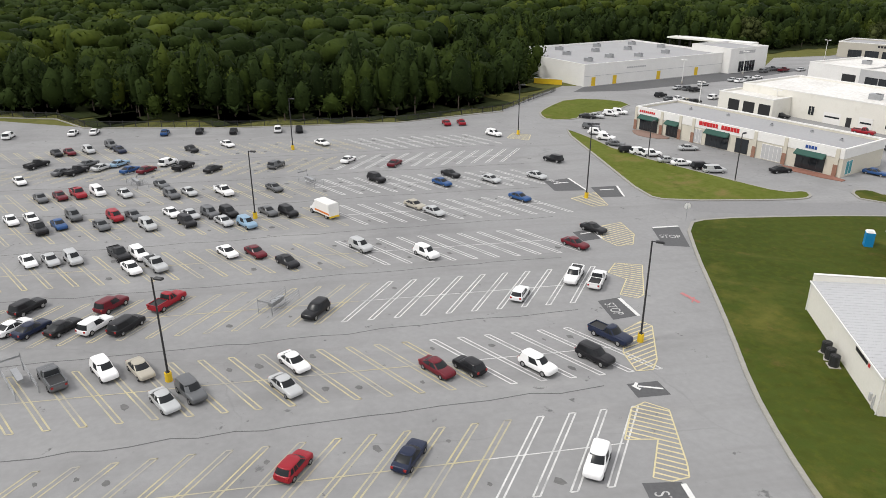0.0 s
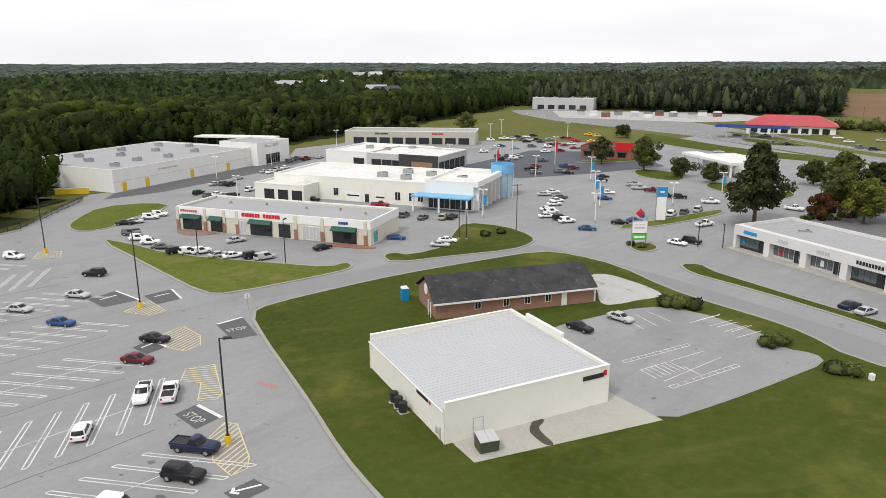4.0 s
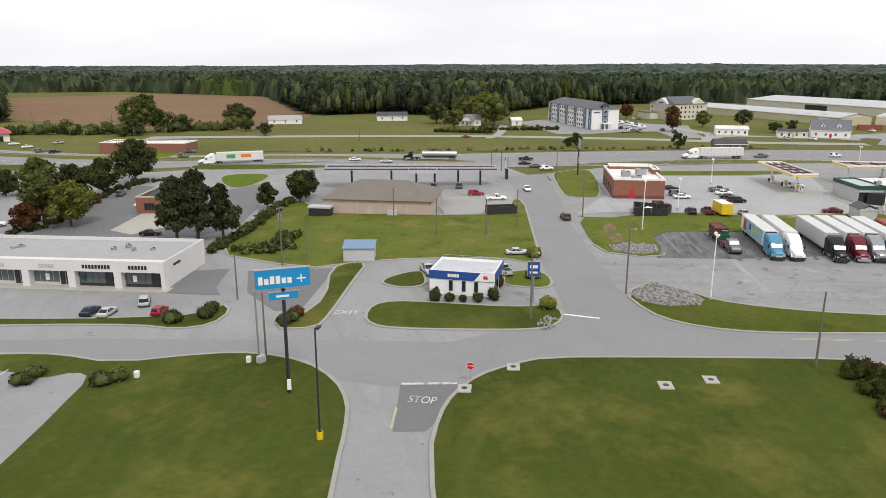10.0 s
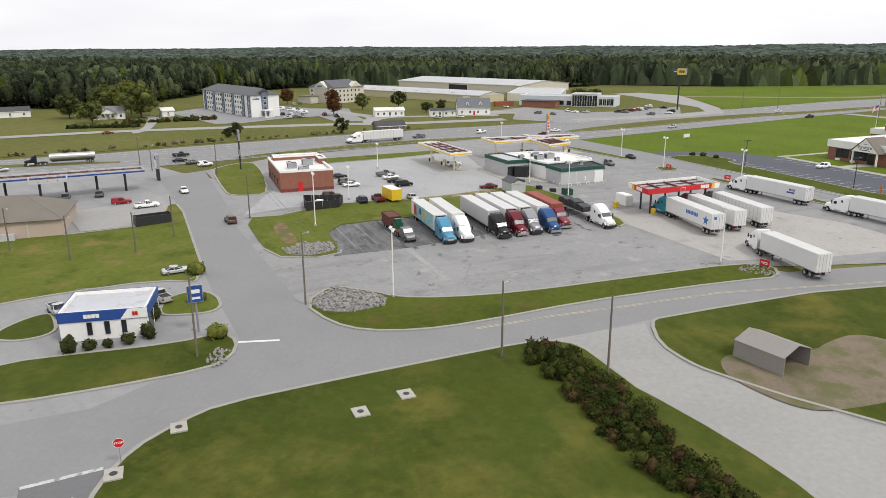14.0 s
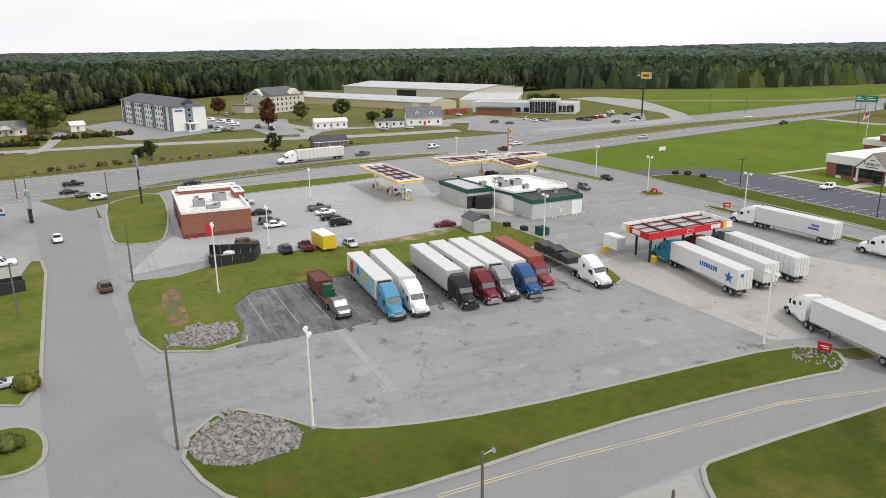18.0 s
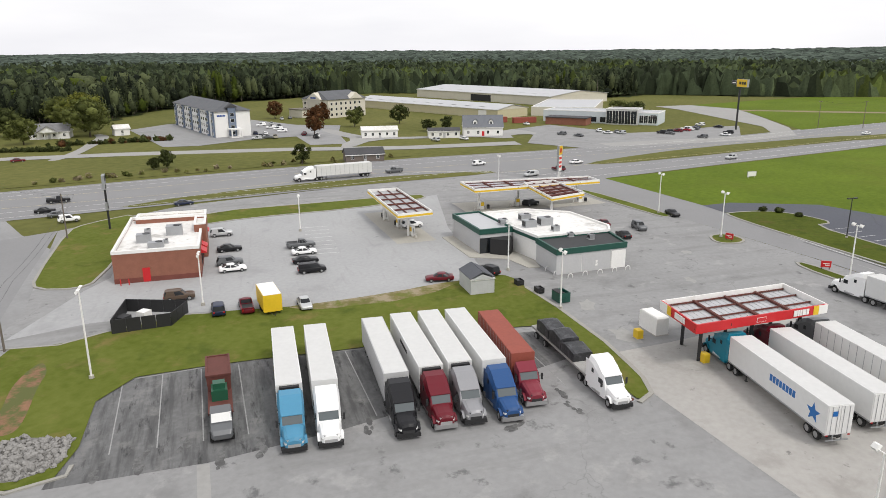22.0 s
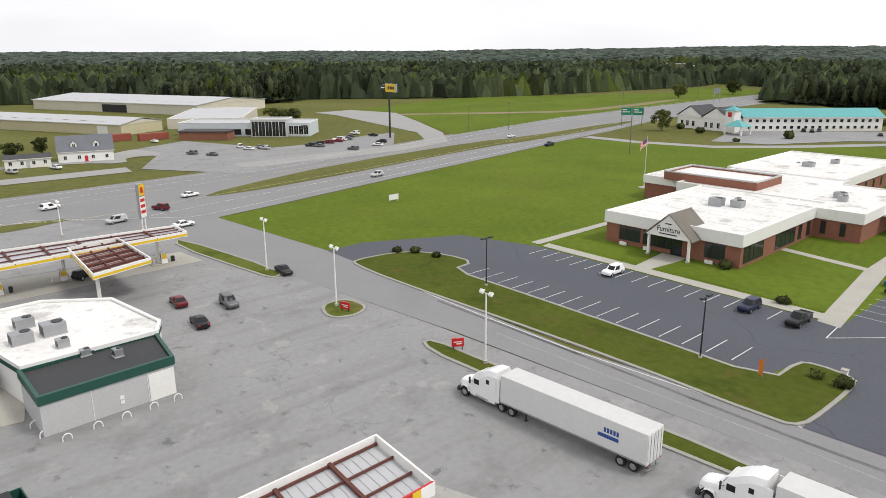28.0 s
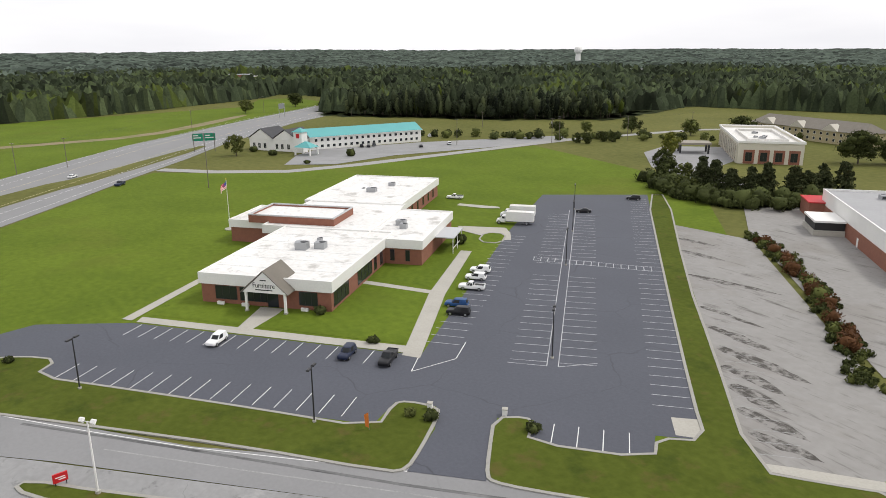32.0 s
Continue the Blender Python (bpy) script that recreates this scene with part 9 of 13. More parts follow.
car("sedan", "maroon", 353.5, 173.1, 40, 1)
car("pickup", "white", 346.2, 162.7, 40, 1)
car("suv", "silver", 408.6, 219.2, 40, 1)
car("sedan", "grey", 415.5, 218.6, 40, 1)
car("suv", "black", 400.2, 27.1, 60, 1)
car("sedan", "grey", 398.2, 23.7, 60, 1)
car("suv", "maroon", 408.1, 20.9, 60, 1)
car("sedan", "red", 413.2, 17.7, 60, 1)
car("suv", "white", 416.8, 16.4, 60, 1)
car("sedan", "grey", 420.3, 14.3, 60, 1)
car("suv", "white", 438.6, 12.1, 60, 1)
car("sedan", "black", 431.2, 4.2, 60, 1)
car("suv", "black", 407.6, 0.5, 60, 1)
car("sedan", "white", 399.1, 1.9, 60, 1)
car("suv", "grey", 388.7, 10.6, 60, 1)
car("sedan", "white", 393.0, 48.9, 60, 1)
car("suv", "silver", 394.0, 43.3, 60, 1)
car("sedan", "grey", 379.4, 58.9, 60, 1)
car("suv", "grey", 383.0, 66.6, 60, 1)
car("sedan", "white", 355.3, 100.9, 60, 1)
car("suv", "silver", 347.7, 110.3, 60, 1)
car("suv", "black", 424.7, -181.5, -30, 1)
car("sedan", "black", 422.6, -184.0, -30, 1)
car("suv", "grey", 424.4, -188.4, -30, 1)
car("sedan", "white", 430.0, -217.2, -30, 1)
car("suv", "white", 406.0, -220.7, -30, 1)
car("sedan", "black", 406.3, -203.6, -30, 1)
car("suv", "white", 437.3, -231.9, -30, 1)
car("sedan", "silver", 439.5, -237.4, -30, 1)

car("minivan", "white", -52.4, 331.8, 15, 1, where="standing in a dealer's sales lot")
car("pickup", "white", -47.3, 339.5, 15, 1, where="standing in a dealer's sales lot")
car("sedan", "light blue", -43.5, 342.3, 15, 1, where="standing in a dealer's sales lot")
car("suv", "black", -41.4, 347.5, 15, 1, where="standing in a dealer's sales lot")
car("sedan", "white", -37.8, 350.4, 15, 1, where="standing in a dealer's sales lot")
car("suv", "black", -34.8, 356.0, 15, 1, where="standing in a dealer's sales lot")
car("suv", "black", -35.2, 328.4, 15, 1, where="standing in a dealer's sales lot")
car("sedan", "navy", -28.7, 328.9, 15, 1, where="standing in a dealer's sales lot")
car("sedan", "light blue", -25.7, 341.1, 15, 1, where="standing in a dealer's sales lot")
car("sedan", "black", -19.4, 349.1, 15, 1, where="standing in a dealer's sales lot")
car("suv", "red", -16.4, 344.3, 15, 1, where="standing in a dealer's sales lot")
car("pickup", "red", -13.3, 334.7, 15, 1, where="standing in a dealer's sales lot")
car("suv", "white", -24.3, 311.7, 15, 1, where="standing in a dealer's sales lot")
car("suv", "grey", -39.8, 273.5, 15, 1, where="standing in a dealer's sales lot")
car("suv", "black", -37.2, 265.8, 15, 1, where="standing in a dealer's sales lot")
car("sedan", "grey", -37.1, 277.1, 15, 1, where="standing in a dealer's sales lot")
car("suv", "white", -33.9, 270.8, 15, 1, where="standing in a dealer's sales lot")
car("sedan", "silver", -32.5, 275.8, 15, 1, where="standing in a dealer's sales lot")
car("suv", "grey", -33.9, 258.6, 15, 1, where="standing in a dealer's sales lot")
car("pickup", "black", -24.3, 244.2, 15, 1, where="standing in a dealer's sales lot")
car("suv", "maroon", -23.4, 250.9, 15, 1, where="standing in a dealer's sales lot")
car("suv", "grey", -22.3, 267.0, 15, 1, where="standing in a dealer's sales lot")
car("pickup", "blue", -13.1, 253.1, 15, 1, where="standing in a dealer's sales lot")
car("suv", "maroon", -10.3, 249.3, 15, 1, where="standing in a dealer's sales lot")
car("sedan", "black", -0.0, 232.7, 15, 1, where="standing in a dealer's sales lot")
car("pickup", "yellow", -8.0, 366.2, 15, 1, where="standing in a dealer's sales lot")
car("suv", "yellow", -4.2, 360.9, 15, 1, where="standing in a dealer's sales lot")
car("sedan", "silver", -15.7, 197.3, 15, 1, where="standing in a dealer's sales lot")
car("sedan", "white", -13.6, 201.8, 15, 1, where="standing in a dealer's sales lot")
car("pickup", "silver", 9.5, 218.2, 15, 1, where="standing in a dealer's sales lot")


# ---- east side ----
def furniture_store():
    t, L = site("furniture_store", (255.8, -42.5), (235.0, -59.2), "brick furniture store with tall white fascias and roof")
    t.matrix_basis = t.matrix_basis @ Matrix.Diagonal((1, 1, 1.2, 1))
    G = STORE_ROOF
    for i, (x0, y0, x1, y1, h, fas) in enumerate(((0, 0, 26.6, 37, 4.9, 1), (-6, 37.01, 21, 66, 4.85, 1), (21.01, 31, 35, 61, 4.8, 1), (-8, 66.01, 20, 107, 4.9, 1), (-17, 41, -6.01, 58, 4.7, 1))):
        pts = [(x0, y0), (x1, y0), (x1, y1), (x0, y1)]
        part("wall", M().ring(inset(pts, 0.35), inset(pts, 0.7), -0.5, 3.3), BRICK, t)
        part("roof", M().prism(inset(pts, 0.3), h - 0.45, h - 0.25), G, t)
        part("fascia", M().ring(pts, inset(pts, 0.35), 3.1, h), WHITE, t, "tall white fascia")
        part("soffit", M().prism(inset(pts, 0.05), 3.1, 3.2), GREYWALL, t)
    block(t, -11, 40, 11, 53, 6.2, BRICK, G, 0.5, GREYWALL, 4.5)
    # shopfront windows in the front wall and along the side
    for x, w, c in ((3.2, 4.4, 3), (8.2, 5.6, 4), (20.0, 3.6, 3)):
        window(t, x, 0.33, 0.7, w, 2.2, 0, c, DARKSTEEL)
        part("planter", M().box(x + 0.6, -0.5, 0, x + 2.0, -0.1, 0.5), WHITE, t, "white planter box")
    for y, w, c in ((1.5, 7.5, 4), (14.0, 8.5, 4), (24.0, 1.6, 1), (28.0, 1.6, 1), (33.0, 1.6, 1)):
        window(t, 26.27, y, 0.5, w, 2.4, 90, c, DARKSTEEL)
    for x in (23.5, 27.5, 31.0):
        window(t, x, 31.33, 0.7, 1.0, 2.1, 0, 1, DARKSTEEL)
    for y in (70, 76, 82, 88, 94, 100):
        window(t, 19.67, y, 0.7, 1.3, 2.0, 90, 1, DARKSTEEL)
    # gabled porch
    part("porch_gable", M().loft([[(10.6, y, 3.2), (14.85, y, 3.2), (19.1, y, 3.2), (14.85, y, 6.5)] for y in (-2.9, -2.6)]), WHITE, t, "white porch gable with lettering")
    for s in (1, -1):
        a = 14.85 + s * 4.6
        part("porch_roof", M().loft([[(a, -3.1, 3.1), (14.85, -3.1, 6.55), (14.85, -3.1, 6.7), (a, -3.1, 3.25)], [(a, 4.5, 3.1), (14.85, 4.5, 6.55), (14.85, 4.5, 6.7), (a, 4.5, 3.25)]]), SHINGLE_B, t)
        part("column", M().box(14.85 + s * 3.8 - 0.2, -2.7, 0.3, 14.85 + s * 3.8 + 0.2, -2.3, 3.2), WHITE, t)
        part("column_base", M().box(14.85 + s * 3.8 - 0.3, -2.8, -0.2, 14.85 + s * 3.8 + 0.3, -2.2, 0.3), CONCRETE, t)
    word("Furniture", 1.15, BLACK, t, pose(14.85, -2.93, 4.0, 90, 0, 0), 0.02)
    part("lettering", M().box(13.2, -2.95, 3.6, 16.5, -2.91, 3.75).box(14.2, -2.95, 5.1, 15.4, -2.91, 5.25), BLACK, t, "smaller lines of lettering shown as bars")
    part("door", M().box(13.8, 0.3, 0, 15.9, 0.38, 2.4), PANE, t)
    # side porch
    part("side_porch_roof", M().box(35.0, 42, 3.0, 39.5, 52, 3.2), ROOF_METAL, t)
    for y in (42.3, 47, 51.6):
        part("porch_post", M().rod((39.2, y, -0.2), (39.2, y, 3.0), 0.09), WHITE, t)
    part("porch_rail", M().box(39.1, 42.3, 0.9, 39.2, 51.6, 1.0), WHITE, t)
    units(t, 5.45, -141, (12, 20, 2.4, 2.2, 1.7), (15.5, 21.5, 2.2, 2.0, 1.5), (10, 23, 1.6, 1.2, 0.9), (13, 27, 1.0, 1.0, 0.8), (10, 52, 1.8, 1.6, 1.4), (26, 45, 2.2, 1.8, 1.3), (27.5, 42, 1.6, 1.4, 1.2), (6, 82, 2.6, 2.2, 1.3), (9, 92, 1.8, 1.6, 1.2), (2, 86, 0.8, 0.8, 0.4))
    seam = M()
    for k in range(1, 6):
        seam.box(0.4, k * 6.1, 4.65, 26.2, k * 6.1 + 0.12, 4.662)
    tagged(part("roof_patch", seam, GREYWALL, t), kind="stuff")
    sw = lambda *p: [on(t, x, y) for x, y in p]
    lay("walkway", sw((12.5, -0.2), (17.2, -0.2), (17.2, -3.2), (16.0, -12.4), (13.6, -12.4), (12.8, -3.2)), 0.09, CONCRETE, "pale concrete walk to the porch")
    for pts in ([(253.6, -29.6), (255.4, -28.4), (269.9, -47.2), (268.5, -48.4)], [(252.4, -30.0), (254.2, -31.6), (213.4, -61.9), (211.2, -60.2)], [(209.5, -59.9), (212.2, -58.4), (232.8, -79), (252.5, -103), (250.3, -104.5), (230.3, -81)],
                [(246.6, -71.6), (231.2, -79.6), (232.6, -81.0), (247.6, -73.2)], [(271.5, -117.5), (262, -126), (257.5, -123.5), (252, -118.6), (253.5, -116.4), (267.8, -115)], [(292, -133.6), (283.3, -137.5), (280.5, -141), (282.5, -142), (293.5, -136)]):
        lay("walkway", pts, 0.085 + 0.0003 * (pts[0][0] - 200), CONCRETE, "pale concrete walk beside the lawn")
    lay("grass_lawn", [(254.4, -33), (256.4, -41.0), (235, -58.0), (258.5, -86.0), (250.5, -98.5), (233, -78), (214.2, -62.2)], 0.075, LAWN, "bright mown lawn before the store")


furniture_store()
patch([(250.6, -2.4), (250.9, -7), (248.3, -12.2), (243.4, -16.3), (239.5, -12.2), (226.9, -21.6), (210.5, -33.4), (196.0, -43.3), (200.1, -48.6), (199.5, -50.5), (195.4, -52.8), (193.2, -50.8), (188.5, -44.7), (186.2, -41.2), (187.0, -39.2), (202.3, -28.4), (218.1, -15.8), (235.1, -2), (243.8, 4), (246.4, 4.4)], VERGE, 1)
patch([(189.0, -56.6), (186.4, -60.1), (184.6, -59.5), (182.1, -55.9), (170.4, -64.7), (173.1, -68.8), (169, -72.8), (175.6, -80.2), (206.5, -117.8), (266.5, -192), (262, -197), (205.8, -124.2), (182.4, -96.4), (162, -71.5), (156.2, -75.4), (150.5, -79.6), (146.5, -74.5), (152.6, -67.6), (155.6, -64.6), (166.4, -55.4), (175.4, -48.8), (178.4, -47.1), (179.7, -47.2), (183.1, -50.5)], VERGE, 1)
lay("concrete_pad", [(163.2, -73.0), (162.2, -71.9), (156.2, -75.7), (151.0, -79.4), (151.8, -81.2), (157.2, -77.4)], 0.06, CONCRETE, "pale concrete strip at an old lot entrance")
patch([(257, -122), (251, -114.5), (256, -111), (262, -118.5)], LAWN, 1)
lay("concrete_pad", [(169.2, -73.2), (172, -71.2), (175, -74.5), (172.4, -76.8)], 0.06, CONCRETE, "pale concrete drain pad")


def windows_grid(t, L, xs, rows, w, h, y=-0.05, rz=0.0, at=None, fm=None):
    for z in rows:
        for x in xs:
            if rz:
                window(t, L, x, z, w, h, rz, 1, fm)
            else:
                window(t, x, y, z, w, h, 0, 1, fm)


def long_motel():
    t, L = site("motel", (431.0, -157.5), (425.3, -217.5), "white two-storey motel with a teal metal roof")
    D = 14
    part("wall", M().ring([(0, 0), (L, 0), (L, D), (0, D)], [(0.3, 0.3), (L - 0.3, 0.3), (L - 0.3, D - 0.3), (0.3, D - 0.3)], -0.5, 6.0), WHITE, t)
    gable(t, 0, 0, L, D, 6.0, 9.2, TEAL, WHITE, 0.6)
    windows_grid(t, L, [2.0 + i * 3.05 for i in range(19)], (0.9, 3.7), 1.5, 1.4)
    u, L2 = site("motel_lobby", (452.5, -136.5), (428.5, -149.5), "white motel lobby with grey gabled roofs")
    part("wall", M().ring([(0, 0), (L2, 0), (L2, 14), (0, 14)], [(0.3, 0.3), (L2 - 0.3, 0.3), (L2 - 0.3, 13.7), (0.3, 13.7)], -0.5, 5.6), WHITE, u)
    gable(u, 0, 0, L2 * 0.5, 14, 5.6, 10.0, SHINGLE, WHITE, 0.5, "y")
    gable(u, L2 * 0.5, 0, L2, 14, 5.6, 10.0, SHINGLE, WHITE, 0.5, "y")
    for x in (2.0, 5.0, 8.2, 15.0, 18.0, 21.5):
        window(u, x, -0.05, 1.0, 1.5, 2.4, 0, 2)
    part("tower", M().box(L2 - 1.0, -1.5, 0, L2 + 3.5, 3.0, 9.4), WHITE, u)
    part("tower_roof", M().loft([[(L2 - 1.6, -2.1, 9.4), (L2 + 4.1, -2.1, 9.4), (L2 + 4.1, 3.6, 9.4), (L2 - 1.6, 3.6, 9.4)], [(L2 + 1.1, 0.6, 11.2), (L2 + 1.4, 0.6, 11.2), (L2 + 1.4, 0.9, 11.2), (L2 + 1.1, 0.9, 11.2)]]), TEAL, u)
    part("sign", M().box(L2 + 0.4, -1.6, 6.6, L2 + 2.2, -1.5, 8.6), REDPAINT, u, "red brand panel")
    part("canopy_roof", M().loft([[(L2 + 4, -9, 3.6), (L2 + 13, -9, 3.6), (L2 + 13, -2, 3.6), (L2 + 4, -2, 3.6)], [(L2 + 8, -6, 6.0), (L2 + 9, -6, 6.0), (L2 + 9, -5, 6.0), (L2 + 8, -5, 6.0)]]), TEAL, u)
    for x, y in ((4.6, -8.5), (12.4, -8.5), (12.4, -2.5), (4.6, -2.5)):
        part("column", M().box(L2 + x - 0.3, y - 0.3, 0, L2 + x + 0.3, y + 0.3, 3.6), WHITE, u)


long_motel()


def hotels():
    t, L = site("hotel", (373.1, 257.9), (331.0, 202.0), "white four-storey hotel with grey bays and dark roof")
    D, e = 15, 10.8
    part("wall", M().ring([(0, 0), (L, 0), (L, D), (0, D)], [(0.3, 0.3), (L - 0.3, 0.3), (L - 0.3, D - 0.3), (0.3, D - 0.3)], -0.5, e), WHITE, t)
    gable(t, 0, 0, L, D, e, 14.0, HOTEL_ROOF, WHITE, 0.6, "x", 6.0)
    HB = mat("blue_grey_cladding", (0.16, 0.2, 0.27), 0.8, 0.1, 0.3, 3.0)
    for x in (3, 17, 31, 45, 59, 66.5):
        part("bay", M().box(x, -0.6, 0, x + 2.6, -0.003, e - 0.3), HB, t, "blue-grey window bay")
        windows_grid(t, L, [x + 0.5], (0.9, 3.5, 6.1, 8.6), 1.6, 1.4, -0.66)
    windows_grid(t, L, [7.2, 10.4, 13.4, 21, 24.4, 27.6, 35, 38.4, 41.6, 49, 52.4, 55.6], (0.9, 3.5, 6.1, 8.6), 1.5, 1.4)
    part("bay", M().box(L + 0.003, 5.6, 0, L + 0.6, 8.8, 12.2), HB, t, "blue-grey window bay")
    part("bay_roof", M().loft([[(L - 1.5, 4.8, 12.2), (L + 0.9, 4.8, 12.2), (L + 0.9, 9.6, 12.2), (L - 1.5, 9.6, 12.2)], [(L - 1.5, 7.1, 14.0), (L + 0.9, 7.1, 14.0), (L + 0.9, 7.3, 14.0), (L - 1.5, 7.3, 14.0)]]), SHINGLE, t)
    for z in (0.9, 3.5, 6.1, 8.6):
        window(t, L + 0.6, 6.4, z, 1.6, 1.4, 90)
    signbars(t, L + 0.02, 1.0, 8.6, (0.5,) * 6, 0.7, NAVY, 0.1, 90)
    part("porch", M().box(L, 5.0, 0, L + 5.0, 10.0, 0.3).box(L, 5.0, 3.2, L + 5.0, 10.0, 3.7).box(L + 4.4, 5.2, 0.3, L + 4.9, 5.7, 3.2).box(L + 4.4, 9.3, 0.3, L + 4.9, 9.8, 3.2), WHITE, t)
    u, L2 = site("hotel", (431.0, 219.5), (423.6, 199.5), "cream and tan gabled hotel with a grey roof")
    D = 27
    part("wall", M().ring([(0, 0), (L2, 0), (L2, D), (0, D)], [(0.3, 0.3), (L2 - 0.3, 0.3), (L2 - 0.3, D - 0.3), (0.3, D - 0.3)], -0.5, 9.6), CREAM, u)
    gable(u, 0, 0, L2, D, 9.6, 13.6, HOTEL_ROOF, CREAM, 0.6, "y", 3.0)
    part("wall_bay", M().box(L2 * 0.28, -1.6, -0.3, L2 * 0.77, -0.003, 9.6), TAN, u, "tan projecting bay")
    part("cross_gable", M().loft([[(x, D * 0.55, 9.6), (x, D * 0.9, 9.6), (x, D * 0.72, 13.0)] for x in (L2 - 3, L2 + 0.9)]), CREAM, u)
    part("cross_gable", M().loft([[(L2 * 0.26, y, 9.6), (L2 * 0.79, y, 9.6), (L2 * 0.525, y, 13.2)] for y in (-1.7, 8)]), CREAM, u)
    windows_grid(u, L2, [1.5, 4.7, 8.0, 11.4, 14.6, 17.8], (1.0, 3.8, 6.6), 1.4, 1.5)
    windows_grid(u, L2, [1.5 + i * 3.4 for i in range(7)], (1.0, 3.8, 6.6), 1.4, 1.5, rz=90)
    part("wing", M().box(-2, -8, 0, 9, -0.003, 4.2), CREAM, u)
    part("wing_roof", M().box(-2.4, -8.4, 4.2, 9.4, 0, 4.6), SHINGLE_B, u)
    part("sign", M().box(L2 * 0.42, -1.8, 10.0, L2 * 0.62, -1.7, 10.8), NAVY, u, "small brand panel")


hotels()


def works():
    t, L = site("warehouse", (502, 222), (446.2, 112.4), "long tan metal warehouse with a pale roof")
    part("wall", M().ring([(0, 0), (L, 0), (L, 24), (0, 24)], [(0.3, 0.3), (L - 0.3, 0.3), (L - 0.3, 23.7), (0.3, 23.7)], -0.5, 4.6), mat("pale_yellow_sheet", (0.55, 0.5, 0.33), 0.7, 0.1, 0.3, 3.0), t)
    gable(t, 0, 0, L, 24, 4.6, 6.6, ROOF_METAL, CREAM, 0.5)
    for i in range(10):
        part("rooflight", M().box(8 + i * 11, 3, 5.42, 11 + i * 11, 6, 5.52), GREYWALL, t)
    part("door", M().box(L - 14, -0.05, 0, L - 8, 0.02, 3.8), WHITE, t)
    u, L2 = site("warehouse", (606, 222), (541, 104), "very large pale grey factory hall")
    part("wall", M().ring([(0, 0), (L2, 0), (L2, 60), (0, 60)], [(0.3, 0.3), (L2 - 0.3, 0.3), (L2 - 0.3, 59.7), (0.3, 59.7)], -0.5, 5.8), CREAM, u)
    gable(u, 0, 0, L2, 60, 5.8, 8.4, ROOF_METAL, CREAM, 0.6)
    for i in range(1, 24):
        part("roof_seam", M().loft([[(i * L2 / 24 + e, 0.2, 5.84), (i * L2 / 24 + e, 30, 8.46), (i * L2 / 24 + e, 30, 8.4), (i * L2 / 24 + e, 0.2, 5.78)] for e in (-0.25, 0.25)]), (GREYWALL, ROOF_G)[i % 2], u)
    for i in range(12):
        part("rooflight", M().box(6 + i * 10.5, 8, 6.5, 11 + i * 10.5, 9.2, 6.68), GREYWALL, u)
    # black panel on the wall in place of a shaded doorway
    part("bay_opening", M().box(L2 * 0.45, -0.05, 0, L2 * 0.6, 0.02, 4.5), BLACK, u)
    v, L3 = site("warehouse", (534, 104), (470, 100), "pale grey end hall of the factory")
    block(v, 0, 0, L3, 34, 4.8, CREAM, ROOF_METAL, 0.3)
    g, L4 = site("motor_showroom", (441.0, 87.0), (434.0, 31.0), "white motor showroom with a glazed corner hall")
    block(g, 0, 0, L4, 18, 5.6, mat("pale_blue_sheet", (0.6, 0.65, 0.68), 0.6, 0.08, 0.3, 3.0), ROOF_METAL, 0.4)
    block(g, L4 - 24, -3.0, L4 - 9, 8, 7.4, GREYWALL, ROOF_METAL, 0.4)
    for i in range(5):
        window(g, L4 - 23.6 + i * 2.9, -3.06, 0.3, 2.8, 6.2, 0, 2, WHITE)
    for i in range(4):
        window(g, L4 - 8.6 + i * 2.1, -0.06, 0.8, 1.9, 3.6, 0, 2, WHITE)
    part("sign", M().box(L4 - 3.4, -0.12, 3.0, L4 - 0.8, -0.02, 4.6), BLACK, g, "dark brand panel")
    for i in range(7):
        window(g, 3 + i * 5.2, -0.05, 0.6, 3.4, 2.4, 0, 2, DARKSTEEL)
    part("annexe", M().box(6, -14, 0, 26, -5, 3.2), BRICK, g)
    part("annexe_roof", M().box(5.6, -14.4, 3.2, 26.4, -4.6, 3.6), SHINGLE, g)
    c = thing("cargo_container", 425, 98, None, -52, "red steel cargo container beside the factory", "container")
    part("box", M().box(0, 0, 0, 12, 2.5, 2.7), BOXRED, c)
    part("box", M().box(-13, 6, 0, -1, 8.5, 2.7), BOXRED, c)


works()


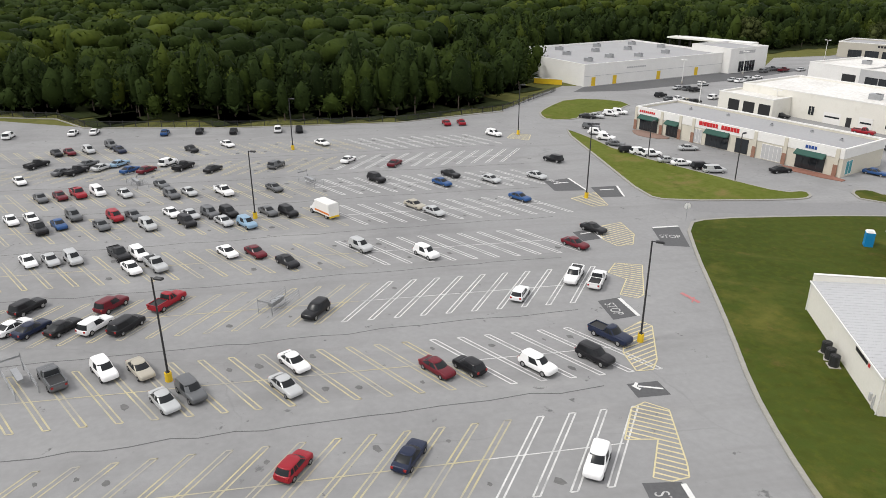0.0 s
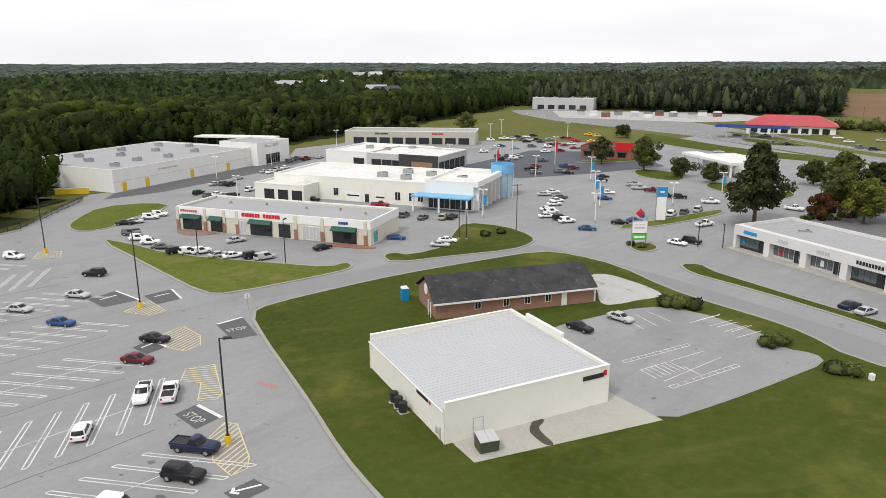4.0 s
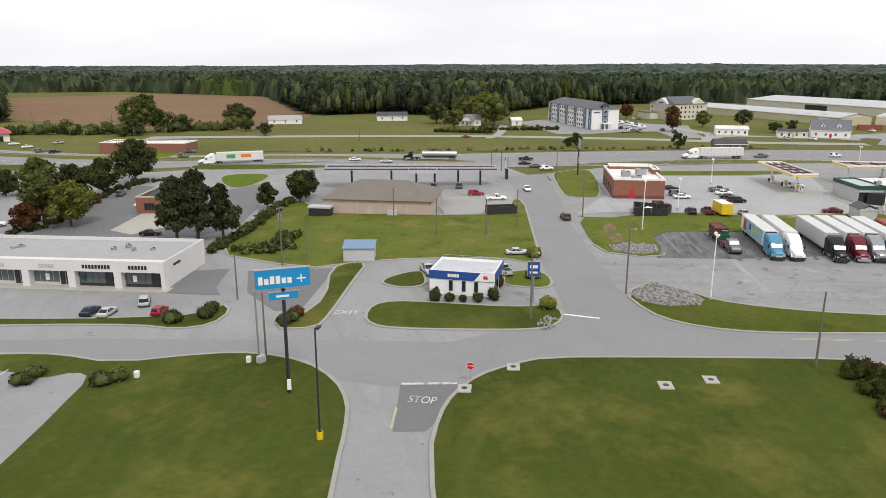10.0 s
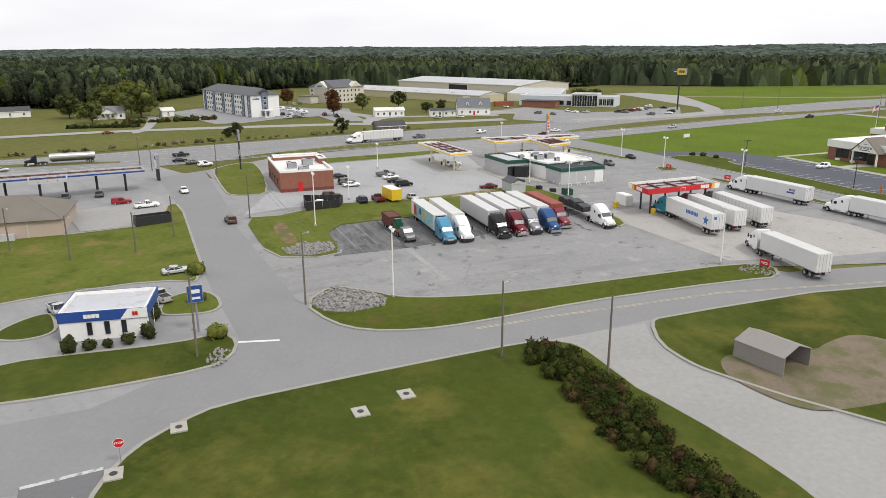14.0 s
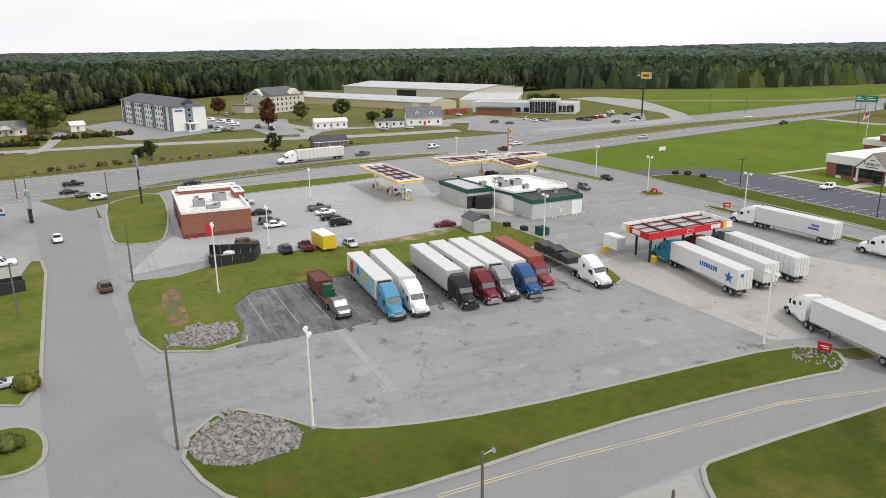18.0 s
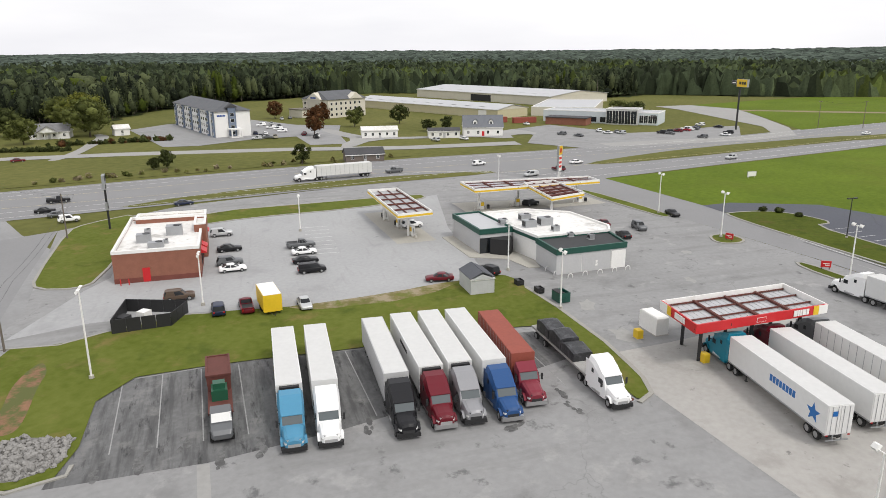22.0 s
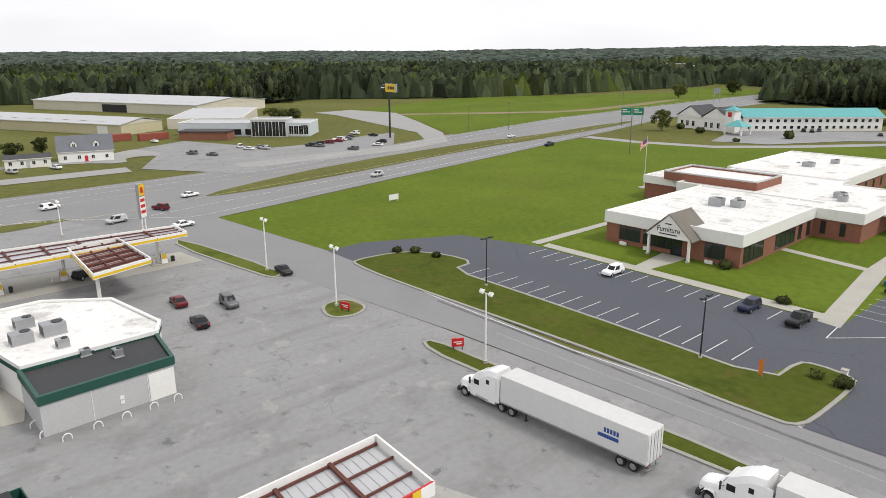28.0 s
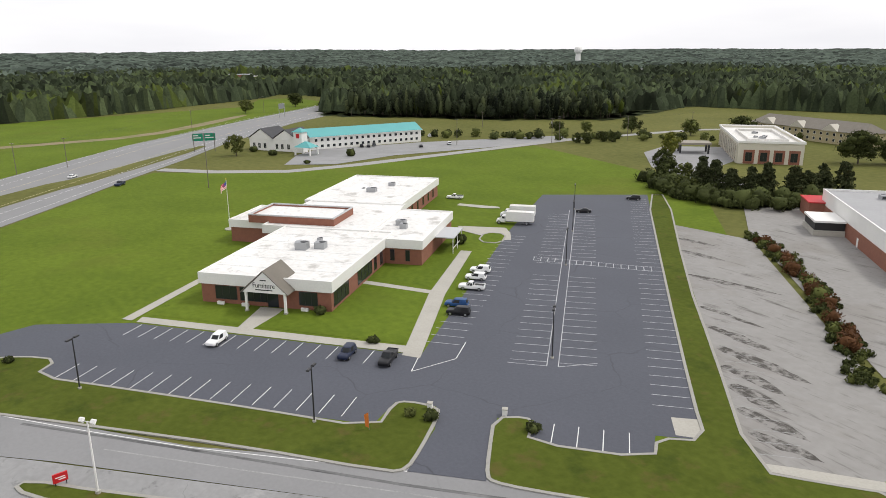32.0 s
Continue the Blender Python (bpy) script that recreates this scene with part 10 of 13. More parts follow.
def cottage(p0, p1, D, eave, ridge, wall, roof, label, dormers=0, axis="x", wins=4, name="house"):
    t, L = site(name, p0, p1, label, "house")
    part("wall", M().ring([(0, 0), (L, 0), (L, D), (0, D)], [(0.25, 0.25), (L - 0.25, 0.25), (L - 0.25, D - 0.25), (0.25, D - 0.25)], -0.5, eave), wall, t)
    gable(t, 0, 0, L, D, eave, ridge, roof, wall, 0.35, axis)
    for i in range(wins):
        window(t, (i + 0.5) * L / wins - 0.5, -0.05, 0.9, 1.0, 1.3, 0, 2)
    part("door", M().box(L / 2 - 0.5, -0.06, 0, L / 2 + 0.5, 0.02, 2.0), REDPAINT if dormers else GREYWALL, t)
    for i in range(dormers):
        x = L * (0.3 + 0.4 * i)
        part("dormer", M().loft([[(x - 0.9, y, eave + 0.9), (x + 0.9, y, eave + 0.9), (x + 0.9, y, eave + 2.3), (x, y, eave + 3.2), (x - 0.9, y, eave + 2.3)] for y in (1.0, 4.0)]), wall, t)
        window(t, x - 0.45, 0.95, eave + 1.1, 0.9, 1.2, 0, 2)
        for s in (1, -1):
            part("dormer_roof", M().loft([[(x + s * 1.1, y, eave + 2.2), (x, y, eave + 3.3), (x, y, eave + 3.42), (x + s * 1.1, y, eave + 2.32)] for y in (0.8, 4.4)]), roof, t)
    return t


cottage((367.2, 105.0), (373.2, 89.6), 9.5, 3.6, 8.2, WHITE, mat("grey_shingles", (0.17, 0.18, 0.2), 0.9, 0.2, 0.3, 6.0), "white house with grey roof and two dormers", 2, wins=4)
cottage((355.8, 116.2), (361.6, 104.8), 5.2, 2.9, 3.9, WHITE, SHINGLE, "small white mobile home beside the road", wins=4)
cottage((347.6, 142.5), (355.2, 129.8), 6.5, 3.2, 4.4, WHITE, ROOF_W, "white mobile home on the grass", wins=5)
cottage((286.2, 118.0), (293.6, 108.0), 6.2, 2.5, 4.2, mat("brown_board", (0.17, 0.14, 0.12), 0.9, 0.2), SHINGLE, "small dark timber house beside the highway", wins=3)
FARM = cottage((302.5, 273.6), (311.9, 261.6), 9, 3.0, 6.0, WHITE, mat("mid_grey_shingles", (0.22, 0.22, 0.22), 0.9, 0.2), "white farmhouse with a grey roof", wins=4)
part("porch_gable", M().loft([[(3.6, y, 2.9), (11.4, y, 2.9), (7.5, y, 5.4)] for y in (-2.2, 4)]), WHITE, FARM)
for e in (-1, 1):
    part("porch_roof", M().loft([[(7.5 + e * 4.3, y, 2.75), (7.5, y, 5.45), (7.5, y, 5.62), (7.5 + e * 4.3, y, 2.92)] for y in (-2.6, 4)]), bpy.data.materials["mid_grey_shingles"], FARM)
for x in (3.9, 6.2, 8.8, 11.1):
    part("porch_post", M().box(x - 0.12, -2.1, 0, x + 0.12, -1.86, 2.9), WHITE, FARM)
cottage((324.4, 249.4), (329.6, 246.0), 5, 2.9, 4.4, WHITE, ROOF_W, "white outbuilding on the lawn", wins=1)
lay("gravel_drive", rounded([(258.5, 216), (272, 221.5), (285, 229), (300, 240), (318, 252.5), (324, 262), (327.5, 260), (322, 249), (303, 236), (287, 225.5), (274, 217.5), (260.5, 212.5)], 2), 0.06, CONC_LOT, "pale concrete drive to the farmhouse")
cottage((296, 330), (310, 318), 9, 3.0, 5.0, WHITE, SHINGLE, "white cottage with a dark grey roof", wins=3)
cottage((236, 356), (252, 346), 9, 2.8, 4.6, WHITE, ROOF_G, "white bungalow with a pale grey roof", wins=3)


def north_shops():
    t, L = site("fuel_store", (70, 386), (109, 377), "fuel store with a broad bright red roof")
    part("wall", M().ring([(0, 0), (L, 0), (L, 20), (0, 20)], [(0.3, 0.3), (L - 0.3, 0.3), (L - 0.3, 19.7), (0.3, 19.7)], -0.5, 4.2), WHITE, t)
    gable(t, 0, 0, L, 20, 4.2, 8.6, REDROOF, WHITE, 1.2, "x", 9)
    for i in range(8):
        window(t, 2 + i * 4.6, -0.05, 0.4, 3.2, 2.6, 0, 2, DARKSTEEL)
    canopy("fuel_canopy", [(52, 366), (84, 358), (86, 366), (54, 374)], 4.8, [NAVY] * 4, 1, "blue edged fuel canopy beside the highway", [(58, 368), (68, 366), (78, 363)], WHITE, bays=5)
    u, L2 = site("farm_store", (-56, 556), (-10, 551), "pale grey farm machinery store")
    block(u, 0, 0, L2, 26, 9.0, GREYWALL, ROOF_G, 0.5)
    for i in range(5):
        window(u, 4 + i * 8, -0.05, 0.5, 5, 3.2, 0, 3, DARKSTEEL)
    for i in range(11):
        s = thing("store_shed", -20 + i * 9, 505 - (i % 3) * 9, None, 15 * (i % 4), "small pale display shed on gravel", "shed", "display sheds")
        part("body", M().box(0, 0, 0, 5, 3, 2.6), (GREYWALL, WHITE, BRICK, STEEL)[i % 4], s)
        part("roof", M().loft([[(-0.2, -0.2, 2.6), (5.2, -0.2, 2.6), (5.2, 3.2, 2.6), (-0.2, 3.2, 2.6)], [(-0.2, 1.5, 3.7), (5.2, 1.5, 3.7), (5.2, 1.6, 3.7), (-0.2, 1.6, 3.7)]]), (SHINGLE, ROOF_METAL, SHINGLE_B)[i % 3], s)
    lay("gravel_yard", [(-40, 545), (80, 540), (110, 470), (60, 455), (-30, 480)], 0.06, GRAVEL, "pale gravel display yard")
    v, L3 = site("burger_restaurant", (-9.0, 281.5), (10.0, 277.0), "brick restaurant with a red upper wall")
    block(v, 0, 0, L3, 15, 4.8, BRICK, ROOF_DARK, 0.5, REDPAINT)
    part("red_panel", M().box(L3 - 6, -0.1, 3.2, L3 + 0.3, -0.003, 6.4), REDPAINT, v)
    for i in range(4):
        window(v, 1.2 + i * 4.4, -0.05, 0.8, 3.0, 1.8, 0, 3, DARKSTEEL)
        awning(v, 1.0 + i * 4.4, 4.4 + i * 4.4, 2.7, 3.3, 0.9, ROOF_DARK)
    w, L4 = site("bank", (29.5, 266.0), (42.0, 239.5), "white flat-roofed bank with a drive-through canopy")
    block(w, 4, 4, L4 - 6, 16, 4.4, WHITE, ROOF_W, 0.4)
    part("canopy_roof", M().box(0, -2, 4.0, L4, 4, 4.9), WHITE, w)
    for x in (0.5, 9.5, 18.5, L4 - 0.6):
        part("post", M().box(x - 0.25, -1.6, 0, x + 0.25, -1.1, 4.0), WHITE, w)
    z, L5 = site("taco_restaurant", (75.5, 176.0), (84.0, 167.0), "small brown brick restaurant behind the mall")
    block(z, 0, 0, L5, 16, 4.1, BRICK, ROOF_DARK, 0.5, TAN)
    awning(z, L5 - 2.5, L5 + 0.3, 2.6, 3.8, 1.0, ORANGE)
    window(z, 2.0, -0.05, 0.8, 2.6, 1.7, 0, 3, DARKSTEEL)
    # long low diner and shops beyond the highway
    d, L6 = site("diner", (118, 300), (140, 272), "low diner with a striped dark roof edge")
    block(d, 0, 0, L6, 12, 3.8, BRICK, ROOF_W, 0.4)


north_shops()


def south_blocks():
    t, L = site("office_hotel", (283.6, -274.4), (264.0, -289.6), "large cream hotel block with brick bays and white roof")
    D = 66.0
    block(t, 0, 0, L, D, 9.0, CREAM, ROOF_W, 1.1)
    part("roof_wall", M().ring([(5, 10), (L - 4, 10), (L - 4, 50), (5, 50)], [(5.3, 10.3), (L - 4.3, 10.3), (L - 4.3, 49.7), (5.3, 49.7)], 7.8, 9.0), ROOF_W, t, "low white wall round the roof well")
    part("cornice", M().ring([(-0.35, -0.35), (L + 0.35, -0.35), (L + 0.35, D + 0.35), (-0.35, D + 0.35)], [(0, 0), (L, 0), (L, D), (0, D)], 8.3, 9.25), WHITE, t, "broad white cornice")
    for i in range(4):
        part("brick_bay", M().box(2.2 + i * 5.7, -0.1, 0, 6.4 + i * 5.7, -0.003, 5.6), BRICK, t)
        window(t, 2.9 + i * 5.7, -0.14, 1.0, 2.6, 3.6, 0, 2, DARKSTEEL)
    for i in range(11):
        part("column", M().box(-0.6, 1.2 + i * 5.8, 0, -0.003, 2.4 + i * 5.8, 7.6), CREAM, t)
        part("brick_bay", M().box(-0.12, 2.7 + i * 5.8, 0, -0.003, 6.6 + i * 5.8, 7.2), BRICK, t)
        window(t, -0.16, 6.2 + i * 5.8, 1.0, 3.0, 5.4, -90, 2, DARKSTEEL)
    units(t, 7.95, 0, (12, 20, 2.4, 1.6, 0.9), (14, 26, 1.6, 1.4, 0.8), (10, 24, 1.4, 1.4, 0.7), (12, 40, 2, 2, 0.8))
    c = thing("entrance_canopy", 313, -288, None, 40, "flat entrance canopy on dark posts", "canopy")
    part("roof", M().box(-7, -5, 4.0, 7, 5, 4.9), mat("taupe_board", (0.3, 0.27, 0.22), 0.8, 0.1), c)
    for x, y in ((-6, -4), (6, -4), (-6, 4), (6, 4)):
        part("post", M().box(x - 0.4, y - 0.4, 0, x + 0.4, y + 0.4, 4.0), DARKSTEEL, c)
    u, L2 = site("brick_store", (217.5, -205.0), (178.0, -155.0), "brick store with a broad white upper wall")
    block(u, 0, 0, L2, 50, 7.6, WHITE, ROOF_G, 0.5)
    part("brick_base", M().box(0.5, -0.15, -0.3, L2, -0.003, 3.6), BRICK, u)
    part("brick_annexe", M().box(-6, -4, 0, 4, 6, 4.2), BRICK, u)
    part("annexe_roof", M().box(-6.3, -4.3, 4.2, 4.3, 6.3, 4.5), REDPAINT, u)
    part("dock_canopy", M().box(14, -7.5, 3.4, 25, -0.2, 3.9), WHITE, u, "white loading dock canopy")
    part("dock_wall", M().box(14.4, -7.2, 1.4, 24.6, -0.3, 3.38), BLACK, u)
    part("dock_plinth", M().box(14, -7.5, 0, 25, -0.2, 1.4), CONCRETE, u)
    part("door", M().box(34, -0.2, 0, 35.2, -0.16, 2.2), WHITE, u)
    units(u, 7.1, -50, (10, 12, 2.4, 1.8, 1.2), (16, 20, 2.4, 1.8, 1.2), (30, 14, 2.4, 1.8, 1.2), (8, 28, 2.4, 1.8, 1.2))
    v, L3 = site("inn", (338, -382), (272, -362), "tan inn with a long brown gabled roof")
    part("wall", M().ring([(0, 0), (L3, 0), (L3, 16), (0, 16)], [(0.3, 0.3), (L3 - 0.3, 0.3), (L3 - 0.3, 15.7), (0.3, 15.7)], -0.5, 6.2), mat("tan_siding", (0.42, 0.36, 0.22), 0.8, 0.1), v)
    gable(v, 0, 0, L3, 16, 6.2, 10.5, SHINGLE_B, TAN, 0.8, "x", 4)
    for i in range(3):
        part("cross_gable", M().loft([[(6 + i * 20, y, 6.0), (16 + i * 20, y, 6.0), (11 + i * 20, y, 9.4)] for y in (-1, 4)]), TAN, v)
    for z in (1.0, 3.8):
        for i in range(16):
            window(v, 2 + i * 3.9, -0.05, z, 1.4, 1.4)
    w = thing("water_tower", 1360, -1380, hills(1360, -1380), 0, "white water tower over distant woods", "water tower")
    part("shaft", M().rod((0, 0, 0), (0, 0, 32), 7, 6, 14), WHITE, w)
    part("tank", M().loft([[(r * math.cos(2 * math.pi * i / 14), r * math.sin(2 * math.pi * i / 14), z) for i in range(14)] for r, z in ((6, 30), (10, 35), (10.5, 40), (8, 45), (2, 47))]), WHITE, w)
    for i, (a, b) in enumerate(((796, -930), (772, -905), (818, -948), (840, -925), (790, -880), (760, -880), (830, -890), (812, -860), (965, -345), (985, -360), (1040, -490), (1012, -470), (1066, -500), (1040, -450), (1085, -470), (1010, -500))):
        h = thing("far_building", a, b, hills(a, b) - 0.2, 35 + 20 * (i % 3), "distant pale commercial building among trees", "building", "far town")
        part("wall", M().box(-13, -7, 0, 13, 7, 6 + i % 3), (WHITE, GREYWALL, CREAM)[i % 3] if i not in (8, 9) else BRICK, h)
        part("roof", M().box(-13.4, -7.4, 6 + i % 3, 13.4, 7.4, 6.8 + i % 3), (ROOF_W, ROOF_G, ROOF_METAL)[i % 3], h)
    for i, (a, b) in enumerate(((-315, 684), (-291, 721), (-246, 722), (-330, 715), (-272, 700), (-300, 745), (-345, 740), (-262, 745), (-190, 613), (-205, 630), (-330, 1010), (-300, 1030), (-365, 1040), (-60, 690))):
        h = thing("far_building", a, b, hills(a, b) - 0.2, 12 + 25 * (i % 3), "distant pale house among trees", "building", "far town")
        k = 1.5 if i in (0, 2, 8) else 1.0
        part("wall", M().box(-9 * k, -6, 0, 9 * k, 6, 5), (WHITE, GREYWALL, CREAM)[i % 3], h)
        part("roof", M().loft([[(-9.5 * k, -6.5, 5), (9.5 * k, -6.5, 5), (9.5 * k, 6.5, 5), (-9.5 * k, 6.5, 5)], [(-9.5 * k, 0, 8.5), (9.5 * k, 0, 8.5), (9.5 * k, 0.1, 8.5), (-9.5 * k, 0.1, 8.5)]]), (ROOF_G, ROOF_METAL, SHINGLE)[i % 3], h)


south_blocks()


# ---- road markings ----
class Marks(M):
    """Flat painted bars on the ground, all in one mesh."""

    def seg(s, p, q, w=0.12, z=0.016):
        p, q = Vector(p[:2]), Vector(q[:2])
        d = q - p
        if d.length < 1e-6:
            return s
        o = Vector((-d.y, d.x)).normalized() * w / 2
        k = max(1, math.ceil(d.length / 15))
        for i in range(k):
            a, b = p + d * (i / k), p + d * ((i + 1) / k)
            s.face([(c.x, c.y, gz(c.x) + z) for c in (a - o, b - o, b + o, a + o)])
        return s

    def path(s, pts, w=0.12, z=0.016, closed=False):
        for a, b in zip(pts, pts[1:] + (pts[:1] if closed else [])):
            s.seg(a, b, w, z)
        return s

    def done(s, material, label, name="road_marking"):
        return tagged(part(name, s, material), label, kind="structure")


def road_word(text, x, y, rz, size, parent, z=0.03, stretch=1.35):
    word(text, size, PAINT_WORN, parent, Matrix.Translation((x, y, gz(x) + z)) @ Matrix.Rotation(-math.atan((gz(x + 2) - gz(x - 2)) / 4), 4, 'Y') @ Matrix.Rotation(radians(rz), 4, 'Z') @ Matrix.Diagonal((1, stretch, 1, 1)), 0.003, "painted_word")


ROW_U, ROW_N = Vector((0.515, 0.857)), Vector((-0.857, 0.515))
# offset of a row, its first line, and which way it slants
LOT_ROWS = [(43.6, 22.4, 0, 11), (58.4, 27.3, 1, 11), (73.4, 30.0, 0, 3), (88.0, 30.2, 1, 4), (103.5, 34.4, 1, 0), (118.5, 37.6, 1, -2), (133.8, 37.1, 0, 4), (148.1, 34.5, 1, 8)]
SLANT = [Vector((-0.437, 0.9)), Vector((0.999, 0.04))]
LOT_EDGE = [(-204, 30), (-193, 40), (-178, 42), (-155, 69), (-136, 100), (-129, 128), (-120, 128), (-62, 98), (-50, 90), (20, 20), (20, -60), (-204, -60)]


def store_lot_stalls():
    for off, east, kind, turn in LOT_ROWS:
        white, yellow = Marks(), Marks()
        v = SLANT[kind]
        sgn = 1 if kind == 0 else -1
        k = 1.0 / abs(v.dot(ROW_N))
        first = east
        for j in range(46):
            s = first - 2.9 * j
            c = ROW_U * s + ROW_N * off
            if not inside(LOT_EDGE, np.array([c.x]), np.array([c.y]))[0]:
                break
            mk = white if s > turn else yellow
            h = v * 4.72 * k
            g = ROW_U * 0.29
            a, b = c - h, c + h
            mk.path([a - g, b - g], 0.15)
            mk.path([a + g, b + g], 0.15)
            mk.seg(a - g, a + g, 0.15)
            mk.seg(b - g, b + g, 0.15)
        last = first - 2.9 * j
        white.seg(ROW_U * first + ROW_N * off, ROW_U * turn + ROW_N * off, 0.12, 0.02)
        yellow.seg(ROW_U * turn + ROW_N * off, ROW_U * last + ROW_N * off, 0.13, 0.02)
        white.done(PAINT_LOT, "white double lines between parking stalls", "parking_lines")
        yellow.done(PAINT_LOT_Y, "faded yellow double lines between stalls", "parking_lines")


store_lot_stalls()


def hatched(pts, direction, step=0.62):
    """A yellow outline filled with parallel bars."""
    m = Marks()
    m.path(pts, 0.13, 0.026, True)
    d = Vector(direction).normalized()
    nrm = Vector((-d.y, d.x))
    lo, hi = min(Vector(p).dot(nrm) for p in pts), max(Vector(p).dot(nrm) for p in pts)
    k = lo + step
    while k < hi:
        cuts = []
        for a, b in zip(pts, pts[1:] + pts[:1]):
            a, b = Vector(a), Vector(b)
            fa, fb = a.dot(nrm) - k, b.dot(nrm) - k
            if fa * fb < 0:
                cuts.append(a.lerp(b, fa / (fa - fb)))
        cuts.sort(key=lambda p: p.dot(d))
        for a, b in zip(cuts[::2], cuts[1::2]):
            m.seg(a, b, 0.17, 0.023)
        k += step
    m.done(PAINT_Y, "yellow hatched end of a parking row", "hatched_marking")


END_A = [(-26.1, 42.1), (-28.3, 46.2), (-28.1, 47.9), (-26, 48.5), (-21, 43.2), (-20.1, 42), (-20.7, 40.6), (-21.9, 39.9), (-24.3, 44.2)]
END_B = [(-34.5, 53.6), (-37.2, 57.5), (-37.2, 60.6), (-35.8, 60.6), (-31.5, 55), (-30.7, 53.1), (-31.6, 51.7)]
END_C = [(-47.5, 68.5), (-48.7, 71.6), (-46, 73.7), (-40.8, 66.4), (-40.8, 65.1), (-42.7, 64.4), (-44.8, 68.6)]
END_D = [(-58.6, 80.5), (-57.4, 84.8), (-53.1, 82.1), (-51, 78.8), (-52.1, 76.7), (-54.8, 77.2)]
END_E = [(-69.6, 88.1), (-69.1, 93.8), (-63.5, 89.9), (-64.7, 87.6)]
END_G = [(-101.4, 112.5), (-104.5, 116.5), (-108.5, 115), (-106, 110.5)]
for e in (END_A, END_C):
    hatched(e, (0.9, 0.43))
for e in (END_B, END_D, END_E, END_G):
    hatched(e, (0.16, 0.98))

panel = lay("road_patch", [(-22.1, 38.7), (-20.2, 41.1), (-16.4, 38.5), (-18.2, 35.8)], 0.014, BLACK_TOP, "dark repaved patch with a stop marking")
road_word("STOP", -19.7, 37.7, -32, 1.25, panel)
Marks().seg((-20.0, 41.0), (-16.3, 38.5), 0.45, 0.02).done(PAINT_W, "white stop bar on asphalt")
panel = lay("road_patch", [(-43.4, 61), (-42.3, 63.7), (-38.1, 61.7), (-39.4, 58.6)], 0.014, BLACK_TOP, "dark repaved patch with a stop marking")
road_word("STOP", -41.2, 60.3, -28, 1.25, panel)
Marks().seg((-38.2, 70.2), (-35.4, 69.5), 0.5, 0.02).seg((-36.6, 70.3), (-36.0, 68.9), 0.2, 0.024).done(mat("faded_red_paint", (0.5, 0.2, 0.2), 0.8, 0.2, 0.5, 5.0), "faded red survey mark on the road")
Marks().seg((-42.2, 63.5), (-38.1, 61.5), 0.45, 0.02).done(PAINT_W, "white stop bar on asphalt")
panel = lay("road_patch", [(-53.1, 86.4), (-50.9, 90), (-45.3, 83.9), (-48, 81.6)], 0.014, BLACK_TOP, "dark repaved patch with a stop marking")
road_word("STOP", -48.9, 84.9, 45, 1.25, panel)
Marks().seg((-53, 86.5), (-50.9, 89.9), 0.45, 0.02).done(PAINT_W, "white stop bar on asphalt")
panel = lay("road_patch", [(-30.9, 49.1), (-29.3, 51.7), (-27.2, 50.7), (-28.9, 48)], 0.014, BLACK_TOP, "dark repaved patch with an arrow")
Marks().seg((-30, 49.6), (-28.2, 51.0), 0.25, 0.02).seg((-30.4, 50.0), (-30.1, 49.2), 0.3, 0.02).seg((-30.4, 49.3), (-29.5, 49.3), 0.3, 0.024).done(PAINT_W, "white painted direction arrow")
for p in ([(-78.9, 92), (-77.4, 96.8), (-70.7, 93.6), (-74, 89.2)], [(-71.3, 95.5), (-68.9, 99.6), (-64.5, 95.6), (-66.8, 92.2)], [(-59.5, 76.2), (-58.6, 79.2), (-55.2, 77.4), (-56.3, 74.6)]):
    lay("road_patch", p, 0.014, BLACK_TOP, "dark repaved asphalt patch")
    a, b = Vector(p[0]).lerp(Vector(p[3]), 0.3), Vector(p[1]).lerp(Vector(p[2]), 0.3)
    Marks().seg(a.lerp(b, 0.25), a.lerp(b, 0.8), 0.3, 0.02).seg(p[1], p[2], 0.35, 0.02).done(PAINT_W, "worn white marking on dark patch")
panel = lay("road_patch", [(53.1, 60.1), (57.6, 55.0), (52.4, 51.6), (47.1, 50.3), (44.8, 52.7)], 0.016, MID_TOP, "darker repaved lane before the junction")
road_word("STOP", 51.2, 54.9, -57, 1.35, panel, 0.06, 1.7)
Marks().seg((53.1, 60.0), (57.5, 55.1), 0.5, 0.022).done(PAINT_WORN, "worn white stop bar")
Marks().path([(48.7, 56.2), (45.1, 53.3)], 0.26, 0.026).done(PAINT_LOT_Y, "yellow centre line of the lane")
drv = lay("road_patch", [(61.4, 85), (64.4, 87.4), (67.4, 82.6), (64.4, 79.4)], 0.018, ASPHALT, "pale drive with painted exit words")
road_word("EXIT", 63.7, 82.7, -54, 1.9, drv, 0.05, 1.2)
Marks().seg((84.5, 58.0), (86.4, 53.2), 0.5).done(PAINT_W, "white stop bar at the side street")
Marks().path([(96, 30), (103, 20.5), (109.2, 11), (117.6, -1.4), (127.2, -22.4), (150, -72)], 0.14, 0.02).path([(96.3, 30.2), (103.3, 20.7), (109.5, 11.2), (117.9, -1.2), (127.5, -22.2), (150.3, -71.8)], 0.14, 0.02).done(PAINT_LOT_Y, "faded yellow centre line of the side street")
Marks().path([(186, -41), (206, -23.6), (218, -14.6), (243.5, 3.5)], 0.14, 0.03).done(PAINT_W, "white edge line of the drive")



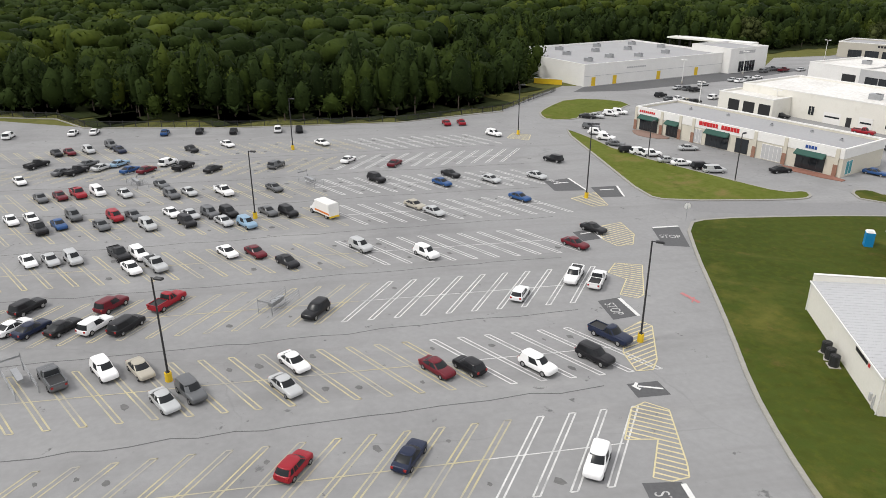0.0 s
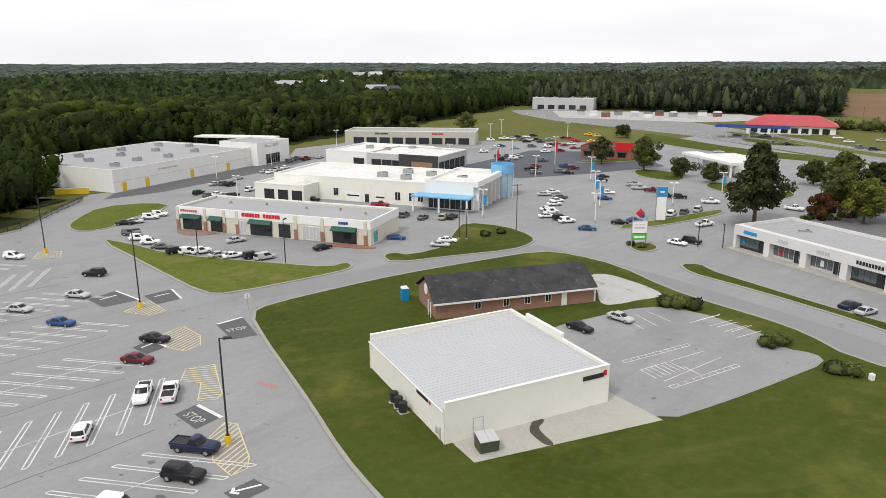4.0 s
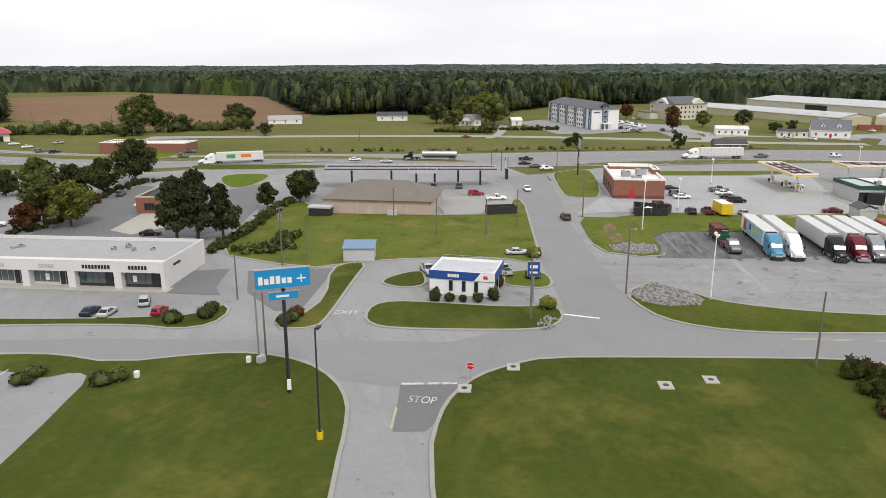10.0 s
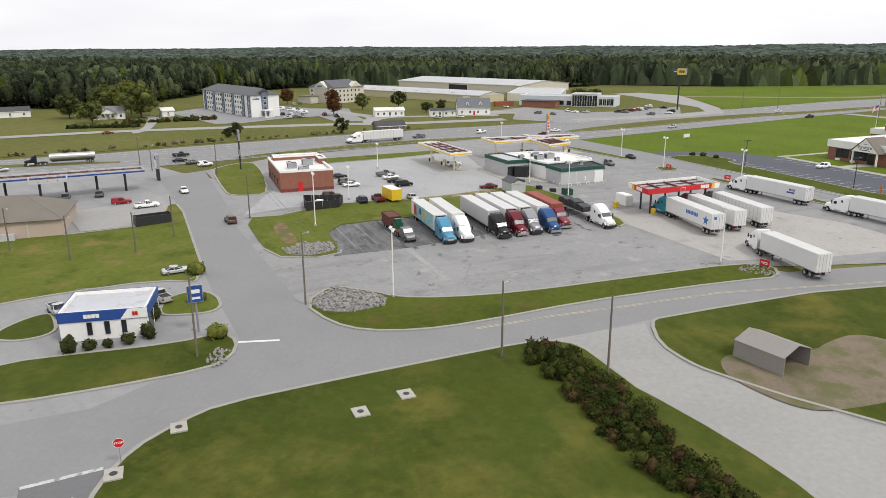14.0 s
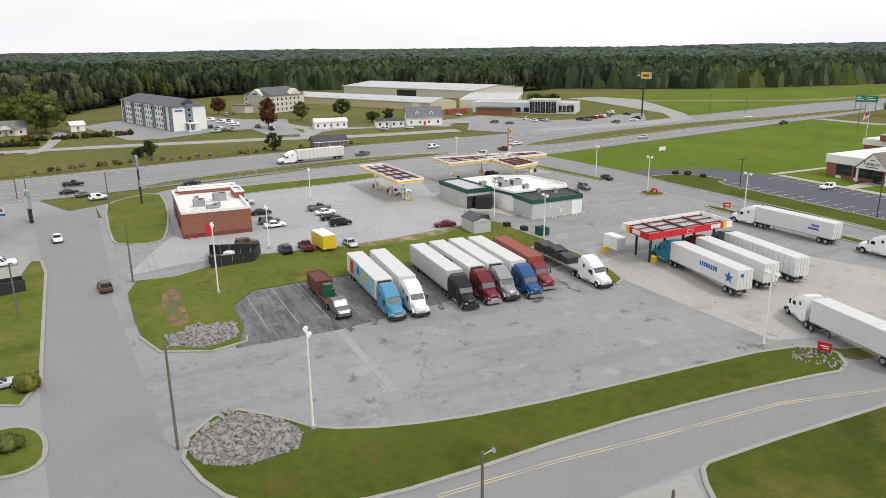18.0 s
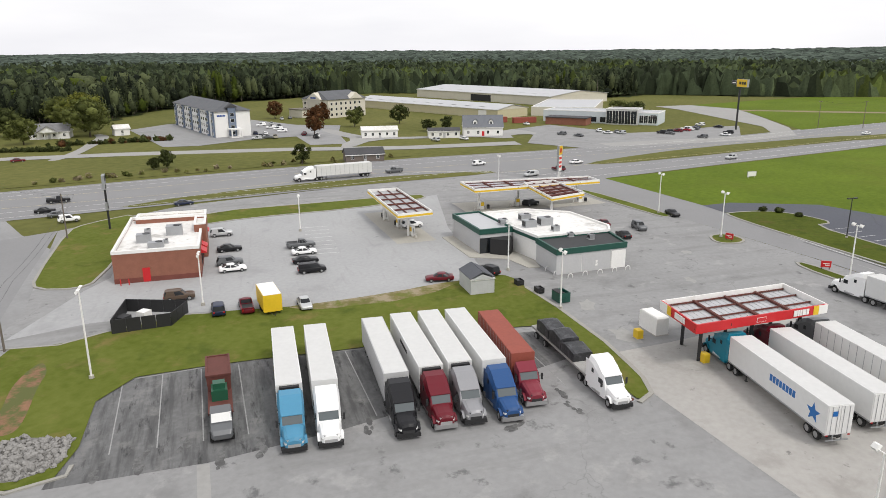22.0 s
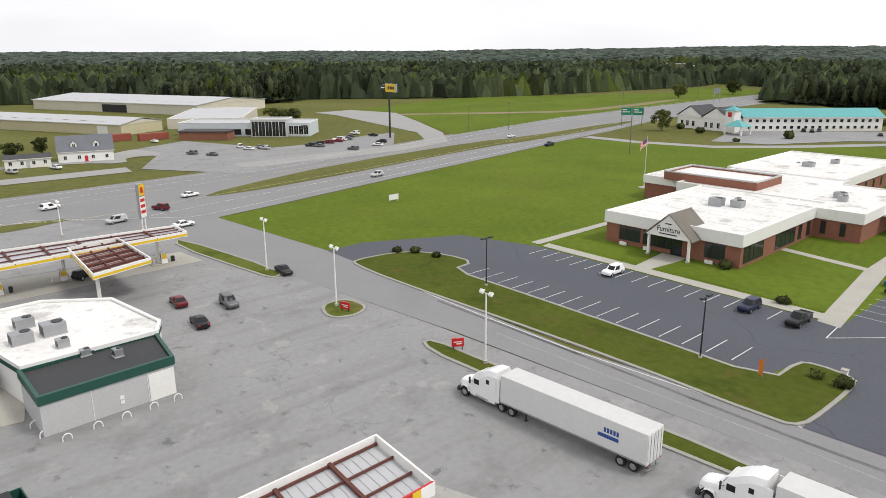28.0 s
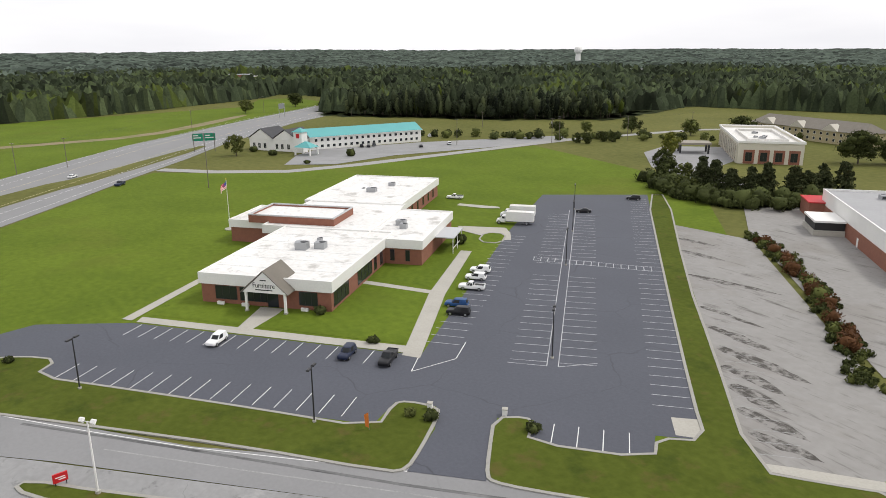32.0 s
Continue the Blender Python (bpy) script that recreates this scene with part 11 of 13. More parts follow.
def resample(pts, n):
    P = [Vector(p) for p in pts]
    L = [0.0]
    for a, b in zip(P, P[1:]):
        L.append(L[-1] + (b - a).length)
    out, j = [], 0
    for i in range(n):
        t = L[-1] * i / (n - 1)
        while j < len(P) - 2 and L[j + 1] < t:
            j += 1
        out.append(P[j].lerp(P[j + 1], (t - L[j]) / max(L[j + 1] - L[j], 1e-9)))
    return out


def highway_lines():
    A, B = resample(NEAR, 320), resample(FAR, 320)
    white, yellow = Marks(), Marks()
    for fr, mk, dash in ((0.07, white, 0), (0.21, white, 1), (0.35, yellow, 0), (0.66, yellow, 0), (0.80, white, 1), (0.93, white, 0)):
        c = [a.lerp(b, fr) for a, b in zip(A, B)]
        for i in range(len(c) - 1):
            if dash:
                d = c[i + 1] - c[i]
                mk.seg(c[i], c[i] + d * min(1, 3.0 / d.length), 0.18, 0.075)
            else:
                mk.seg(c[i], c[i + 1], 0.16, 0.075)
    white.done(PAINT_W, "white lane lines of the highway", "lane_lines")
    yellow.done(PAINT_Y, "yellow edge lines of the highway", "lane_lines")


highway_lines()


def stall_row(a, b, length, pitch, mat_, z, side=1, slant=0.0, skip=()):
    """Lines square to the edge a-b, one every pitch."""
    a, b = Vector(a), Vector(b)
    d = (b - a).normalized()
    nrm = Vector((-d.y, d.x)) * side + d * slant
    m = Marks()
    for i in range(int((b - a).length / pitch) + 1):
        if i not in skip:
            p = a + d * pitch * i
            m.seg(p, p + nrm * length, 0.12, z)
    m.done(mat_, "painted lines between parking stalls", "parking_lines")


# furniture store lot
LOT_D = Vector((0.633, -0.774))
stall_row((174.5, -78.7), (262.5, -186.3), 5.2, 3.05, PAINT_DIM, 0.06)
stall_row((196.6, -74.2), (263, -151.6), 5.6, 3.05, PAINT_DIM, 0.06, 1, 0, (15, 16))
stall_row((195.2, -75.3), (262, -153), 5.6, 3.05, PAINT_DIM, 0.06, -1, 0, (15, 16))
Marks().path([(195.6, -73.1), (266.5, -155.6)], 0.13, 0.062).path([(194.3, -74.2), (265.2, -156.8)], 0.13, 0.062).path([(200.2, -69.4), (195.6, -73.1)], 0.13, 0.062).path([(191.5, -79.7), (194.3, -74.2)], 0.13, 0.062).done(PAINT_DIM, "white double line along the lot's middle")
stall_row((236.6, -14.2), (200.4, -42.2), 5.3, 3.18, PAINT_W, 0.06, 1, 0)
stall_row((250.5, -30.4), (213, -58.4), 4.8, 3.05, PAINT_W, 0.06, -1, 0)
stall_row((182.3, -55.7), (171.6, -64.2), 5.0, 3.05, PAINT_W, 0.06, 1, 0)
stall_row((214.2, -64.5), (257, -121), 5.6, 3.05, PAINT_DIM, 0.06, -1, 0)
Marks().path([(214.2, -64.5), (206.6, -56.2), (206.0, -64.1), (209.9, -69.3)], 0.13, 0.062).done(PAINT_W, "white outlined corner of the lot")
m = Marks()
for i in range(17):
    c = Vector((236.2, -110.6)) + Vector((-0.845, -0.535)) * (1.6 * i)
    m.seg(c, c + LOT_D * 2.9, 0.17, 0.064)
m.seg((236.2, -110.6), (236.2 - 0.845 * 25.6, -110.6 - 0.535 * 25.6), 0.12, 0.066)
m.seg(Vector((236.2, -110.6)) + LOT_D * 2.9, Vector((236.2 - 0.845 * 25.6, -110.6 - 0.535 * 25.6)) + LOT_D * 2.9, 0.12, 0.066)
m.done(PAINT_DIM, "white ladder crosswalk on dark asphalt", "crosswalk")

# truck bays
stall_row((138.6, 69.6), (165, 31.5), 16.0, 4.15, PAINT_FADED, 0.024, -1, 0.07)
strip("pavement", [(127.6, 50.3), (117.7, 42.3), (113, 38.5)], 1.1, 0.0, 0.022, CONC_LOT, label="pale patched trench in the asphalt")
stall_row((205, 86), (188, 74), 5.0, 2.9, PAINT_W, 0.02, 1, 0)

# phone shop's lot
m = Marks()
for a, b in (((4.0, 85.0), (12.8, 92.0)), ((9.3, 78.4), (18.2, 86.0))):
    a, b = Vector(a), Vector(b)
    d = (b - a).normalized()
    o = Vector((-d.y, d.x)) * 0.35
    m.path([a - o, b - o, b + o, a + o], 0.12, 0.15, True)
    for i in range(1, 9):
        c = a.lerp(b, i / 9)
        m.seg(c - o, c + o, 0.12, 0.15)
for a, b in (((5.9, 82.7), (14.5, 90.0)), ((8.7, 80.0), (16.4, 88.2)), ((11.4, 84.6), (13.3, 82.2)), ((14.8, 101.4), (18.7, 104.8)), ((16.2, 99.3), (20.2, 102.5)), ((18.2, 97.5), (21.7, 100.4)), ((19.6, 95.5), (23.4, 98.5)), ((6.1, 102.9), (9.0, 98.5)), ((7.9, 104.5), (11.1, 100.6)), ((4.2, 101.2), (7.0, 97.0))):
    m.seg(a, b, 0.13, 0.15)
for i in range(7):
    a = Vector((6.1, 82.7)).lerp(Vector((9.8, 85.7)), i / 6)
    m.seg(a, a + Vector((1.7, -2.0)), 0.14, 0.15)
m.done(PAINT_LOT, "worn white stall and ladder markings", "parking_lines")
# patches in the truck stop's asphalt
for x, y, rx, ry, a, mt in ((168.5, 17.6, 2.6, 1.6, 40, CONC_LOT), (211, 11.6, 1.1, 0.9, 20, CONC_LOT), (194.6, 10.6, 1.5, 0.7, 30, CONC_LOT), (178, 24, 2.2, 1.1, 10, CONC_LOT)):
    c, s = math.cos(radians(a)), math.sin(radians(a))
    pts = [(x + rx * k * math.cos(q) * c - ry * k * math.sin(q) * s, y + rx * k * math.cos(q) * s + ry * k * math.sin(q) * c) for i in range(11) for q, k in ((i * 0.571, 1 + 0.25 * math.sin(i * 2.7 + x)),)]
    lay("road_patch", pts, 0.021, mt, "irregular repair patch in worn asphalt")

# sealed seams along the lanes and oil stains in the stalls of the store lot
SEAM = mat("seam_tar", (0.13, 0.13, 0.13), 0.9, 0.2, 0.5, 3.0)
STAIN = dry(mat("oil_stain", (0.17, 0.168, 0.165), 0.85, 0.2, 0.6, 3.0), (0.1, 0.1, 0.1), 0.9, 0.45, 0.6, 0.8)
rnd = random.Random(4)
m = Marks()
for off, s0 in ((36.2, 22), (51.0, 24), (66.0, 27), (81.0, 30), (96.2, 34), (111.4, 37), (126.3, 38), (141.3, 36)):
    prev, k = None, s0
    while k > -95:
        p = ROW_U * k + ROW_N * (off + rnd.uniform(-0.3, 0.3) + 0.8 * math.sin(k * 0.05))
        if prev is not None and inside(LOT_EDGE, np.array([p.x]), np.array([p.y]))[0]:
            m.seg(prev, p, 0.13, 0.006)
        prev = p
        k -= rnd.uniform(2.0, 4.5)
m.done(SEAM, "dark tar-sealed seams along the lanes", "asphalt_seams")
m = Marks()
for off, s0, kind, turn in LOT_ROWS:
    for j in range(30):
        for side in (-1, 1):
            if rnd.random() < 0.3:
                c = ROW_U * (s0 - 2.9 * (j + 0.5)) + ROW_N * off + SLANT[kind] * side * rnd.uniform(2.5, 4.5)
                if inside(LOT_EDGE, np.array([c.x]), np.array([c.y]))[0]:
                    r = rnd.uniform(0.25, 0.65)
                    m.face([(c.x + r * rnd.uniform(0.6, 1.2) * math.cos(q * 0.698), c.y + r * rnd.uniform(0.4, 0.9) * math.sin(q * 0.698), gz(c.x) + 0.008) for q in range(9)])
m.done(STAIN, "dark oil stains in parking stalls", "oil_stains")

Marks().path([(212, -15.4), (197.3, -26.9), (182.9, -38.5), (178.5, -41.8), (172.6, -46.0), (162.4, -53.8)], 0.22, 0.02).done(PAINT_FADED, "faded centre line of the drive")
Marks().path([(225, -8.6), (206.6, -22.6), (196.7, -30.0), (184.5, -39.0), (178, -44.2), (166, -53.8)], 0.5, 0.017).done(TRUCK_TOP, "dark tar seam along the drive")

# brown-black water stains that run in from the old lot's edge
MOSS = streaks(dry(mat("moss_stain", (0.075, 0.068, 0.06), 0.95, 0.25, 0.5, 3.0), (0.23, 0.22, 0.206), 0.6, 0.45, 0.58, 1.0), (0.25, 0.24, 0.226), -6, 7.0, 0.5, 0.54, 0.66, 0.85)
for (x0, y0), (x1, y1), w in (((189.5, -106.0), (175.6, -104.4), 1.5), ((184.0, -99.4), (166.5, -97.8), 1.9), ((179.5, -93.9), (167.6, -91.4), 1.7), ((175.4, -88.9), (164.6, -86.8), 1.8), ((171, -83.6), (160.0, -82.4), 1.6), ((167, -79), (157.2, -79.4), 1.5), ((209, -128.2), (187.7, -131.5), 1.5), ((221, -143), (207, -143.4), 1.3), ((196, -113.6), (181, -112.4), 0.9), ((228, -152), (216, -153), 1.2)):
    a, b = Vector((x0, y0)), Vector((x1, y1))
    o = Vector((-(b - a).y, (b - a).x)).normalized()
    up = [a.lerp(b, k / 9) + o * w * math.sin(math.pi * min(1, k / 9 + 0.12)) ** 0.6 * RNG.uniform(0.5, 1.1) for k in range(10)]
    low = [a.lerp(b, k / 9) - o * w * math.sin(math.pi * min(1, k / 9 + 0.12)) ** 0.6 * RNG.uniform(0.5, 1.1) for k in range(10)]
    lay("oil_stain", rounded([tuple(p) for p in up] + [tuple(p) for p in reversed(low)], 1), 0.056, MOSS, "brown water stain on old asphalt")

# faded stalls along the old lot's edge
m = Marks()
a, b = Vector((163.5, -75.2)), Vector((234, -160))
d = (b - a).normalized()
for i in range(36):
    p = a + d * (2.9 * i)
    m.seg(p, p + Vector((d.y, -d.x)) * 5.2, 0.12, 0.062)
m.done(PAINT_FADED, "faded stall lines of the old lot", "parking_lines")

m = Marks()
for a, b in [((13.8, 100.4), (18.5, 104.4)), ((17.3, 99.1), (20.6, 101.6)), ((19.2, 97.5), (22.5, 100.6))]:
    m.seg(a, b, 0.12, 0.155)
m.done(PAINT_W, "white stall lines in the phone shop lot", "parking_lines")
m = Marks()
for i in range(9):
    a = Vector((65.4, 161.0)).lerp(Vector((76.4, 171.8)), i / 8)
    m.seg(a, a + Vector((-3.6, 3.8)), 0.14, 0.02)
m.done(PAINT_WORN, "white stall lines behind the strip mall", "parking_lines")

# oil drips at the fronts of the truck bays
OIL = dry(mat("oil_stain", (0.1, 0.099, 0.097), 0.7, 0.3, 0.8, 5.0), (0.15, 0.148, 0.145), 0.9, 0.45, 0.6, 0.9)
m = Marks()
for a, b in [((122.2, 57.8), (125.2, 59.6)), ((124.4, 55.0), (127.7, 57.0)), ((126.7, 52.2), (130.8, 54.7)), ((127.6, 48.3), (129.9, 49.7)), ((130.4, 46.1), (133.0, 48.0)), ((136.8, 38.2), (141.1, 40.6)), ((125.1, 55.6), (127.7, 56.5)), ((148.8, 21.2), (151.3, 23.1)), ((147.0, 19.2), (148.6, 21.7)), ((142.1, 25.7), (144.0, 25.0))]:
    a, b = Vector(a), Vector(b)
    d = (b - a).normalized()
    for k in range(6):
        p = a.lerp(b, RNG.random()) + Vector((-d.y, d.x)) * RNG.uniform(-0.35, 0.35)
        r = RNG.uniform(0.18, 0.42)
        ring = [p + d * (r * 1.8 * math.cos(q * 0.628) * RNG.uniform(0.7, 1.2)) + Vector((-d.y, d.x)) * (r * math.sin(q * 0.628) * RNG.uniform(0.7, 1.2)) for q in range(10)]
        m.face([(v.x, v.y, gz(v.x) + 0.024 + 0.0015 * k) for v in ring])
m.done(OIL, "black oil drips in the truck bays", "oil_stains")

# worn double rows in the phone shop's lot
m = Marks()
for a, b in [[(6.3, 83.1), (13.1, 91.8)], [(9.9, 79.3), (17.9, 86.5)]]:
    a, b = Vector(a), Vector(b)
    d = (b - a).normalized()
    m.seg(a, b, 0.1, 0.155)
    for i in range(int((b - a).length / 2.7) + 1):
        p = a + d * (2.7 * i)
        m.seg(p, p + Vector((d.y, -d.x)) * 3.6, 0.1, 0.157)
m.done(PAINT_FADED, "worn stall lines in the phone shop lot", "parking_lines")


# ---- poles and signs ----
def shoebox(t, x, z, ang, material):
    c, s = math.cos(radians(ang)), math.sin(radians(ang))
    part("arm", M().rod((0, 0, z), (c * x, s * x, z), 0.05, 0.05, 6), material, t)
    h = M().loft([[(-0.42, -0.2, 0), (0.42, -0.2, 0), (0.42, 0.2, 0), (-0.42, 0.2, 0)], [(-0.42, -0.2, 0.16), (0.42, -0.2, 0.16), (0.42, 0.2, 0.16), (-0.42, 0.2, 0.16)], [(-0.34, -0.13, 0.22), (0.34, -0.13, 0.22), (0.34, 0.13, 0.22), (-0.34, 0.13, 0.22)]])
    part("lamp_head", h, material, t, at=pose(c * (x + 0.4), s * (x + 0.4), z - 0.08, 0, 0, ang))


def lot_pole(x, y, h, heads=(31,), base=True, rz=0.0, where="between stalls"):
    t = thing("street_lamp", x, y, None, rz, ("black lamp pole on a yellow concrete base " if base else "black steel lamp pole ") + where, "lamp post", "parking lot lamps")
    part("pole", M().rod((0, 0, 0.8 if base else 0), (0, 0, h), 0.11, 0.08, 8), DARKSTEEL, t)
    if base:
        part("base", M().rod((0, 0, -0.1), (0, 0, 0.95), 0.34, 0.33, 14), YELLOW, t, "yellow painted concrete base")
        part("base_plate", M().box(-0.2, -0.2, 0.95, 0.2, 0.2, 1.0), DARKSTEEL, t)
    else:
        part("base", M().rod((0, 0, -0.1), (0, 0, 0.35), 0.26, 0.24, 10), CONCRETE, t)
    for a in heads:
        shoebox(t, 0.35, h - 0.05, a, DARKSTEEL)
    return t


for x, y, h in ((-34.7, 56.8, 11.2), (-68.2, 90.3, 12.4), (38.8, 56.9, 11.7), (-59.5, 17.2, 10.7), (-95.1, 44.5, 10.5), (-106.8, 114.9, 11), (-128, 70, 10.5), (-103, 2, 10.5), (-135, 15, 10.5)):
    lot_pole(x, y, h)
for x, y, h in ((-56.7, 117.4, 8.6), (-75.9, 119.3, 7.3), (-27.4, 143.3, 6.4), (-29.0, 143.3, 6.6), (19.9, 144.3, 5.2), (24.8, 144.4, 5.0)):
    lot_pole(x, y, h, (90,), False, where="beside the shops")
for x, y, h in ((230.8, -16.6, 7.7), (202.2, -38, 7.7), (197.0, -75.7, 8.3), (229.0, -113.4, 8.3), (266, -157, 7.5), (248.5, -137, 8.0)):
    lot_pole(x, y, h, (-51, 129), False, where="with two flat heads on dark asphalt")


def flood(t, x, z, rz):
    """A tilted square flood lamp."""
    m = M().loft([[(-0.3, -0.12, -0.28), (0.3, -0.12, -0.28), (0.3, -0.12, 0.28), (-0.3, -0.12, 0.28)], [(-0.22, 0.16, -0.18), (0.22, 0.16, -0.18), (0.22, 0.16, 0.18), (-0.22, 0.16, 0.18)]])
    part("lamp_head", m, WHITE, t, at=pose(x * math.cos(radians(rz)), x * math.sin(radians(rz)), z, 35, 0, rz))


def white_pole(x, y, h, rz=35.0, where=""):
    t = thing("street_lamp", x, y, None, 0, "white steel pole with two square flood lamps", "lamp post", "truck stop lamps")
    part("pole", M().rod((0, 0, 0.3), (0, 0, h), 0.12, 0.085, 8), WHITE, t)
    part("base", M().rod((0, 0, -0.1), (0, 0, 0.45), 0.3, 0.28, 12), CONCRETE, t)
    c, s = math.cos(radians(rz)), math.sin(radians(rz))
    part("crossarm", M().rod((-0.7 * c, -0.7 * s, h), (0.7 * c, 0.7 * s, h), 0.05, 0.05, 6), WHITE, t)
    flood(t, 0.75, h + 0.1, rz)
    flood(t, -0.75, h + 0.1, rz)
    return t


for x, y, h in ((104.2, 44.4, 10.2), (137.4, 73.0, 10.5), (131.9, -2.5, 9.3), (175.2, 27.3, 8.3), (223.9, 5.8, 8.6), (160.2, 75.6, 7.5), (202.5, 85, 7.1), (190.3, 38.8, 8), (242, 18.4, 8.6), (268.1, 62.1, 7), (203.0, -12.7, 8.6)):
    white_pole(x, y, h)


def dealer_pole(x, y, h, banner=None):
    t = thing("street_lamp", x, y, None, 0, f"white lamp pole with a {'red' if banner is REDPAINT else 'blue'} banner in a sales lot" if banner else "plain white lamp pole in a sales lot", "lamp post", "sales lot lamps")
    part("pole", M().rod((0, 0, 0), (0, 0, h), 0.12, 0.08, 8), WHITE, t)
    part("base", M().rod((0, 0, -0.1), (0, 0, 0.7), 0.3, 0.3, 10), CONCRETE, t)
    for a in (0, 180):
        shoebox(t, 0.3, h, a, WHITE)
    if banner:
        part("banner", M().box(0.12, -0.02, h * 0.45, 0.85, 0.02, h * 0.8), banner, t, "coloured cloth banner")


for x, y, h in ((-120.5, 203.8, 7.2), (-97.4, 174.5, 6.4), (-117.4, 236.3, 7.4), (-79.5, 179.5, 6), (-113.8, 292, 7.5), (-34.1, 269.5, 8), (-21.3, 229.2, 7), (-54.2, 342.3, 7), (-17.9, 350.7, 7.4), (-1.2, 165.3, 7), (18.5, 188.7, 6), (-51.5, 359.9, 7.6)):
    dealer_pole(x, y, h)
for x, y, h in ((-17.3, 259.5, 10), (-36.5, 245.5, 8), (-56.3, 259.2, 6.5)):
    dealer_pole(x, y, h, REDPAINT)
for x, y, h in ((-27.6, 164.8, 7), (-26.9, 199, 7.2), (-3.7, 225.7, 7.5), (-1.8, 188.4, 8.7), (-0.4, 183.3, 7), (33.7, 209, 6)):
    dealer_pole(x, y, h, BLUE)


def wood_pole(x, y, h, rz=0.0, arms=1, can=False, light=False, lean=0.0):
    t = thing("utility_pole", x, y, None, rz, "weathered wooden utility pole " + ("with a grey transformer" if can else "with a small lamp" if light else "with a crossarm" if arms else "standing in grass"), "utility pole", "wooden poles")
    part("pole", M().rod((0, 0, -0.3), (lean, 0, h), 0.15, 0.1, 8), WOODPOLE, t)
    for k in range(arms):
        z = h - 0.4 - 0.9 * k
        part("crossarm", M().box(-1.1, -0.06, z, 1.1, 0.06, z + 0.12), WOODPOLE, t)
        for a in (-0.95, -0.4, 0.4, 0.95):
            part("insulator", M().rod((a, 0, z + 0.12), (a, 0, z + 0.3), 0.05, 0.035, 6), STEEL, t)
    if can:
        part("transformer", M().rod((0.3, 0.25, h - 2.6), (0.3, 0.25, h - 1.5), 0.28, 0.28, 12), STEEL, t, "grey transformer can")
    if light:
        part("arm", M().rod((0, 0, h - 0.3), (0, -0.9, h - 0.1), 0.04, 0.04, 6), STEEL, t)
        part("lamp_head", M().rod((0, -0.9, h - 0.28), (0, -0.9, h - 0.02), 0.2, 0.1, 8), STEEL, t)
    return t


for x, y, h, rz, arms, can, light in ((98.4, 55.6, 10.7, 40, 0, 0, 1), (88.7, 25.1, 9.6, 40, 0, 0, 1), (86.4, 12.7, 9.8, 40, 0, 0, 0), (-17.7, 150.1, 11.2, 30, 1, 1, 0), (46.4, 77.5, 9, 30, 0, 0, 1), (56.9, 101, 7.5, 20, 0, 0, 0),
                                  (108.5, 119.2, 8, 0, 0, 0, 1), (106.6, 104.2, 8, 0, 0, 0, 1), (113.2, 96.1, 7.5, 0, 0, 0, 1), (123.6, 95.8, 8, 0, 0, 0, 1), (79.4, 60.4, 10.2, 40, 0, 0, 1), (139.7, 89.1, 9.3, 40, 0, 0, 0),
                                  (182.9, 125.1, 8.9, 40, 0, 0, 0), (191.2, 157.1, 8.5, 45, 1, 0, 0), (182.8, 146.3, 7.5, 45, 0, 0, 1), (211, 248.6, 7, 45, 1, 0, 0), (131.1, 412.7, 11, 50, 1, 0, 0), (135.5, 377.1, 9, 50, 1, 0, 0),
                                  (158.5, 381.5, 9.7, 50, 1, 0, 0), (142.3, 321.6, 7, 50, 1, 0, 0), (441.9, -37.7, 12, 40, 1, 0, 0), (448.2, -56.6, 12, 40, 1, 0, 0), (548.2, -141.9, 12, 40, 1, 0, 0), (367.5, -85.2, 13, 40, 0, 0, 1),
                                  (638.7, -227.2, 12.6, 40, 1, 0, 0), (401.6, -222.1, 12.6, 10, 1, 0, 0), (377.8, -264.1, 12.2, 10, 2, 1, 0), (377.7, -269.4, 12.9, 10, 2, 0, 0), (359.3, -300.1, 12.8, 10, 1, 0, 0), (359.8, -357.3, 11.5, 10, 1, 0, 0),
                                  (458.2, -287.7, 9, 10, 1, 0, 0), (609.8, 84.2, 13.5, 0, 1, 0, 0), (72.5, 111, 11, 25, 2, 1, 0), (74.8, 106.5, 10, 25, 1, 0, 0)):
    wood_pole(x, y, h, rz, arms, bool(can), bool(light))


def wires(pts, label="slack black overhead power cables"):
    """Sagging cables from pole top to pole top."""
    t = thing("power_line", 0, 0, 0, 0, label, "cable")
    for (x0, y0, h0), (x1, y1, h1) in zip(pts, pts[1:]):
        for off in (-0.7, 0.7):
            m = M()
            prev = None
            for i in range(13):
                k = i / 12
                p = Vector((x0 + (x1 - x0) * k + off, y0 + (y1 - y0) * k, gz(x0) + h0 + (h1 - h0 + gz(x1) - gz(x0)) * k - 4 * k * (1 - k) * 1.1))
                if prev is not None:
                    m.rod(prev, p, 0.014, 0.014, 4)
                prev = p
            part("cable", m, BLACK, t)


wires([(98.4, 55.6, 10.3), (139.7, 89.1, 9), (182.9, 125.1, 8.6), (191.2, 157.1, 8.3)])
wires([(377.8, -264.1, 12), (401.6, -222.1, 12.3)])
wires([(377.7, -269.4, 12.6), (359.3, -300.1, 12.5), (359.8, -357.3, 11.2)])
wires([(441.9, -37.7, 11.8), (448.2, -56.6, 11.8), (548.2, -141.9, 11.8), (638.7, -227.2, 12.3)])
wires([(46.4, 77.5, 8.8), (72.5, 111, 10.6)])


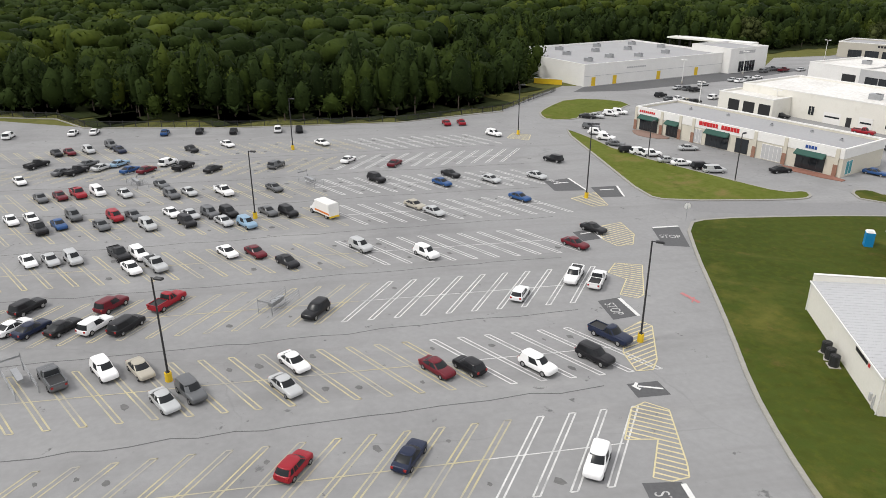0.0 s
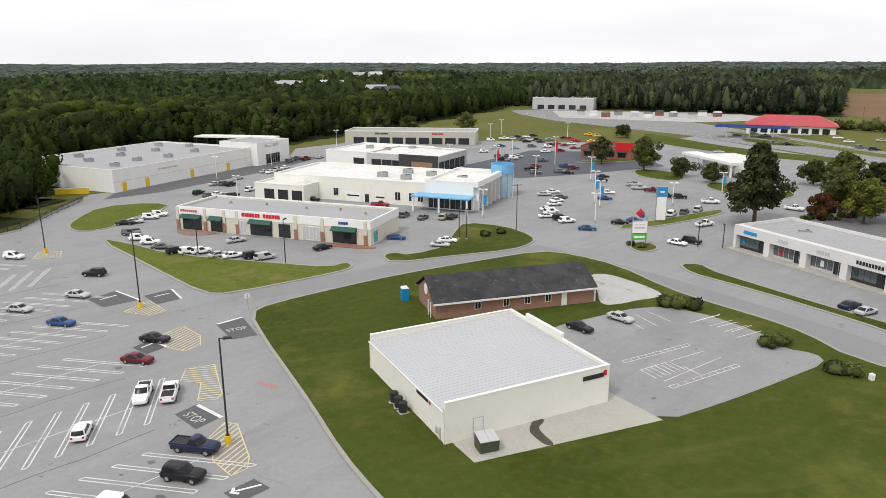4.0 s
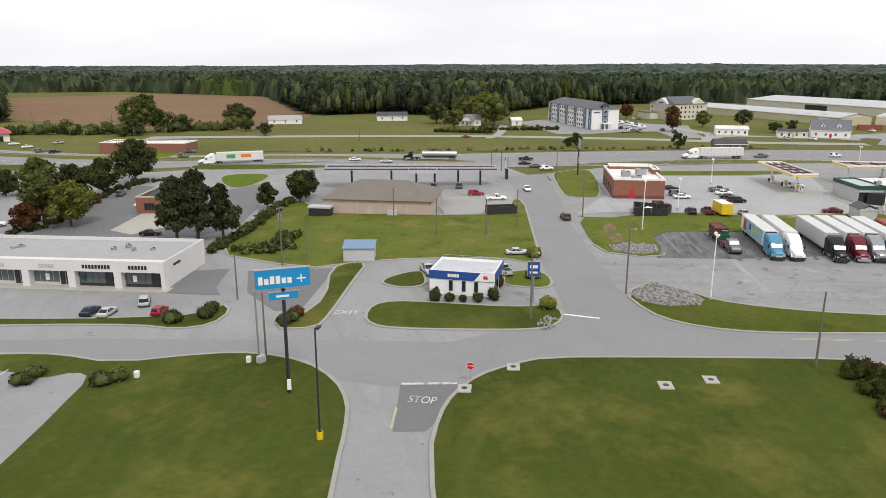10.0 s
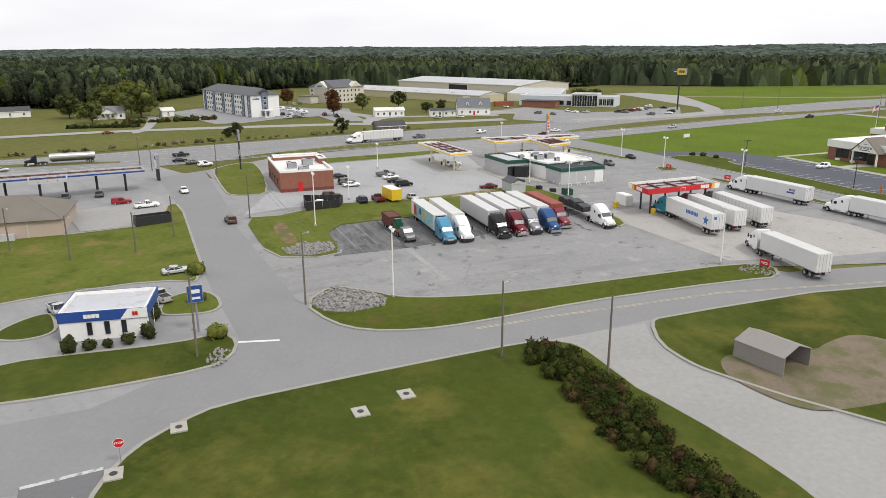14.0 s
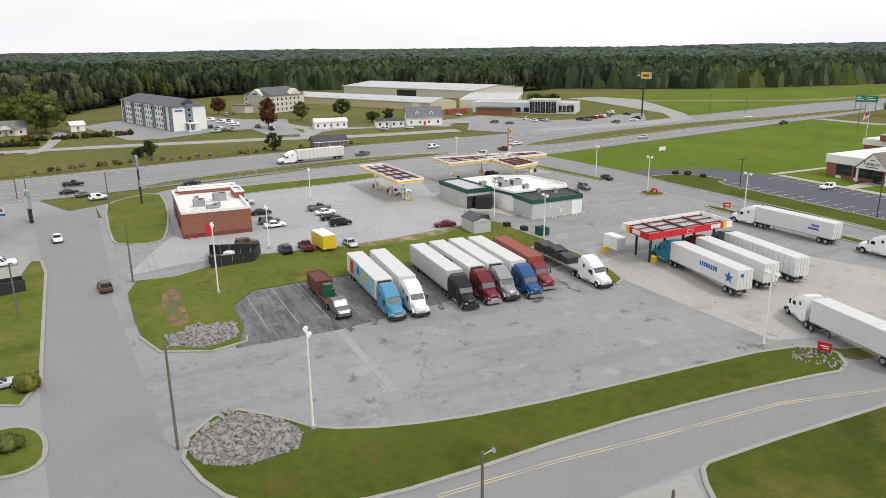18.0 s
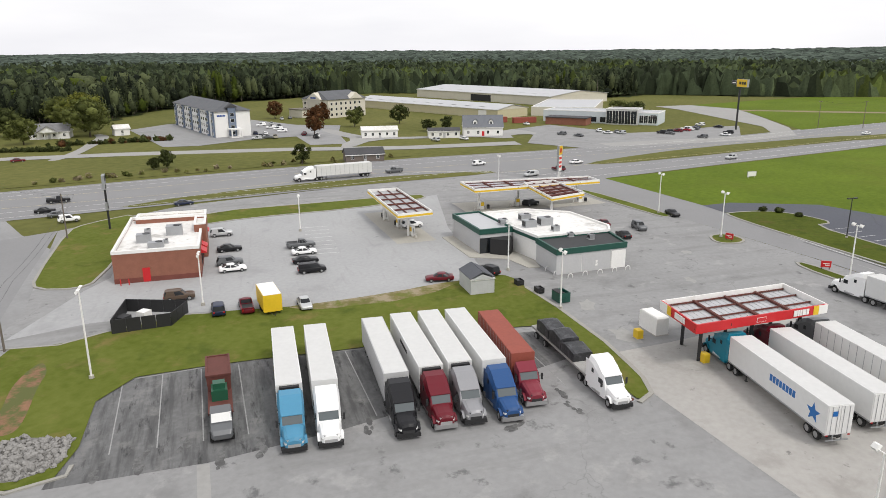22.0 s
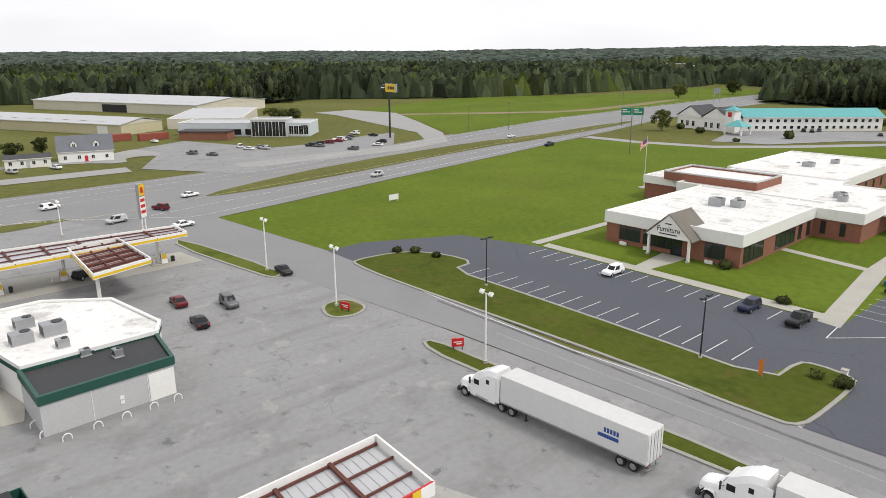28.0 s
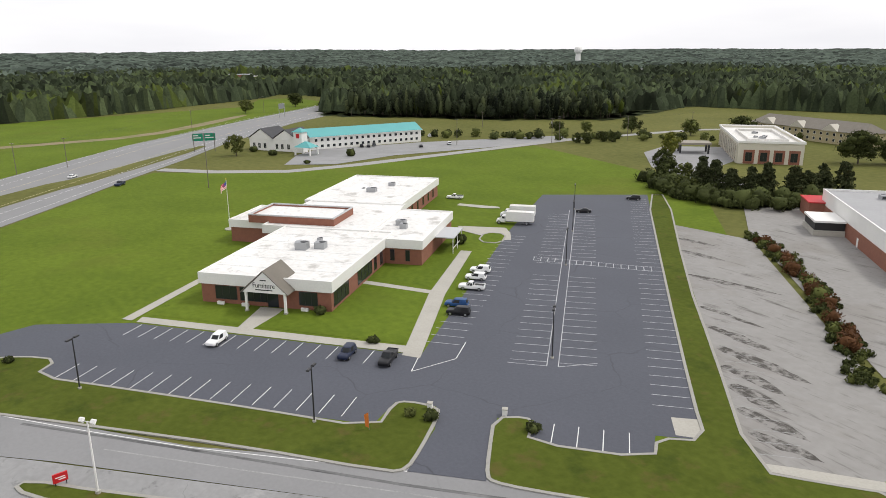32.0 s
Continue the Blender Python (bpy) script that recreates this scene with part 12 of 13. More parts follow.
def sign_post(name, x, y, rz, label, posts, pole_mat=None, r=0.16):
    t = thing(name, x, y, None, rz, label, "sign")
    for px, h in posts:
        part("post", M().rod((px, 0, -0.2), (px, 0, h), r, r, 10), pole_mat or DARKSTEEL, t)
    return t


def panel_box(t, x0, z0, x1, z1, material, bars_=None, bar_mat=None, y=0.18, name="panel", label=""):
    p = part(name, M().box(x0, -y, z0, x1, y, z1), material, t, label)
    part("frame", M().ring([(x0 - 0.06, z0 - 0.06), (x1 + 0.06, z0 - 0.06), (x1 + 0.06, z1 + 0.06), (x0 - 0.06, z1 + 0.06)], [(x0, z0), (x1, z0), (x1, z1), (x0, z1)], -y - 0.02, y + 0.02), STEEL, p, at=Matrix.Rotation(radians(90), 4, "X"))
    for a, c, b, d in bars_ or ():
        for s in (-1, 1):
            part("sign_bar", M().box(a, s * y - 0.02, c, b, s * y + 0.02, d), bar_mat or WHITE, p, "plain bar in place of a brand")
    return p


# the tall blue store sign, its face turned along the drive
t = sign_post("pylon_sign", 42.9, 67.8, -29, "tall pole sign with bright blue panels", [(0, 14.8)], DARKSTEEL, 0.2)
bars_ = [(-2.6 + 0.62 * i, 13.2, -2.6 + 0.62 * i + 0.46, 14.1 if i in (0, 2, 3) else 13.85) for i in range(6)] + [(1.5, 13.55, 2.5, 13.7), (1.93, 13.15, 2.07, 14.1)]
panel_box(t, -2.95, 12.7, 2.95, 14.8, BLUE, bars_, WHITE, 0.3)
panel_box(t, -1.6, 11.35, 1.6, 12.15, BLUE, [(-0.8, 11.6, 0.6, 11.85)], WHITE, 0.2)
part("cabinet", M().box(-0.2, -0.45, 0.6, 0.25, -0.2, 1.8), WHITE, t)
sign_post("street_lamp", 46.0, 78.5, 0, "grey steel pole beside the tall blue sign", [(0, 9.2)], STEEL, 0.12)
# fried chicken shop's tall sign
t = sign_post("pylon_sign", 191.5, 122.9, 40, "black pole sign with two dark panels", [(0, 11.2)], BLACK, 0.22)
panel_box(t, -1.1, 8.4, 1.1, 11.2, BLACK, [(-0.8, 9.2, 0.8, 9.9)], STEEL, 0.25)
panel_box(t, -0.9, 4.2, 0.9, 5.6, BLACK, None, None, 0.2)
# fuel price signs
t = sign_post("price_sign", 263.9, 44.8, -15, "white and yellow fuel price sign on two posts", [(-0.5, 9.5), (0.5, 9.5)], WHITE, 0.12)
panel_box(t, -0.9, 8.8, 0.9, 11.0, YELLOW, [(-0.4, 9.3, 0.4, 10.4)], REDPAINT, 0.3)
panel_box(t, -0.9, 4.6, 0.9, 8.6, WHITE, [(-0.7, 7.6, 0.7, 8.2), (-0.7, 6.5, 0.7, 7.1), (-0.7, 5.4, 0.7, 6.0)], REDPAINT, 0.25)
t = sign_post("price_sign", 170.4, 134.7, 50, "white monolith price sign on a dark base", [(-0.5, 4), (0.5, 4)], DARKSTEEL, 0.18)
panel_box(t, -1.2, 3.2, 1.2, 6.9, WHITE, [(-0.8, 5.6, 0.8, 6.5)], NAVY, 0.35)
part("base", M().box(-0.9, -0.3, -0.1, 0.9, 0.3, 3.0), BLACK, t, "black sign base")
t = sign_post("pylon_sign", 424.9, -3, 35, "very tall pole sign with a yellow panel", [(0, 22.2)], DARKSTEEL, 0.4)
panel_box(t, -5.0, 18.6, 1.8, 21.8, YELLOW, [(-4.2, 19.6, -3.1, 20.8), (-2.7, 19.6, -1.5, 20.8), (-1.1, 19.6, 0.2, 20.8)], BLACK, 0.5)
panel_box(t, 2.2, 19.5, 5.4, 21.2, BLACK, [(2.6, 20.0, 5.0, 20.4)], WHITE, 0.4)
t = sign_post("pylon_sign", 8, 144, 15, "white and green shop pylon with a red diamond", [(-1.4, 6.2), (1.4, 6.2)], STEEL, 0.12)
panel_box(t, -1.5, 3.0, 1.5, 5.4, WHITE, [(-1.1, 4.6, 1.1, 4.75), (-1.1, 3.9, 1.1, 4.2)], GREYWALL, 0.2)
panel_box(t, -1.5, 1.6, 1.5, 2.8, mat("sign_green", (0.1, 0.5, 0.05), 0.45), [(-1.1, 1.95, 1.1, 2.4)], WHITE, 0.2)
dia = lambda c, r: [(c[0] + r, -0.2, c[1]), (c[0], -0.2, c[1] + r), (c[0] - r, -0.2, c[1]), (c[0], -0.2, c[1] - r)]
for mt, c, r in ((REDPAINT, (0, 7.0), 0.95), (NAVY, (0.45, 6.5), 0.55)):
    part("diamond", M().loft([dia(c, r), [(x, 0.2 if mt is REDPAINT else -0.26, z) for x, y, z in dia(c, r)]]), mt, t, "tilted square sign face")
t = sign_post("pylon_sign", 14, 169, 10, "tall white and blue panel sign of a sales lot", [(-0.6, 7), (0.6, 7)], STEEL, 0.12)
panel_box(t, -1.1, 0.4, 1.1, 6.0, WHITE, None, None, 0.3)
panel_box(t, -1.2, 6.0, 1.2, 8.2, BLUE, [(-0.5, 6.9, 0.5, 7.3)], WHITE, 0.32)
t = sign_post("pylon_sign", 86.0, 64.7, -50, "small blue shop sign on a steel post", [(0, 6.5)], STEEL, 0.14)
panel_box(t, -0.9, 4.2, 0.9, 6.4, NAVY, [(-0.6, 5.4, 0.6, 5.9), (-0.6, 4.6, 0.6, 4.9)], WHITE, 0.2)
t = sign_post("field_sign", 295.5, -3.1, -50, "low white board sign in a field", [(-1.2, 1.6), (1.2, 1.6)], WHITE, 0.06)
panel_box(t, -1.5, 0.5, 1.5, 1.8, WHITE, None, None, 0.05)
# highway boards
t = sign_post("highway_sign", 459, -117, -108, "two green direction boards beside the highway", [(-4.6, 8.4), (0, 8.4), (4.6, 8.4)], WOODPOLE, 0.16)
HWY_GREEN = mat("highway_green", (0.0, 0.25, 0.14), 0.5)
for x0, x1 in ((-5.0, -0.3), (0.3, 5.2)):
    panel_box(t, x0, 5.0, x1, 8.4, HWY_GREEN, [(x0 + 0.5, 7.2, x0 + 2.6, 7.65), (x0 + 0.5, 6.2, x1 - 0.8, 6.6)], WHITE, 0.08)
t = sign_post("highway_sign", 597, -222, -57, "dark highway board on steel posts", [(-3.5, 9.5), (3.5, 9.5)], STEEL, 0.2)
panel_box(t, -3.4, 6, 3.4, 9.5, STEEL, None, None, 0.1)


def stop_sign(x, y, rz, where="at the kerb"):
    t = thing("stop_sign", x, y, None, rz, "red octagonal stop sign on a steel post " + where, "road sign", "stop signs")
    part("post", M().rod((0, 0, -0.2), (0, 0, 2.5), 0.035, 0.035, 6), STEEL, t)
    oct_ = lambda r, y_: [(r * math.cos(math.pi * (i + 0.5) / 4), y_, 2.25 + r * math.sin(math.pi * (i + 0.5) / 4)) for i in range(8)]
    b = part("sign_face", M().loft([oct_(0.5, -0.05), oct_(0.5, -0.038)]), WHITE, t)
    part("sign_face", M().loft([oct_(0.46, -0.056), oct_(0.46, -0.052)]), REDPAINT, b, "red sign face")
    word("STOP", 0.33, WHITE, b, pose(0, -0.058, 2.14, 90, 0, 0), 0.002)


stop_sign(58.4, 53.9, -55)
stop_sign(-51.5, 93, 225, "on grass")


def red_board(x, y, rz):
    t = thing("direction_board", x, y, None, rz, "low red entrance board on a grass island", "sign")
    for s in (-0.55, 0.55):
        part("post", M().box(s - 0.05, -0.05, -0.1, s + 0.05, 0.05, 0.6), DARKSTEEL, t)
    p = part("panel", M().box(-0.75, -0.1, 0.45, 0.75, 0.1, 1.5), REDPAINT, t)
    for s in (-1, 1):
        part("sign_bar", M().box(-0.5, s * 0.1 - 0.01, 1.0, 0.5, s * 0.1 + 0.01, 1.12), WHITE, p)
        part("sign_bar", M().box(-0.5, s * 0.1 - 0.01, 0.75, 0.2, s * 0.1 + 0.01, 0.87), WHITE, p)


for x, y, rz in ((221.4, 4.4, 60), (207.2, -9.9, 95), (131, -9, 60)):
    red_board(x, y, rz)
# flag pole
t = thing("flagpole", 306.5, -68.5, None, 0, "white flagpole with a striped flag hanging", "flagpole")
part("pole", M().rod((0, 0, 0), (0, 0, 13.4), 0.1, 0.05, 8), WHITE, t)
part("footing", M().rod((0, 0, -0.1), (0, 0, 0.25), 1.4, 1.4, 20), CONCRETE, t)
part("ball", M().rod((0, 0, 13.4), (0, 0, 13.6), 0.1, 0.06, 8), YELLOW, t)
flag = part("flag", M().loft([[(0.1 + 2.6 * k / 6, 0.25 * math.sin(k * 1.3), 13.0 - 1.9 * k / 6 * 0.8), (0.1 + 2.6 * k / 6, 0.25 * math.sin(k * 1.3) + 0.03, 13.0 - 1.9 * k / 6 * 0.8),
             (0.1 + 2.6 * k / 6, 0.25 * math.sin(k * 1.3) + 0.03, 11.4 - 1.9 * k / 6 * 0.8), (0.1 + 2.6 * k / 6, 0.25 * math.sin(k * 1.3), 11.4 - 1.9 * k / 6 * 0.8)] for k in range(7)]), WHITE, t, "cloth flag in white", at=pose(0, 0, 0, 0, 0, 120))
for j in range(4):
    part("stripe", M().loft([[(0.1 + 2.6 * k / 6, 0.25 * math.sin(k * 1.3) + d, 11.4 + 0.2 + 0.4 * j + e - 1.9 * k / 6 * 0.8) for d, e in ((-0.01, 0), (0.04, 0), (0.04, 0.2), (-0.01, 0.2))] for k in range(7)]), REDPAINT, flag, "red stripe")
part("canton", M().loft([[(0.08 + 2.6 * k / 6, 0.25 * math.sin(k * 1.3) + d, 12.2 + e - 1.9 * k / 6 * 0.8) for d, e in ((-0.02, 0), (0.05, 0), (0.05, 0.82), (-0.02, 0.82))] for k in range(4)]), NAVY, flag, "dark blue corner")
# feather flag at the store's entrance
t = thing("feather_flag", 196.2, -42.4, None, 30, "small orange feather flag on a pole", "flag")
part("pole", M().rod((0, 0, 0), (0, 0, 2.6), 0.025, 0.02, 6), STEEL, t)
part("cloth", M().loft([[(0.03, -0.01, 0.4), (0.03, 0.01, 0.4), (0.5, 0.01, 0.5), (0.5, -0.01, 0.5)], [(0.03, -0.01, 2.5), (0.03, 0.01, 2.5), (0.62, 0.06, 2.1), (0.62, 0.04, 2.1)]]), ORANGE, t)


# ---- fence of the store lot ----
def rail_fence(pts):
    t = thing("fence", 0, 0, 0, 0, "black steel picket fence along the edge of the wood", "fence")
    for a, b in zip(pts, pts[1:]):
        a, b = Vector(a), Vector(b)
        n = max(1, round((b - a).length / 3.0))
        d = (b - a) / n
        g = gz(a.x)
        w = d.length
        panel = M().box(0, -0.03, 0.25, w, 0.03, 0.32).box(0, -0.03, 1.3, w, 0.03, 1.37)
        for k in range(12):
            panel.box(w * (k + 0.5) / 12 - 0.02, -0.02, 0.15, w * (k + 0.5) / 12 + 0.02, 0.02, 1.5)
        me, post = mesh_of("fence_panel", panel, DARKSTEEL), mesh_of("post", M().box(-0.05, -0.05, -0.1, 0.05, 0.05, 1.65), DARKSTEEL)
        ang = math.degrees(math.atan2(d.y, d.x))
        for i in range(n):
            p = a + d * i
            part("fence_panel", me, None, t, at=pose(p.x, p.y, g, 0, 0, ang))
            part("post", post, None, t, at=pose(p.x, p.y, g, 0, 0, ang))


FENCE = [(-204, 32), (-193, 42), (-178, 44), (-155, 71), (-135, 102), (-127.5, 131), (-137, 163)]
rail_fence(FENCE)
strip("kerb", [(p[0] + 0.9, p[1] - 0.6) for p in FENCE[:-1]], 0.35, -0.05, 0.16, KERB, False, "pale concrete kerb under the fence")


def cart_corral(x, y, rz):
    t = thing("cart_corral", x, y, None, rz, "galvanised steel trolley corral between parking stalls", "cart corral", "trolley corrals")
    for s in (-0.95, 0.95):
        for z in (0.35, 0.65, 0.95):
            part("rail", M().rod((-2.6, s, z), (2.6, s, z), 0.025, 0.025, 6), STEEL, t)
        for k in (-2.6, 0, 2.6):
            part("post", M().rod((k, s, 0), (k, s, 1.0), 0.03, 0.03, 6), STEEL, t)
    part("sign", M().box(-2.66, -0.95, 1.5, -2.62, 0.95, 1.7), STEEL, t)
    for s in (-0.9, 0.9):
        part("sign_post", M().rod((-2.64, s, 0), (-2.64, s, 2.0), 0.03, 0.03, 6), STEEL, t)
    # nested trolleys
    for i in range(5):
        c = M().loft([[(-1.6 + 0.42 * i, -0.25, 0.45), (-1.0 + 0.42 * i, -0.2, 0.5), (-1.0 + 0.42 * i, 0.2, 0.5), (-1.6 + 0.42 * i, 0.25, 0.45)], [(-1.7 + 0.42 * i, -0.3, 1.0), (-0.9 + 0.42 * i, -0.25, 0.9), (-0.9 + 0.42 * i, 0.25, 0.9), (-1.7 + 0.42 * i, 0.3, 1.0)]])
        part("trolley", c, STEEL, t, "grey wire shopping trolley")


cart_corral(-66.7, 32.8, 116)
cart_corral(-67.9, 6.5, 1)
cart_corral(-105, 60.3, 1)
cart_corral(-124, 37, 1)


# ---- small things on the ground ----
def cabinet(x, y, rz, sx, sy, h, material, label, name="utility_box"):
    t = thing(name, x, y, None, rz, label, "utility box")
    part("body", M().loft([[(-sx, -sy, 0), (sx, -sy, 0), (sx, sy, 0), (-sx, sy, 0)], [(-sx, -sy, h * 0.93), (sx, -sy, h * 0.93), (sx, sy, h * 0.93), (-sx, sy, h * 0.93)], [(-sx * 0.9, -sy * 0.9, h), (sx * 0.9, -sy * 0.9, h), (sx * 0.9, sy * 0.9, h), (-sx * 0.9, sy * 0.9, h)]]), material, t)
    part("pad", M().box(-sx - 0.12, -sy - 0.12, -0.15, sx + 0.12, sy + 0.12, 0.05), CONCRETE, t)
    part("door", M().box(-sx * 0.8, -sy - 0.02, h * 0.15, sx * 0.8, -sy, h * 0.85), material, t)


for x, y in ((72.4, 36.4), (65.0, 52.6), (77.1, 33.1), (56.8, 53.4)):
    t = thing("drain_box", x, y, gz(x) + 0.1, 38, "low concrete drain inlet in the grass", "drain", "drain inlets")
    part("slab", M().box(-1.0, -0.8, 0, 1.0, 0.8, 0.14), CONCRETE, t)
    part("cover", M().rod((0, 0, 0.14), (0, 0, 0.17), 0.35, 0.35, 14), DARKSTEEL, t, "round iron cover")
for x, y in ((30, 86), (33, 84.5), (44.5, 78.5)):
    cabinet(x, y, 30, 0.25, 0.25, 0.9, WHITE, "small white utility pedestal in grass")
cabinet(45.6, 77.4, 10, 0.5, 0.35, 1.0, GREYWALL, "grey metal utility box beside the pole")
for x, y in ((168.2, 16.2), (163.4, 8.4)):
    cabinet(x, y, 38, 0.5, 0.4, 1.15, YELLOW, "yellow steel protection box beside diesel pumps", "pump_guard")
cabinet(171.5, 14.6, 38, 1.9, 0.9, 2.4, WHITE, "white fuel additive tank under the canopy's end", "storage_tank")
for i, (x, y) in enumerate(((150.4, 17), (151.6, 15.5))):
    t = thing("manhole", x, y, gz(x) + 0.012, 0, "round iron cover set in asphalt", "manhole", "covers in the asphalt")
    part("cover", M().rod((0, 0, 0), (0, 0, 0.02), 0.42, 0.42, 18), RUST, t)
    part("ring", M().ring([(0.55 * math.cos(a * 0.35), 0.55 * math.sin(a * 0.35)) for a in range(18)], [(0.43 * math.cos(a * 0.35), 0.43 * math.sin(a * 0.35)) for a in range(18)], 0, 0.025), STEEL, t)
box_truck(265.6, -129.6, 39, 7.4, "white box truck parked beside the store")
box_truck(270.5, -135.5, 39, 7.0, "smaller white box truck beside the store")
for x, y in ((195.9, -51.6), (188.6, -58.2)):
    t = thing("gate_pillar", x, y, None, 40, "short white brick pillar at the lot entrance", "pillar", "entrance pillars")
    part("shaft", M().box(-0.3, -0.3, -0.1, 0.3, 0.3, 0.9), WHITE, t)
    part("cap", M().box(-0.37, -0.37, 0.9, 0.37, 0.37, 1.0), CONCRETE, t)
# white service van with a box body in the store lot
t = thing("box_van", -89.6, 53.2, None, 181, "white service van with an orange stripe on its box", "van")
t.matrix_basis = t.matrix_basis @ Matrix.Diagonal((0.84, 0.84, 0.84, 1))
part("box", M().loft([[(-3.4, -1.1, 0.7), (1.2, -1.1, 0.7), (1.2, 1.1, 0.7), (-3.4, 1.1, 0.7)], [(-3.4, -1.1, 2.9), (1.2, -1.1, 2.9), (1.2, 1.1, 2.9), (-3.4, 1.1, 2.9)], [(-3.3, -0.9, 3.05), (1.0, -0.9, 3.05), (1.0, 0.9, 3.05), (-3.3, 0.9, 3.05)]]), WHITE, t)
part("cab", M().loft([section(a, b, 0.45, c) for a, b, c in ((1.25, 1.0, 2.2), (1.9, 0.98, 2.1), (2.5, 0.96, 1.3), (3.2, 0.9, 1.1), (3.35, 0.75, 0.9))]), PAINTS["white"], t)
part("windscreen", M().loft([[(1.95, -0.8, 2.0), (1.95, 0.8, 2.0), (2.5, 0.84, 1.36), (2.5, -0.84, 1.36)], [(2.0, -0.8, 2.03), (2.0, 0.8, 2.03), (2.55, 0.84, 1.38), (2.55, -0.84, 1.38)]]), CARGLASS, t)
for s in (1, -1):
    part("stripe", M().box(-3.4, s * 1.1 - 0.01, 0.95, 1.2, s * 1.1 + 0.01, 1.3), ORANGE, t, "orange stripe")
    truck_wheel(t, 2.5, s * 0.85, 0.38, 0.25)
    truck_wheel(t, -2.2, s * 0.85, 0.38, 0.25)
part("bumper", M().box(-3.65, -1.0, 0.45, -3.4, 1.0, 0.7), YELLOW, t)


# ---- trees, shrubs and stones ----
def tree(x, y, h, r, kind="broad", label="dark green broadleaf tree standing in grass", z=None, low=0.25, group="trees", category="tree"):
    rnd = random.Random(int(x * 31 + y * 17))
    t = thing("tree", x, y, z, rnd.uniform(0, 360), label, category, group)
    mt = {"broad": TREELEAF, "pine": TREEPINE, "red": REDLEAF, "pale": TREELEAF, "dark": TREEDARK, "yellow": YELLEAF}[kind]
    top = h * (0.92 if kind == "pine" else 0.75)
    trunk = M().rod((0, 0, -0.3), (0.1, 0.05, h * 0.35), 0.045 * h * 0.55 + 0.05, 0.03 * h * 0.5 + 0.03, 8).rod((0.1, 0.05, h * 0.35), (0, 0, top), 0.03 * h * 0.5 + 0.03, 0.04, 6)
    n = int(min(46, 12 + h * r * 0.28))
    cs, rs = [], []
    for i in range(n):
        k = (i + 0.5) / n
        zz = h * (low + (1 - low) * k)
        if kind == "pine":
            prof = math.sin(math.pi * min(1, 0.2 + 0.8 * k) ** 0.9) * 0.5 + (1 - k) * 0.55
        else:
            prof = math.sqrt(max(0.03, 1 - (2 * k - 0.92) ** 2))
        a = i * 2.4 + rnd.uniform(-0.5, 0.5)
        q = prof * r * rnd.uniform(0.4, 1.1) * (1 if i % 4 else 0.3)
        s = r * rnd.uniform(0.2, 0.4) * (0.75 + 0.35 * prof)
        c = (q * math.cos(a), q * math.sin(a), min(zz, h - s * 0.6))
        cs.append(c)
        rs.append((s, s, s * (0.62 if kind == "pine" else 0.8)))
        if i % 3 == 0:
            trunk.rod((0, 0, max(h * 0.15, c[2] - q * 0.7)), c, 0.02 * h * 0.35 + 0.03, 0.03, 4)
    part("trunk", trunk, BARK, t)
    blobs("crown", cs, np.array(rs) * 0.7, 0, mt, "", jag=0.16, parent=t, kind="")
    leaves("foliage", cs, np.array(rs) * 1.08, 0.15 + 0.009 * h, mt, "", t, 170 if math.hypot(x - 60, y - 10) < 250 else 80, "")
    return t


def bush(x, y, r, h, mt=None, label="clipped dark green shrub", z=None, group="shrubs", lumps=5):
    rnd = random.Random(int(x * 13 + y * 7))
    t = thing("shrub", x, y, (gz(x) + 0.1) if z is None else z, rnd.uniform(0, 360), label, "shrub", group)
    cs = [(r * 0.45 * math.cos(i * 2.4) * (i > 0), r * 0.45 * math.sin(i * 2.4) * (i > 0), h * 0.5 * rnd.uniform(0.85, 1.1)) for i in range(lumps)]
    rs = [(r * 0.62, r * 0.62, h * 0.52)] * lumps
    blobs("crown", cs, np.array(rs) * 0.92, 1, mt or TREEDARK, "", jag=0.08, parent=t, kind="")
    leaves("foliage", cs, rs, 0.1 + 0.03 * r, mt or TREEDARK, "", t, 60, "")
    part("stem", M().rod((0, 0, -0.15), (0, 0, h * 0.5), 0.08, 0.05, 5), BARK, t)
    return t


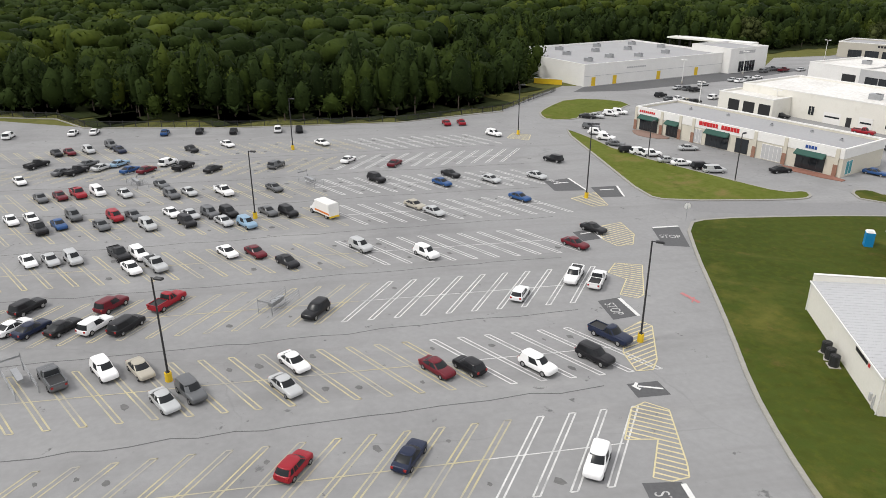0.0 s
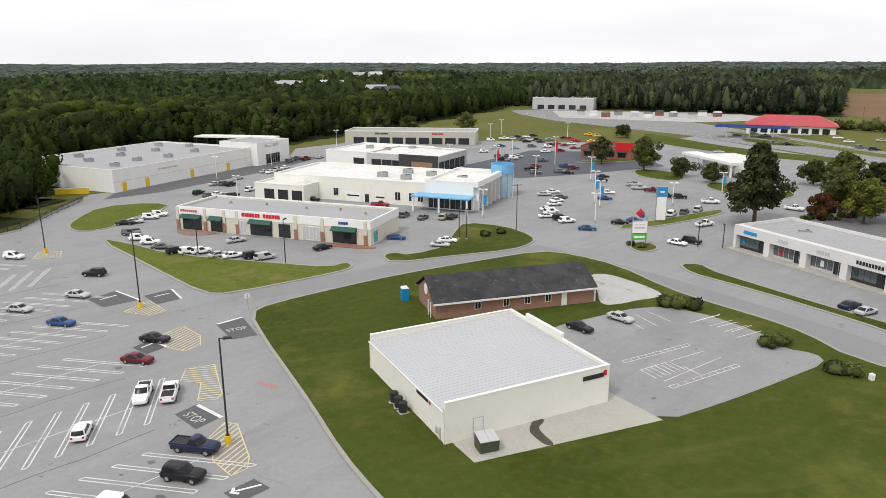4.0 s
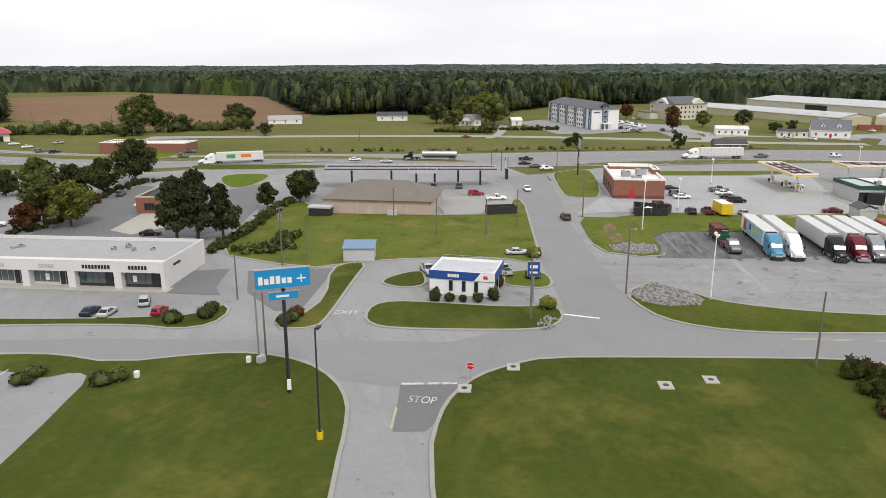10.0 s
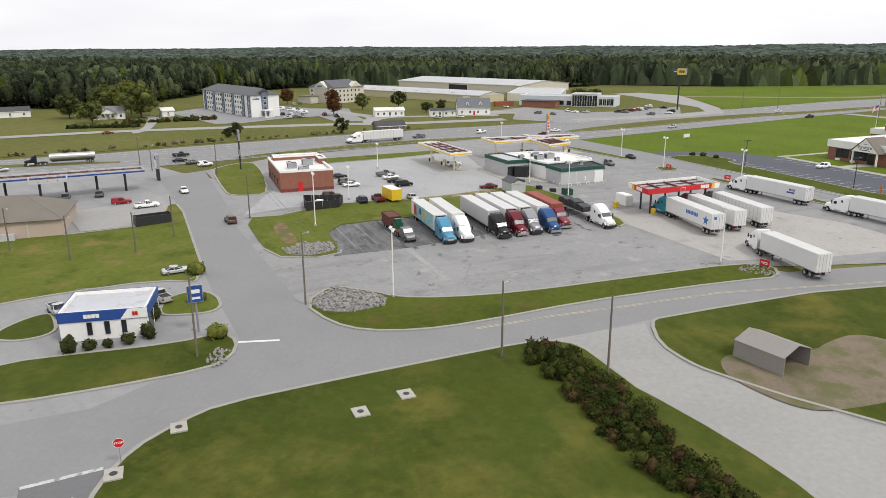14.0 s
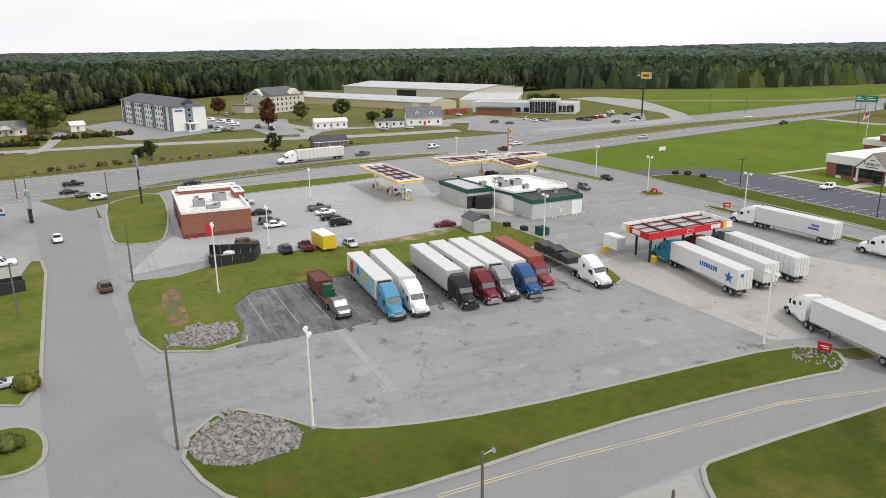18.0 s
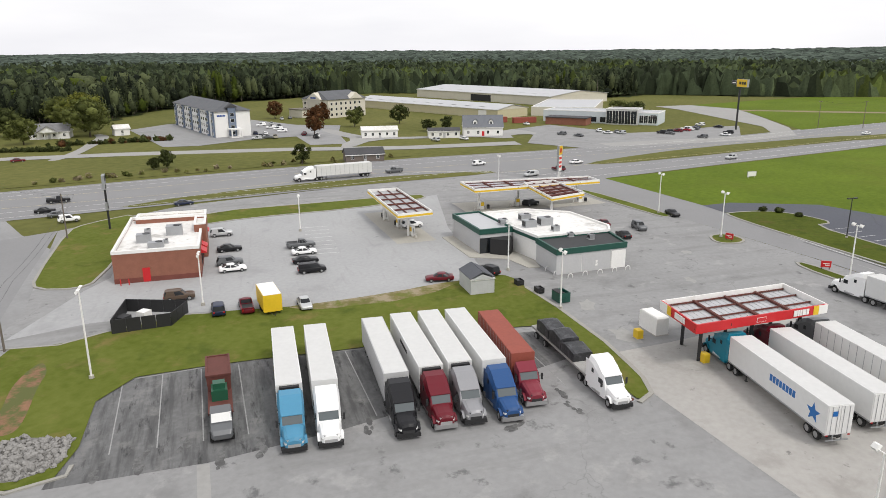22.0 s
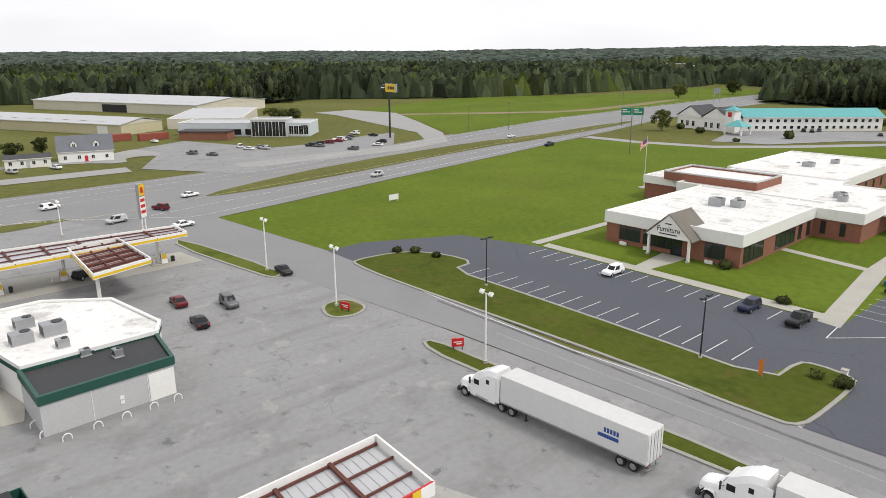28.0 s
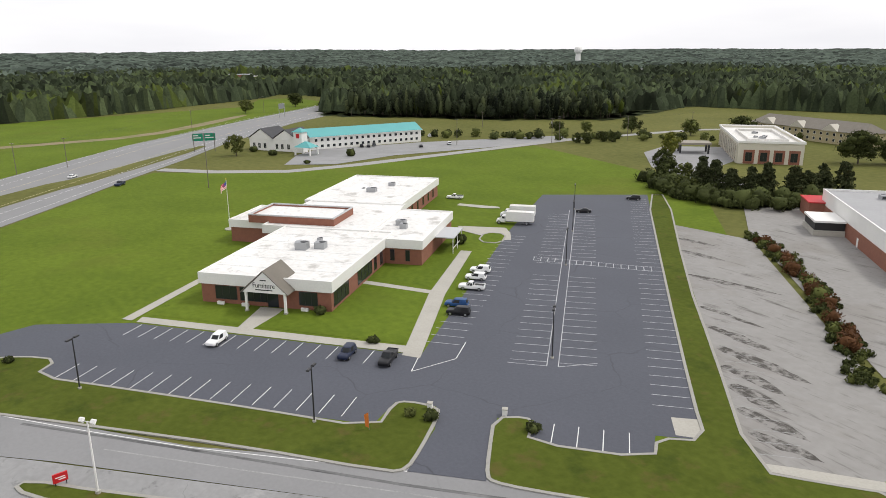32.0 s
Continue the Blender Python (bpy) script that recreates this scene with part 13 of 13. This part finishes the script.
VERGE = "standing in a grass verge"
for x, y, h, r, k in ((35.2, 169.8, 18.5, 6.2, "pine"), (57.2, 184.5, 14.7, 5.6, "broad"), (51.5, 178.5, 6, 3.2, "red"), (59.7, 175, 10, 4.5, "yellow"), (68.4, 195.2, 11, 4.2, "dark"), (81.1, 208.6, 9.8, 4.4, "dark"), (95.7, 220.2, 12.7, 6, "dark"),
                    (-0.8, 265, 9.4, 4, "dark"), (13.8, 249.8, 11.2, 4.4, "broad"), (25, 238, 5.8, 4.2, "dark"), (33.5, 228, 5.8, 4, "dark"), (62.3, 228.3, 7, 4, "dark"), (8.6, 359.5, 6, 4.5, "dark"), (72, 140.2, 14.5, 5, "pine"), (68.5, 142.5, 13.5, 4.4, "pine"), (76, 137, 11.5, 3.8, "pine"),
                    (99.3, 155.2, 6.4, 2.4, "dark"), (109.4, 155.4, 7.8, 3.6, "dark"), (113.5, 158.5, 7.2, 3.2, "dark"), (196, 424, 16, 7, "dark"), (230, 378, 11, 7, "dark"), (162, 360.5, 17, 8, "broad"), (172.9, 360.4, 11, 6, "dark"), (155, 352, 8, 5, "dark"), (184, 356, 8, 5, "dark"),
                    (279.4, 130.2, 6.3, 2.6, "dark"), (259, 166, 5.5, 2.4, "dark"), (255.5, 168, 3.6, 1.6, "dark"), (333, 275, 17, 8, "yellow"), (319.4, 258.1, 15, 8, "broad"), (345, 300, 14, 8, "broad"), (381, 327.7, 13, 8, "dark"), (306, 290, 12, 7, "dark"), (366, 310, 12, 7, "dark"), (290, 262, 10, 6, "broad"),
                    (396.5, 188, 10, 4, "red"), (413.7, 226.6, 9, 4, "red"), (350.1, 166.1, 11.5, 4.4, "red"), (420, 180, 6.6, 3, "dark"), (387.9, 166.2, 7.9, 3.8, "broad"), (408, 151.8, 8.8, 4.2, "dark"), (389.6, 120.5, 5.8, 3, "dark"), (381, 126, 5, 3, "dark"), (506.6, 47.5, 5.7, 5, "dark"), (522.4, 59, 5, 5, "broad"), (496, 52, 5, 4, "dark"),
                    (306.5, -261, 11.5, 4.2, "yellow"), (281.4, -220.5, 10.2, 3.6, "dark"), (273, -212, 8.5, 3.4, "dark"), (268, -216, 7.5, 3, "broad"), (258.3, -201.1, 5.8, 3.6, "pale"), (251.7, -310, 13, 7, "dark"), (243, -318, 10, 6, "dark"), (436.3, -123.1, 9, 4, "pale"), (643.9, -215, 9.8, 5, "broad"), (677.6, -272.4, 10.8, 6, "dark"),
                    (196, 300, 6, 4, "dark"), (205, 330, 5.5, 4, "dark"), (228, 378, 9, 5.5, "dark"), (241, 385, 8, 5, "dark"),
                    (380, -330, 9, 5, "dark"), (352, -345, 8, 5, "broad"), (335, -365, 10, 6, "dark"), (395, -310, 6, 4, "broad"), (408, -300, 6, 4, "dark"), (232, -330, 9, 6, "broad"), (300, -310, 7, 4, "dark"), (-150, 300, 13, 6, "dark"), (-108, 335, 12, 6, "dark"), (-96, 345, 10, 5, "dark"), (-72, 372, 10, 5.5, "broad")):
    tree(x, y, h, r, k, {"pine": "tall ragged dark pine ", "red": "rust-red autumn tree ", "yellow": "yellow-green leafy tree ", "pale": "pale green leafy tree ", "dark": "dense dark green tree ", "broad": "broad green leafy tree "}[k] + VERGE)
# dark evergreen screen behind the old lot
for row, (dx, dy) in enumerate(((0, 0), (3.5, -5.5))):
    for i, p in enumerate(resample([(257, -208), (248, -205), (240, -207), (233, -213), (228, -221), (223, -231)], 9)):
        tree(p.x + dx + 0.8 * math.sin(i * 2.1), p.y + dy + 0.8 * math.cos(i * 3.3), 10 + 1.3 * math.sin(i * 1.7 + row), 3.7, "pine", "dense dark evergreen in a screening row", low=0.04, group="evergreen screen")
# round shrubs
for x, y in ((369.9, -274), (364.4, -275.7), (364.7, -288.1), (360.7, -290.5)):
    tree(x, y, 4.8, 2.4, "dark", "round dark evergreen shrub in a lawn", low=0.05, group="round evergreens", category="shrub")
for x, y, r, h, mt in ((23.3, 92.9, 1.4, 1.3, TREEDARK), (25, 93.8, 1.4, 1.3, TREELEAF), (29.6, 85.9, 1.5, 1.4, TREEDARK), (31.2, 85.6, 1.3, 1.2, TREELEAF), (11, 107.6, 1.6, 1.7, TREEDARK), (13, 107, 1.7, 1.9, TREELEAF), (15, 106.8, 1.5, 1.6, TREEDARK), (45.2, 99.2, 1.45, 1.7, TREEDARK), (49.2, 97.4, 1.3, 1.6, TREEDARK), (51, 98.8, 1.2, 1.6, TREEDARK), (56.6, 86.8, 1.3, 1.4, TREEDARK), (58.4, 87.6, 1.2, 1.3, REDLEAF), (55.2, 86.3, 1.1, 1.2, TREEDARK),
                       (257.2, -106.8, 1.4, 2.4, TREEDARK), (444, -134.6, 2, 2.4, TREEDARK), (426.1, -135.9, 2, 2.3, TREEDARK), (402.1, -162, 2, 3.2, TREEDARK), (395.2, -136.9, 1.4, 1.3, TREEDARK), (250.8, -3.2, 0.9, 0.9, TREEDARK), (250.2, -6.4, 0.9, 1.1, TREEDARK), (247, -10, 0.8, 0.9, TREEDARK), (193.6, -50, 1.0, 1.2, TREEDARK), (183.4, -58.2, 1.0, 1.1, TREEDARK), (196, -48.6, 0.8, 0.9, TREELEAF),
                       (95.5, 71.5, 1.4, 1.3, TREELEAF), (-24, 147, 1.2, 1.2, TREEDARK), (-21, 150, 1.1, 1.1, TREEDARK), (8.6, 143.5, 1.0, 0.9, TREELEAF), (6.6, 145, 0.9, 0.8, TREEDARK), (236, -57, 1.2, 1.3, TREEDARK), (219, -57.5, 1.0, 1.0, TREEDARK)):
    bush(x, y, r, h, mt, "low reddish shrub in a planted strip" if mt is REDLEAF else "rounded green shrub in a grass bed")
for x, y, r, h in ((76.1, 76.1, 1.05, 2.0), (77.4, 74.3, 0.9, 1.2), (78.7, 72.6, 0.65, 0.9), (80.3, 70.9, 0.95, 1.2), (82.3, 69.4, 1.0, 1.9), (87.6, 72.6, 0.95, 1.8)):
    bush(x + 0.4, y + 0.3, r, h, TREEDARK, "clipped round shrub before the oil shop", group="shrubs before the oil shop", lumps=4)
bush(85.0, 61.4, 1.5, 1.6, YELLEAF, "loose yellow-green grass tuft at a corner")
bush(105.8, 78.6, 1.4, 2.0, YELLEAF, "pale tufted ornamental grass at a kerb")


def thicket(name, spine, width, h, mts, label, n, leaf=0.22, per=70):
    """A rough hedge of many uneven clumps along a line."""
    c = resample(spine, n)
    for mt, share in mts:
        cs, rs = [], []
        for p in c:
            if RNG.random() < share:
                o = RNG.uniform(-0.5, 0.5, 2) * width
                s = RNG.uniform(0.2, 0.5) * h
                cs.append((p.x + o[0], p.y + o[1], gz(p.x) + s * RNG.uniform(0.5, 1.1)))
                rs.append((s * 1.1, s * 1.1, s * RNG.uniform(0.8, 1.25)))
        blobs(name, cs, np.array(rs) * 0.74, 1 if per < 100 else 0, mt, label, jag=0.22)
        leaves(name, cs, rs, leaf, mt, label, per=per)


lay("verge", rounded([(95, 21.2), (91.9, 16.9), (89.1, 14.5), (80.8, 4.8), (72.5, -3.1), (66.4, -6.9), (58, -15), (50, -10), (62, 2), (78, 12), (90, 21.5)], 1), 0.165, GRASS, "grass verge between brush and drive", 0.2)
thicket("hedge", [(90.8, 20.0), (82.8, 14.2), (73.3, 8.2), (64.8, 1.6), (54.6, -7.6)], 4.6, 1.9, ((LEAF2, 0.55), (LEAF, 0.3), (DRYLEAF, 0.25)), "overgrown dark brush with dead brown weeds along the drive", 430, 0.1, 170)
thicket("hedge", [(218, -169), (204, -156.6), (192, -144.3), (180.2, -128.6), (170, -113.4), (163, -103)], 4.2, 1.5, ((TREEDARK, 0.75), (TREELEAF, 0.3)), "dark ground cover in the strip between two lots", 190, 0.14, 110)
thicket("hedge", [(214, -165), (204, -156.2), (192.5, -144), (181, -129), (170, -113)], 2.6, 3.2, ((REDLEAF, 0.6), (TREELEAF, 0.3)), "reddish brown shrubs in the strip between lots", 60, 0.16, 130)
thicket("hedge", [(51.1, 183.3), (63.3, 192.5), (76.9, 202.7), (94.6, 215.7), (103.4, 216.7)], 2.4, 1.6, ((TREEDARK, 0.8),), "dark low hedge along a lot", 60)
thicket("hedge", [(73, 124), (79, 121), (86, 128)], 5, 1.8, ((TREEDARK, 0.7), (TREELEAF, 0.3)), "low spreading evergreen bed in grass", 40)
thicket("hedge", [(69, 129), (76, 134), (81.8, 137.3), (95, 148), (108.5, 158.4)], 1.6, 2.2, ((TREEDARK, 0.8), (TREELEAF, 0.3)), "dark hedge between the lots", 70)
thicket("hedge", [(47.6, 177), (57.1, 179.5), (64.6, 185.7), (81.4, 208), (97.7, 218.9)], 3, 1.8, ((TREEDARK, 0.6), (REDLEAF, 0.2)), "planted strip between two lots", 70)
thicket("hedge", [(92, 440), (110, 418), (131.8, 393.8), (152, 368)], 7, 7.5, ((TREEDARK, 0.6), (TREELEAF, 0.25)), "dark hedgerow along the brown field", 60, 0.4)
thicket("hedge", [(152, 350), (180, 356), (205, 345), (232, 372)], 9, 6.5, ((TREEDARK, 0.5), (TREELEAF, 0.3)), "bushy trees along the field edge", 50, 0.4)
thicket("hedge", [(288, 246), (320, 214)], 3, 2.6, ((TREEDARK, 0.8), (REDLEAF, 0.2)), "long clipped hedge before a house", 40, 0.3)
thicket("hedge", [(305, -370), (340, -330), (372, -300), (400, -270), (440, -235)], 16, 5.5, ((TREEDARK, 0.3), (TREELEAF, 0.25)), "scattered young trees along a road", 90, 0.4)
thicket("hedge", [(170, 236), (207, 200), (250, 160), (276, 138), (304, 108)], 6, 1.4, ((DRYGRASS, 0.5), (TREELEAF, 0.12)), "rough weeds along the highway bank", 110, 0.3)
thicket("hedge", [(279, -214), (266, -203), (250, -197), (238, -199), (230, -206), (226, -222)], 9, 6.4, ((TREEDARK, 1.0),), "dense dark evergreen screen beside the cream hotel", 130, 0.3)
thicket("hedge", [(268, 255), (275, 241), (281, 229.6)], 2.6, 2.2, ((TREEDARK, 1.0),), "long clipped dark hedge before the farmhouse", 60, 0.25)
for x, y, rz in ((378.1, 211.5, 128), (370.5, 201.0, 128), (365.1, 193.7, 128)):
    car("minivan", "white", x, y, rz, 1, "parked beside the hotel")
for kind, colour, x, y, rz in (("sedan", "black", 400, 26.7, 100), ("suv", "black", 403.5, 24.6, 100), ("sedan", "maroon", 410.1, 22, 100), ("suv", "white", 417, 18, 100), ("sedan", "navy", 426.4, 14, 100), ("sedan", "grey", 397.4, 45.6, 20), ("suv", "white", 399.6, 53.3, 20),
                               ("sedan", "white", 420, 90.7, 40), ("sedan", "maroon", 349.7, 171.3, 40), ("pickup", "black", 342.2, 161.1, 40), ("suv", "silver", 330.8, 181.9, 120), ("sedan", "grey", 336.2, 180.8, 120), ("suv", "white", 358, 187, 128)):
    car(kind, colour, x, y, rz, 1, "parked on a lot beyond the highway")


RUBBLE = mat("stone_rubble", (0.25, 0.242, 0.23), 0.95, 0.35, 0.8, 5.0, bump=0.6, bscale=5, col2=(0.1, 0.097, 0.09))


def stones(poly, count, label, size=(0.2, 0.42)):
    lay("rubble_bed", rounded(poly, 1), 0.13, RUBBLE, "fine grey rubble under the riprap")
    t = thing("riprap", *poly[0], None, 0, label, "stones")
    x0, y0 = poly[0]
    shapes = []
    for i in range(6):
        v, f = ICO[0]
        k = M()
        k.v = [tuple(c) for c in v * (1 + 0.2 * RNG.standard_normal((len(v), 1)).clip(-1.4, 1.4)) * RNG.uniform(0.7, 1.2, 3)]
        k.f = f.tolist()
        shapes.append(mesh_of("stone", k, STONE))
    X = RNG.uniform(min(p[0] for p in poly), max(p[0] for p in poly), count * 4)
    Y = RNG.uniform(min(p[1] for p in poly), max(p[1] for p in poly), count * 4)
    ok = inside(poly, X, Y)
    for x, y in list(zip(X[ok], Y[ok]))[:count]:
        s = RNG.uniform(*size)
        ob = part("stone", shapes[RNG.integers(6)], None, t)
        ob.matrix_basis = pose(x - x0, y - y0, gz(x) - gz(x0) + 0.12 + s * 0.35, *RNG.uniform(0, 360, 3)) @ Matrix.Diagonal((s, s, s, 1))


def small_stones(poly, count):
    X = RNG.uniform(min(p[0] for p in poly), max(p[0] for p in poly), count)
    Y = RNG.uniform(min(p[1] for p in poly), max(p[1] for p in poly), count)
    ok = inside(poly, X, Y)
    X, Y = X[ok], Y[ok]
    r = RNG.uniform(0.1, 0.24, (len(X), 1)) * RNG.uniform(0.7, 1.2, (len(X), 3))
    blobs("riprap", np.stack([X, Y, np.vectorize(gz)(X) + 0.16], 1), r, 0, STONE, "small grey stones between riprap", jag=0.2, smooth=False)


for poly in ([(121.1, 71.6), (118.9, 69.1), (119.2, 64.6), (123.0, 62.4), (127.2, 64.7), (125.4, 70.1), (122.2, 70.4)], [(98.8, 55.2), (105.8, 54.6), (105.1, 48.2), (103.6, 45), (100.5, 44.5), (97, 48), (96.4, 52)], [(78.7, 59.1), (82.0, 59.3), (81.9, 57.2), (79.3, 56.2), (77.5, 57.0)], [(126.8, -10.2), (132.4, -10.4), (132.2, -6), (128.4, -4.6)]):
    small_stones(poly, 620 if poly[0][0] > 90 and poly[0][1] > 0 else 110)
stones([(121.1, 71.6), (118.9, 69.1), (119.2, 64.6), (123.0, 62.4), (127.2, 64.7), (125.4, 70.1), (122.2, 70.4)], 150, "heap of pale grey riprap stones in a gully mouth")
stones([(98.8, 55.2), (105.8, 54.6), (105.1, 48.2), (103.6, 45), (100.5, 44.5), (97, 48), (96.4, 52)], 150, "bed of grey riprap stones at a kerb")
lay("bare_soil", rounded([(135.8, 81.3), (139.1, 82.2), (137, 79), (134.0, 77.2), (128, 72.2), (125.6, 71), (124.4, 73), (129, 76.5), (132.6, 79.6)], 2), 0.126, dry(SOIL, (0.09, 0.1, 0.025), 0.5, 0.42, 0.55, 1.0), "washed-out red soil gully in the grass")
BARE = dry(dry(DRYGRASS, (0.3, 0.25, 0.17), 0.3, 0.45, 0.6, 0.9), (0.12, 0.135, 0.025), 0.35, 0.5, 0.62, 0.9)
lay("dry_grass", rounded([(163, 64.4), (165.6, 60.9), (172.8, 53.2), (181.3, 46.1), (182.4, 44.0), (178.6, 45.4), (175.4, 46.4), (172, 49.4), (170.4, 50.2), (167.4, 54.6), (165.2, 56.8), (163.4, 60.2)], 2), 0.127, BARE, "trampled dry grass and bare sandy soil")


# ---- the west side, slid into line with the rest ----
def west_slide(x):
    """How far the land at x moves: all of it west of the shops, nothing east of the tall sign."""
    k = np.clip((25 - x) / 25, 0, 1)
    return 0.62 * k, -1.9 * k


def slide(ob):
    if ob.type == "MESH" and ob.matrix_basis == Matrix.Identity(4):
        co = np.empty(len(ob.data.vertices) * 3, dtype=np.float32)
        ob.data.vertices.foreach_get("co", co)
        co = co.reshape(-1, 3)
        dx, dy = west_slide(co[:, 0])
        co[:, 0] += dx
        co[:, 1] += dy
        ob.data.vertices.foreach_set("co", co.ravel())
        ob.data.update()
        for child in ob.children:
            slide(child)
    else:
        dx, dy = west_slide(ob.location.x)
        ob.location.x += float(dx)
        ob.location.y += float(dy)


for ob in list(scene.objects):
    if ob.parent is None and ob.type in ("MESH", "EMPTY") and ob.name != "ground":
        slide(ob)
